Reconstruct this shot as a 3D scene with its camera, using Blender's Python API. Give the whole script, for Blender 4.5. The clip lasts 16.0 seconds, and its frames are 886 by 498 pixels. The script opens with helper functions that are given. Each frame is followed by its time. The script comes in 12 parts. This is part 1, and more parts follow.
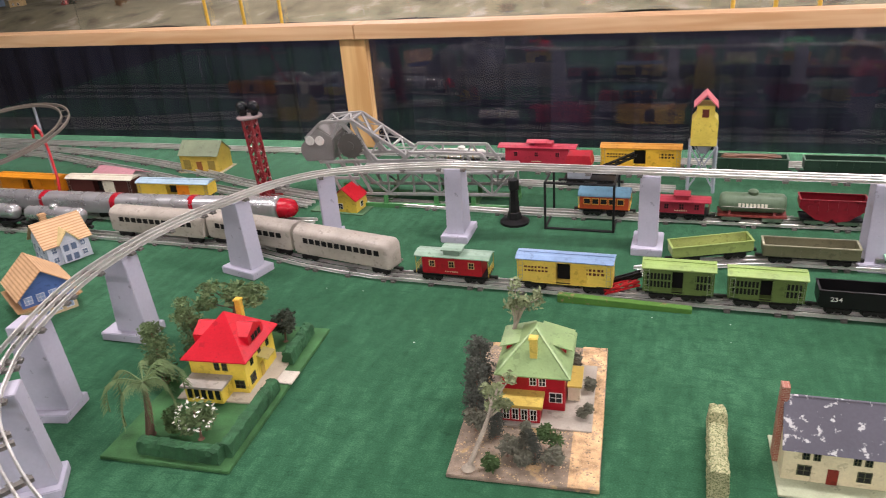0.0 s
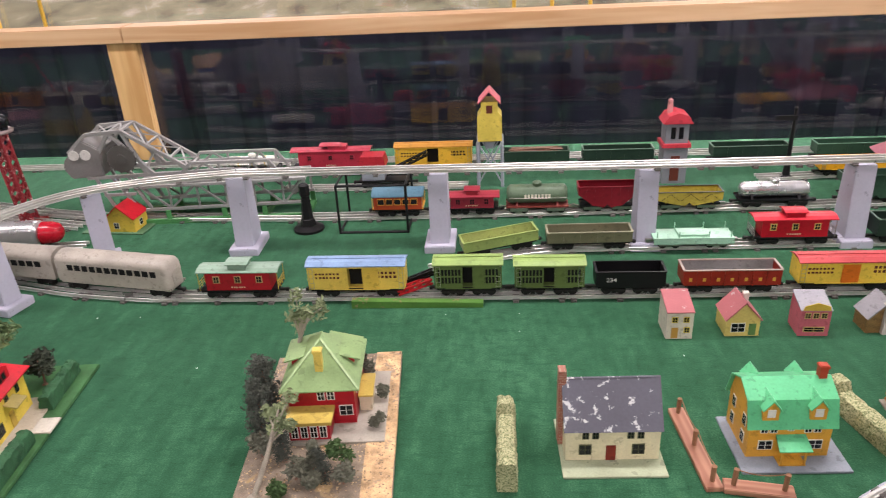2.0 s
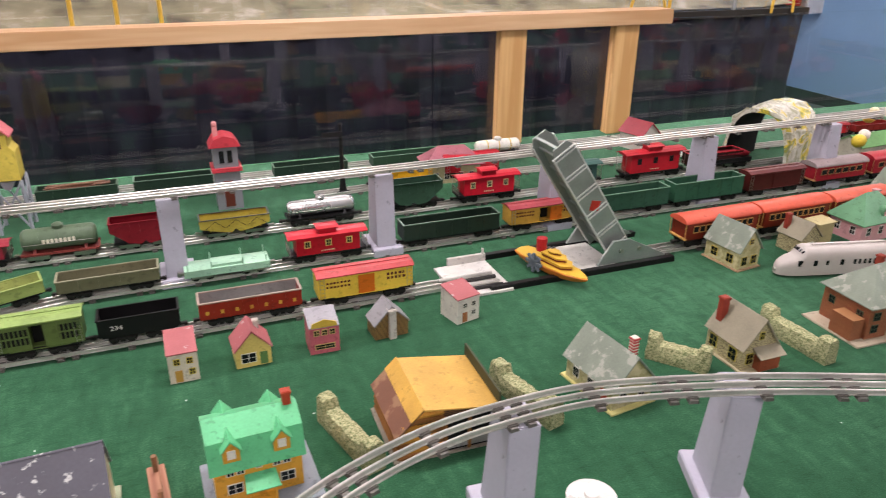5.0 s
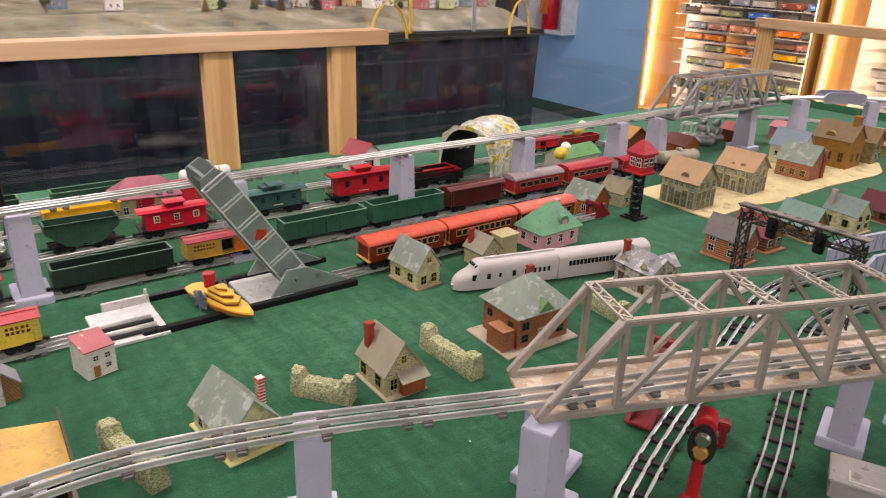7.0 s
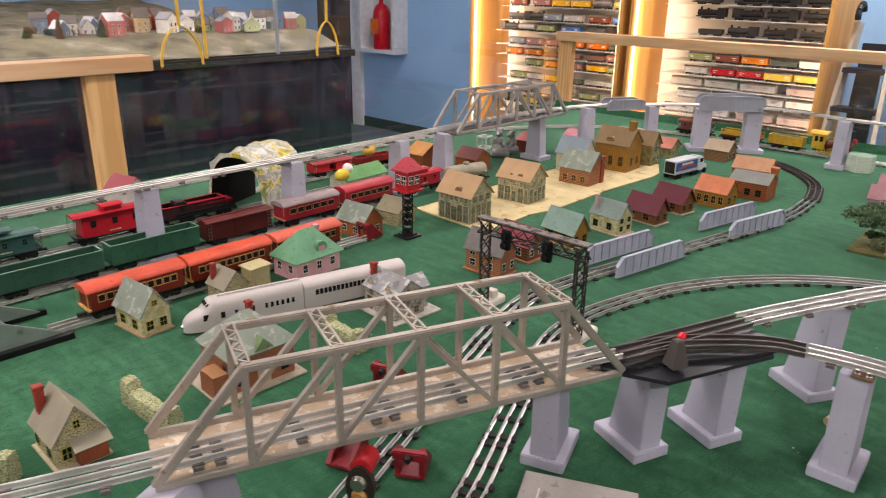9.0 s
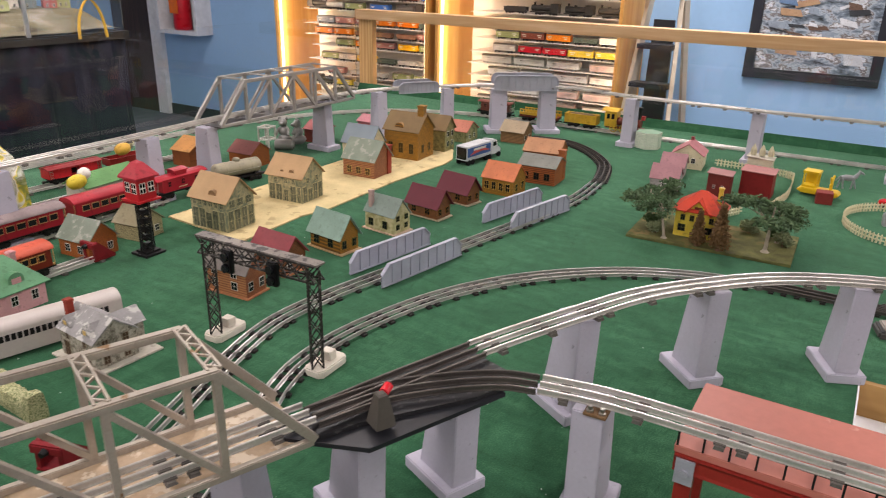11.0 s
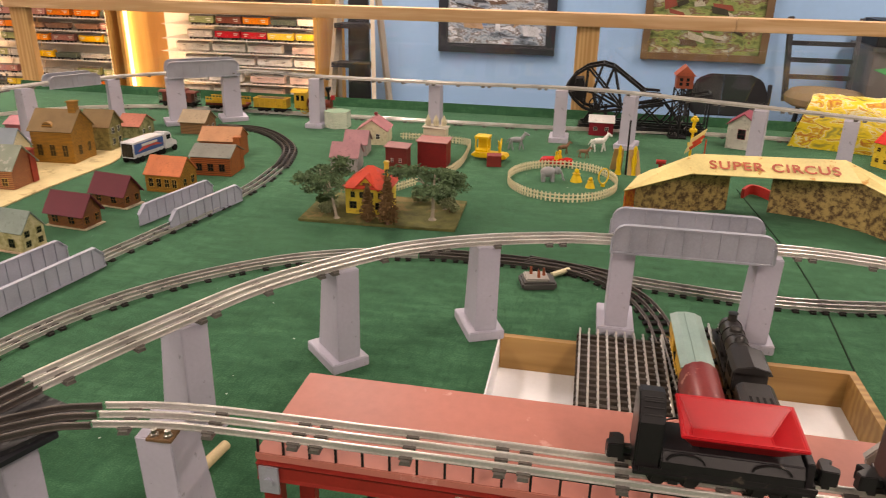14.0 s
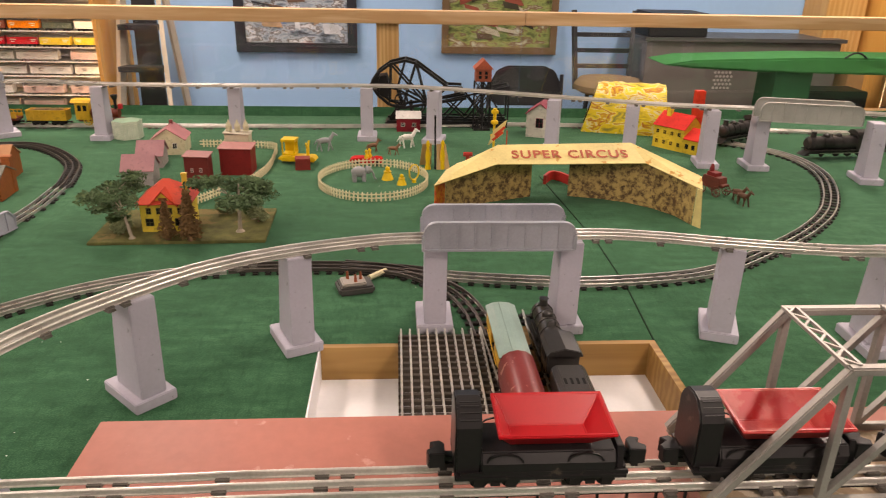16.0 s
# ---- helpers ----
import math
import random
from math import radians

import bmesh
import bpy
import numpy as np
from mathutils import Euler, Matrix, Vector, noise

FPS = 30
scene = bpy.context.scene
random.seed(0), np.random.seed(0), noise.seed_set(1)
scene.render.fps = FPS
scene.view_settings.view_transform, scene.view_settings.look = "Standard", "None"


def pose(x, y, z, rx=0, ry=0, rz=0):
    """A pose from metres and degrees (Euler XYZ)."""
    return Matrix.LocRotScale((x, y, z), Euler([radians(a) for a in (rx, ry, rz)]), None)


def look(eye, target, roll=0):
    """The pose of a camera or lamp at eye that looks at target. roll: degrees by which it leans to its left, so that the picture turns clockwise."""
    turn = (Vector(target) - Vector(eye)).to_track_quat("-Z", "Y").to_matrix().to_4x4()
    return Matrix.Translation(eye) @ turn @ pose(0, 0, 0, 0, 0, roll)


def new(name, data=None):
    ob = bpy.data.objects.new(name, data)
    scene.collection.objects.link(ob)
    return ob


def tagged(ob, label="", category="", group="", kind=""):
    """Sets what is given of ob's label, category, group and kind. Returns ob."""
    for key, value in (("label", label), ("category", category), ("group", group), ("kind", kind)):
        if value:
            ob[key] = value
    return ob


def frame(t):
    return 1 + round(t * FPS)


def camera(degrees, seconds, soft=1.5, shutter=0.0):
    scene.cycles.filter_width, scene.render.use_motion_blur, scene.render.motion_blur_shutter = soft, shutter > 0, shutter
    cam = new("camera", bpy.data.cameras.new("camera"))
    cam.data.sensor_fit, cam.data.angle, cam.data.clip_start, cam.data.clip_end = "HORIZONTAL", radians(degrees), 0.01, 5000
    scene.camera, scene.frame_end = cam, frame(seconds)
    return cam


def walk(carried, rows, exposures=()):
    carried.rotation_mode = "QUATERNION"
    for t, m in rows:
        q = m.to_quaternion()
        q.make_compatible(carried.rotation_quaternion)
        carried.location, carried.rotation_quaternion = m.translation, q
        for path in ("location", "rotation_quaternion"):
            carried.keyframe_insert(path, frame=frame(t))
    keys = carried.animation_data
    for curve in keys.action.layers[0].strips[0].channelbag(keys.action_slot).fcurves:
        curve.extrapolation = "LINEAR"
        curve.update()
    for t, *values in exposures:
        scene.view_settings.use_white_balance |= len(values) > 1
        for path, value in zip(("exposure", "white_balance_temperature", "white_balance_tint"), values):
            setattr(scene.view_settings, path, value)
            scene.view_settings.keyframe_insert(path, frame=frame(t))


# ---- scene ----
cam = camera(63.0, 16.0, 1.05, 0.25)
PATH = [
    (0, (0.02, -0.12, 0.708), (-0.6, 1.586, -0.133), -4.6),
    (0.5, (0.029, -0.101, 0.7), (-0.479, 1.637, -0.149), -4.2),
    (1, (0.047, -0.083, 0.694), (-0.35, 1.681, -0.16), -3.8),
    (1.5, (0.061, -0.072, 0.693), (-0.216, 1.712, -0.168), -3.4),
    (2, (0.084, -0.062, 0.685), (-0.075, 1.737, -0.173), -3.0),
    (2.5, (0.117, -0.048, 0.679), (0.084, 1.76, -0.176), -2.6),
    (3, (0.156, -0.035, 0.672), (0.273, 1.771, -0.18), -2.0),
    (3.5, (0.21, -0.017, 0.66), (0.466, 1.778, -0.185), -1.5),
    (4, (0.263, -0.01, 0.653), (0.657, 1.764, -0.184), -0.8),
    (4.2, (0.283, -0.009, 0.649), (0.738, 1.753, -0.181), -0.4),
    (6.3, (0.641, -0.062, 0.652), (1.588, 1.513, -0.137), 1.3),
    (6.5, (0.664, -0.073, 0.651), (1.653, 1.48, -0.129), 1.5),
    (7, (0.712, -0.094, 0.643), (1.813, 1.398, -0.108), 2.0),
    (7.5, (0.728, -0.091, 0.642), (1.943, 1.325, -0.076), 2.6),
    (8, (0.775, -0.117, 0.639), (2.05, 1.257, -0.058), 2.3),
    (8.5, (0.894, -0.17, 0.64), (2.213, 1.166, -0.048), 1.6),
    (9, (0.976, -0.22, 0.637), (2.34, 1.069, -0.055), 0.9),
    (9.2, (1.006, -0.237, 0.636), (2.389, 1.029, -0.06), 0.6),
    (11.3, (1.318, -0.256, 0.624), (2.942, 0.649, -0.113), 1.4),
    (11.5, (1.345, -0.277, 0.623), (2.984, 0.6, -0.115), 1.3),
    (12, (1.386, -0.315, 0.621), (3.057, 0.498, -0.121), 1.0),
    (12.5, (1.409, -0.348, 0.617), (3.116, 0.384, -0.124), 0.7),
    (13, (1.42, -0.379, 0.614), (3.167, 0.249, -0.132), 0.6),
    (13.5, (1.419, -0.409, 0.61), (3.205, 0.091, -0.14), 0.6),
    (14, (1.433, -0.421, 0.601), (3.251, -0.071, -0.156), 1.0),
    (14.5, (1.453, -0.425, 0.599), (3.289, -0.207, -0.163), 1.2),
    (15, (1.464, -0.424, 0.597), (3.309, -0.321, -0.167), 1.3),
    (15.5, (1.469, -0.428, 0.601), (3.318, -0.435, -0.161), 1.3),
    (16, (1.471, -0.441, 0.601), (3.319, -0.568, -0.155), 1.2),
]
walk(cam, [(t, look(eye, target, roll)) for t, eye, target, roll in PATH], [(0.0, 0.16, 6150, 24), (4.2, 0.13, 6200, 23), (6.5, 0.0, 6300, 24), (9.0, -0.03, 6300, 22), (12.0, -0.06, 6550, 21), (14.0, -0.06, 7550, 26), (16.0, -0.08, 7650, 26)])


# ---- world, lamps, exposure ----
world = bpy.data.worlds.new("room_world")
scene.world = world
world.use_nodes = True
world.node_tree.nodes["Background"].inputs[0].default_value = (0.55, 0.6, 0.7, 1)
world.node_tree.nodes["Background"].inputs[1].default_value = 0.05


def lamp(x, y, z, sx, sy, watts, colour=(1, 0.97, 0.92)):
    data = bpy.data.lights.new("ceiling_lamp", "AREA")
    data.shape, data.size, data.size_y, data.energy, data.color = "RECTANGLE", sx, sy, watts, colour
    ob = new("ceiling_lamp", data)
    ob.matrix_world = pose(x, y, z)
    return ob


CEIL = 1.95
FLOOR = -0.8
# The spot at (4.85, 0.7) is added only to brighten the blue wall.
LAMP_SPOTS = [(-1.6, 1.2), (0.6, 1.2), (2.8, 1.2), (2.8, -1.4), (0.2, -1.6), (-1.8, -1.6), (4.6, 3.6), (4.85, 0.7), (1.6, 3.9), (-1.6, 3.9), (4.6, -2.4)]
WATTS = {(2.8, 1.2): 20, (2.8, -1.4): 20, (4.85, 0.7): 58, (4.6, -2.4): 60, (0.2, -1.6): 58}
for lx, ly in LAMP_SPOTS:
    lamp(lx, ly, CEIL - 0.075, 1.15, 0.20, WATTS.get((lx, ly), 34), (1, 0.94, 0.86))


# ---- materials ----
MATS = {}


def mat(name, rgb, rough=0.5, metal=0.0, var=0.14, scale=55.0, bump=0.12, spec=0.3, wear=None, wear_at=0.62, wear_scale=90.0, coat=0.0, rand=0.0):
    """A painted, printed or raw surface: base colour with broad and fine variation, fine relief, and worn patches of a second colour."""
    if name in MATS:
        return MATS[name]
    m = bpy.data.materials.new(name)
    m.use_nodes = True
    nt = m.node_tree
    nd, ln = nt.nodes, nt.links
    b = nd["Principled BSDF"]
    b.inputs["Roughness"].default_value, b.inputs["Metallic"].default_value = rough, metal
    b.inputs["Specular IOR Level"].default_value = spec
    b.inputs["Coat Weight"].default_value = coat
    tc = nd.new("ShaderNodeTexCoord")
    n1, n2 = nd.new("ShaderNodeTexNoise"), nd.new("ShaderNodeTexNoise")
    n1.inputs["Scale"].default_value, n1.inputs["Detail"].default_value = scale * 0.35, 4
    n2.inputs["Scale"].default_value, n2.inputs["Detail"].default_value = scale * 6, 3
    for n in (n1, n2):
        ln.new(tc.outputs["Object"], n.inputs["Vector"])
    add = nd.new("ShaderNodeMath")
    add.operation = "MULTIPLY_ADD"
    ln.new(n2.outputs["Fac"], add.inputs[0])
    add.inputs[1].default_value = 0.45
    ln.new(n1.outputs["Fac"], add.inputs[2])
    ramp = nd.new("ShaderNodeMapRange")
    ramp.inputs["From Min"].default_value, ramp.inputs["From Max"].default_value = 0.45, 1.0
    ramp.inputs["To Min"].default_value, ramp.inputs["To Max"].default_value = 1 - var, 1 + var
    ln.new(add.outputs[0], ramp.inputs["Value"])
    mul = nd.new("ShaderNodeVectorMath")
    mul.operation = "SCALE"
    mul.inputs[0].default_value = rgb[:3]
    ln.new(ramp.outputs[0], mul.inputs["Scale"])
    out = mul.outputs[0]
    if rand:
        info, rr, sc = nd.new("ShaderNodeObjectInfo"), nd.new("ShaderNodeMapRange"), nd.new("ShaderNodeVectorMath")
        rr.inputs["To Min"].default_value, rr.inputs["To Max"].default_value = 1 - rand, 1 + rand
        ln.new(info.outputs["Random"], rr.inputs["Value"])
        sc.operation = "SCALE"
        ln.new(out, sc.inputs[0])
        ln.new(rr.outputs[0], sc.inputs["Scale"])
        out = sc.outputs[0]
    if wear:
        n3, st, mix = nd.new("ShaderNodeTexNoise"), nd.new("ShaderNodeMapRange"), nd.new("ShaderNodeMix")
        n3.inputs["Scale"].default_value, n3.inputs["Detail"].default_value, n3.inputs["Roughness"].default_value = wear_scale, 6, 0.6
        ln.new(tc.outputs["Object"], n3.inputs["Vector"])
        st.inputs["From Min"].default_value, st.inputs["From Max"].default_value = wear_at - 0.02, wear_at + 0.02
        ln.new(n3.outputs["Fac"], st.inputs["Value"])
        mix.data_type = "RGBA"
        ln.new(st.outputs[0], mix.inputs[0])
        ln.new(out, mix.inputs[6])
        mix.inputs[7].default_value = (*wear, 1)
        out = mix.outputs[2]
    ln.new(out, b.inputs["Base Color"])
    if bump:
        bp = nd.new("ShaderNodeBump")
        bp.inputs["Strength"].default_value, bp.inputs["Distance"].default_value = bump, 0.001
        ln.new(n2.outputs["Fac"], bp.inputs["Height"])
        ln.new(bp.outputs[0], b.inputs["Normal"])
    rv = nd.new("ShaderNodeMapRange")
    rv.inputs["To Min"].default_value, rv.inputs["To Max"].default_value = max(0.02, rough - 0.12), min(1, rough + 0.12)
    ln.new(n1.outputs["Fac"], rv.inputs["Value"])
    ln.new(rv.outputs[0], b.inputs["Roughness"])
    MATS[name] = m
    return m


def wood(name, light, dark, scale=6.0, axis=0, rough=0.55):
    """Sawn softwood: long streaked grain along one axis."""
    if name in MATS:
        return MATS[name]
    m = bpy.data.materials.new(name)
    m.use_nodes = True
    nd, ln = m.node_tree.nodes, m.node_tree.links
    b = nd["Principled BSDF"]
    b.inputs["Roughness"].default_value = rough
    tc, mp, nz, wv, rp = (nd.new("ShaderNode" + k) for k in ("TexCoord", "Mapping", "TexNoise", "TexWave", "ValToRGB"))
    s = [scale * 5, scale * 5, scale * 5]
    s[axis] = scale * 0.35
    mp.inputs["Scale"].default_value = s
    ln.new(tc.outputs["Object"], mp.inputs["Vector"])
    ln.new(mp.outputs[0], nz.inputs["Vector"])
    nz.inputs["Scale"].default_value, nz.inputs["Detail"].default_value, nz.inputs["Distortion"].default_value = 1.2, 6, 0.8
    ln.new(mp.outputs[0], wv.inputs["Vector"])
    wv.bands_direction = "Y" if axis != 1 else "X"
    wv.inputs["Scale"].default_value, wv.inputs["Distortion"].default_value, wv.inputs["Detail"].default_value = 0.7, 6, 3
    mx = nd.new("ShaderNodeMath")
    mx.operation = "MULTIPLY_ADD"
    ln.new(wv.outputs["Fac"], mx.inputs[0])
    mx.inputs[1].default_value = 0.35
    ln.new(nz.outputs["Fac"], mx.inputs[2])
    rp.color_ramp.elements[0].position, rp.color_ramp.elements[1].position = 0.35, 0.85
    rp.color_ramp.elements[0].color, rp.color_ramp.elements[1].color = (*light, 1), (*dark, 1)
    ln.new(mx.outputs[0], rp.inputs[0])
    ln.new(rp.outputs[0], b.inputs["Base Color"])
    bp = nd.new("ShaderNodeBump")
    bp.inputs["Strength"].default_value, bp.inputs["Distance"].default_value = 0.15, 0.001
    ln.new(nz.outputs["Fac"], bp.inputs["Height"])
    ln.new(bp.outputs[0], b.inputs["Normal"])
    MATS[name] = m
    return m


def print_mat(name, base, ink, scale=40.0, kind="stone", rough=0.5):
    """Lithographed tin or printed card: stonework, brick, shingle or foliage printed in a second ink over the base."""
    if name in MATS:
        return MATS[name]
    m = bpy.data.materials.new(name)
    m.use_nodes = True
    nd, ln = m.node_tree.nodes, m.node_tree.links
    b = nd["Principled BSDF"]
    b.inputs["Roughness"].default_value = rough
    tc, mp = nd.new("ShaderNodeTexCoord"), nd.new("ShaderNodeMapping")
    ln.new(tc.outputs["Object"], mp.inputs["Vector"])
    mix = nd.new("ShaderNodeMix")
    mix.data_type = "RGBA"
    mix.inputs[6].default_value, mix.inputs[7].default_value = (*base, 1), (*ink, 1)
    step = nd.new("ShaderNodeMapRange")
    if kind == "brick":
        mp.inputs["Rotation"].default_value = (radians(90), 0, 0)
        t = nd.new("ShaderNodeTexBrick")
        t.inputs["Scale"].default_value = scale
        t.inputs["Color1"].default_value, t.inputs["Color2"].default_value, t.inputs["Mortar"].default_value = (0, 0, 0, 1), (0.25, 0.25, 0.25, 1), (1, 1, 1, 1)
        ln.new(mp.outputs[0], t.inputs["Vector"])
        ln.new(t.outputs["Color"], step.inputs["Value"])
    elif kind == "lines":
        t = nd.new("ShaderNodeTexWave")
        t.bands_direction = "Z"
        t.inputs["Scale"].default_value, t.inputs["Distortion"].default_value = scale, 0.6
        ln.new(mp.outputs[0], t.inputs["Vector"])
        ln.new(t.outputs["Fac"], step.inputs["Value"])
        step.inputs["From Min"].default_value, step.inputs["From Max"].default_value = 0.55, 0.85
    elif kind == "foliage":
        t = nd.new("ShaderNodeTexNoise")
        t.inputs["Scale"].default_value, t.inputs["Detail"].default_value, t.inputs["Roughness"].default_value = scale, 8, 0.75
        ln.new(mp.outputs[0], t.inputs["Vector"])
        ln.new(t.outputs["Fac"], step.inputs["Value"])
        step.inputs["From Min"].default_value, step.inputs["From Max"].default_value = 0.45, 0.58
    else:
        t = nd.new("ShaderNodeTexVoronoi")
        t.feature = "DISTANCE_TO_EDGE"
        t.inputs["Scale"].default_value = scale
        ln.new(mp.outputs[0], t.inputs["Vector"])
        ln.new(t.outputs["Distance"], step.inputs["Value"])
        step.inputs["From Min"].default_value, step.inputs["From Max"].default_value = 0.12, 0.03
    ln.new(step.outputs[0], mix.inputs[0])
    nz, mul, rg = nd.new("ShaderNodeTexNoise"), nd.new("ShaderNodeVectorMath"), nd.new("ShaderNodeMapRange")
    nz.inputs["Scale"].default_value, nz.inputs["Detail"].default_value = 45, 5
    ln.new(tc.outputs["Object"], nz.inputs["Vector"])
    rg.inputs["To Min"].default_value, rg.inputs["To Max"].default_value = 0.75, 1.25
    ln.new(nz.outputs["Fac"], rg.inputs["Value"])
    mul.operation = "SCALE"
    ln.new(mix.outputs[2], mul.inputs[0])
    ln.new(rg.outputs[0], mul.inputs["Scale"])
    ln.new(mul.outputs[0], b.inputs["Base Color"])
    MATS[name] = m
    return m


def glow_mat(name, rgb, strength):
    m = bpy.data.materials.new(name)
    m.use_nodes = True
    b = m.node_tree.nodes["Principled BSDF"]
    b.inputs["Base Color"].default_value = (*rgb, 1)
    b.inputs["Emission Color"].default_value, b.inputs["Emission Strength"].default_value = (*rgb, 1), strength
    return m


def clear_mat(name, tint=(1, 1, 1), ior=1.45):
    """Clear acrylic sheet."""
    m = bpy.data.materials.new(name)
    m.use_nodes = True
    b = m.node_tree.nodes["Principled BSDF"]
    b.inputs["Base Color"].default_value = (*tint, 1)
    b.inputs["Transmission Weight"].default_value, b.inputs["Roughness"].default_value, b.inputs["IOR"].default_value = 1.0, 0.0, ior
    return m


def carpet_mat():
    m = bpy.data.materials.new("green_carpet")
    m.use_nodes = True
    nd, ln = m.node_tree.nodes, m.node_tree.links
    b = nd["Principled BSDF"]
    b.inputs["Roughness"].default_value, b.inputs["Specular IOR Level"].default_value = 0.95, 0.12
    b.inputs["Sheen Weight"].default_value, b.inputs["Sheen Roughness"].default_value = 0.25, 0.4
    b.inputs["Sheen Tint"].default_value = (0.5, 0.9, 0.65, 1)
    tc = nd.new("ShaderNodeTexCoord")
    big, mid, fine = (nd.new("ShaderNodeTexNoise") for _ in range(3))
    for n, s, d in ((big, 1.6, 4), (mid, 45, 5), (fine, 420, 3)):
        n.inputs["Scale"].default_value, n.inputs["Detail"].default_value = s, d
        ln.new(tc.outputs["Object"], n.inputs["Vector"])
    mp, brush = nd.new("ShaderNodeMapping"), nd.new("ShaderNodeTexNoise")
    mp.inputs["Scale"].default_value = (26, 7, 26)
    mp.inputs["Rotation"].default_value = (0, 0, radians(-14))
    ln.new(tc.outputs["Object"], mp.inputs["Vector"])
    ln.new(mp.outputs[0], brush.inputs["Vector"])
    brush.inputs["Scale"].default_value, brush.inputs["Detail"].default_value = 1.5, 5
    # short dark scuffs where the pile lies the other way, along and across the table
    scuff = []
    for sx, sy, turn in ((34, 120, 8), (95, 26, -12)):
        m2, nz, cut, patch = (nd.new("ShaderNode" + k) for k in ("Mapping", "TexNoise", "MapRange", "Math"))
        m2.inputs["Scale"].default_value, m2.inputs["Rotation"].default_value = (sx, sy, 1), (0, 0, radians(turn))
        nz.inputs["Scale"].default_value, nz.inputs["Detail"].default_value, nz.inputs["Distortion"].default_value = 1.0, 3, 0.4
        cut.inputs["From Min"].default_value, cut.inputs["From Max"].default_value = 0.54, 0.70
        ln.new(tc.outputs["Object"], m2.inputs["Vector"])
        ln.new(m2.outputs[0], nz.inputs["Vector"])
        ln.new(nz.outputs["Fac"], cut.inputs["Value"])
        patch.operation = "MULTIPLY"
        ln.new(cut.outputs[0], patch.inputs[0])
        ln.new(big.outputs["Fac"], patch.inputs[1])
        scuff.append(patch)
    total = None
    for n, w in ((big, 0.8), (mid, 0.45), (fine, 0.9), (brush, 0.75), (scuff[0], -0.34), (scuff[1], -0.26)):
        k = nd.new("ShaderNodeMath")
        k.operation = "MULTIPLY_ADD"
        ln.new(n.outputs[0], k.inputs[0])
        k.inputs[1].default_value = w
        if total:
            ln.new(total, k.inputs[2])
        else:
            k.inputs[2].default_value = 0
        total = k.outputs[0]
    rp = nd.new("ShaderNodeValToRGB")
    e = rp.color_ramp.elements
    mr = nd.new("ShaderNodeMapRange")
    mr.inputs["From Min"].default_value, mr.inputs["From Max"].default_value = 0.85, 2.05
    ln.new(total, mr.inputs["Value"])
    ln.new(mr.outputs[0], rp.inputs[0])
    e[0].position, e[0].color = 0.1, (0.012, 0.050, 0.022, 1)
    e[1].position, e[1].color = 0.95, (0.066, 0.185, 0.095, 1)
    mid_el = e.new(0.5)
    mid_el.color = (0.023, 0.092, 0.043, 1)
    ln.new(rp.outputs[0], b.inputs["Base Color"])
    bp = nd.new("ShaderNodeBump")
    bp.inputs["Strength"].default_value, bp.inputs["Distance"].default_value = 0.3, 0.002
    ln.new(fine.outputs["Fac"], bp.inputs["Height"])
    ln.new(bp.outputs[0], b.inputs["Normal"])
    return m


def c(hexa):
    """Linear colour from a picture value."""
    v = [int(hexa[i : i + 2], 16) / 255 for i in (0, 2, 4)]
    return tuple(x / 12.92 if x < 0.04045 else ((x + 0.055) / 1.055) ** 2.4 for x in v)


def paint(hexa, rough=0.42, **kw):
    """Old enamel or printed card, a little greyed with age."""
    r, g, b = c(hexa)
    grey = 0.3 * r + 0.6 * g + 0.1 * b
    k = 0.16 if g > r else 0.04 if g > 0.55 * r else -0.04
    aged = tuple(max(0.004, v * (1 - k) + grey * k) * (0.88 if g > r else 0.95) for v in (r, g, b))
    if "wear" not in kw:
        kw = dict(kw, wear=tuple(v * 0.76 for v in aged), wear_at=0.60, wear_scale=85, var=0.2)
    return mat("paint_" + hexa + "_%d" % round(rough * 100) + "".join(k for k in kw), aged, rough, **kw)


CARPET = carpet_mat()
PINE = wood("pine", c("cfac84"), c("b88e62"), 5, 0)
PINE_UP = wood("pine_upright", c("dfb980"), c("c0935a"), 5, 2)
PLY = wood("plywood", c("b08a50"), c("8f6a36"), 5, 1)
STEEL = mat("rail_steel", c("cbc8c2"), 0.32, 0.6, 0.25, 50, 0.05)
RUSTY = mat("dull_rail", c("bcb9b4"), 0.32, 0.65, 0.25, 60, 0.1)
BRONZE = mat("bronzed_rail", c("5f5955"), 0.4, 0.6, 0.25, 60, 0.1)
TIE = mat("tie_steel", c("726e69"), 0.5, 0.45, 0.3, 80, 0.15, rand=0.15)
TIE_DARK = mat("tie_black", c("2c2a28"), 0.6, 0.2, 0.2, 80, 0.1)
ALU = mat("cast_metal", c("a3a09b"), 0.48, 0.55, 0.16, 60, 0.15)
ALU_WARM = mat("aged_silver_paint", c("a89f93"), 0.45, 0.45, 0.2, 50, 0.15, wear=c("8a6a48"), wear_at=0.66, wear_scale=30)
PIER = mat("grey_pier_paint", c("b1afbc"), 0.62, 0, 0.08, 30, 0.12, wear=c("8f8e96"), wear_at=0.66, wear_scale=60)
BLACK = mat("black_enamel", c("141314"), 0.45, 0, 0.3, 60, 0.1)
WHEEL = mat("wheel_iron", c("2a2725"), 0.45, 0.5, 0.3, 80, 0.1)
# Near-black for panes and wheels; also stands for shade inside openings.
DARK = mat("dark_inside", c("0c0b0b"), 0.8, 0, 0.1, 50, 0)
NICKEL = mat("nickel", c("a8a39b"), 0.3, 0.9, 0.1, 60, 0.05)


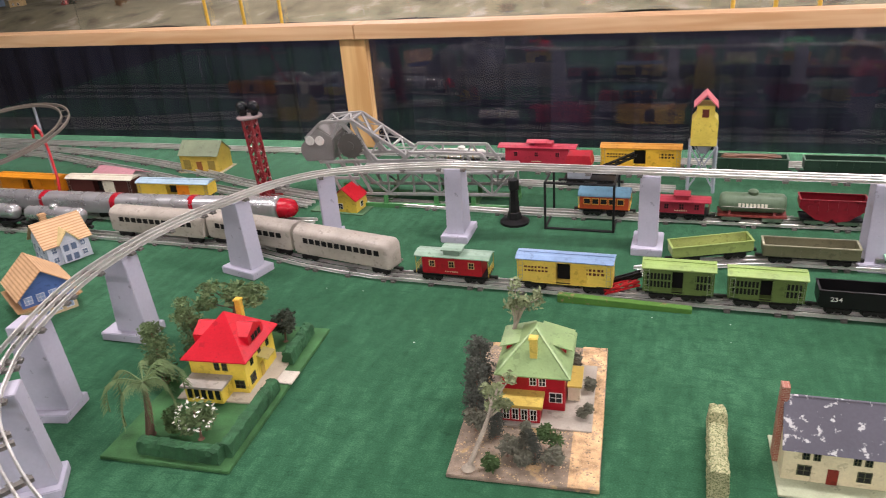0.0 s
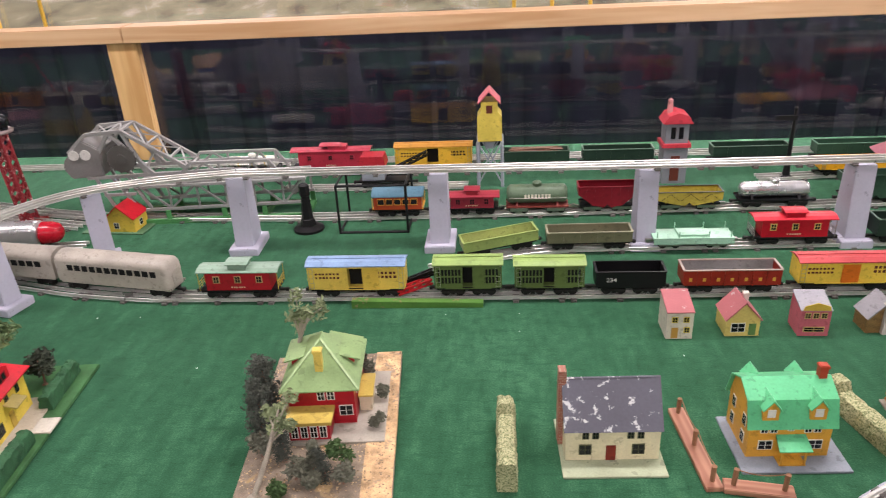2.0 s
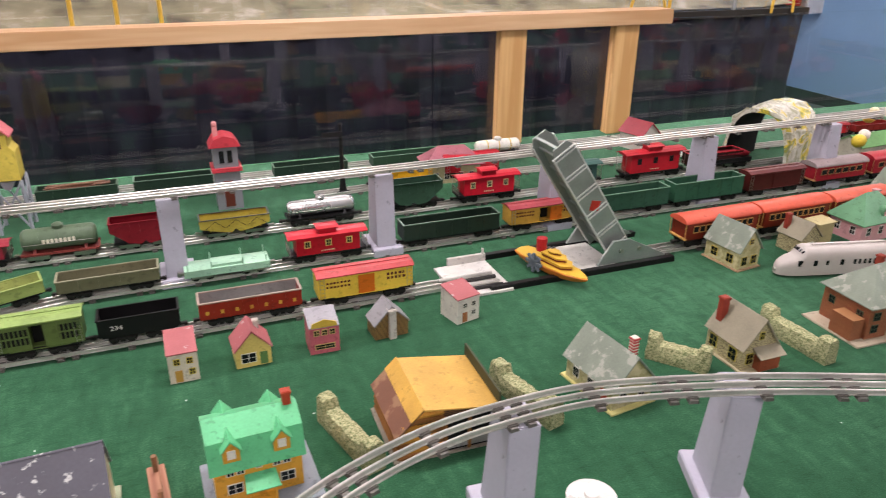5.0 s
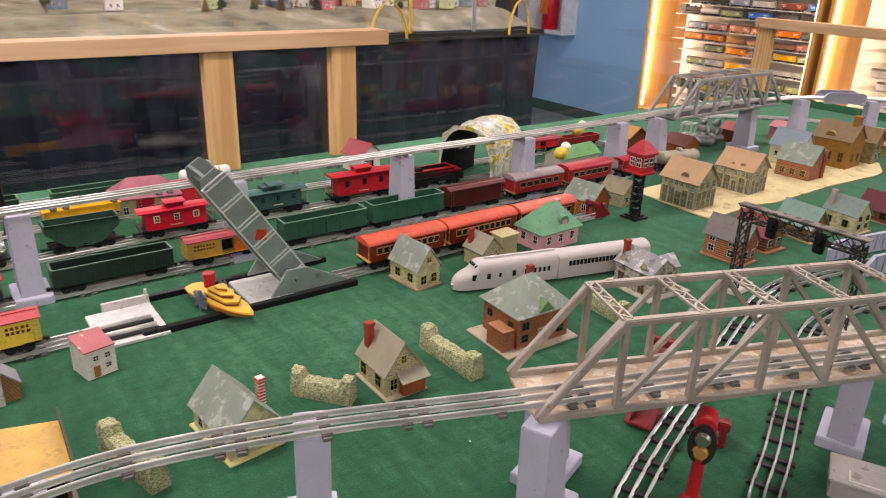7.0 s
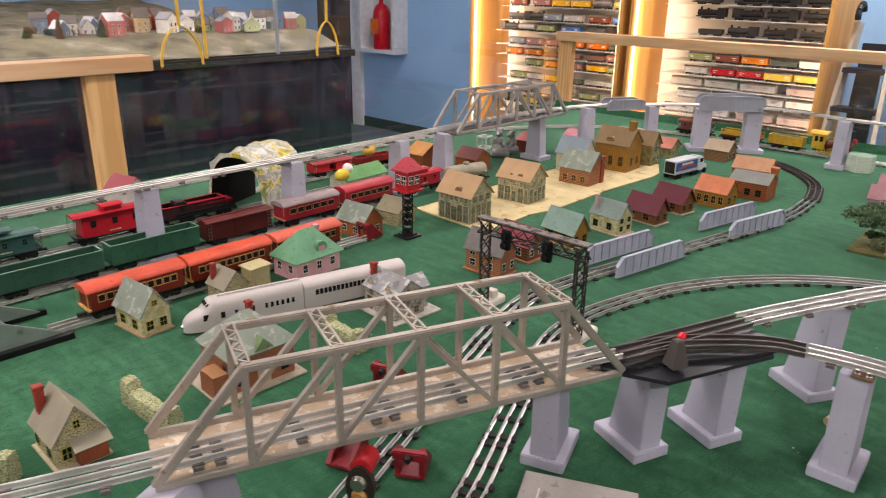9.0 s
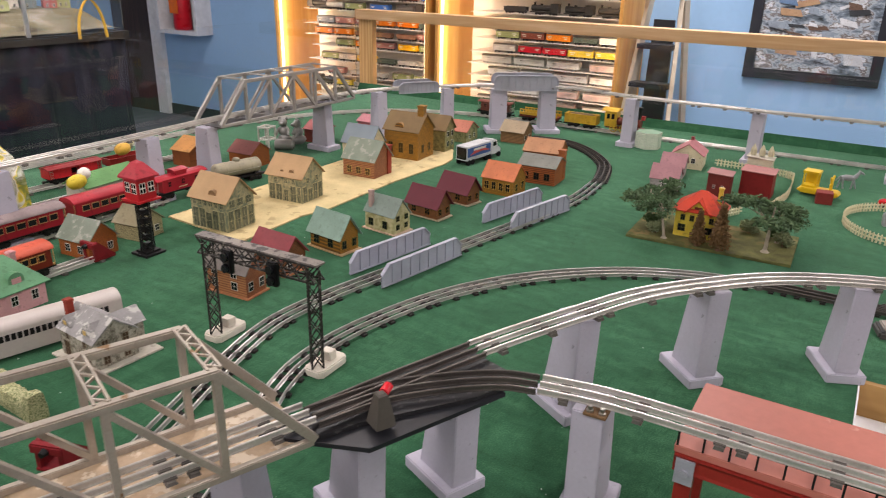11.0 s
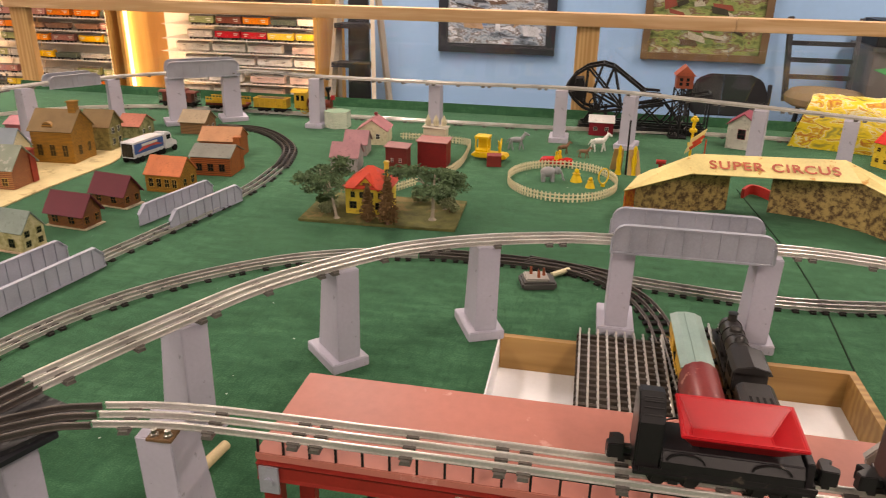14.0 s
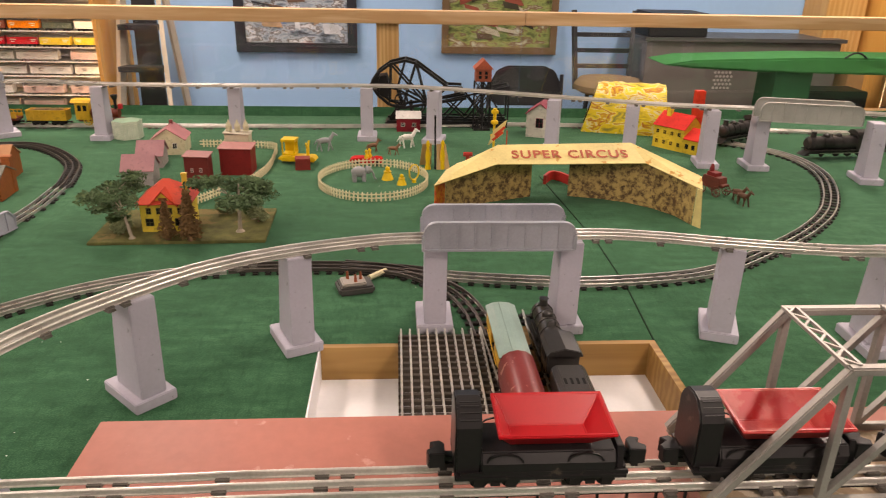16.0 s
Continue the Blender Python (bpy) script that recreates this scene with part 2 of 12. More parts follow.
# ---- mesh helpers ----
def box(bm, x0, x1, y0, y1, z0, z1, m=None):
    vs = [bm.verts.new(Vector((x, y, z)) if m is None else m @ Vector((x, y, z))) for z in (z0, z1) for y in (y0, y1) for x in (x0, x1)]
    for f in ((0, 2, 3, 1), (4, 5, 7, 6), (0, 1, 5, 4), (2, 6, 7, 3), (0, 4, 6, 2), (1, 3, 7, 5)):
        bm.faces.new([vs[i] for i in f])
    return vs


def prism(bm, pts, a, b, axis="x", m=None):
    """A polygon in the plane across the axis, drawn out from a to b along it."""
    def at(u, v, w):
        p = {"x": (w, u, v), "y": (u, w, v), "z": (u, v, w)}[axis]
        return Vector(p) if m is None else m @ Vector(p)
    lo, hi = [bm.verts.new(at(u, v, a)) for u, v in pts], [bm.verts.new(at(u, v, b)) for u, v in pts]
    n = len(pts)
    bm.faces.new(lo[::-1])
    bm.faces.new(hi)
    for i in range(n):
        bm.faces.new((lo[i], lo[(i + 1) % n], hi[(i + 1) % n], hi[i]))


def rod(bm, p0, p1, r0, r1=None, n=10, caps=True):
    p0, p1 = Vector(p0), Vector(p1)
    r1 = r0 if r1 is None else r1
    d = (p1 - p0).normalized()
    a = d.orthogonal().normalized()
    b = d.cross(a)
    rings = []
    for p, r in ((p0, r0), (p1, r1)):
        rings.append([bm.verts.new(p + (a * math.cos(k * math.tau / n) + b * math.sin(k * math.tau / n)) * r) for k in range(n)])
    for k in range(n):
        bm.faces.new((rings[0][k], rings[0][(k + 1) % n], rings[1][(k + 1) % n], rings[1][k]))
    if caps:
        bm.faces.new(rings[0][::-1])
        bm.faces.new(rings[1])


def bar(bm, p0, p1, w, h, up=(0, 0, 1)):
    """A square bar from p0 to p1, w wide and h deep."""
    p0, p1 = Vector(p0), Vector(p1)
    d = (p1 - p0).normalized()
    s = d.cross(Vector(up))
    s = (s if s.length > 1e-4 else d.orthogonal()).normalized()
    u = s.cross(d).normalized()
    q = [[bm.verts.new(p + s * (i * w / 2) + u * (j * h / 2)) for i, j in ((-1, -1), (1, -1), (1, 1), (-1, 1))] for p in (p0, p1)]
    for k in range(4):
        bm.faces.new((q[0][k], q[0][(k + 1) % 4], q[1][(k + 1) % 4], q[1][k]))
    bm.faces.new(q[0][::-1])
    bm.faces.new(q[1])


def ball(bm, p, r, sub=2, squash=(1, 1, 1)):
    bmesh.ops.create_icosphere(bm, subdivisions=sub, radius=1, matrix=Matrix.Translation(p) @ Matrix.Diagonal((r * squash[0], r * squash[1], r * squash[2], 1)))


def lathe(bm, prof, n=16, m=None):
    """A profile of (radius, height) turned round z."""
    rings = []
    for r, z in prof:
        ring = []
        for k in range(n):
            p = Vector((r * math.cos(k * math.tau / n), r * math.sin(k * math.tau / n), z))
            ring.append(bm.verts.new(p if m is None else m @ p))
        rings.append(ring)
    for a, b in zip(rings, rings[1:]):
        for k in range(n):
            bm.faces.new((a[k], a[(k + 1) % n], b[(k + 1) % n], b[k]))
    bm.faces.new(rings[0][::-1])
    bm.faces.new(rings[-1])


def sweep(bm, path, prof, closed=False):
    """A profile of (sideways, up) carried along a path of points."""
    n = len(path)
    rings = []
    for i, p in enumerate(path):
        a, b = path[max(i - 1, 0)], path[min(i + 1, n - 1)]
        d = Vector((b[0] - a[0], b[1] - a[1], b[2] - a[2])).normalized()
        s = d.cross(Vector((0, 0, 1))).normalized()
        u = s.cross(d)
        rings.append([bm.verts.new(Vector(p) + s * x + u * y) for x, y in prof])
    k = len(prof)
    for a, b in zip(rings, rings[1:]):
        for j in range(k):
            bm.faces.new((a[j], b[j], b[(j + 1) % k], a[(j + 1) % k]))
    bm.faces.new(rings[0])
    bm.faces.new(rings[-1][::-1])


def mesh(name, bm, material, bevel=0.0, smooth=False):
    bmesh.ops.recalc_face_normals(bm, faces=bm.faces)
    if bevel:
        es = [e for e in bm.edges if len(e.link_faces) == 2 and e.calc_face_angle(0) > 0.6]
        bmesh.ops.bevel(bm, geom=es, offset=bevel, segments=2, affect="EDGES", clamp_overlap=True)
    me = bpy.data.meshes.new(name)
    bm.to_mesh(me)
    bm.free()
    for mt in material if isinstance(material, (list, tuple)) else [material]:
        me.materials.append(mt)
    if smooth:
        me.shade_smooth()
        me.set_sharp_from_angle(angle=radians(38))
    return me


def part(name, bm, material, parent=None, label="", bevel=0.0, smooth=False, at=None):
    ob = new(name, mesh(name, bm, material, bevel, smooth))
    if parent:
        ob.parent = parent
    if at is not None:
        ob.matrix_basis = at
    return tagged(ob, label)


def share(name, me, parent, at):
    ob = new(name, me)
    ob.parent = parent
    ob.matrix_basis = at
    return ob


def thing(name, at, label, category, group="", kind=""):
    ob = new(name)
    ob.empty_display_size = 0.02
    ob.matrix_basis = at
    return tagged(ob, label, category, group, kind)


def solo(name, bm, material, label, category, at=None, kind="", bevel=0.0, smooth=False, group=""):
    return tagged(part(name, bm, material, None, "", bevel, smooth, at), label, category, group, kind)


def curve(pts, step=0.02):
    """A smooth line through points, evenly stepped (centripetal spline)."""
    ps = [Vector(p) if len(p) == 3 else Vector((*p, 0)) for p in pts]
    ps = [2 * ps[0] - ps[1], *ps, 2 * ps[-1] - ps[-2]]
    out = []
    for i in range(1, len(ps) - 2):
        p0, p1, p2, p3 = ps[i - 1 : i + 3]
        n = max(2, round((p2 - p1).length / step))
        for k in range(n):
            t = k / n
            out.append(0.5 * ((2 * p1) + (p2 - p0) * t + (2 * p0 - 5 * p1 + 4 * p2 - p3) * t * t + (3 * p1 - p0 - 3 * p2 + p3) * t ** 3))
    out.append(ps[-2])
    return out


RAIL_PROF = [(0.0017 * math.cos(a), 0.0060 + 0.0016 * math.sin(a)) for a in [math.radians(k) for k in (150, 110, 70, 30, -20, -60)]] + [(0.0005, 0.0042), (0.0005, 0.0012), (0.0018, 0.0006), (0.0018, 0), (-0.0018, 0), (-0.0018, 0.0006), (-0.0005, 0.0012), (-0.0005, 0.0042)] + [(-0.0017 * math.cos(a), 0.0060 + 0.0016 * math.sin(a)) for a in [math.radians(k) for k in (-60, -20)]]


def tie_mesh(name, material, long=0.050, half=0.0175):
    bm = bmesh.new()
    prism(bm, [(-0.0055, 0), (0.0055, 0), (0.0042, 0.0042), (-0.0042, 0.0042)], -long / 2, long / 2, "x")
    for x in (-half, 0, half):
        box(bm, x - 0.004, x + 0.004, -0.0062, 0.0062, 0.0035, 0.0056)
    return mesh(name, bm, material)


TIE_ME, TIE_DARK_ME = tie_mesh("sleeper", TIE), tie_mesh("sleeper_dark", TIE_DARK)
TIE_HIGH_ME = tie_mesh("sleeper_high", TIE, 0.046, 0.0157)


def track(pts, z, label, material=None, tie=None, gap=0.086, group="model railway track", half=0.0175):
    """Three-rail tinplate track along points in plan: three rails on pressed sleepers."""
    line = curve(pts, 0.018)
    root = thing("railway_track", pose(0, 0, z), label, "track", group)
    for off, nm in ((-half, "rail"), (0.0, "middle_rail"), (half, "rail")):
        path = []
        for i, p in enumerate(line):
            d = (line[min(i + 1, len(line) - 1)] - line[max(i - 1, 0)]).normalized()
            path.append((p.x + d.y * off, p.y - d.x * off, p.z + 0.0045))
        bm = bmesh.new()
        sweep(bm, path, RAIL_PROF)
        part(nm, bm, material or STEEL, root, smooth=True)
    run, want, count = 0.0, 0.03, 0
    for a, b in zip(line, line[1:]):
        step = (b - a).length
        while run + step >= want:
            p = a.lerp(b, (want - run) / step)
            ang = math.degrees(math.atan2(b.y - a.y, b.x - a.x)) + 90
            share("sleeper", tie or TIE_ME, root, pose(p.x, p.y, p.z + random.uniform(-0.0002, 0.0002), 0, 0, ang + random.uniform(-1, 1)))
            count += 1
            want += 0.022 if count % 3 == 0 else gap
        run += step
    return root


# ---- the room ----
WALL_BLUE = mat("blue_wall_paint", c("8fb6dc"), 0.7, 0, 0.05, 6, 0.1)
# Unseen walls, darkened so the clear panels mirror less grey and fill light drops.
WALL_UNSEEN = mat("dark_unseen_wall_paint", c("4a4642"), 0.75, 0, 0.05, 6, 0.1)
CEIL_WHITE = mat("ceiling_tile", c("d8d6d0"), 0.9, 0, 0.06, 20, 0.3)
FLOOR_M = mat("floor_carpet", c("5a5c62"), 0.95, 0, 0.25, 30, 0.4)
BASEB = mat("dark_baseboard", c("2c2e33"), 0.6)
X0, X1, Y0, Y1 = -5.0, 5.98, -4.8, 6.4


def wall(name, x0, x1, y0, y1, z0, z1, m, label):
    bm = bmesh.new()
    box(bm, x0, x1, y0, y1, z0, z1)
    return solo(name, bm, m, label, "wall", kind="structure")


wall("wall_east", X1, X1 + 0.12, Y0, Y1, FLOOR, CEIL, WALL_BLUE, "light blue painted wall behind the layout")
wall("wall_north", X0, X1 + 0.12, Y1, Y1 + 0.12, FLOOR, CEIL, WALL_BLUE, "light blue painted end wall")
wall("wall_west", X0 - 0.12, X0, Y0, Y1, FLOOR, CEIL, WALL_UNSEEN, "plain dark unseen wall closing the room")
wall("wall_south", X0, X1 + 0.12, Y0 - 0.12, Y0, FLOOR, CEIL, WALL_UNSEEN, "plain dark unseen wall closing the room")
bm = bmesh.new()
box(bm, X0 - 0.12, X1 + 0.12, Y0 - 0.12, Y1 + 0.12, FLOOR - 0.1, FLOOR)
solo("floor", bm, FLOOR_M, "grey carpeted room floor", "floor", kind="structure")
bm = bmesh.new()
box(bm, X0 - 0.12, X1 + 0.12, Y0 - 0.12, Y1 + 0.12, CEIL, CEIL + 0.1)
solo("ceiling", bm, CEIL_WHITE, "white tiled ceiling", "ceiling", kind="structure")
bm = bmesh.new()
box(bm, X1 - 0.012, X1, Y0, Y1, FLOOR, FLOOR + 0.1)
solo("baseboard", bm, BASEB, "dark rubber baseboard along the blue wall", "baseboard", kind="structure")

TUBE_GLOW = glow_mat("lamp_tube", (1, 0.97, 0.93), 6.0)
FIXTURE = mat("white_fixture", c("e4e4e0"), 0.5)
# Fixtures are out of view; the one at (4.85, 0.7) is an addition.
for lx, ly in LAMP_SPOTS:
    root = thing("ceiling_light", pose(lx, ly, CEIL), "white ceiling light with two fluorescent tubes, out of view", "ceiling light", "ceiling lights")
    bm = bmesh.new()
    prism(bm, [(-0.15, 0), (0.15, 0), (0.1, -0.045), (-0.1, -0.045)], -0.62, 0.62, "x")
    part("housing", bm, FIXTURE, root)
    for yy in (-0.07, 0.07):
        bm = bmesh.new()
        rod(bm, (-0.59, yy, -0.06), (0.59, yy, -0.06), 0.013, n=12)
        part("tube", bm, TUBE_GLOW, root, smooth=True)

# ---- the layout table ----
EAST = 4.36
NORTH = 2.12
PIT = (2.07, 2.522, -0.875, -0.312)
bm = bmesh.new()
T = -0.03
box(bm, -3.2, 1.52, 0.12, NORTH, T, 0)
box(bm, 1.52, PIT[0], -3.4, NORTH, T, 0)
box(bm, PIT[0], PIT[1], PIT[3], NORTH, T, 0)
box(bm, PIT[0], PIT[1], -3.4, PIT[2], T, 0)
box(bm, PIT[1], EAST, -3.4, NORTH, T, 0)
bmesh.ops.remove_doubles(bm, verts=bm.verts, dist=1e-5)
solo("layout_ground", bm, CARPET, "green carpet laid over the layout table", "carpet", kind="structure")
bm = bmesh.new()
prism(bm, [(EAST - 0.03, 0), (EAST, 0), (EAST, 0.03), (EAST - 0.012, 0.034)], -3.4, NORTH, "y")
solo("carpet_edge", bm, CARPET, "green carpet turned up along the table edge", "carpet", kind="structure")
bm = bmesh.new()
for x0, x1, y0, y1 in ((-3.2, 1.54, 0.10, 0.12), (1.50, 1.52, -3.4, 0.10), (-3.2, EAST, NORTH, NORTH + 0.02), (EAST, EAST + 0.02, -3.4, NORTH + 0.02)):
    box(bm, x0, x1, y0, y1, -0.16, -0.010)
solo("table_fascia", bm, mat("dark_stained_edge", c("3a3126"), 0.7), "pine board edge of the layout table", "trim", kind="structure")
bm = bmesh.new()
for x in (-3.0, -1.5, 0.0, 1.4):
    for y in (0.2, 2.0):
        box(bm, x - 0.045, x + 0.045, y - 0.045, y + 0.045, FLOOR, T)
for x in (1.7, 4.2):
    for y in (-3.2, -1.6, -0.2):
        box(bm, x - 0.045, x + 0.045, y - 0.045, y + 0.045, FLOOR, T)
solo("table_frame", bm, PINE_UP, "pine legs of the layout table", "table", kind="structure")
# carpet seams
SEAM = mat("carpet_seam", c("0d2b17"), 0.95)
for a, b in (((2.45, -0.868), (2.532, -0.876)), ((2.532, -0.876), (2.735, -0.892)), ((2.735, -0.892), (2.97, -0.895)), ((2.97, -0.895), (3.5, -0.86))):
    bm = bmesh.new()
    bar(bm, (*a, 0.0006), (*b, 0.0006), 0.0022, 0.002)
    solo("carpet_seam", bm, SEAM, "dark butt joint between two pieces of green carpet", "carpet seam", kind="structure")

# the sunken yard
PIT_WHITE = mat("white_board", c("f2f2f4"), 0.55, 0, 0.05, 20, 0.1)
bm = bmesh.new()
box(bm, PIT[0] - 0.02, PIT[1] + 0.02, PIT[2] - 0.02, PIT[3] + 0.02, -0.073, -0.058)
solo("pit_floor", bm, PIT_WHITE, "white board floor of the sunken yard", "board", kind="structure")
bm = bmesh.new()
box(bm, PIT[0], PIT[1] - 0.001, PIT[2] + 0.0005, PIT[2] + 0.012, -0.058, 0.003)
box(bm, PIT[1] - 0.012, PIT[1] - 0.0005, PIT[2] + 0.012, PIT[3] - 0.0035, -0.058, 0.003)
solo("pit_lining", bm, PLY, "brown plywood sides of the sunken yard", "board", kind="structure")
bm = bmesh.new()
box(bm, PIT[0], PIT[1] - 0.001, PIT[3] - 0.003, PIT[3] - 0.0005, -0.058, 0.0)
solo("pit_side", bm, PIT_WHITE, "white board side of the sunken yard", "board", kind="structure")


# ---- pine rails, posts and clear panels ----
def post(x, y, z0, z1, sx, sy, nm="rail_post"):
    bm = bmesh.new()
    box(bm, x - sx / 2, x + sx / 2, y - sy / 2, y + sy / 2, z0, z1)
    return solo(nm, bm, PINE_UP, "upright pine post holding the rail", "post", bevel=0.002, group="rail posts")


def rail(x0, x1, y0, y1, z0, z1):
    bm = bmesh.new()
    box(bm, x0, x1, y0, y1, z0, z1)
    return solo("top_rail", bm, PINE if x1 - x0 > y1 - y0 else wood("pine_across", c("dab992"), c("c2996b"), 7, 1), "pale pine top rail of the clear barrier", "rail", bevel=0.002, group="barrier rails")


RZ0, RZ1 = 0.362, 0.408
for a, b in ((-3.2, -1.012), (-1.010, 2.035)):
    rail(a, b, 2.045, 2.135, RZ0, RZ1)
for px in (-1.028, 1.455, 1.872):
    post(px, 2.078, 0.0, RZ0, 0.089, 0.038)
ER0, ER1 = 0.345, 0.394
rail(4.42, 4.50, -0.95, 2.2, ER0, ER1)
rail(4.42, 4.50, -3.4, -0.952, ER0, ER1)
for py in (2.155, -0.408):
    post(4.47, py, -0.02, ER0, 0.038, 0.089)
CLEAR = clear_mat("clear_acrylic", ior=1.47)
for nm, b6 in (("clear_panel", (-3.2, 1.2, 2.102, 2.106, 0.0, 0.365)), ("clear_panel", (1.203, 4.3, 2.102, 2.106, 0.0, 0.372)), ("clear_panel", (4.495, 4.499, -0.95, 2.1, -0.02, 0.345)), ("clear_panel", (4.495, 4.499, -3.4, -0.953, -0.02, 0.345))):
    bm = bmesh.new()
    box(bm, *b6)
    ob = solo(nm, bm, CLEAR, "clear acrylic barrier panel behind the tracks", "panel", kind="structure")
    ob.visible_shadow = False

# ---- the other layout behind the barrier ----
CURTAIN = mat("black_curtain", c("111222"), 0.85, 0, 0.25, 8, 0.1)
LY = 3.0
bm = bmesh.new()
grid = []
n = 420
for i in range(n + 1):
    x = -5.0 + (3.62 + 5.0) * i / n
    w = 0.034 * math.sin(x * 34 + 2.2 * math.sin(x * 3.1)) + 0.02 * math.sin(x * 19 + 1.3) + 0.014 * math.sin(x * 71 + 1.5 * math.sin(x * 5))
    grid.append([bm.verts.new((x + (0.05 if k == 2 and i == n else 0), LY + w * s, z)) for k, (z, s) in enumerate(((0.255, 0.25), (-0.1, 0.8), (FLOOR + 0.01, 1.3)))])
for a, b in zip(grid, grid[1:]):
    for k in range(2):
        bm.faces.new((a[k], b[k], b[k + 1], a[k + 1]))
ob = solo("table_skirt", bm, CURTAIN, "black pleated cloth skirt of the next layout", "curtain", smooth=True)
sol = ob.modifiers.new("thick", "SOLIDIFY")
sol.thickness = 0.004
bm = bmesh.new()
box(bm, 3.60, 3.606, LY + 0.04, 5.6, FLOOR + 0.01, 0.255)
solo("table_skirt", bm, CURTAIN, "black cloth skirt at the end of the next layout", "curtain")
RIM = mat("dark_rim", c("2b2824"), 0.8, 0, 0.25, 30, 0.3)
bm = bmesh.new()
box(bm, -5.0, 3.62, LY - 0.03, 5.6, 0.25, 0.285)
solo("neighbour_table", bm, RIM, "dark rim of the next layout", "table", kind="structure")

def nb_rise(y):
    """Bank of the next layout: a grassy slope behind its rim, then level ground."""
    u = min(1.0, max(0.0, (y - LY - 0.02) / 0.34))
    return 0.075 * u * u * (3 - 2 * u)


SNOWY = bpy.data.materials.new("winter_ground")
SNOWY.use_nodes = True
nd, ln = SNOWY.node_tree.nodes, SNOWY.node_tree.links
tc, nz, rp = nd.new("ShaderNodeTexCoord"), nd.new("ShaderNodeTexNoise"), nd.new("ShaderNodeValToRGB")
nz.inputs["Scale"].default_value, nz.inputs["Detail"].default_value = 7.0, 10
ln.new(tc.outputs["Object"], nz.inputs["Vector"])
ln.new(nz.outputs["Fac"], rp.inputs[0])
e = rp.color_ramp.elements
e[0].position, e[0].color = 0.3, (*c("3f3a2c"), 1)
e[1].position, e[1].color = 0.7, (*c("938d80"), 1)
e.new(0.45).color = (*c("66614a"), 1)
e.new(0.58).color = (*c("726b54"), 1)
ln.new(rp.outputs[0], nd["Principled BSDF"].inputs["Base Color"])
nd["Principled BSDF"].inputs["Roughness"].default_value = 0.9
bm = bmesh.new()
cols = []
for i in range(131):
    x = -5.0 + 8.6 * i / 130
    col = []
    for j in range(41):
        y = LY + 2.55 * j / 40
        hgt = nb_rise(y) + 0.02 * noise.noise(Vector((x * 3, y * 3, 1))) + 0.16 * max(0, noise.noise(Vector((x * 0.9, y * 0.9, 4)))) * (j / 40) + 0.10 * (j / 40) ** 2
        col.append(bm.verts.new((x, y, 0.292 + max(0, hgt))))
    cols.append(col)
for a, b in zip(cols, cols[1:]):
    for j in range(40):
        bm.faces.new((a[j], b[j], b[j + 1], a[j + 1]))
solo("neighbour_ground", bm, SNOWY, "mottled winter landscape of the next layout", "landscape", kind="structure", smooth=True)
bm = bmesh.new()
box(bm, 5.93, 5.979, 5.68, 5.82, FLOOR, CEIL)
solo("door_trim", bm, mat("white_gloss_trim", c("dcdcdc"), 0.4), "white painted door trim at the corner", "trim", kind="structure")
bm = bmesh.new()
box(bm, 5.95, 5.978, 5.822, 6.396, FLOOR, 1.3)
solo("door_1", bm, wood("dark_door_wood", c("4a3222"), c("2c1d14"), 4, 2), "dark brown wooden door beside the white trim", "door", kind="structure")


# ---- ground tracks ----
Y1T, Y2T, Y5T, Y6T = 1.158, 1.362, 1.885, 1.985
track([(-3.1, 1.25), (-1.76, 1.243), (-1.14, 1.238), (-0.98, 1.233), (-0.79, 1.186), (-0.63, 1.162), (-0.5, Y1T), (0.3, Y1T), (0.93, 1.165)], 0, "three-rail steel track of the front yard siding")
track([(1.36, 1.163), (1.7, 1.16), (2.16, 1.158)], 0, "three-rail steel track beyond the bascule bridge")
track([(-0.06, 1.262), (0.06, 1.318), (0.2, 1.352), (0.4, Y2T), (1.5, 1.372), (2.5, 1.372)], 0, "three-rail steel track of the second yard siding")
track([(-3.1, 1.985), (-2.22, 1.915), (-1.757, 1.826), (-1.52, 1.76), (-1.245, 1.66), (-0.955, 1.585), (-0.6, 1.562), (-0.28, 1.553), (0.5, 1.567), (1.4, 1.592), (2.45, 1.592)], 0, "three-rail steel track curving into the third siding")
track([(-3.1, 1.905), (-2.3, 1.86), (-1.9, 1.77), (-1.6, 1.69), (-1.3, 1.6), (-0.95, 1.52)], 0, "three-rail steel track beside the curve")
track([(-3.1, 1.475), (-1.9, 1.468), (-1.6, 1.49), (-1.2, 1.508)], 0, "three-rail steel track under the boxcars")
track([(-3.1, 1.345), (-1.9, 1.352), (-1.3, 1.37), (-0.88, 1.405)], 0, "three-rail steel track under the streamliner")
track([(0.75, 1.765), (1.2, 1.775), (2.9, 1.72)], 0, "three-rail steel track of the fourth siding")
track([(-0.95, 1.82), (-0.6, Y5T), (0.6, 1.895), (1.3, 1.905)], 0, "three-rail steel track of the rear siding")
track([(-3.1, 2.02), (-1.9, 1.99), (0.4, Y6T), (2.6, 1.985), (3.2, 1.975), (3.6, 1.86), (3.9, 1.66), (4.05, 1.4), (4.10, 1.1), (4.11, 0.3), (4.12, -0.3), (4.16, -0.75), (4.15, -1.2), (4.05, -2.2)], 0, "three-rail steel track of the outer main line")
track([(1.30, 0.325), (1.38, 0.366), (1.55, 0.432), (1.84, 0.535), (1.98, 0.582), (2.12, 0.617), (2.25, 0.612), (2.39, 0.588), (2.7, 0.52), (2.99, 0.464), (3.19, 0.444), (3.36, 0.451)], 0, "three-rail track through the plate girder bridges", RUSTY, TIE_DARK_ME, 0.052)
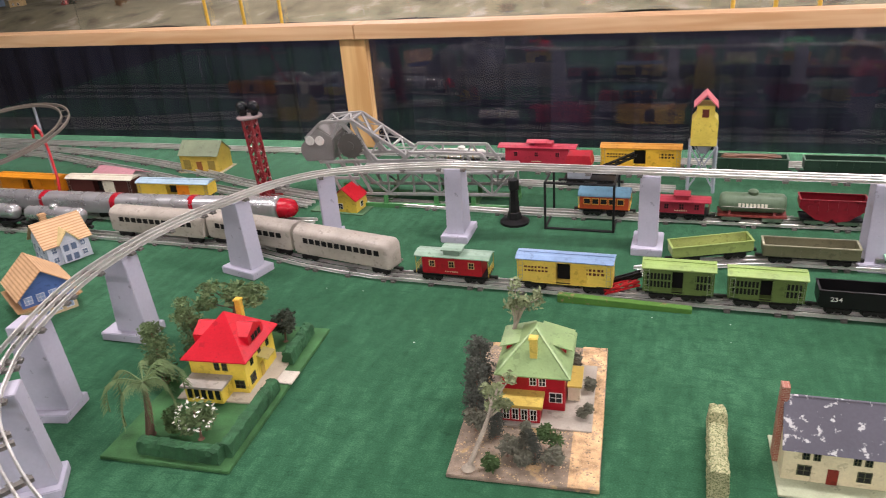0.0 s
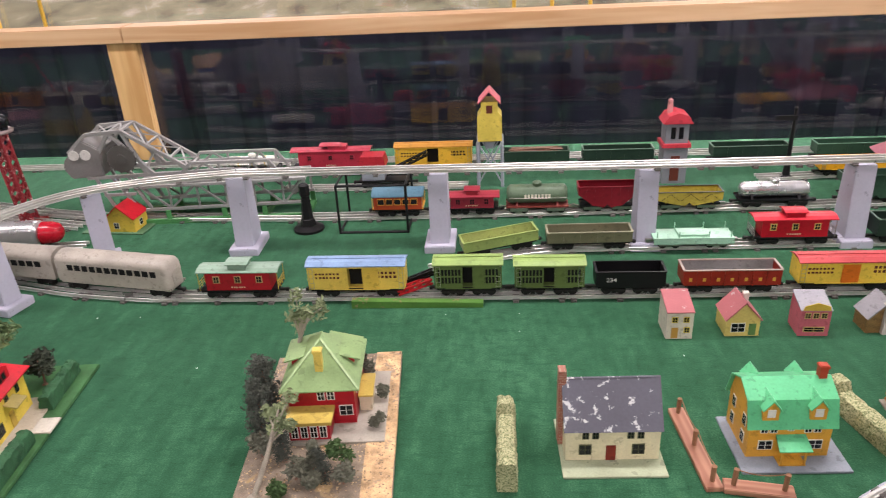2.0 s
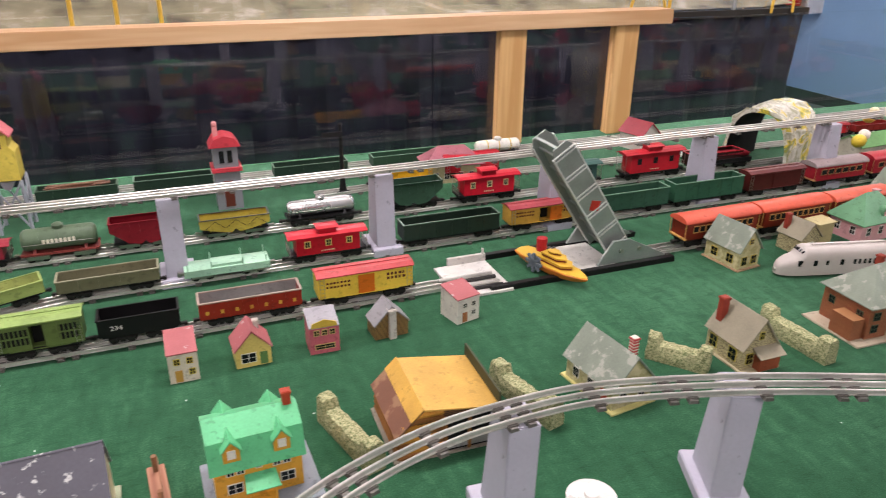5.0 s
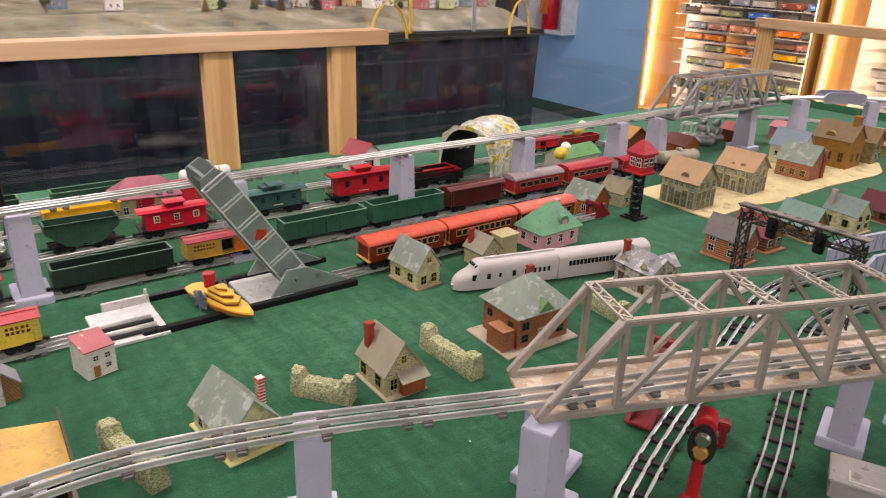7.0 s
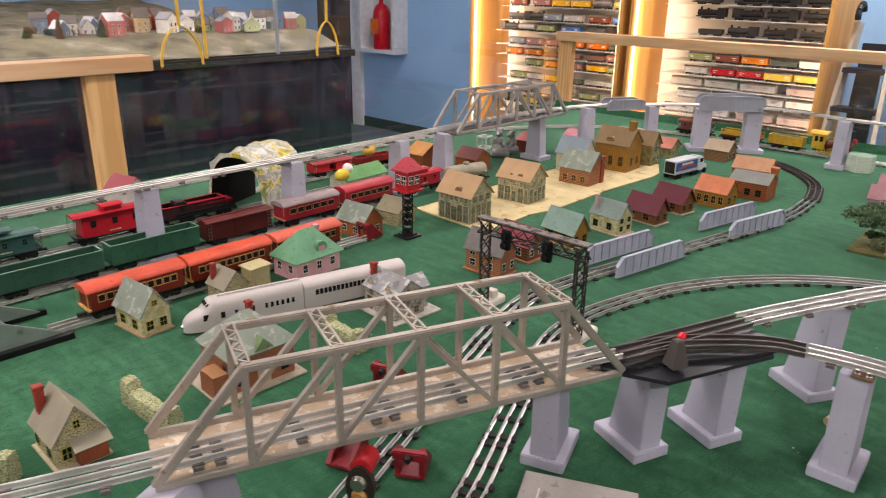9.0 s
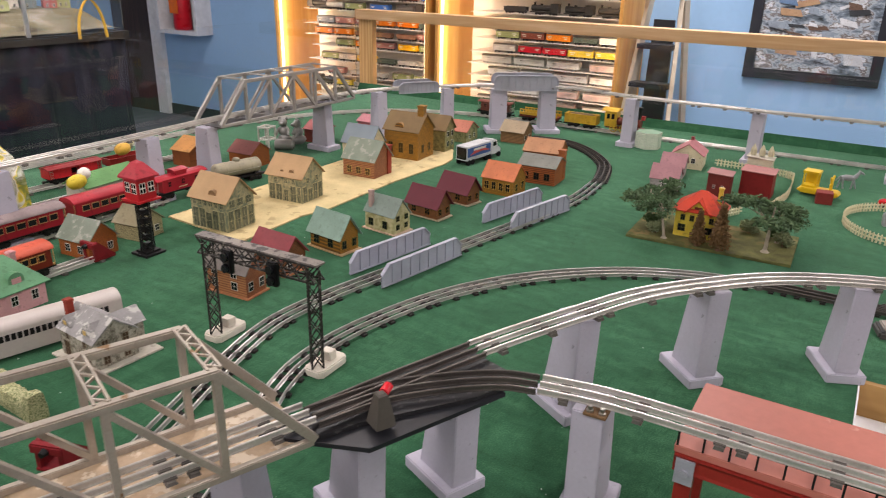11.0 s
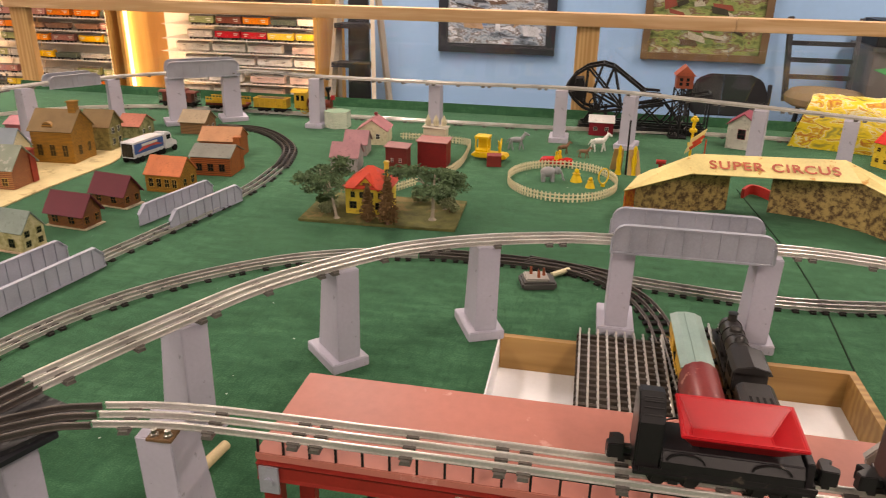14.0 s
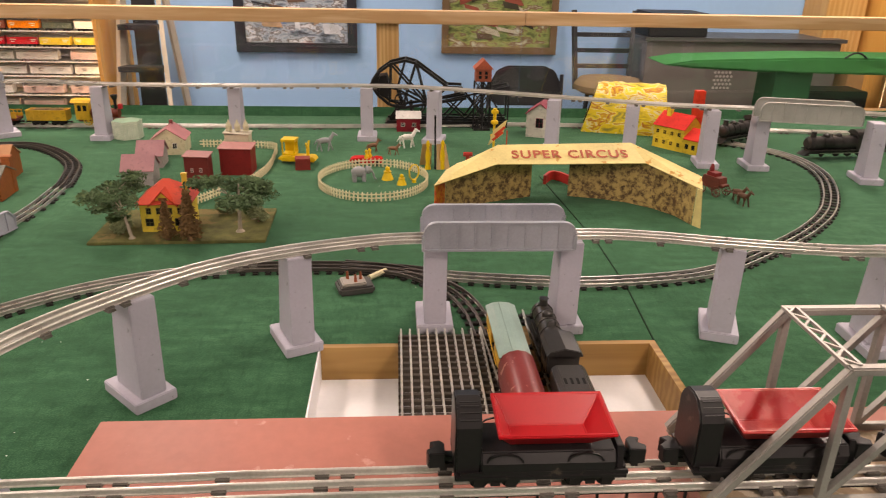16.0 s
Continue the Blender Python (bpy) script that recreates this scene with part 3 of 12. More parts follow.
track([(3.362, 0.451), (3.41, 0.456), (3.58, 0.503), (3.7, 0.582), (3.79, 0.675), (3.83, 0.76), (3.82, 0.88)], 0, "dark three-rail track with close black ties", BRONZE, TIE_DARK_ME, 0.024)
track([(1.46, 0.235), (1.51, 0.262), (1.6, 0.298), (1.74, 0.361), (1.9, 0.428), (1.98, 0.462), (2.07, 0.482), (2.2, 0.478), (2.4, 0.424), (2.57, 0.325), (2.71, 0.18), (2.79, 0.03), (2.82, -0.10)], 0, "three-rail track of the inner loop round the town", RUSTY, TIE_DARK_ME, 0.048)
track([(2.8205, -0.102), (2.83, -0.15), (2.832, -0.31), (2.812, -0.45), (2.788, -0.53)], 0, "dark three-rail turnout of the inner loop", BRONZE, TIE_DARK_ME, 0.026)
track([(2.787, -0.533), (2.776, -0.56), (2.747, -0.775), (2.758, -0.95), (2.79, -1.08), (2.86, -1.2), (3.03, -1.42), (3.22, -1.585), (3.48, -1.715), (3.7, -1.73), (3.86, -1.63), (3.98, -1.45)], 0, "three-rail track of the inner loop round the town", RUSTY, TIE_DARK_ME, 0.03)
track([(2.838, -0.33), (2.80, -0.455), (2.72, -0.54), (2.63, -0.577), (2.53, -0.59)], 0.001, "three-rail track branching to the sunken yard", BRONZE, TIE_DARK_ME, 0.03)

# ---- elevated line ----
DECK = 0.1755
LOW = 0.1685
track([(-0.487, 1.384), (-0.05, 1.385), (0.4, 1.381), (1.05, 1.388), (1.67, 1.402), (2.08, 1.400), (2.48, 1.412), (2.73, 1.425), (3.05, 1.425), (3.30, 1.405), (3.50, 1.352), (3.72, 1.205), (3.86, 1.065), (3.965, 0.90), (3.985, 0.73), (3.945, 0.54), (3.935, 0.09), (3.955, -0.335), (3.92, -0.565), (3.78, -0.95), (3.69, -1.18), (3.635, -1.39), (3.61, -1.56), (3.54, -1.86), (3.46, -2.3)], DECK, "elevated three-rail track on grey piers along the back", tie=TIE_HIGH_ME, half=0.0157)
track([(-0.487, 1.384), (-0.617, 1.355), (-0.764, 1.30), (-0.851, 1.218), (-0.907, 1.099), (-0.946, 0.976), (-0.961, 0.845), (-0.95, 0.706), (-0.903, 0.559), (-0.858, 0.472), (-0.757, 0.36), (-0.52, 0.24), (-0.2, 0.20), (0.1, 0.25), (0.3, 0.365), (0.437, 0.451), (0.526, 0.500), (0.627, 0.532), (0.722, 0.541), (0.79, 0.540), (0.85, 0.5295), (0.92, 0.511), (1.01, 0.484, -0.001), (1.126, 0.443, -0.004), (1.20, 0.416, -0.0055), (1.30, 0.380, -0.0065), (1.40, 0.345, -0.007), (1.765, 0.205, -0.007)], DECK, "elevated three-rail track curving over grey piers", tie=TIE_HIGH_ME, half=0.0157)
track([(1.985, 0.122), (2.06, 0.091), (2.155, 0.048), (2.26, -0.004), (2.352, -0.075), (2.438, -0.161), (2.499, -0.265), (2.543, -0.39), (2.557, -0.48), (2.572, -0.745), (2.558, -0.865), (2.53, -0.97), (2.503, -1.09), (2.49, -1.21), (2.50, -1.5)], LOW, "elevated three-rail track over the girder bridge", tie=TIE_HIGH_ME, half=0.0157)
track([(1.953, 0.02), (1.966, -0.045), (1.971, -0.12), (1.973, -0.25), (1.976, -0.45), (1.979, -1.5)], LOW, "elevated three-rail track across the red platform", tie=TIE_HIGH_ME, half=0.0157)
# turnout
BAKE = mat("black_turnout_base", c("2a2a2c"), 0.35, 0, 0.25, 40, 0.1, wear=c("4a4a4a"), wear_at=0.6)
turnout = thing("track_switch", pose(0, 0, LOW), "black turnout with a grey throw lever on the elevated line", "track switch")
for nm, pts in (("straight_rail", [(1.76, 0.196), (1.86, 0.165), (1.985, 0.12)]), ("curved_rail", [(1.76, 0.196), (1.84, 0.16), (1.9, 0.108), (1.938, 0.06), (1.951, 0.022)])):
    line = curve(pts, 0.01)
    for off in (-0.0160, 0, 0.0160):
        bm = bmesh.new()
        path = []
        for i, p in enumerate(line):
            d = (line[min(i + 1, len(line) - 1)] - line[max(i - 1, 0)]).normalized()
            path.append((p.x + d.y * off, p.y - d.x * off, 0.004))
        sweep(bm, path, RAIL_PROF)
        part(nm, bm, BRONZE, turnout)
bm = bmesh.new()
prism(bm, [(1.745, 0.225), (1.995, 0.15), (1.965, 0.045), (1.90, 0.075), (1.79, 0.155), (1.750, 0.175)], -0.006, -0.001, "z")
part("base_plate", bm, BAKE, turnout)
bm = bmesh.new()
prism(bm, [(1.72, 0.235), (1.80, 0.205), (1.94, 0.166), (1.98, 0.13), (1.935, 0.055), (1.765, 0.124)], -0.012, -0.0065, "z")
part("shelf", bm, mat("black_shelf", c("26272b"), 0.3, 0, 0.2, 40, 0.05), turnout, "dark grey shelf under the turnout")
bm = bmesh.new()
lathe(bm, [(0.017, 0), (0.016, 0.004), (0.008, 0.036), (0.005, 0.038)], 4, pose(1.80, 0.135, 0, 0, 0, 20))
lever_ob = part("throw_lever", bm, mat("lever_grey", c("4d4943"), 0.6), turnout)
bm = bmesh.new()
rod(bm, (1.806, 0.136, 0.034), (1.818, 0.138, 0.036), 0.0055, n=12)
part("lens", bm, mat("red_lens", c("c8202a"), 0.2), lever_ob, "round red lens", smooth=True)


# ---- piers ----
def pier_meshes():
    bm = bmesh.new()
    box(bm, -0.033, 0.033, -0.050, 0.050, 0, 0.017)
    base = mesh("foot", bm, PIER, 0.0015)
    bm = bmesh.new()
    prism(bm, [(-0.035, 0.017), (0.035, 0.017), (0.0245, 0.1745), (-0.0245, 0.1745)], -0.0205, 0.0205, "x")
    COL_ME = mesh("column", bm, PIER, 0.0012)
    bm = bmesh.new()
    box(bm, -0.031, 0.031, -0.018, 0.077, 0, 0.017)
    deep = mesh("foot", bm, PIER, 0.0015)
    cb = bmesh.new()
    prism(cb, [(-0.013, 0.017), (0.060, 0.017), (0.034, 0.168), (-0.017, 0.168)], -0.0185, 0.0185, "x")
    wedge = mesh("column", cb, PIER, 0.0012)
    return base, COL_ME, deep, wedge


PIER_FOOT, PIER_COL, WEDGE_FOOT, WEDGE_COL = pier_meshes()


def pier(x, y, ang, ahead=0.0, h=0.1755):
    root = thing("track_pier", pose(x, y, 0, 0, 0, ang), "tapered grey-painted wooden pier on a square foot", "pier", "elevated track piers")
    if ahead == "wedge":
        share("foot", WEDGE_FOOT, root, Matrix())
        share("column", WEDGE_COL, root, Matrix.Diagonal((1, 1, min(1.0, h / 0.168), 1)))
        return root
    s = Matrix.Diagonal((1, 1, h / 0.1755, 1))
    share("foot", PIER_FOOT, root, pose(0, ahead, 0) @ s)
    share("column", PIER_COL, root, s)
    return root


for spot in (
    (-0.83, 0.44, -55, -0.01), (-0.945, 0.60, -78, -0.015), (-0.975, 0.842, -88, -0.015), (-0.91, 1.132, -104), (-0.782, 1.316, 32), (-0.487, 1.40, 2), (-0.048, 1.40, 0), (0.392, 1.395, 0), (0.82, 1.395, 0),
    (1.24, 1.398, 0), (1.683, 1.41, 0), (2.09, 1.402, 0), (2.50, 1.415, 0), (2.715, 1.43, 0, 0.0, 0.166), (3.225, 1.42, 0), (3.485, 1.365, -24), (3.725, 1.21, -45), (3.955, 0.545, -90), (3.955, 0.1, -90), (3.965, -0.34, -90), (3.92, -0.57, -105),
    (3.78, -0.95, -108), (3.69, -1.18, -108), (3.63, -1.41, -100), (3.605, -1.555, -95), (3.46, -1.83, -100), (3.42, -2.08, -100),
    (0.44, 0.455, 32), (0.720, 0.545, -4, "wedge"), (0.987, 0.505, -22, "wedge"), (1.2145, 0.387, -66, "wedge", 0.156), (1.277, 0.446, -70, "wedge", 0.156), (1.702, 0.262, -70, "wedge", 0.156), (1.8205, 0.173, -21, "wedge", 0.156), (1.9315, 0.1115, -23, "wedge", 0.156), (2.165, 0.047, -30, "wedge"), (2.368, -0.090, -45, "wedge"), (2.510, -0.286, -65, "wedge"), (2.574, -0.505, -90, "wedge"), (2.566, -0.728, -90, "wedge"), (2.532, -0.990, -110, "wedge"), (2.5, -1.24, -92),
    (1.956, -0.043, -86, "wedge"),
):
    pier(*spot)


# ---- truss bridges ----
def truss_bridge(x, y, z, ang, long, wide, tall, panels, metal, deck, label, lattice=True, k_=1.0):
    """Through truss: inclined end posts, verticals, diagonals falling to the middle, lattice cross struts."""
    root = thing("truss_bridge", pose(x, y, z, 0, 0, ang), label, "bridge")
    p = long / panels
    bot = [-long / 2 + p * i for i in range(panels + 1)]
    half = panels // 2
    for s in (-1, 1):
        yy = s * wide / 2
        bm = bmesh.new()
        bar(bm, (bot[0], yy, 0.004), (bot[-1], yy, 0.004), 0.009 * k_, 0.008)
        part("bottom_chord", bm, metal, root, bevel=0.001)
        bm = bmesh.new()
        bar(bm, (bot[1] - 0.004, yy, tall), (bot[-2] + 0.004, yy, tall), 0.012 * k_, 0.01 * k_)
        part("top_chord", bm, metal, root, bevel=0.0015)
        for a, b in ((0, 1), (panels, panels - 1)):
            bm = bmesh.new()
            bar(bm, (bot[a], yy, 0.006), (bot[b], yy, tall), 0.011 * k_, 0.011 * k_, (0, 1, 0))
            part("end_post", bm, metal, root, bevel=0.0012)
        for i in range(1, panels):
            bm = bmesh.new()
            bar(bm, (bot[i], yy, 0.004), (bot[i], yy, tall - 0.003), 0.008 * k_, 0.009 * k_, (0, 1, 0))
            part("vertical", bm, metal, root)
            if i != half:
                lo, hi = (i, i + 1) if i < half else (i, i - 1)
                bm = bmesh.new()
                bar(bm, (bot[lo], yy, 0.006), (bot[hi], yy, tall - 0.004), 0.007 * k_, 0.008 * k_, (0, 1, 0))
                part("diagonal", bm, metal, root)
    for i in range(1, panels):
        bm = bmesh.new()
        w = wide / 2
        for dx in (-0.006, 0.006):
            bar(bm, (bot[i] + dx, -w, tall + 0.004), (bot[i] + dx, w, tall + 0.004), 0.0025, 0.003)
        k = 8 if lattice else 2
        for j in range(k):
            ya, yb = -w + 2 * w * j / k, -w + 2 * w * (j + 1) / k
            sgn = 0.006 if j % 2 else -0.006
            bar(bm, (bot[i] - sgn, ya, tall + 0.004), (bot[i] + sgn, yb, tall + 0.004), 0.0022, 0.0025)
        part("cross_strut", bm, metal, root)
    bm = bmesh.new()
    box(bm, bot[0], bot[-1], -wide / 2 + 0.004, wide / 2 - 0.004, -0.003, 0.001)
    part("deck", bm, deck, root, "worn timber-coloured deck")
    return root


WORN_DECK = mat("worn_tan_deck", c("b9a287"), 0.6, 0.1, 0.2, 30, 0.2, wear=c("d8c9b4"), wear_at=0.55, wear_scale=40)
truss_bridge(1.497, 0.332, 0.157, -21.4, 0.575, 0.098, 0.118, 6, ALU_WARM, WORN_DECK, "aged silver through-truss bridge carrying the elevated track", True, 0.86)
truss_bridge(1.999, -0.995, 0.165, -90, 0.575, 0.104, 0.135, 6, ALU, WORN_DECK, "dull silver through-truss bridge at the end of the red platform", True, 0.78)
truss_bridge(3.035, 1.428, 0.166, 0, 0.622, 0.108, 0.122, 6, ALU, mat("grey_deck", c("55524f"), 0.5, 0.3), "silver through-truss bridge on the far elevated track", False)


def girder_bridge(x, y, z, ang, long, wide, tall, metal, label, ribs=9, chamfer=0.02, cut=False):
    """Two plate girders with stiffening ribs beside a track."""
    root = thing("girder_bridge", pose(x, y, z, 0, 0, ang), label, "bridge", "plate girder bridges")
    for s in (-1, 1):
        yy = s * wide / 2
        h = long / 2
        bm = bmesh.new()
        arc = [(h - chamfer * (1 - math.sin(a)), tall - chamfer * (1 - math.cos(a))) for a in ([math.pi / 2, 0] if cut else [math.pi / 2 * k / 5 for k in range(5, -1, -1)])]
        prism(bm, [(-h, 0), (h, 0)] + arc + [(-u, v) for u, v in arc[::-1]], yy - 0.0015, yy + 0.0015, "y")
        girder = part("girder", bm, metal, root)
        bm = bmesh.new()
        bar(bm, (-h + chamfer, yy, tall), (h - chamfer, yy, tall), 0.009, 0.003)
        bar(bm, (-h, yy, 0.0015), (h, yy, 0.0015), 0.009, 0.003)
        for q in (-1, 1):
            for (u0, v0), (u1, v1) in zip(arc, arc[1:]):
                bar(bm, (q * u0, yy, v0), (q * u1, yy, v1), 0.009, 0.003)
            bar(bm, (q * h, yy, 0), (q * h, yy, tall - chamfer), 0.009, 0.003)
        part("flange", bm, metal, girder)
        for i in range(1, ribs):
            xx = -h + long * i / ribs
            bm = bmesh.new()
            box(bm, xx - 0.0012, xx + 0.0012, yy - 0.004, yy + 0.004, 0.002, tall - 0.002)
            part("rib", bm, metal, girder)
    return root


GIRD = mat("girder_grey", c("a3a6b0"), 0.45, 0.3, 0.15, 50, 0.1)
GIRDL = mat("pale_girder_paint", c("a6a8b6"), 0.5, 0.1, 0.15, 50, 0.1)
girder_bridge(2.507, 0.577, 0.002, -9.8, 0.252, 0.097, 0.046, GIRDL, "grey plate girder bridge on the carpet beside the track", cut=True)
girder_bridge(2.963, 0.4995, 0.002, -12, 0.254, 0.093, 0.046, GIRDL, "grey plate girder bridge on the carpet beside the curve", cut=True)
girder_bridge(2.570, -0.604, 0.166, -90, 0.240, 0.086, 0.047, GIRD, "grey plate girder bridge on two tall piers")
girder_bridge(3.925, 0.975, 0.168, -54, 0.25, 0.08, 0.058, GIRD, "grey plate girder bridge on wide piers at the far corner")
girder_bridge(3.505, -1.640, 0.168, -104, 0.275, 0.08, 0.055, mat("pale_girder", c("a9a8a4"), 0.45, 0.3), "pale grey plate girder bridge on two piers")
girder_bridge(3.61, 1.282, 0.168, -34, 0.16, 0.07, 0.04, GIRD, "small grey plate girder on the far curve")
for x, y, ang in ((3.862, 1.055, -54), (3.978, 0.895, -54)):
    r = pier(x, y, ang)
    for k in r.children:
        k.matrix_basis = Matrix.Diagonal((1.5, 1.0, 0.97, 1))


# ---- rolling stock ----
RAIL_TOP = 0.0115


def truck_meshes():
    bm = bmesh.new()
    for s in (-1, 1):
        box(bm, -0.021, 0.021, s * 0.0205 - 0.0015, s * 0.0205 + 0.0015, 0.007, 0.013)
        for x in (-0.0135, 0.0135):
            box(bm, x - 0.0045, x + 0.0045, s * 0.022 - 0.002, s * 0.022 + 0.002, 0.004, 0.012)
        box(bm, -0.004, 0.004, s * 0.0205 - 0.002, s * 0.0205 + 0.002, 0.004, 0.008)
    box(bm, -0.004, 0.004, -0.02, 0.02, 0.009, 0.016)
    side = mesh("truck_frame", bm, mat("truck_black", c("262423"), 0.5, 0.3, 0.3, 80, 0.1))
    bm = bmesh.new()
    rod(bm, (0, -0.002, 0), (0, 0.002, 0), 0.0085, n=16)
    rod(bm, (0, -0.0035, 0), (0, -0.0018, 0), 0.0095, n=16)
    return side, mesh("wheel", bm, WHEEL, smooth=True)


TRUCK_ME, WHEEL_ME = truck_meshes()
bm = bmesh.new()
for s in (-1, 1):
    box(bm, -0.021, 0.021, s * 0.0205 - 0.0018, s * 0.0205 + 0.0018, 0.006, 0.014)
box(bm, -0.004, 0.004, -0.02, 0.02, 0.009, 0.016)
TRUCK_NICKEL = mesh("truck_frame", bm, NICKEL)


def running_gear(root, L, frame_m, at=None, nickel=False, base=0.016):
    bm = bmesh.new()
    box(bm, -L / 2 + 0.004, L / 2 - 0.004, -0.02, 0.02, base, base + 0.004)
    box(bm, -L / 2 + 0.004, L / 2 - 0.004, -0.0265, -0.0245, base + 0.001, base + 0.005)
    box(bm, -L / 2 + 0.004, L / 2 - 0.004, 0.0245, 0.0265, base + 0.001, base + 0.005)
    part("frame", bm, frame_m, root)
    at = at or L / 2 - 0.034
    for s in (-1, 1):
        t = share("truck", TRUCK_NICKEL if nickel else TRUCK_ME, root, pose(s * at, 0, 0))
        for x in (-0.0135, 0.0135):
            for q in (-1, 1):
                share("wheel", WHEEL_ME, t, pose(x, q * 0.0175, 0.0085, 0, 0, 0 if q > 0 else 180))
        bm = bmesh.new()
        box(bm, s * (L / 2 - 0.006), s * (L / 2 + 0.008), -0.0035, 0.0035, 0.009, 0.0135)
        box(bm, s * (L / 2 + 0.006), s * (L / 2 + 0.012), -0.006, 0.002, 0.008, 0.015)
        part("coupler", bm, TIE_DARK if not nickel else NICKEL, root)


def roof_piece(bm, L, w, z, rise, over=0.003, thick=0.0022):
    y = w / 2 + over
    top = [(-y, z), (-y, z + thick), (-y * 0.55, z + thick + rise * 0.75), (0, z + thick + rise), (y * 0.55, z + thick + rise * 0.75), (y, z + thick), (y, z), (y * 0.5, z + rise * 0.7), (0, z + rise * 0.85), (-y * 0.5, z + rise * 0.7)]
    prism(bm, top, -L / 2 - over, L / 2 + over, "x")
    for s in (-1, 1):
        prism(bm, [(-w / 2, z - 0.001), (w / 2, z - 0.001), (w / 4, z + rise * 0.6), (0, z + rise * 0.8), (-w / 4, z + rise * 0.6)], s * (L / 2 - 0.001) - 0.0005, s * (L / 2 - 0.001) + 0.0005, "x")


def bars(bm, x0, x1, y, z, h, n, seed=0):
    """A line of unreadable lettering: short bars of differing width."""
    r = random.Random(seed)
    x = x0
    step = (x1 - x0) / n
    for _ in range(n):
        w = step * r.uniform(0.5, 0.8)
        box(bm, x, x + w, y - 0.0003, y + 0.0003, z, z + h)
        x += step


NARROW = Matrix.Diagonal((1, 0.84, 0.88, 1))


def stock(name, x, y, ang, label, category="railway car", z=RAIL_TOP, group="model railway cars"):
    root = thing(name, pose(x, y, z, 0, 0, ang), label, category, group)
    if name in ("boxcar", "gondola_car", "hopper_car", "caboose"):
        root.matrix_basis = root.matrix_basis @ (Matrix.Diagonal((1, 0.86, 0.98, 1)) if name == "caboose" and x > 0.9 else NARROW)
    return root


def boxcar(x, y, ang, L, top, body, roof, label, door=None, door_side=0, mark=None, frame=BLACK, slats=False, open_door=True, z=RAIL_TOP, catwalk=True, lines=2):
    root = stock("boxcar", x, y, ang, label, z=z)
    w, z0 = 0.052, 0.021
    zt = top - z - 0.009
    running_gear(root, L, frame)
    dw = L * 0.17
    bm = bmesh.new()
    if open_door:
        for q in (-1, 1):
            box(bm, *(sorted((q * L / 2, q * dw / 2))), -w / 2, w / 2, z0, zt)
        box(bm, -dw / 2, dw / 2, -w / 2 + 0.006, w / 2 - 0.006, z0, z0 + 0.002)
        box(bm, -dw / 2, dw / 2, -w / 2, w / 2, zt - 0.004, zt)
    else:
        box(bm, -L / 2, L / 2, -w / 2, w / 2, z0, zt)
    part("body", bm, body, root)
    if open_door:
        # near-black core: shade of the open doorway put into its colour
        bm = bmesh.new()
        box(bm, -dw / 2, dw / 2, -0.004, 0.004, z0 + 0.002, zt - 0.004)
        part("inside", bm, DARK, root)
    for s in (-1, 1):
        bm = bmesh.new()
        off = (dw * 0.9 if open_door else 0) * (1 if door_side >= 0 else -1)
        box(bm, off - dw / 2, off + dw / 2, s * (w / 2 + 0.0006) - 0.0009, s * (w / 2 + 0.0006) + 0.0009, z0 + 0.001, zt - 0.002)
        box(bm, off - dw / 2 + 0.002, off - dw / 2 + 0.003, s * (w / 2 + 0.0012) - 0.0009, s * (w / 2 + 0.0012) + 0.0009, z0 + 0.002, zt - 0.003)
        box(bm, off + dw / 2 - 0.003, off + dw / 2 - 0.002, s * (w / 2 + 0.0012) - 0.0009, s * (w / 2 + 0.0012) + 0.0009, z0 + 0.002, zt - 0.003)
        part("door", bm, door or body, root)
        bm = bmesh.new()
        box(bm, -L * 0.34, L * 0.34, s * (w / 2 + 0.002) - 0.0008, s * (w / 2 + 0.002) + 0.0008, zt - 0.003, zt - 0.0012)
        part("door_track", bm, body, root)
        bm = bmesh.new()
        box(bm, -L * 0.34, L * 0.34, s * (w / 2 + 0.002) - 0.0008, s * (w / 2 + 0.002) + 0.0008, z0 - 0.0005, z0 + 0.001)
        part("door_track", bm, body, root)
        if slats:
            for q in (-1, 1):
                for k in range(7):
                    xx = q * (dw / 2 + 0.005 + (L / 2 - dw / 2 - 0.008) * k / 7)
                    for zz in (0.22, 0.56):
                        # near-black strips painted for the shade between slats
                        bm = bmesh.new()
                        box(bm, xx - 0.0022, xx + 0.0022, s * (w / 2 + 0.0002) - 0.0004, s * (w / 2 + 0.0002) + 0.0004, z0 + (zt - z0) * zz, z0 + (zt - z0) * (zz + 0.26))
                        part("slot", bm, DARK, root)
        if mark:
            bm = bmesh.new()
            zc = (z0 + zt) / 2
            for k in range(lines):
                bars(bm, -L * 0.42, -L * 0.16, s * (w / 2 + 0.0004), zc + 0.008 - 0.009 * k, 0.0042, 7, k)
                bars(bm, L * 0.22, L * 0.43, s * (w / 2 + 0.0004), zc + 0.009 - 0.0095 * k, 0.0058 if lines < 3 else 0.003, 5, k + 9)
            part("lettering", bm, mark, root, "rows of small painted lettering")
    bm = bmesh.new()
    roof_piece(bm, L, w, zt, 0.0075)
    rf = part("roof", bm, roof, root)
    if catwalk:
        bm = bmesh.new()
        box(bm, -L / 2, L / 2, -0.004, 0.004, zt + 0.0096, zt + 0.011)
        part("catwalk", bm, roof, rf)
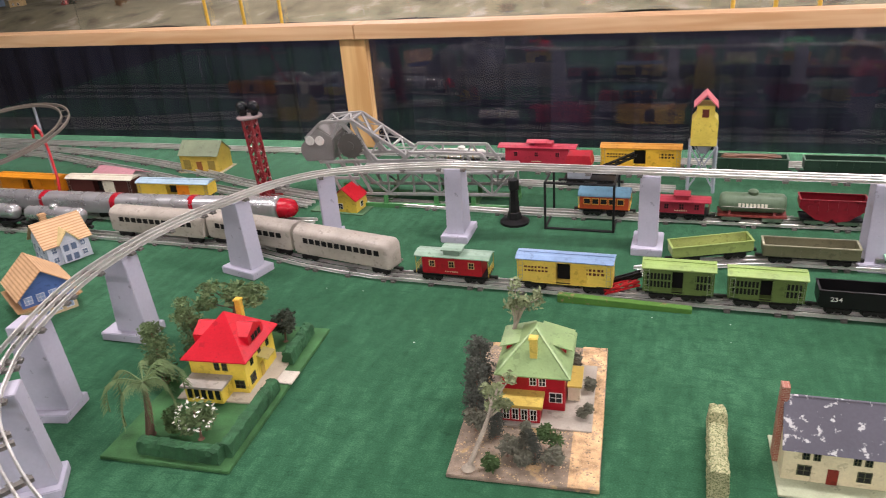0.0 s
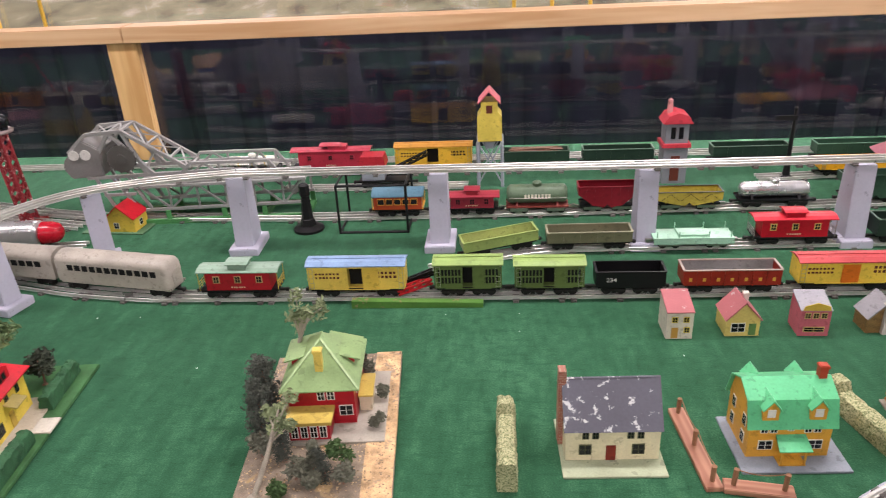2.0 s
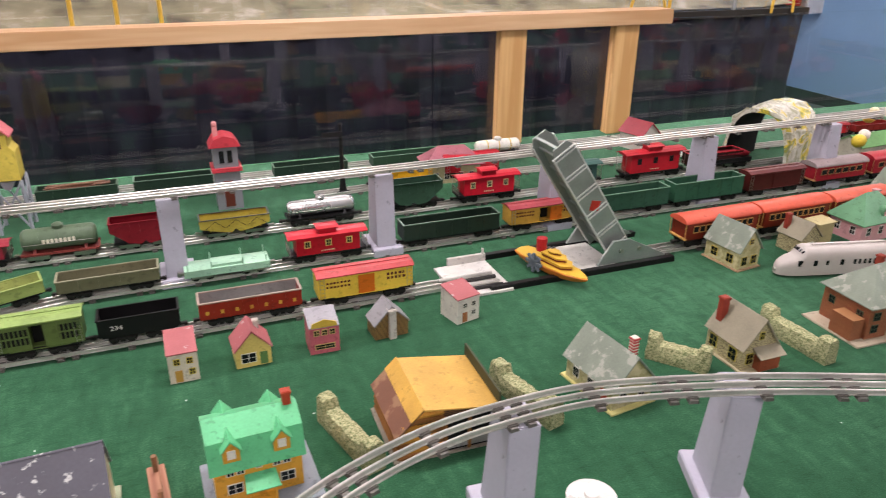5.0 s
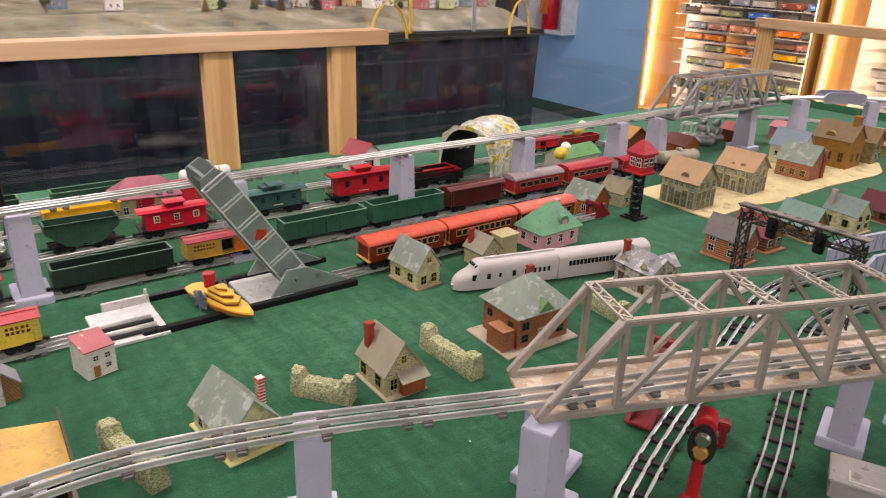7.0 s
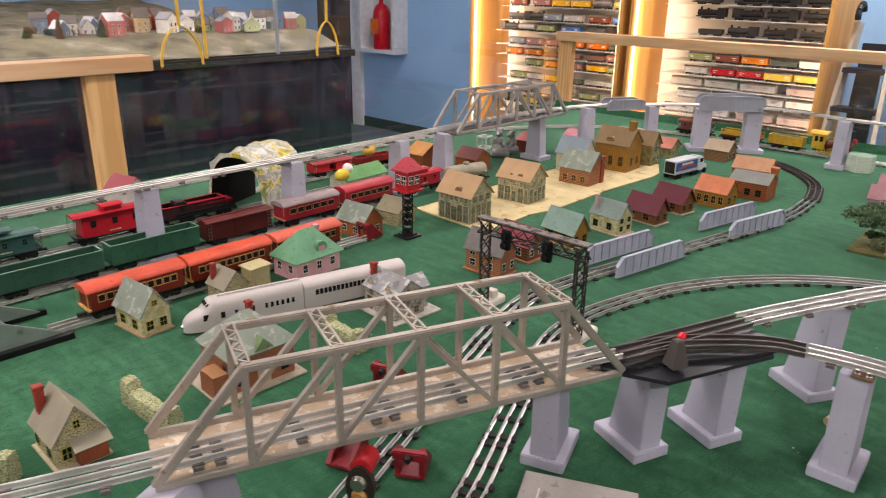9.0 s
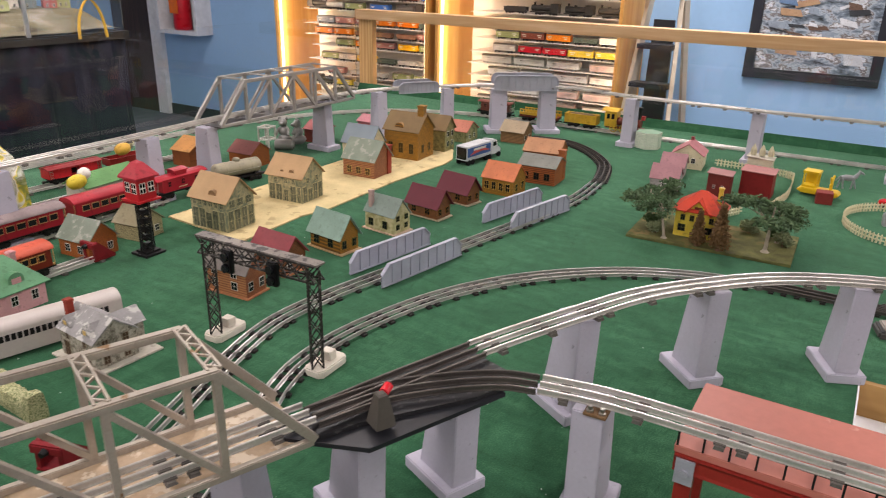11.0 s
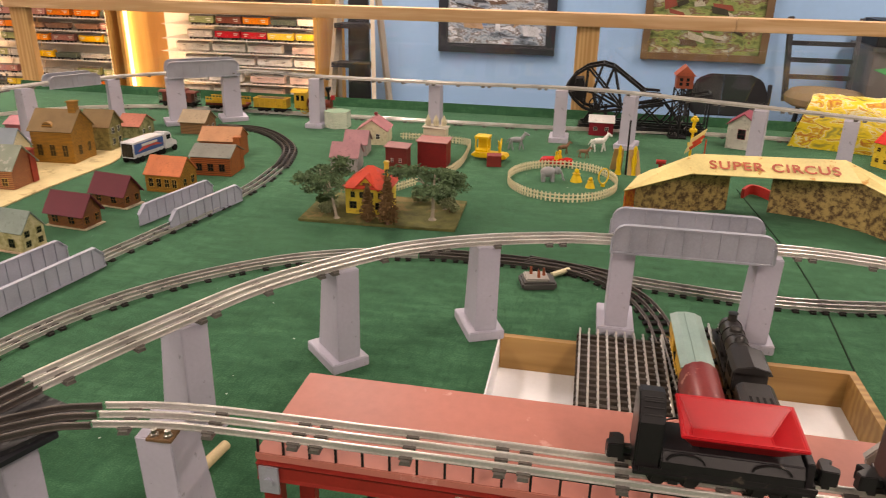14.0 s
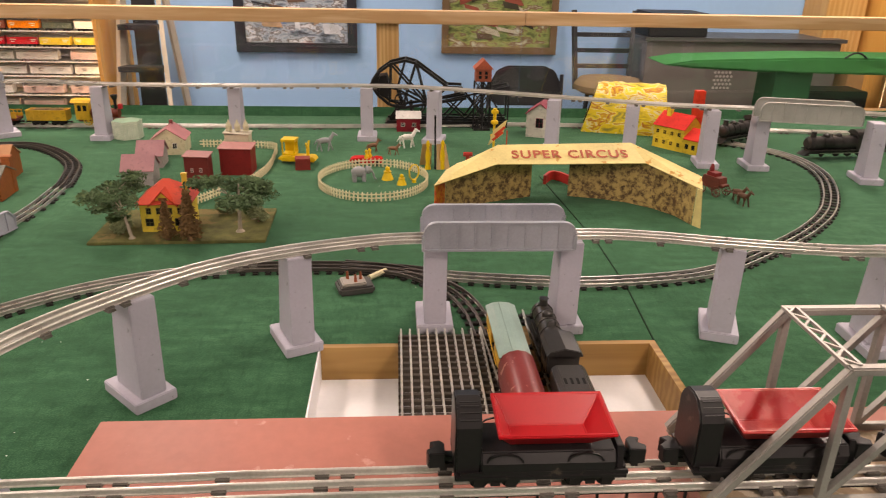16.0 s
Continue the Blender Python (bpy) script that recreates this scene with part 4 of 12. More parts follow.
    for s in (-1, 1):
        bm = bmesh.new()
        for k in range(5):
            zz = z0 + 0.004 + (zt - z0 - 0.008) * k / 4
            box(bm, s * (L / 2 - 0.011), s * (L / 2 - 0.003), -w / 2 - 0.0014, -w / 2 - 0.0006, zz - 0.0004, zz + 0.0004)
        for xx in (0.011, 0.003):
            box(bm, s * (L / 2 - xx) - 0.0004, s * (L / 2 - xx) + 0.0004, -w / 2 - 0.0014, -w / 2 - 0.0004, z0, zt)
        part("ladder", bm, NICKEL, root, "thin wire ladder")
    return root


def gondola(x, y, ang, L, top, body, label, rim=None, inside=None, ribs=6, mark=None, text="", tilt=0.0, nickel=False, z=RAIL_TOP, load=None, frame=BLACK):
    root = stock("gondola_car", x, y, ang, label, z=z)
    if tilt:
        root.matrix_basis = pose(x, y, z + 0.004, 0, tilt, ang) @ NARROW
    w, z0 = 0.054, 0.02
    zt = top - z
    running_gear(root, L, frame, nickel=nickel)
    bm = bmesh.new()
    t = 0.0016
    box(bm, -L / 2, L / 2, -w / 2, w / 2, z0, z0 + 0.002)
    for s in (-1, 1):
        box(bm, -L / 2, L / 2, s * (w / 2) - t / 2, s * (w / 2) + t / 2, z0 + 0.002, zt)
        box(bm, s * L / 2 - t / 2, s * L / 2 + t / 2, -w / 2 + t / 2, w / 2 - t / 2, z0 + 0.002, zt)
    part("body", bm, body, root)
    bm = bmesh.new()
    for s in (-1, 1):
        bar(bm, (-L / 2 - 0.001, s * w / 2, zt), (L / 2 + 0.001, s * w / 2, zt), 0.0042, 0.0022)
        bar(bm, (s * L / 2, -w / 2, zt), (s * L / 2, w / 2, zt), 0.0042, 0.0021)
    part("rim", bm, rim or body, root)
    if inside:
        bm = bmesh.new()
        for s in (-1, 1):
            box(bm, -L / 2 + 0.001, L / 2 - 0.001, s * (w / 2 - 0.0012) - 0.0002, s * (w / 2 - 0.0012) + 0.0002, z0 + 0.002, zt - 0.001)
        box(bm, -L / 2 + 0.001, L / 2 - 0.001, -w / 2 + 0.002, w / 2 - 0.002, z0 + 0.002, z0 + 0.0028)
        part("lining", bm, inside, root)
    for s in (-1, 1):
        for i in range(1, ribs):
            xx = -L / 2 + L * i / ribs
            bm = bmesh.new()
            box(bm, xx - 0.0016, xx + 0.0016, s * (w / 2 + 0.0012) - 0.0012, s * (w / 2 + 0.0012) + 0.0012, z0, zt - 0.001)
            part("rib", bm, body, root)
        if mark:
            bm = bmesh.new()
            for i in range(ribs):
                xx = -L / 2 + L * (i + 0.5) / ribs
                box(bm, xx - 0.0028, xx + 0.0028, s * (w / 2 + 0.0009) - 0.0003, s * (w / 2 + 0.0009) + 0.0003, z0 + 0.010, z0 + 0.018)
            part("lettering", bm, mark, root, "painted letters between the ribs")
    if text:
        sign(text, root, pose(-L * 0.28, -w / 2 - 0.0012, (z0 + zt) / 2 - 0.001, 90, 0, 0), 0.013, mat("white_lettering", c("d8d5cc"), 0.5), "white painted number")
    if load:
        for i in range(16):
            bm = bmesh.new()
            a = random.uniform(-0.06, 0.06)
            yy, zz = random.uniform(-0.017, 0.017), zt + random.uniform(-0.004, 0.006)
            rod(bm, (-L * 0.42 + random.uniform(0, 0.03), yy, zz), (L * 0.42 - random.uniform(0, 0.05), yy + a * 0.15, zz + random.uniform(-0.004, 0.004)), 0.0022, n=6)
            part("stick", bm, load, root)
    return root


def sign(text, parent, at, size, material, label, bold=0.0, spread=1.0):
    cu = bpy.data.curves.new("text", "FONT")
    cu.body, cu.size, cu.extrude, cu.align_x, cu.align_y = text, size, 0.0003, "CENTER", "CENTER"
    cu.offset, cu.space_character = bold, spread
    tmp = bpy.data.objects.new("tmp", cu)
    scene.collection.objects.link(tmp)
    me = bpy.data.meshes.new_from_object(tmp.evaluated_get(bpy.context.evaluated_depsgraph_get()))
    bpy.data.objects.remove(tmp)
    me.materials.clear()
    me.materials.append(material)
    ob = share("lettering", me, parent, at)
    return tagged(ob, label)


def caboose(x, y, ang, L, top, body, roof, label, frame_w=None, cupola=0.0, rail_m=None, z=RAIL_TOP, cup=None, window=None, big=True):
    root = stock("caboose", x, y, ang, label, z=z)
    w, z0 = 0.050, 0.021
    zt = top - z - 0.021
    running_gear(root, L, BLACK)
    bl = L * 0.80
    bm = bmesh.new()
    box(bm, -bl / 2, bl / 2, -w / 2, w / 2, z0, zt)
    part("body", bm, body, root)
    bm = bmesh.new()
    roof_piece(bm, L * 0.97, w, zt, 0.006)
    part("roof", bm, roof, root)
    bm = bmesh.new()
    cl = L * 0.22
    box(bm, cupola - cl / 2, cupola + cl / 2, -w * 0.4, w * 0.4, zt + 0.004, zt + 0.016)
    cp = part("cupola", bm, cup or body, root)
    bm = bmesh.new()
    roof_piece(bm, cl + 0.006, w * 0.8, zt + 0.016, 0.004, 0.002)
    part("cupola_roof", bm, roof, cp)
    for s in (-1, 1):
        for k in (-0.33, 0.0, 0.33):
            bm = bmesh.new()
            xx = bl * k
            hw, zc = 0.0065, z0 + (zt - z0) * 0.62
            box(bm, xx - hw, xx + hw, s * (w / 2 + 0.0004) - 0.0007, s * (w / 2 + 0.0004) + 0.0007, zc - 0.0085, zc + 0.0085)
            win = part("window", bm, window or frame_w or body, root)
            for a, b in ((-hw + 0.002, -0.0006), (0.0006, hw - 0.002)):
                for lo, hi in ((-0.0065, -0.0006), (0.0006, 0.0065)):
                    bm = bmesh.new()
                    box(bm, xx + a, xx + b, s * (w / 2 + 0.0009) - 0.0006, s * (w / 2 + 0.0009) + 0.0006, zc + lo, zc + hi)
                    part("pane", bm, DARK, win)
        bm = bmesh.new()
        bars(bm, -0.015, 0.015, s * (w / 2 + 0.0004), z0 + 0.006, 0.003, 6, 3)
        part("lettering", bm, mat("pale_lettering", c("cdbf9a"), 0.6), root)
        bm = bmesh.new()
        xo = s * (L / 2 - 0.002)
        box(bm, *sorted((s * bl / 2, xo)), -w / 2, w / 2, z0, z0 + 0.002)
        part("platform", bm, BLACK, root)
        bm = bmesh.new()
        for yy in (-w / 2, -w / 6, w / 6, w / 2):
            rod(bm, (xo, yy, z0), (xo, yy, zt if abs(yy) > 0.02 else z0 + 0.02), 0.0008, n=6)
        for zz in (0.008, 0.014, 0.02):
            rod(bm, (xo, -w / 2, z0 + zz), (xo, w / 2, z0 + zz), 0.0008, n=6)
        part("end_railing", bm, rail_m or NICKEL, root)
    return root


def tank_car(x, y, ang, L, top, tank, label, frame=BLACK, band=None, mark=None, z=RAIL_TOP, nickel=False):
    root = stock("tank_car", x, y, ang, label, z=z)
    running_gear(root, L, frame, nickel=nickel)
    zt = top - z
    r = (zt - 0.006 - 0.021) / 2
    zc = 0.021 + r
    h = L * 0.44
    m = pose(0, 0, zc, 0, 90, 0)
    bm = bmesh.new()
    lathe(bm, [(0.001, -h - 0.004), (r * 0.7, -h - 0.002), (r * 0.95, -h + 0.003), (r, -h + 0.007), (r, h - 0.007), (r * 0.95, h - 0.003), (r * 0.7, h + 0.002), (0.001, h + 0.004)], 28, m)
    part("tank", bm, tank, root, smooth=True)
    bm = bmesh.new()
    lathe(bm, [(0.011, zc + r * 0.8), (0.011, zc + r + 0.005), (0.008, zc + r + 0.008), (0.002, zc + r + 0.009)], 18)
    part("dome", bm, tank, root, smooth=True)
    for k in (-0.55, 0.0, 0.55):
        bm = bmesh.new()
        lathe(bm, [(r + 0.0006, h * k - 0.0016), (r + 0.0006, h * k + 0.0016)], 28, m)
        part("band", bm, band or tank, root, smooth=True)
    for s in (-1, 1):
        bm = bmesh.new()
        prism(bm, [(-0.022, 0.02), (0.022, 0.02), (0.014, 0.03), (-0.014, 0.03)], s * h * 0.7 - 0.003, s * h * 0.7 + 0.003, "x")
        part("saddle", bm, frame, root)
        bm = bmesh.new()
        rod(bm, (-h, s * (r + 0.003), zc - 0.003), (h, s * (r + 0.003), zc - 0.003), 0.0007, n=6)
        part("handrail", bm, NICKEL, root)
        if mark:
            bm = bmesh.new()
            for k in range(8):
                xx = -0.028 + 0.056 * k / 7
                box(bm, xx - 0.0026, xx + 0.0026, s * (r + 0.0002) - 0.0006, s * (r + 0.0002) + 0.0006, zc - 0.004, zc + 0.005)
            part("lettering", bm, mark, root, "line of pale block letters")
    return root


def hopper(x, y, ang, L, top, body, label, rim=None, mark=None, z=RAIL_TOP, nickel=True):
    root = stock("hopper_car", x, y, ang, label, z=z)
    running_gear(root, L, BLACK, nickel=nickel)
    w = 0.054
    zt = top - z
    h = L / 2
    bm = bmesh.new()
    for s in (-1, 1):
        prism(bm, [(-h, zt), (h, zt), (h, zt - 0.022), (h * 0.5, 0.02), (h * 0.12, 0.014), (0, 0.024), (-h * 0.12, 0.014), (-h * 0.5, 0.02), (-h, zt - 0.022)], s * w / 2 - 0.0009, s * w / 2 + 0.0009, "y")
    part("side", bm, body, root)
    bm = bmesh.new()
    for s in (-1, 1):
        bar(bm, (s * h, 0, zt - 0.001), (s * h, 0, zt - 0.022), w - 0.002, 0.0016, (1, 0, 0))
        bar(bm, (s * h, 0, zt - 0.022), (s * h * 0.3, 0, 0.018), w - 0.002, 0.0016, (0, 0, 1))
    part("slope_sheet", bm, body, root)
    bm = bmesh.new()
    for s in (-1, 1):
        bar(bm, (-h, s * w / 2, zt), (h, s * w / 2, zt), 0.0036, 0.0022)
        bar(bm, (s * h, -w / 2, zt), (s * h, w / 2, zt), 0.0036, 0.0021)
    part("rim", bm, rim or body, root)
    for s in (-1, 1):
        for i in range(1, 7):
            xx = -h + L * i / 7
            bm = bmesh.new()
            box(bm, xx - 0.0012, xx + 0.0012, s * (w / 2 + 0.0016) - 0.0009, s * (w / 2 + 0.0016) + 0.0009, max(0.02, zt - 0.03), zt - 0.001)
            part("rib", bm, body, root)
        if mark:
            bm = bmesh.new()
            for i in (0, 2, 4):
                xa = -h + 0.01 + L * i / 6.6
                bar(bm, (xa, s * (w / 2 + 0.001), zt - 0.024), (xa + L / 7, s * (w / 2 + 0.001), zt - 0.005), 0.001, 0.0016, (0, 1, 0))
                bar(bm, (xa + L / 7, s * (w / 2 + 0.001), zt - 0.005), (xa + L / 3.5, s * (w / 2 + 0.001), zt - 0.024), 0.001, 0.0016, (0, 1, 0))
            part("truss_print", bm, mark, root)
    return root


def coach(x, y, ang, L, top, body, roof, label, window=None, rounded=False, nose=0, windows=9, belt=None, z=RAIL_TOP, skirt=0.021, wz=0.62, taper=0.14):
    """Passenger coach: windows in a row; rounded gives a streamlined turtle roof, nose rounds that end."""
    root = stock("passenger_car", x, y, ang, label, z=z)
    running_gear(root, L, BLACK if not rounded else body)
    w = 0.054
    zt = top - z
    ze = zt - 0.012
    h = L / 2
    prof = [(-w / 2, skirt), (w / 2, skirt), (w / 2, ze - 0.004)] + [(w / 2 * math.cos(a), ze - 0.004 + 0.016 * math.sin(a)) for a in [math.pi * k / 10 for k in range(1, 10)]] + [(-w / 2, ze - 0.004)]
    if rounded:
        bm = bmesh.new()
        cut = []
        for i in range(49):
            u = -math.cos(math.pi * i / 48)
            cut.append(u)
        rings = []
        for u in cut:
            k = 1.0
            for end in (-1, 1):
                e = (u * end - 1 + taper) / taper
                if e > 0 and (nose == end or nose == 2):
                    k = max(0.02 if taper > 0.2 else 0.2, 1 - e ** (2.2 if taper > 0.2 else 2.6)) ** 0.5
            rings.append([bm.verts.new((u * h, yy * (0.12 + 0.88 * k), skirt + (zz - skirt) * (0.3 + 0.7 * k))) for yy, zz in prof])
        for a, b in zip(rings, rings[1:]):
            for j in range(len(prof)):
                bm.faces.new((a[j], a[(j + 1) % len(prof)], b[(j + 1) % len(prof)], b[j]))
        bm.faces.new(rings[0])
        bm.faces.new(rings[-1][::-1])
        part("body", bm, body, root, smooth=True)
    else:
        bm = bmesh.new()
        box(bm, -h * 0.93, h * 0.93, -w / 2, w / 2, skirt, ze)
        part("body", bm, body, root)
        bm = bmesh.new()
        prism(bm, [(-w / 2 - 0.002, ze)] + [(-(w / 2 + 0.002) * math.cos(a), ze + 0.0015 + 0.012 * math.sin(a)) for a in [math.pi * k / 10 for k in range(0, 11)]] + [(w / 2 + 0.002, ze)], -h, h, "x")
        part("roof", bm, roof, root, smooth=True)
        for s in (-1, 1):
            bm = bmesh.new()
            box(bm, *sorted((s * h * 0.93, s * h * 0.99)), -w / 2, w / 2, skirt, skirt + 0.003)
            for yy in (-w / 2 + 0.001, w / 2 - 0.001):
                rod(bm, (s * h * 0.98, yy, skirt), (s * h * 0.98, yy, ze), 0.0009, n=6)
            part("vestibule", bm, window or body, root)
    zc = skirt + (ze - skirt) * wz
    for s in (-1, 1):
        for k in range(windows):
            xx = h * 0.80 * (-1 + 2 * (k + 0.5) / windows)
            ww = h * 0.80 / windows * 0.72
            if window:
                bm = bmesh.new()
                box(bm, xx - ww - 0.0012, xx + ww + 0.0012, s * (w / 2 + 0.0003) - 0.0006, s * (w / 2 + 0.0003) + 0.0006, zc - 0.0082, zc + 0.0082)
                fr = part("window", bm, window, root)
            bm = bmesh.new()
            box(bm, xx - ww, xx + ww, s * (w / 2 + 0.0004) - 0.0008, s * (w / 2 + 0.0004) + 0.0008, zc - 0.006, zc + 0.006)
            part("pane", bm, DARK, fr if window else root)
        if belt:
            bm = bmesh.new()
            box(bm, -h * 0.9, h * 0.9, s * (w / 2 + 0.0004) - 0.0006, s * (w / 2 + 0.0004) + 0.0006, zc + 0.0095, zc + 0.013)
            part("belt_stripe", bm, belt, root)
    return root


RED, MAROON = paint("b5202c"), paint("6d2420")
CREAM, GREEN = paint("aaa194"), paint("5f7430")
SKY, OLIVE, MINT, SILVER = paint("7f9fc6"), paint("6d6c50"), paint("9ccfae"), mat("silver_paint", c("c9c8c8"), 0.28, 0.75, 0.12, 50, 0.05)
GOLD = mat("gold_lettering", c("c79a3a"), 0.5)
MARK_DK = mat("dark_lettering", c("5a2a1c"), 0.6)

# front siding
coach(-0.680, 1.188, -11, 0.262, 0.090, CREAM, CREAM, "cream tinplate streamlined coach with a rounded tail", rounded=True, nose=1, windows=12, wz=0.68)
coach(-0.948, 1.240, -9, 0.258, 0.089, CREAM, CREAM, "cream tinplate streamlined coach of the middle of the train", rounded=True, nose=0, windows=11, wz=0.68)
coach(-1.226, 1.252, -2, 0.285, 0.089, CREAM, CREAM, "cream tinplate streamlined coach coupled behind the tank cars", rounded=True, nose=0, windows=12, wz=0.68)
tank_car(-1.572, 1.252, 1, 0.205, 0.08, SILVER, "silver tank car with a single dome")
tank_car(-1.80, 1.252, 0, 0.205, 0.08, SILVER, "silver tank car at the head of the siding")
caboose(-0.422, 1.160, 0, 0.160, 0.096, paint("a3222a"), paint("86a58c"), "red tinplate caboose with a pale green roof", window=paint("b9a06a"), rail_m=paint("b59c3a"), cup=paint("86a58c"))
boxcar(-0.191, 1.160, 0, 0.186, 0.096, paint("dfc04e"), SKY, "yellow tinplate boxcar with a light blue roof", door=paint("d8b440"), mark=MARK_DK, door_side=1)
boxcar(0.022, 1.160, 0, 0.127, 0.096, GREEN, paint("8fae4e"), "lime green tinplate cattle car with slatted sides", slats=True, mark=None)
boxcar(0.174, 1.160, 0, 0.129, 0.092, GREEN, paint("8fae4e"), "lime green tinplate cattle car coupled to another", slats=True, mark=None)
gondola(0.323, 1.160, 0, 0.126, 0.067, BLACK, "black tinplate gondola car numbered in white", ribs=1, text="234")
gondola(0.506, 1.163, 0, 0.174, 0.067, paint("8e2f22"), "red-brown tinplate gondola with gold letters", rim=paint("a08c80"), inside=paint("8f8b88"), mark=GOLD, ribs=7)
boxcar(0.7145, 1.166, 0, 0.179, 0.088, paint("e3c23a"), paint("b5494a"), "yellow boxcar with a dull red roof and orange door", door=paint("d4722a"), mark=MARK_DK, open_door=False, lines=2)
# second siding
gondola(0.082, 1.335, 14, 0.160, 0.057, paint("93a84a"), "lime green gondola standing askew half off the rails", inside=paint("a9b45c"), ribs=1, tilt=-4)
gondola(0.270, 1.355, 1, 0.176, 0.059, OLIVE, "olive drab tinplate gondola car", rim=paint("8d8a70"), ribs=5, inside=paint("77745a"))
caboose(0.690, 1.366, 0, 0.166, 0.096, RED, paint("c4303a"), "bright red tinplate caboose with yellow windows", window=paint("d9c26a"))
gondola(0.967, 1.368, 0, 0.225, 0.073, paint("24372b"), "very dark green tinplate gondola car", rim=paint("4d6a55"), ribs=6)
boxcar(1.199, 1.370, 0, 0.178, 0.083, paint("c99b35"), paint("9a4348"), "mustard yellow boxcar with a faded red roof", door=paint("d4722a"), mark=MARK_DK)
gondola(1.437, 1.372, 0, 0.212, 0.080, paint("2f5c46"), "dark green tinplate gondola with pale trim", rim=paint("5f8a6e"), ribs=6)
gondola(1.668, 1.372, 0, 0.212, 0.084, paint("2b6146"), "green tinplate gondola with pale trim", rim=paint("5f8a6e"), ribs=6)
boxcar(1.888, 1.372, 0, 0.184, 0.090, paint("4f1d1b"), paint("5a2422"), "dark maroon boxcar with a matching roof", open_door=False)
coach(2.108, 1.372, 0, 0.19, 0.082, paint("9c2430"), paint("8d7d7c"), "red tinplate coach with a grey roof", windows=6, window=paint("b58a5a"))
coach(2.318, 1.372, 0, 0.19, 0.082, paint("9c2430"), paint("a52833"), "red tinplate coach beside the far houses", windows=6, window=paint("b58a5a"))
caboose(2.55, 1.372, 0, 0.17, 0.088, paint("a52833"), paint("a52833"), "red caboose at the end of the second siding")
# mint flat car
root = stock("flat_car", 0.485, 1.357, 0, "mint green tinplate depressed flat car with posts")
running_gear(root, 0.165, NICKEL, nickel=True)
bm = bmesh.new()
box(bm, -0.082, 0.082, -0.026, 0.026, 0.02, 0.025)
box(bm, -0.082, 0.082, -0.027, -0.025, 0.012, 0.026)
box(bm, -0.03, 0.03, -0.018, 0.018, 0.025, 0.03)
part("deck", bm, MINT, root)
for xx in (-0.075, -0.03, 0.03, 0.075):
    for yy in (-0.024, 0.024):
        bm = bmesh.new()
        rod(bm, (xx, yy, 0.02), (xx, yy, 0.04), 0.0013, n=6)
        part("stake", bm, MINT, root)
# third siding
coach(-0.160, 1.556, 0, 0.124, 0.076, paint("a04426"), paint("4f7d92"), "red-brown tinplate electric engine with a blue roof", windows=5, window=paint("d8a04a"))
caboose(0.018, 1.556, 0, 0.128, 0.084, paint("8c2c38"), paint("96343f"), "dull red tinplate caboose with a plain side", cup=paint("ac3a44"))
tank_car(0.172, 1.56, 0, 0.155, 0.084, paint("5c7355"), "dull green tank car with pale block lettering", frame=paint("7a3a34"), mark=mat("cream_lettering", c("ddd8c4"), 0.5), nickel=True)
hopper(0.336, 1.562, 0, 0.135, 0.084, paint("7d1f28"), "dark red tinplate hopper car")
hopper(0.524, 1.562, 0, 0.150, 0.064, paint("b5a23a"), "mustard yellow hopper printed with black trusses", rim=paint("55584c"), mark=BLACK)
tank_car(0.723, 1.572, 0, 0.172, 0.074, SILVER, "silver tank car on a black frame")
hopper(0.952, 1.585, 0, 0.150, 0.090, paint("31543f"), "dark green tinplate hopper car", nickel=False)
caboose(1.153, 1.580, 0, 0.172, 0.096, paint("bf1f30"), paint("c02836"), "bright red caboose with cream windows", window=paint("d9cf9a"))
caboose(1.412, 1.592, 0, 0.160, 0.094, paint("2f5550"), paint("3f6a62"), "dark teal green caboose", cupola=-0.02)
caboose(1.665, 1.592, 0, 0.20, 0.106, paint("b0222c"), paint("b42832"), "large red caboose with end railings", window=BLACK)
root = stock("flat_car", 1.915, 1.592, -2, "black flat car carrying a long dark red load")
running_gear(root, 0.178, BLACK)
bm = bmesh.new()
box(bm, -0.088, 0.088, -0.025, 0.025, 0.02, 0.03)
part("deck", bm, BLACK, root)
bm = bmesh.new()
box(bm, -0.082, -0.052, -0.022, 0.022, 0.03, 0.06)
part("cab", bm, BLACK, root, bevel=0.003)
bm = bmesh.new()
prism(bm, [(-0.022, 0.044), (0.022, 0.044), (0.014, 0.032), (-0.014, 0.032)], -0.045, 0.085, "x")
part("bin", bm, paint("8f2430"), root, bevel=0.002)
# fourth siding and rear siding
boxcar(0.985, 1.770, 0, 0.17, 0.066, paint("d9a02c"), paint("e0a42a"), "orange-yellow low boxcar behind the hoppers", open_door=False)
boxcar(1.19, 1.772, 0, 0.16, 0.086, paint("b52a34"), paint("b8303a"), "red boxcar behind the caboose", open_door=False)
caboose(-0.39, 1.880, 0, 0.23, 0.105, paint("a3303e"), paint("ac3848"), "crimson tinplate caboose at the rear", cupola=0.02)
boxcar(-0.10, 1.886, 0, 0.215, 0.098, paint("e0b024"), paint("b8843c"), "bright yellow boxcar with a tan roof", mark=BLACK, door_side=1)
gondola(0.185, 1.888, 0, 0.182, 0.066, paint("24402f"), "dark green gondola loaded with twigs", rim=paint("44604a"), ribs=5, load=paint("7d5844"))
gondola(0.41, 1.890, 0, 0.19, 0.066, paint("20382a"), "dark green gondola beside the tower", rim=paint("5f7a66"), ribs=5)
gondola(0.765, 1.895, 0, 0.20, 0.064, paint("20382a"), "dark green gondola behind the signal", rim=paint("4f6a56"), ribs=5)
gondola(1.06, 1.898, 0, 0.24, 0.064, paint("274a35"), "green gondola in the rear siding", rim=paint("4f7a5e"), ribs=6)
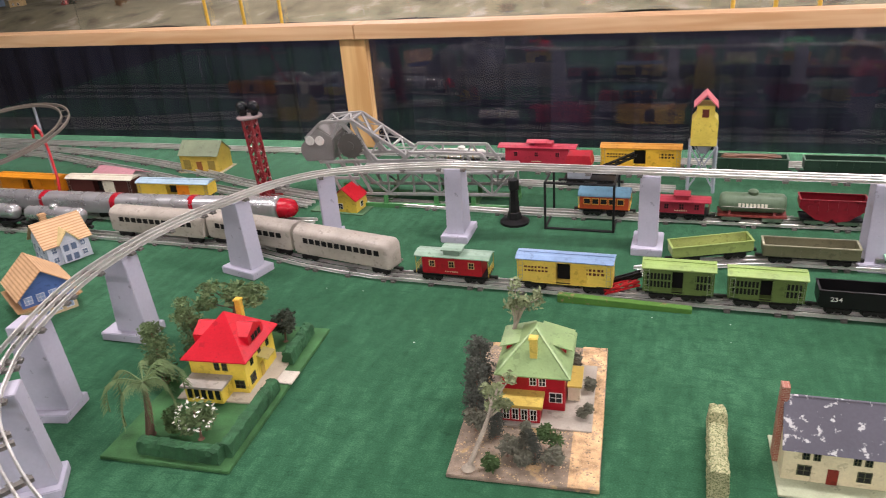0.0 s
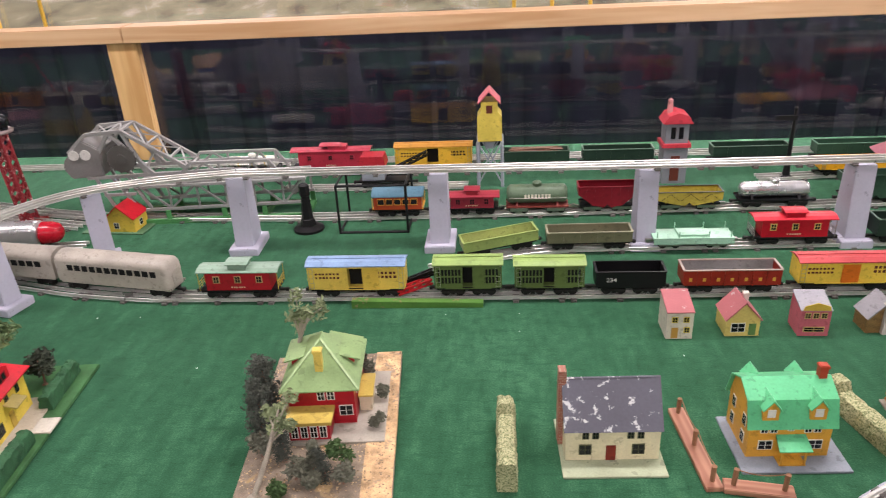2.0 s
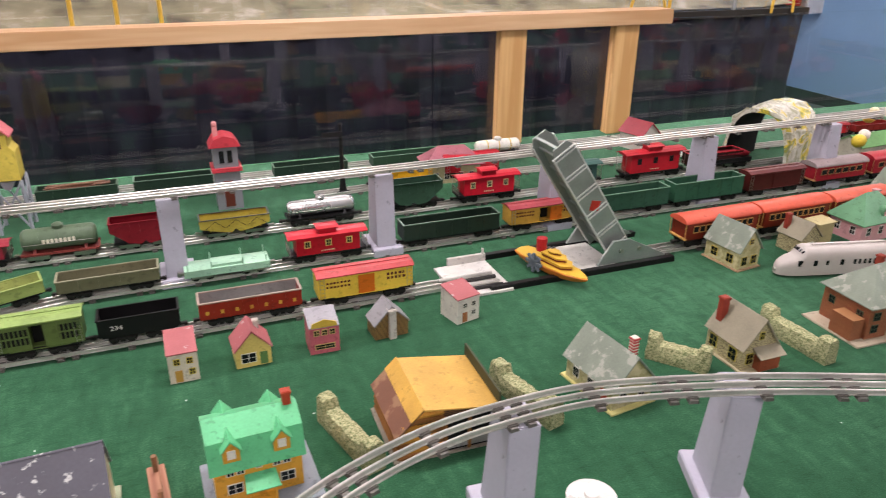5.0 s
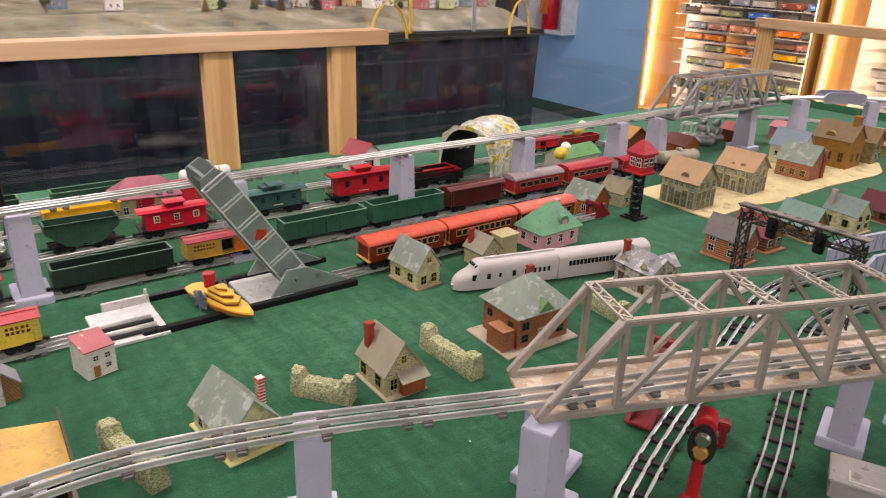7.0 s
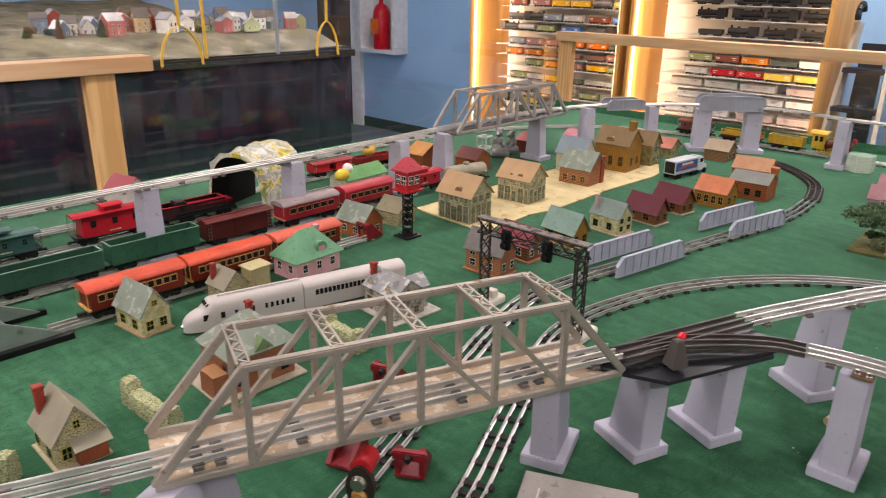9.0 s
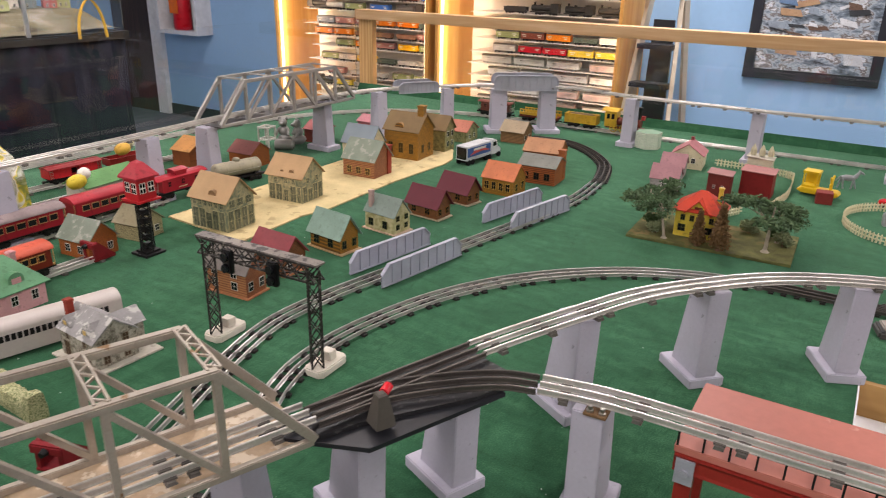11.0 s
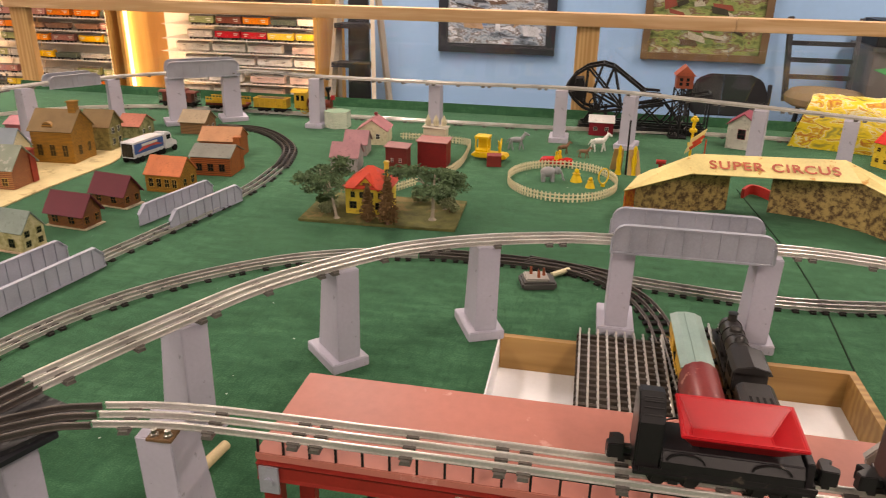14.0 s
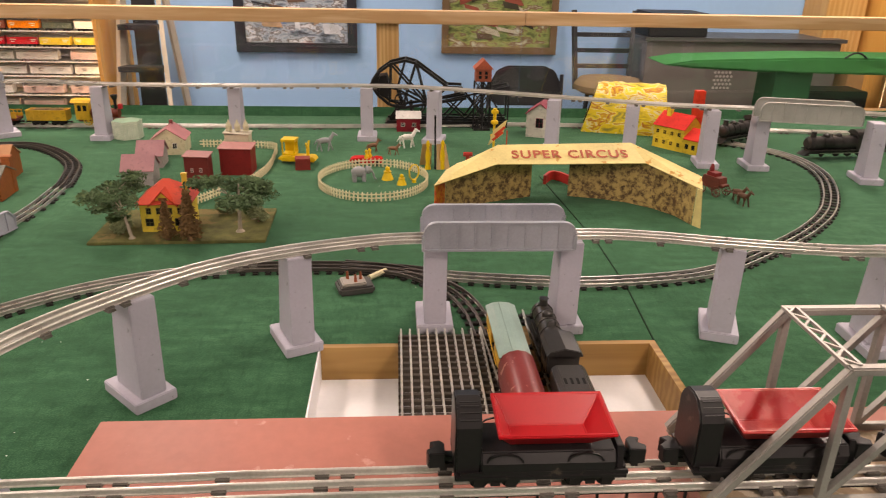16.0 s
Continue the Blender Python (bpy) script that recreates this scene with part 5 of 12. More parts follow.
tank_car(1.335, 1.900, 0, 0.155, 0.074, paint("d5d2c8"), "white tank car with a yellow and red stripe", band=paint("c9a52a"))
tank_car(-0.62, 1.875, 0, 0.16, 0.07, paint("d5d2c8"), "white tank car behind the bascule bridge", band=paint("c9a52a"))
# left group
coach(-1.090, 1.384, 5, 0.25, 0.076, SILVER, SILVER, "polished aluminium streamliner with a red nose", rounded=True, nose=1, windows=0)
coach(-1.335, 1.366, 3, 0.235, 0.076, SILVER, SILVER, "polished aluminium streamliner coach", rounded=True, windows=0)
coach(-1.575, 1.356, 2, 0.235, 0.076, SILVER, SILVER, "polished aluminium streamliner coach", rounded=True, windows=0)
coach(-1.815, 1.350, 1, 0.235, 0.076, SILVER, SILVER, "polished aluminium streamliner coach at the table end", rounded=True, windows=0)
REDCAP = paint("a3202c", 0.3)
for xx, yy, aa in ((-1.215, 1.374, 4), (-1.455, 1.360, 2), (-1.695, 1.353, 1)):
    bm = bmesh.new()
    prism(bm, [(-0.028, 0.02), (0.028, 0.02), (0.028, 0.048)] + [(0.028 * math.cos(a), 0.048 + 0.0175 * math.sin(a)) for a in [math.pi * k / 10 for k in range(1, 10)]] + [(-0.028, 0.048)], -0.009, 0.009, "x")
    solo("coach_diaphragm", bm, REDCAP, "red rubber gangway between two silver coaches", "gangway", at=pose(xx, yy, RAIL_TOP, 0, 0, aa), smooth=True)
bm = bmesh.new()
lathe(bm, [(0.0285, 0), (0.028, 0.02), (0.023, 0.036), (0.012, 0.044), (0.002, 0.046)], 20, pose(-0.967, 1.395, RAIL_TOP + 0.035, 0, 90, 6) @ Matrix.Diagonal((0.9, 1, 1, 1)))
solo("streamliner_nose", bm, paint("b01f2c", 0.25), "glossy red nose cap of the silver streamliner", "train nose", smooth=True)
boxcar(-1.871, 1.470, 0, 0.24, 0.090, paint("cf8022"), paint("d38a2c"), "orange boxcar on the front siding", door=paint("c87a20"))
boxcar(-1.621, 1.490, 2, 0.23, 0.088, paint("4d2a26"), paint("cfc8b2"), "dark brown boxcar with a cream roof and door", door=paint("cfc8b2"), open_door=True)
boxcar(-1.372, 1.502, 3, 0.235, 0.080, paint("d9b838"), paint("9fbccb"), "yellow boxcar with a pale blue roof", door=paint("cf7a26"))
# orange coaches beyond the bascule bridge
coach(1.524, 1.160, 0, 0.205, 0.082, paint("702618"), paint("c65640"), "red-brown tinplate coach with an orange roof", windows=10, window=paint("c79a52"))
coach(1.735, 1.160, 0, 0.205, 0.082, paint("702618"), paint("c85238"), "red-brown tinplate coach with a bright orange roof", windows=10, window=paint("c79a52"))
coach(1.945, 1.160, 0, 0.19, 0.080, paint("702618"), paint("c85c46"), "red-brown tinplate coach near the bumper", windows=9, window=paint("c79a52"))


# ---- toy houses ----
WINW = mat("window_white", c("d5d2c8"), 0.5)
GLASS_DK = mat("window_dark", c("15171a"), 0.25)


def face_frame(face, w, d):
    return {"s": pose(0, -d / 2, 0), "n": pose(0, d / 2, 0, 0, 0, 180), "e": pose(w / 2, 0, 0, 0, 0, 90), "w": pose(-w / 2, 0, 0, 0, 0, -90)}[face]


def add_window(root, face, w, d, u, z, ww, wh, frame=None, pane=None, nm="window", bars_=True):
    """A window on a wall: a raised frame with glazing bars and a dark pane."""
    m = face_frame(face, w, d)
    t = 0.0012
    bm = bmesh.new()
    box(bm, u - ww / 2, u + ww / 2, -0.0010, 0.0005, z, z + wh, m)
    ob = part(nm, bm, frame or WINW, root)
    lights = [(-ww / 2 + t, ww / 2 - t, t, wh - t)]
    if bars_:
        lights = [(a, b, lo, hi) for a, b in ((-ww / 2 + t, -0.0005), (0.0005, ww / 2 - t)) for lo, hi in ((t, wh / 2 - 0.0005), (wh / 2 + 0.0005, wh - t))]
    for a, b, lo, hi in lights:
        bm = bmesh.new()
        box(bm, u + a, u + b, -0.0013, -0.0003, z + lo, z + hi, m)
        part("pane", bm, pane or GLASS_DK, ob)
    return ob


def add_door(root, face, w, d, u, z, ww, wh, m_door):
    m = face_frame(face, w, d)
    bm = bmesh.new()
    box(bm, u - ww / 2, u + ww / 2, -0.0012, 0.0005, z, z + wh, m)
    box(bm, u - ww / 2 + 0.0015, u + ww / 2 - 0.0015, -0.0017, 0.0005, z + wh * 0.55, z + wh - 0.0015, m)
    return part("door", bm, m_door, root)


def slab(bm, pts, t):
    """A flat plate through corner points, t thick downwards along its normal."""
    ps = [Vector(p) for p in pts]
    nrm = (ps[1] - ps[0]).cross(ps[2] - ps[0]).normalized()
    if nrm.z < 0:
        nrm = -nrm
    lo = [bm.verts.new(p - nrm * t) for p in ps]
    hi = [bm.verts.new(p) for p in ps]
    bm.faces.new(hi)
    bm.faces.new(lo[::-1])
    k = len(ps)
    for i in range(k):
        bm.faces.new((lo[i], lo[(i + 1) % k], hi[(i + 1) % k], hi[i]))


def house(x, y, ang, w, d, hw, hr, wall, roof, label, kind="gable_y", base=None, board=None, over=0.004, chimney=None, wins=(), doors=(), frame=None, pane=None, z=0.0, split=0.0, name="toy_house", group="toy houses", east=0.0):
    """Walls, a pitched roof, windows, doors, a chimney and a base board. wins: (face, u, z, width, height)."""
    root = thing(name, pose(x, y, z, 0, 0, ang), label, "toy house", group)
    zb = 0.0
    if board:
        bw, bd, bx, by, bmatl = board
        bm = bmesh.new()
        box(bm, bx - bw / 2, bx + bw / 2, by - bd / 2, by + bd / 2, 0, 0.0035)
        part("base_board", bm, bmatl, root, bevel=0.0006)
        zb = 0.0035
    gap = hr - hw
    bm = bmesh.new()
    if kind == "gable_y":
        prism(bm, [(-w / 2, zb), (w / 2, zb), (w / 2, hw + east), (split, hr - 0.002), (-w / 2, hw)], -d / 2, d / 2, "y")
    elif kind == "gable_x":
        prism(bm, [(-d / 2, zb), (d / 2, zb), (d / 2, hw), (split, hr - 0.002), (-d / 2, hw)], -w / 2, w / 2, "x")
    else:
        box(bm, -w / 2, w / 2, -d / 2, d / 2, zb, hw)
    part("wall", bm, wall, root)
    t, o = 0.0022, over
    W, D = w / 2 + o, d / 2 + o
    if kind == "gable_y":
        for s in (-1, 1):
            eave = hw + (east if s > 0 else 0)
            k = (hr - eave) / (w / 2 - s * split) * o
            bm = bmesh.new()
            slab(bm, [(split, -D, hr), (split, D, hr), (s * W, D, eave - k + 0.001), (s * W, -D, eave - k + 0.001)], t)
            part("roof", bm, roof if not isinstance(roof, tuple) else roof[(s + 1) // 2], root)
    elif kind == "gable_x":
        for s in (-1, 1):
            k = gap / (d / 2 - s * split) * o
            bm = bmesh.new()
            slab(bm, [(-W, split, hr), (W, split, hr), (W, s * D, hw - k + 0.001), (-W, s * D, hw - k + 0.001)], t)
            part("roof", bm, roof if not isinstance(roof, tuple) else roof[(s + 1) // 2], root)
    elif kind == "hip":
        r = max(split, (max(w, d) - min(w, d)) / 2)
        a, b = ((-r, 0, hr), (r, 0, hr)) if w >= d else ((0, -r, hr), (0, r, hr))
        q = [(-W, -D, hw), (W, -D, hw), (W, D, hw), (-W, D, hw)]
        bm = bmesh.new()
        vs = [bm.verts.new(p) for p in q]
        under = [bm.verts.new((p[0], p[1], p[2] - 0.002)) for p in q]
        if r < 0.004:
            tops = [bm.verts.new((0, 0, hr))] * 2
        else:
            tops = [bm.verts.new(a), bm.verts.new(b)]
        if w >= d:
            fs = ((0, 1, "b", "a"), (1, 2, "b"), (2, 3, "a", "b"), (3, 0, "a"))
        else:
            fs = ((0, 1, "a"), (1, 2, "b", "a"), (2, 3, "b"), (3, 0, "a", "b"))
        for f in fs:
            loop = []
            for i in f:
                v = vs[i] if isinstance(i, int) else tops[0 if i == "a" else 1]
                if v not in loop:
                    loop.append(v)
            bm.faces.new(loop)
        for i in range(4):
            bm.faces.new((vs[i], vs[(i + 1) % 4], under[(i + 1) % 4], under[i]))
        bm.faces.new(under[::-1])
        part("roof", bm, roof, root)
    elif kind == "flat":
        bm = bmesh.new()
        slab(bm, [(-W, -D, hw), (W, -D, hw), (W, D, hr), (-W, D, hr)], t)
        part("roof", bm, roof, root)
        if hr > hw:
            bm = bmesh.new()
            prism(bm, [(-d / 2, hw - 0.002), (d / 2, hw - 0.002), (d / 2, hr - 0.002)], -w / 2, w / 2, "x")
            part("wall_top", bm, wall, root)
    if chimney:
        cx, cy, cs, cz, cm, *low = chimney
        bm = bmesh.new()
        box(bm, cx - cs / 2, cx + cs / 2, cy - cs / 2, cy + cs / 2, low[0] if low else hw, cz)
        box(bm, cx - cs * 0.62, cx + cs * 0.62, cy - cs * 0.62, cy + cs * 0.62, cz - 0.004, cz - 0.001)
        part("chimney", bm, cm, root)
    for face, u, zz, ww, wh in wins:
        add_window(root, face, w, d, u, zz, ww, wh, frame, pane)
    for face, u, zz, ww, wh, md in doors:
        add_door(root, face, w, d, u, zz, ww, wh, md)
    return root


def rows(face, us, zs, ww, wh):
    return [(face, u, zz, ww, wh) for zz in zs for u in us]


BRICKRED = paint("8f3a2c", 0.6)
# yellow house with a red roof on its lawn
LAWN = mat("flocked_lawn", c("3c663c"), 0.95, 0, 0.35, 90, 0.7)
YWALL = paint("dcc23c", 0.4)
bm = bmesh.new()
box(bm, -0.108, 0.108, -0.197, 0.197, 0, 0.006)
lawn = solo("lawn_board", bm, LAWN, "green flocked lawn board under the yellow house", "base board", at=pose(-0.695, 0.722, 0, 0, 0, 4.5), bevel=0.001)
h1 = house(-0.696, 0.754, 6, 0.100, 0.108, 0.068, 0.127, YWALL, paint("c3232e", 0.35), "yellow tinplate house with a bright red hipped roof", "hip", z=0.006, over=0.009, board=(0.15, 0.15, 0.005, -0.005, paint("b5ab98", 0.7)), chimney=(0.012, 0.03, 0.010, 0.135, paint("d8b23a"), 0.08), frame=paint("4d5a2a"),
           wins=rows("s", (0.0, 0.014), (0.045,), 0.010, 0.015) + rows("e", (-0.03, 0.0, 0.03), (0.044,), 0.010, 0.014) + [("e", -0.034, 0.012, 0.018, 0.018), ("s", 0.036, 0.012, 0.018, 0.016)], doors=[("e", 0.0, 0.004, 0.012, 0.026, paint("b89a35"))])
bm = bmesh.new()
box(bm, -0.045, 0.02, -0.088, -0.053, 0.004, 0.033)
pch = part("porch", bm, YWALL, h1)
bm = bmesh.new()
box(bm, -0.05, 0.025, -0.093, -0.05, 0.033, 0.037)
part("porch_roof", bm, paint("9b9488", 0.5), pch, "grey flat porch roof")
for k in range(5):
    bm = bmesh.new()
    box(bm, -0.041 + 0.0125 * k, -0.033 + 0.0125 * k, -0.0892, -0.0878, 0.012, 0.029)
    part("porch_window", bm, GLASS_DK, pch)
bm = bmesh.new()
slab(bm, [(0.048, -0.012, 0.05), (0.07, -0.012, 0.044), (0.07, 0.018, 0.044), (0.048, 0.018, 0.05)], 0.002)
part("balcony", bm, paint("a89a5a"), h1)
for s, q in ((1, "e"), (-1, "w")):
    bm = bmesh.new()
    prism(bm, [(-0.026, 0.075), (0.026, 0.075), (0.026, 0.094), (0, 0.108), (-0.026, 0.094)], s * 0.012, s * 0.05, "x")
    dm = part("dormer", bm, paint("c3232e", 0.35), h1)
    bm = bmesh.new()
    box(bm, *sorted((s * 0.0495, s * 0.0505)), -0.018, 0.018, 0.079, 0.092)
    part("dormer_window", bm, paint("8f1f26"), dm)
    for v in (-0.011, 0.0, 0.011):
        bm = bmesh.new()
        box(bm, *sorted((s * 0.0503, s * 0.0511)), v - 0.004, v + 0.004, 0.0805, 0.0905)
        part("dormer_pane", bm, GLASS_DK, dm)

# red house with a green roof on a sandy board
SAND = mat("sand_grit", c("8c7d6c"), 0.95, 0, 0.5, 160, 1.0, wear=c("b3966c"), wear_at=0.57, wear_scale=14)
bm = bmesh.new()
box(bm, -0.104, 0.104, -0.171, 0.171, 0, 0.006)
solo("sand_board", bm, SAND, "sandy gravel board under the red house", "base board", at=pose(-0.175, 0.781, 0, 0, 0, 4.5), bevel=0.001)
bm = bmesh.new()
box(bm, 0.062, 0.103, -0.171, 0.171, 0.0061, 0.0075)
solo("gravel_path", bm, mat("gravel_gold", c("c9a67c"), 0.95, 0, 0.6, 160, 1.0, wear=c("a08a72"), wear_at=0.6, wear_scale=60), "golden gravel strip along the board", "path", at=pose(-0.175, 0.781, 0, 0, 0, 4.5))
RWALL = paint("9c1c26", 0.35)
SAGE = paint("8cab66", 0.4)
h2 = house(-0.180, 0.824, 4.3, 0.095, 0.114, 0.068, 0.119, RWALL, SAGE, "red tinplate house with a sage green hipped roof", "hip", z=0.006, over=0.0095, board=(0.15, 0.17, 0.015, -0.015, paint("a8a092", 0.8)), chimney=(0.0, -0.040, 0.011, 0.122, paint("dcc257"), 0.065),
           wins=rows("s", (0.0, 0.014), (0.046,), 0.011, 0.016) + [("s", 0.034, 0.018, 0.02, 0.018)] + rows("e", (-0.03, 0.03), (0.04,), 0.012, 0.016))
bm = bmesh.new()
box(bm, -0.044, 0.014, -0.092, -0.056, 0.004, 0.032)
pch = part("porch", bm, RWALL, h2)
bm = bmesh.new()
box(bm, -0.048, 0.018, -0.097, -0.055, 0.032, 0.037)
part("porch_roof", bm, paint("c2a84c", 0.4), pch, "mustard yellow porch roof")
for k in range(4):
    add_window(pch, "s", 0.06, 0.184, -0.036 + 0.0135 * k, 0.008, 0.0105, 0.02)
for s in (-1, 1):
    bm = bmesh.new()
    prism(bm, [(s * 0.012, 0.066), (s * 0.046, 0.066), (s * 0.046, 0.087), (s * 0.012, 0.0965)], -0.012, 0.036, "y")
    dm = part("dormer", bm, RWALL, h2)
    bm = bmesh.new()
    slab(bm, [(s * 0.006, -0.018, 0.1015), (s * 0.006, 0.042, 0.1015), (s * 0.056, 0.042, 0.0875), (s * 0.056, -0.018, 0.0875)], 0.002)
    part("dormer_roof", bm, SAGE, dm)
    bm = bmesh.new()
    box(bm, *sorted((s * 0.0455, s * 0.0472)), 0.0, 0.026, 0.071, 0.084)
    part("dormer_window", bm, paint("c2b48a"), dm)
for q in (-1, 1):
    bm = bmesh.new()
    bar(bm, (q * 0.056, -0.0655, 0.0685), (0, -0.0095, 0.1195), 0.0035, 0.002)
    part("hip_ridge", bm, paint("9dbb78", 0.4), h2)
bm = bmesh.new()
box(bm, 0.05, 0.068, -0.03, 0.02, 0.004, 0.03)
part("side_porch", bm, paint("c7b79a"), h2)
bm = bmesh.new()
box(bm, 0.049, 0.071, -0.033, 0.023, 0.03, 0.033)
part("side_porch_roof", bm, paint("c2a84c", 0.4), h2)

# grey-roofed cottage
GREYROOF = mat("peeling_grey_roof", c("5f5d66"), 0.55, 0, 0.15, 40, 0.1, wear=c("c9c8c6"), wear_at=0.605, wear_scale=75)
CWALL = paint("d6cba4", 0.5)
h3 = house(0.227, 0.741, 2, 0.124, 0.075, 0.055, 0.112, CWALL, GREYROOF, "cream tinplate cottage with a peeling grey roof", "gable_x", board=(0.136, 0.12, 0, -0.01, paint("a8b08c", 0.7)), over=0.003, frame=paint("5a5c3a"),
           wins=rows("s", (-0.036, -0.023, 0.023, 0.036), (0.039,), 0.009, 0.012) + rows("s", (-0.036, 0.034), (0.013,), 0.017, 0.017), doors=[("s", -0.002, 0.0035, 0.013, 0.024, paint("7a2f24"))])
bm = bmesh.new()
box(bm, -0.069, -0.061, -0.006, 0.012, 0.004, 0.105)
box(bm, -0.069, -0.059, -0.005, 0.010, 0.105, 0.124)
part("chimney", bm, print_mat("brick_chimney", c("94503f"), c("b5a08c"), 90, "brick"), h3)

# orange house with a green roof
OWALL = paint("cf9a3f", 0.4)
GROOF = paint("4cc480", 0.35)
h4 = house(0.456, 0.752, 2, 0.106, 0.078, 0.058, 0.104, OWALL, GROOF, "orange tinplate house with a bright green gambrel roof and dormers", "open", board=(0.14, 0.115, 0.004, -0.012, paint("8e96a0", 0.7)), over=0.005, chimney=(0.046, 0.0, 0.010, 0.122, paint("a3402c"), 0.08),
           wins=rows("s", (-0.034, -0.022, 0.022, 0.034), (0.043,), 0.010, 0.015) + rows("s", (-0.03, 0.034), (0.016,), 0.019, 0.015) + rows("w", (-0.02, 0.02), (0.015, 0.042), 0.012, 0.017) + [("s", 0.0, 0.046, 0.008, 0.009)])
bm = bmesh.new()
prism(bm, [(-0.039, 0.058), (0.039, 0.058), (0.029, 0.088), (0, 0.102), (-0.029, 0.088)], -0.053, 0.053, "x")
part("gable_wall", bm, OWALL, h4)
for s in (-1, 1):
    bm = bmesh.new()
    slab(bm, [(-0.058, s * 0.0445, 0.052), (0.058, s * 0.0445, 0.052), (0.058, s * 0.031, 0.0895), (-0.058, s * 0.031, 0.0895)], 0.002)
    part("lower_roof", bm, GROOF, h4)
    bm = bmesh.new()
    slab(bm, [(-0.058, s * 0.0312, 0.0892), (0.058, s * 0.0312, 0.0892), (0.058, 0, 0.105), (-0.058, 0, 0.105)], 0.002)
    part("upper_roof", bm, GROOF, h4)
for dx in (-0.03, 0.03):
    for s in (-1, 1):
        bm = bmesh.new()
        prism(bm, [(dx - 0.010, 0.066), (dx + 0.010, 0.066), (dx + 0.010, 0.083), (dx, 0.095), (dx - 0.010, 0.083)], s * 0.0425, s * 0.014, "y")
        dm = part("dormer", bm, OWALL, h4)
        for q in (-1, 1):
            bm = bmesh.new()
            slab(bm, [(dx, s * 0.045, 0.098), (dx, s * 0.010, 0.098), (dx + q * 0.0125, s * 0.022, 0.082), (dx + q * 0.0125, s * 0.045, 0.082)], 0.0015)
            part("dormer_roof", bm, GROOF, dm)
        if s < 0:
            bm = bmesh.new()
            box(bm, dx - 0.005, dx + 0.005, -0.0436, -0.0422, 0.071, 0.083)
            part("dormer_window", bm, WINW, dm)
bm = bmesh.new()
for xx in (-0.014, 0.016):
    box(bm, xx - 0.0012, xx + 0.0012, -0.058, -0.0556, 0.0035, 0.03)
box(bm, -0.016, 0.018, -0.058, -0.039, 0.0035, 0.005)
pch = part("porch", bm, OWALL, h4)
bm = bmesh.new()
slab(bm, [(-0.018, -0.039, 0.04), (0.02, -0.039, 0.04), (0.022, -0.062, 0.03), (-0.02, -0.062, 0.03)], 0.002)
part("porch_roof", bm, GROOF, pch)

# five tiny cottages beside the front siding
PINKR = paint("a86264", 0.5, wear=c("b9a8a4"), wear_at=0.66, wear_scale=60)
house(0.383, 1.034, 1, 0.044, 0.056, 0.052, 0.066, paint("c9c0ae", 0.55), PINKR, "tiny off-white cottage with a pink sloping roof", "flat", over=0.001, wins=rows("s", (-0.009, 0.010), (0.032,), 0.010, 0.011) + [("s", 0.012, 0.012, 0.010, 0.011)], doors=[("s", -0.008, 0.002, 0.011, 0.02, paint("b58a3a"))], frame=paint("c8b23c"), group="tiny cottages")
house(0.489, 1.039, 2, 0.056, 0.05, 0.034, 0.066, paint("cdb862", 0.55), PINKR, "tiny yellow cottage with a pink gable roof", "gable_y", over=0.003, wins=[("s", -0.008, 0.008, 0.024, 0.018)], doors=[("s", 0.016, 0.002, 0.012, 0.022, paint("56803c"))], chimney=(0.012, 0.01, 0.008, 0.066, paint("c9c0b4")), group="tiny cottages")
house(0.606, 1.036, -1, 0.049, 0.046, 0.050, 0.064, paint("b9626c", 0.55), paint("97959a", 0.5), "tiny pink shop with a grey roof and striped front", "flat", over=0.001, wins=rows("s", (-0.013, 0.0, 0.013), (0.034,), 0.010, 0.011) + [("s", 0.0, 0.008, 0.034, 0.010)], frame=paint("c9b06a"), group="tiny cottages")
bm = bmesh.new()
prism(bm, [(-0.022, 0.05), (0.022, 0.05), (0.02, 0.058), (0, 0.064), (-0.02, 0.058)], -0.025, -0.0235, "y")
solo("shop_pediment", bm, paint("d0b03c", 0.5), "small yellow curved shop pediment", "pediment", at=pose(0.606, 1.036, 0, 0, 0, -1))
house(0.723, 1.043, 4, 0.06, 0.04, 0.03, 0.062, print_mat("log_print", c("8a6a3c"), c("3f2f1c"), 140, "lines"), paint("8d8b8e", 0.5), "tiny log cabin with a grey gable roof", "gable_y", over=0.003, chimney=(0.0, -0.022, 0.012, 0.056, paint("bdb6ac", 0.7), 0.0), group="tiny cottages")
house(0.863, 1.052, 14, 0.048, 0.052, 0.050, 0.060, paint("c9c4b8", 0.55), PINKR, "tiny white cottage with a pink roof", "flat", over=0.001, wins=rows("s", (-0.008, 0.011), (0.03,), 0.010, 0.010) + [("s", 0.011, 0.012, 0.010, 0.010)], doors=[("s", -0.008, 0.002, 0.010, 0.019, paint("94603a"))], frame=paint("c9c4b8"), group="tiny cottages")

# log station
LOGP = print_mat("log_station_print", c("6a4226"), c("2a1a10"), 110, "lines")
h5 = house(0.705, 0.769, -2, 0.135, 0.12, 0.048, 0.081, LOGP, (paint("75503f", 0.6, wear=c("8d6a50"), wear_at=0.55, wear_scale=20), paint("c79c46", 0.5)), "log-printed tin station with a mustard yellow roof", "gable_y", split=-0.035, east=0.016, over=0.006, board=(0.15, 0.13, 0, 0, paint("93897a", 0.7)), wins=rows("s", (-0.032,), (0.052,), 0.022, 0.012) + rows("w", (-0.028, 0.02), (0.022,), 0.022, 0.022), frame=paint("c98a2a"), pane=GLASS_DK)
bm = bmesh.new()
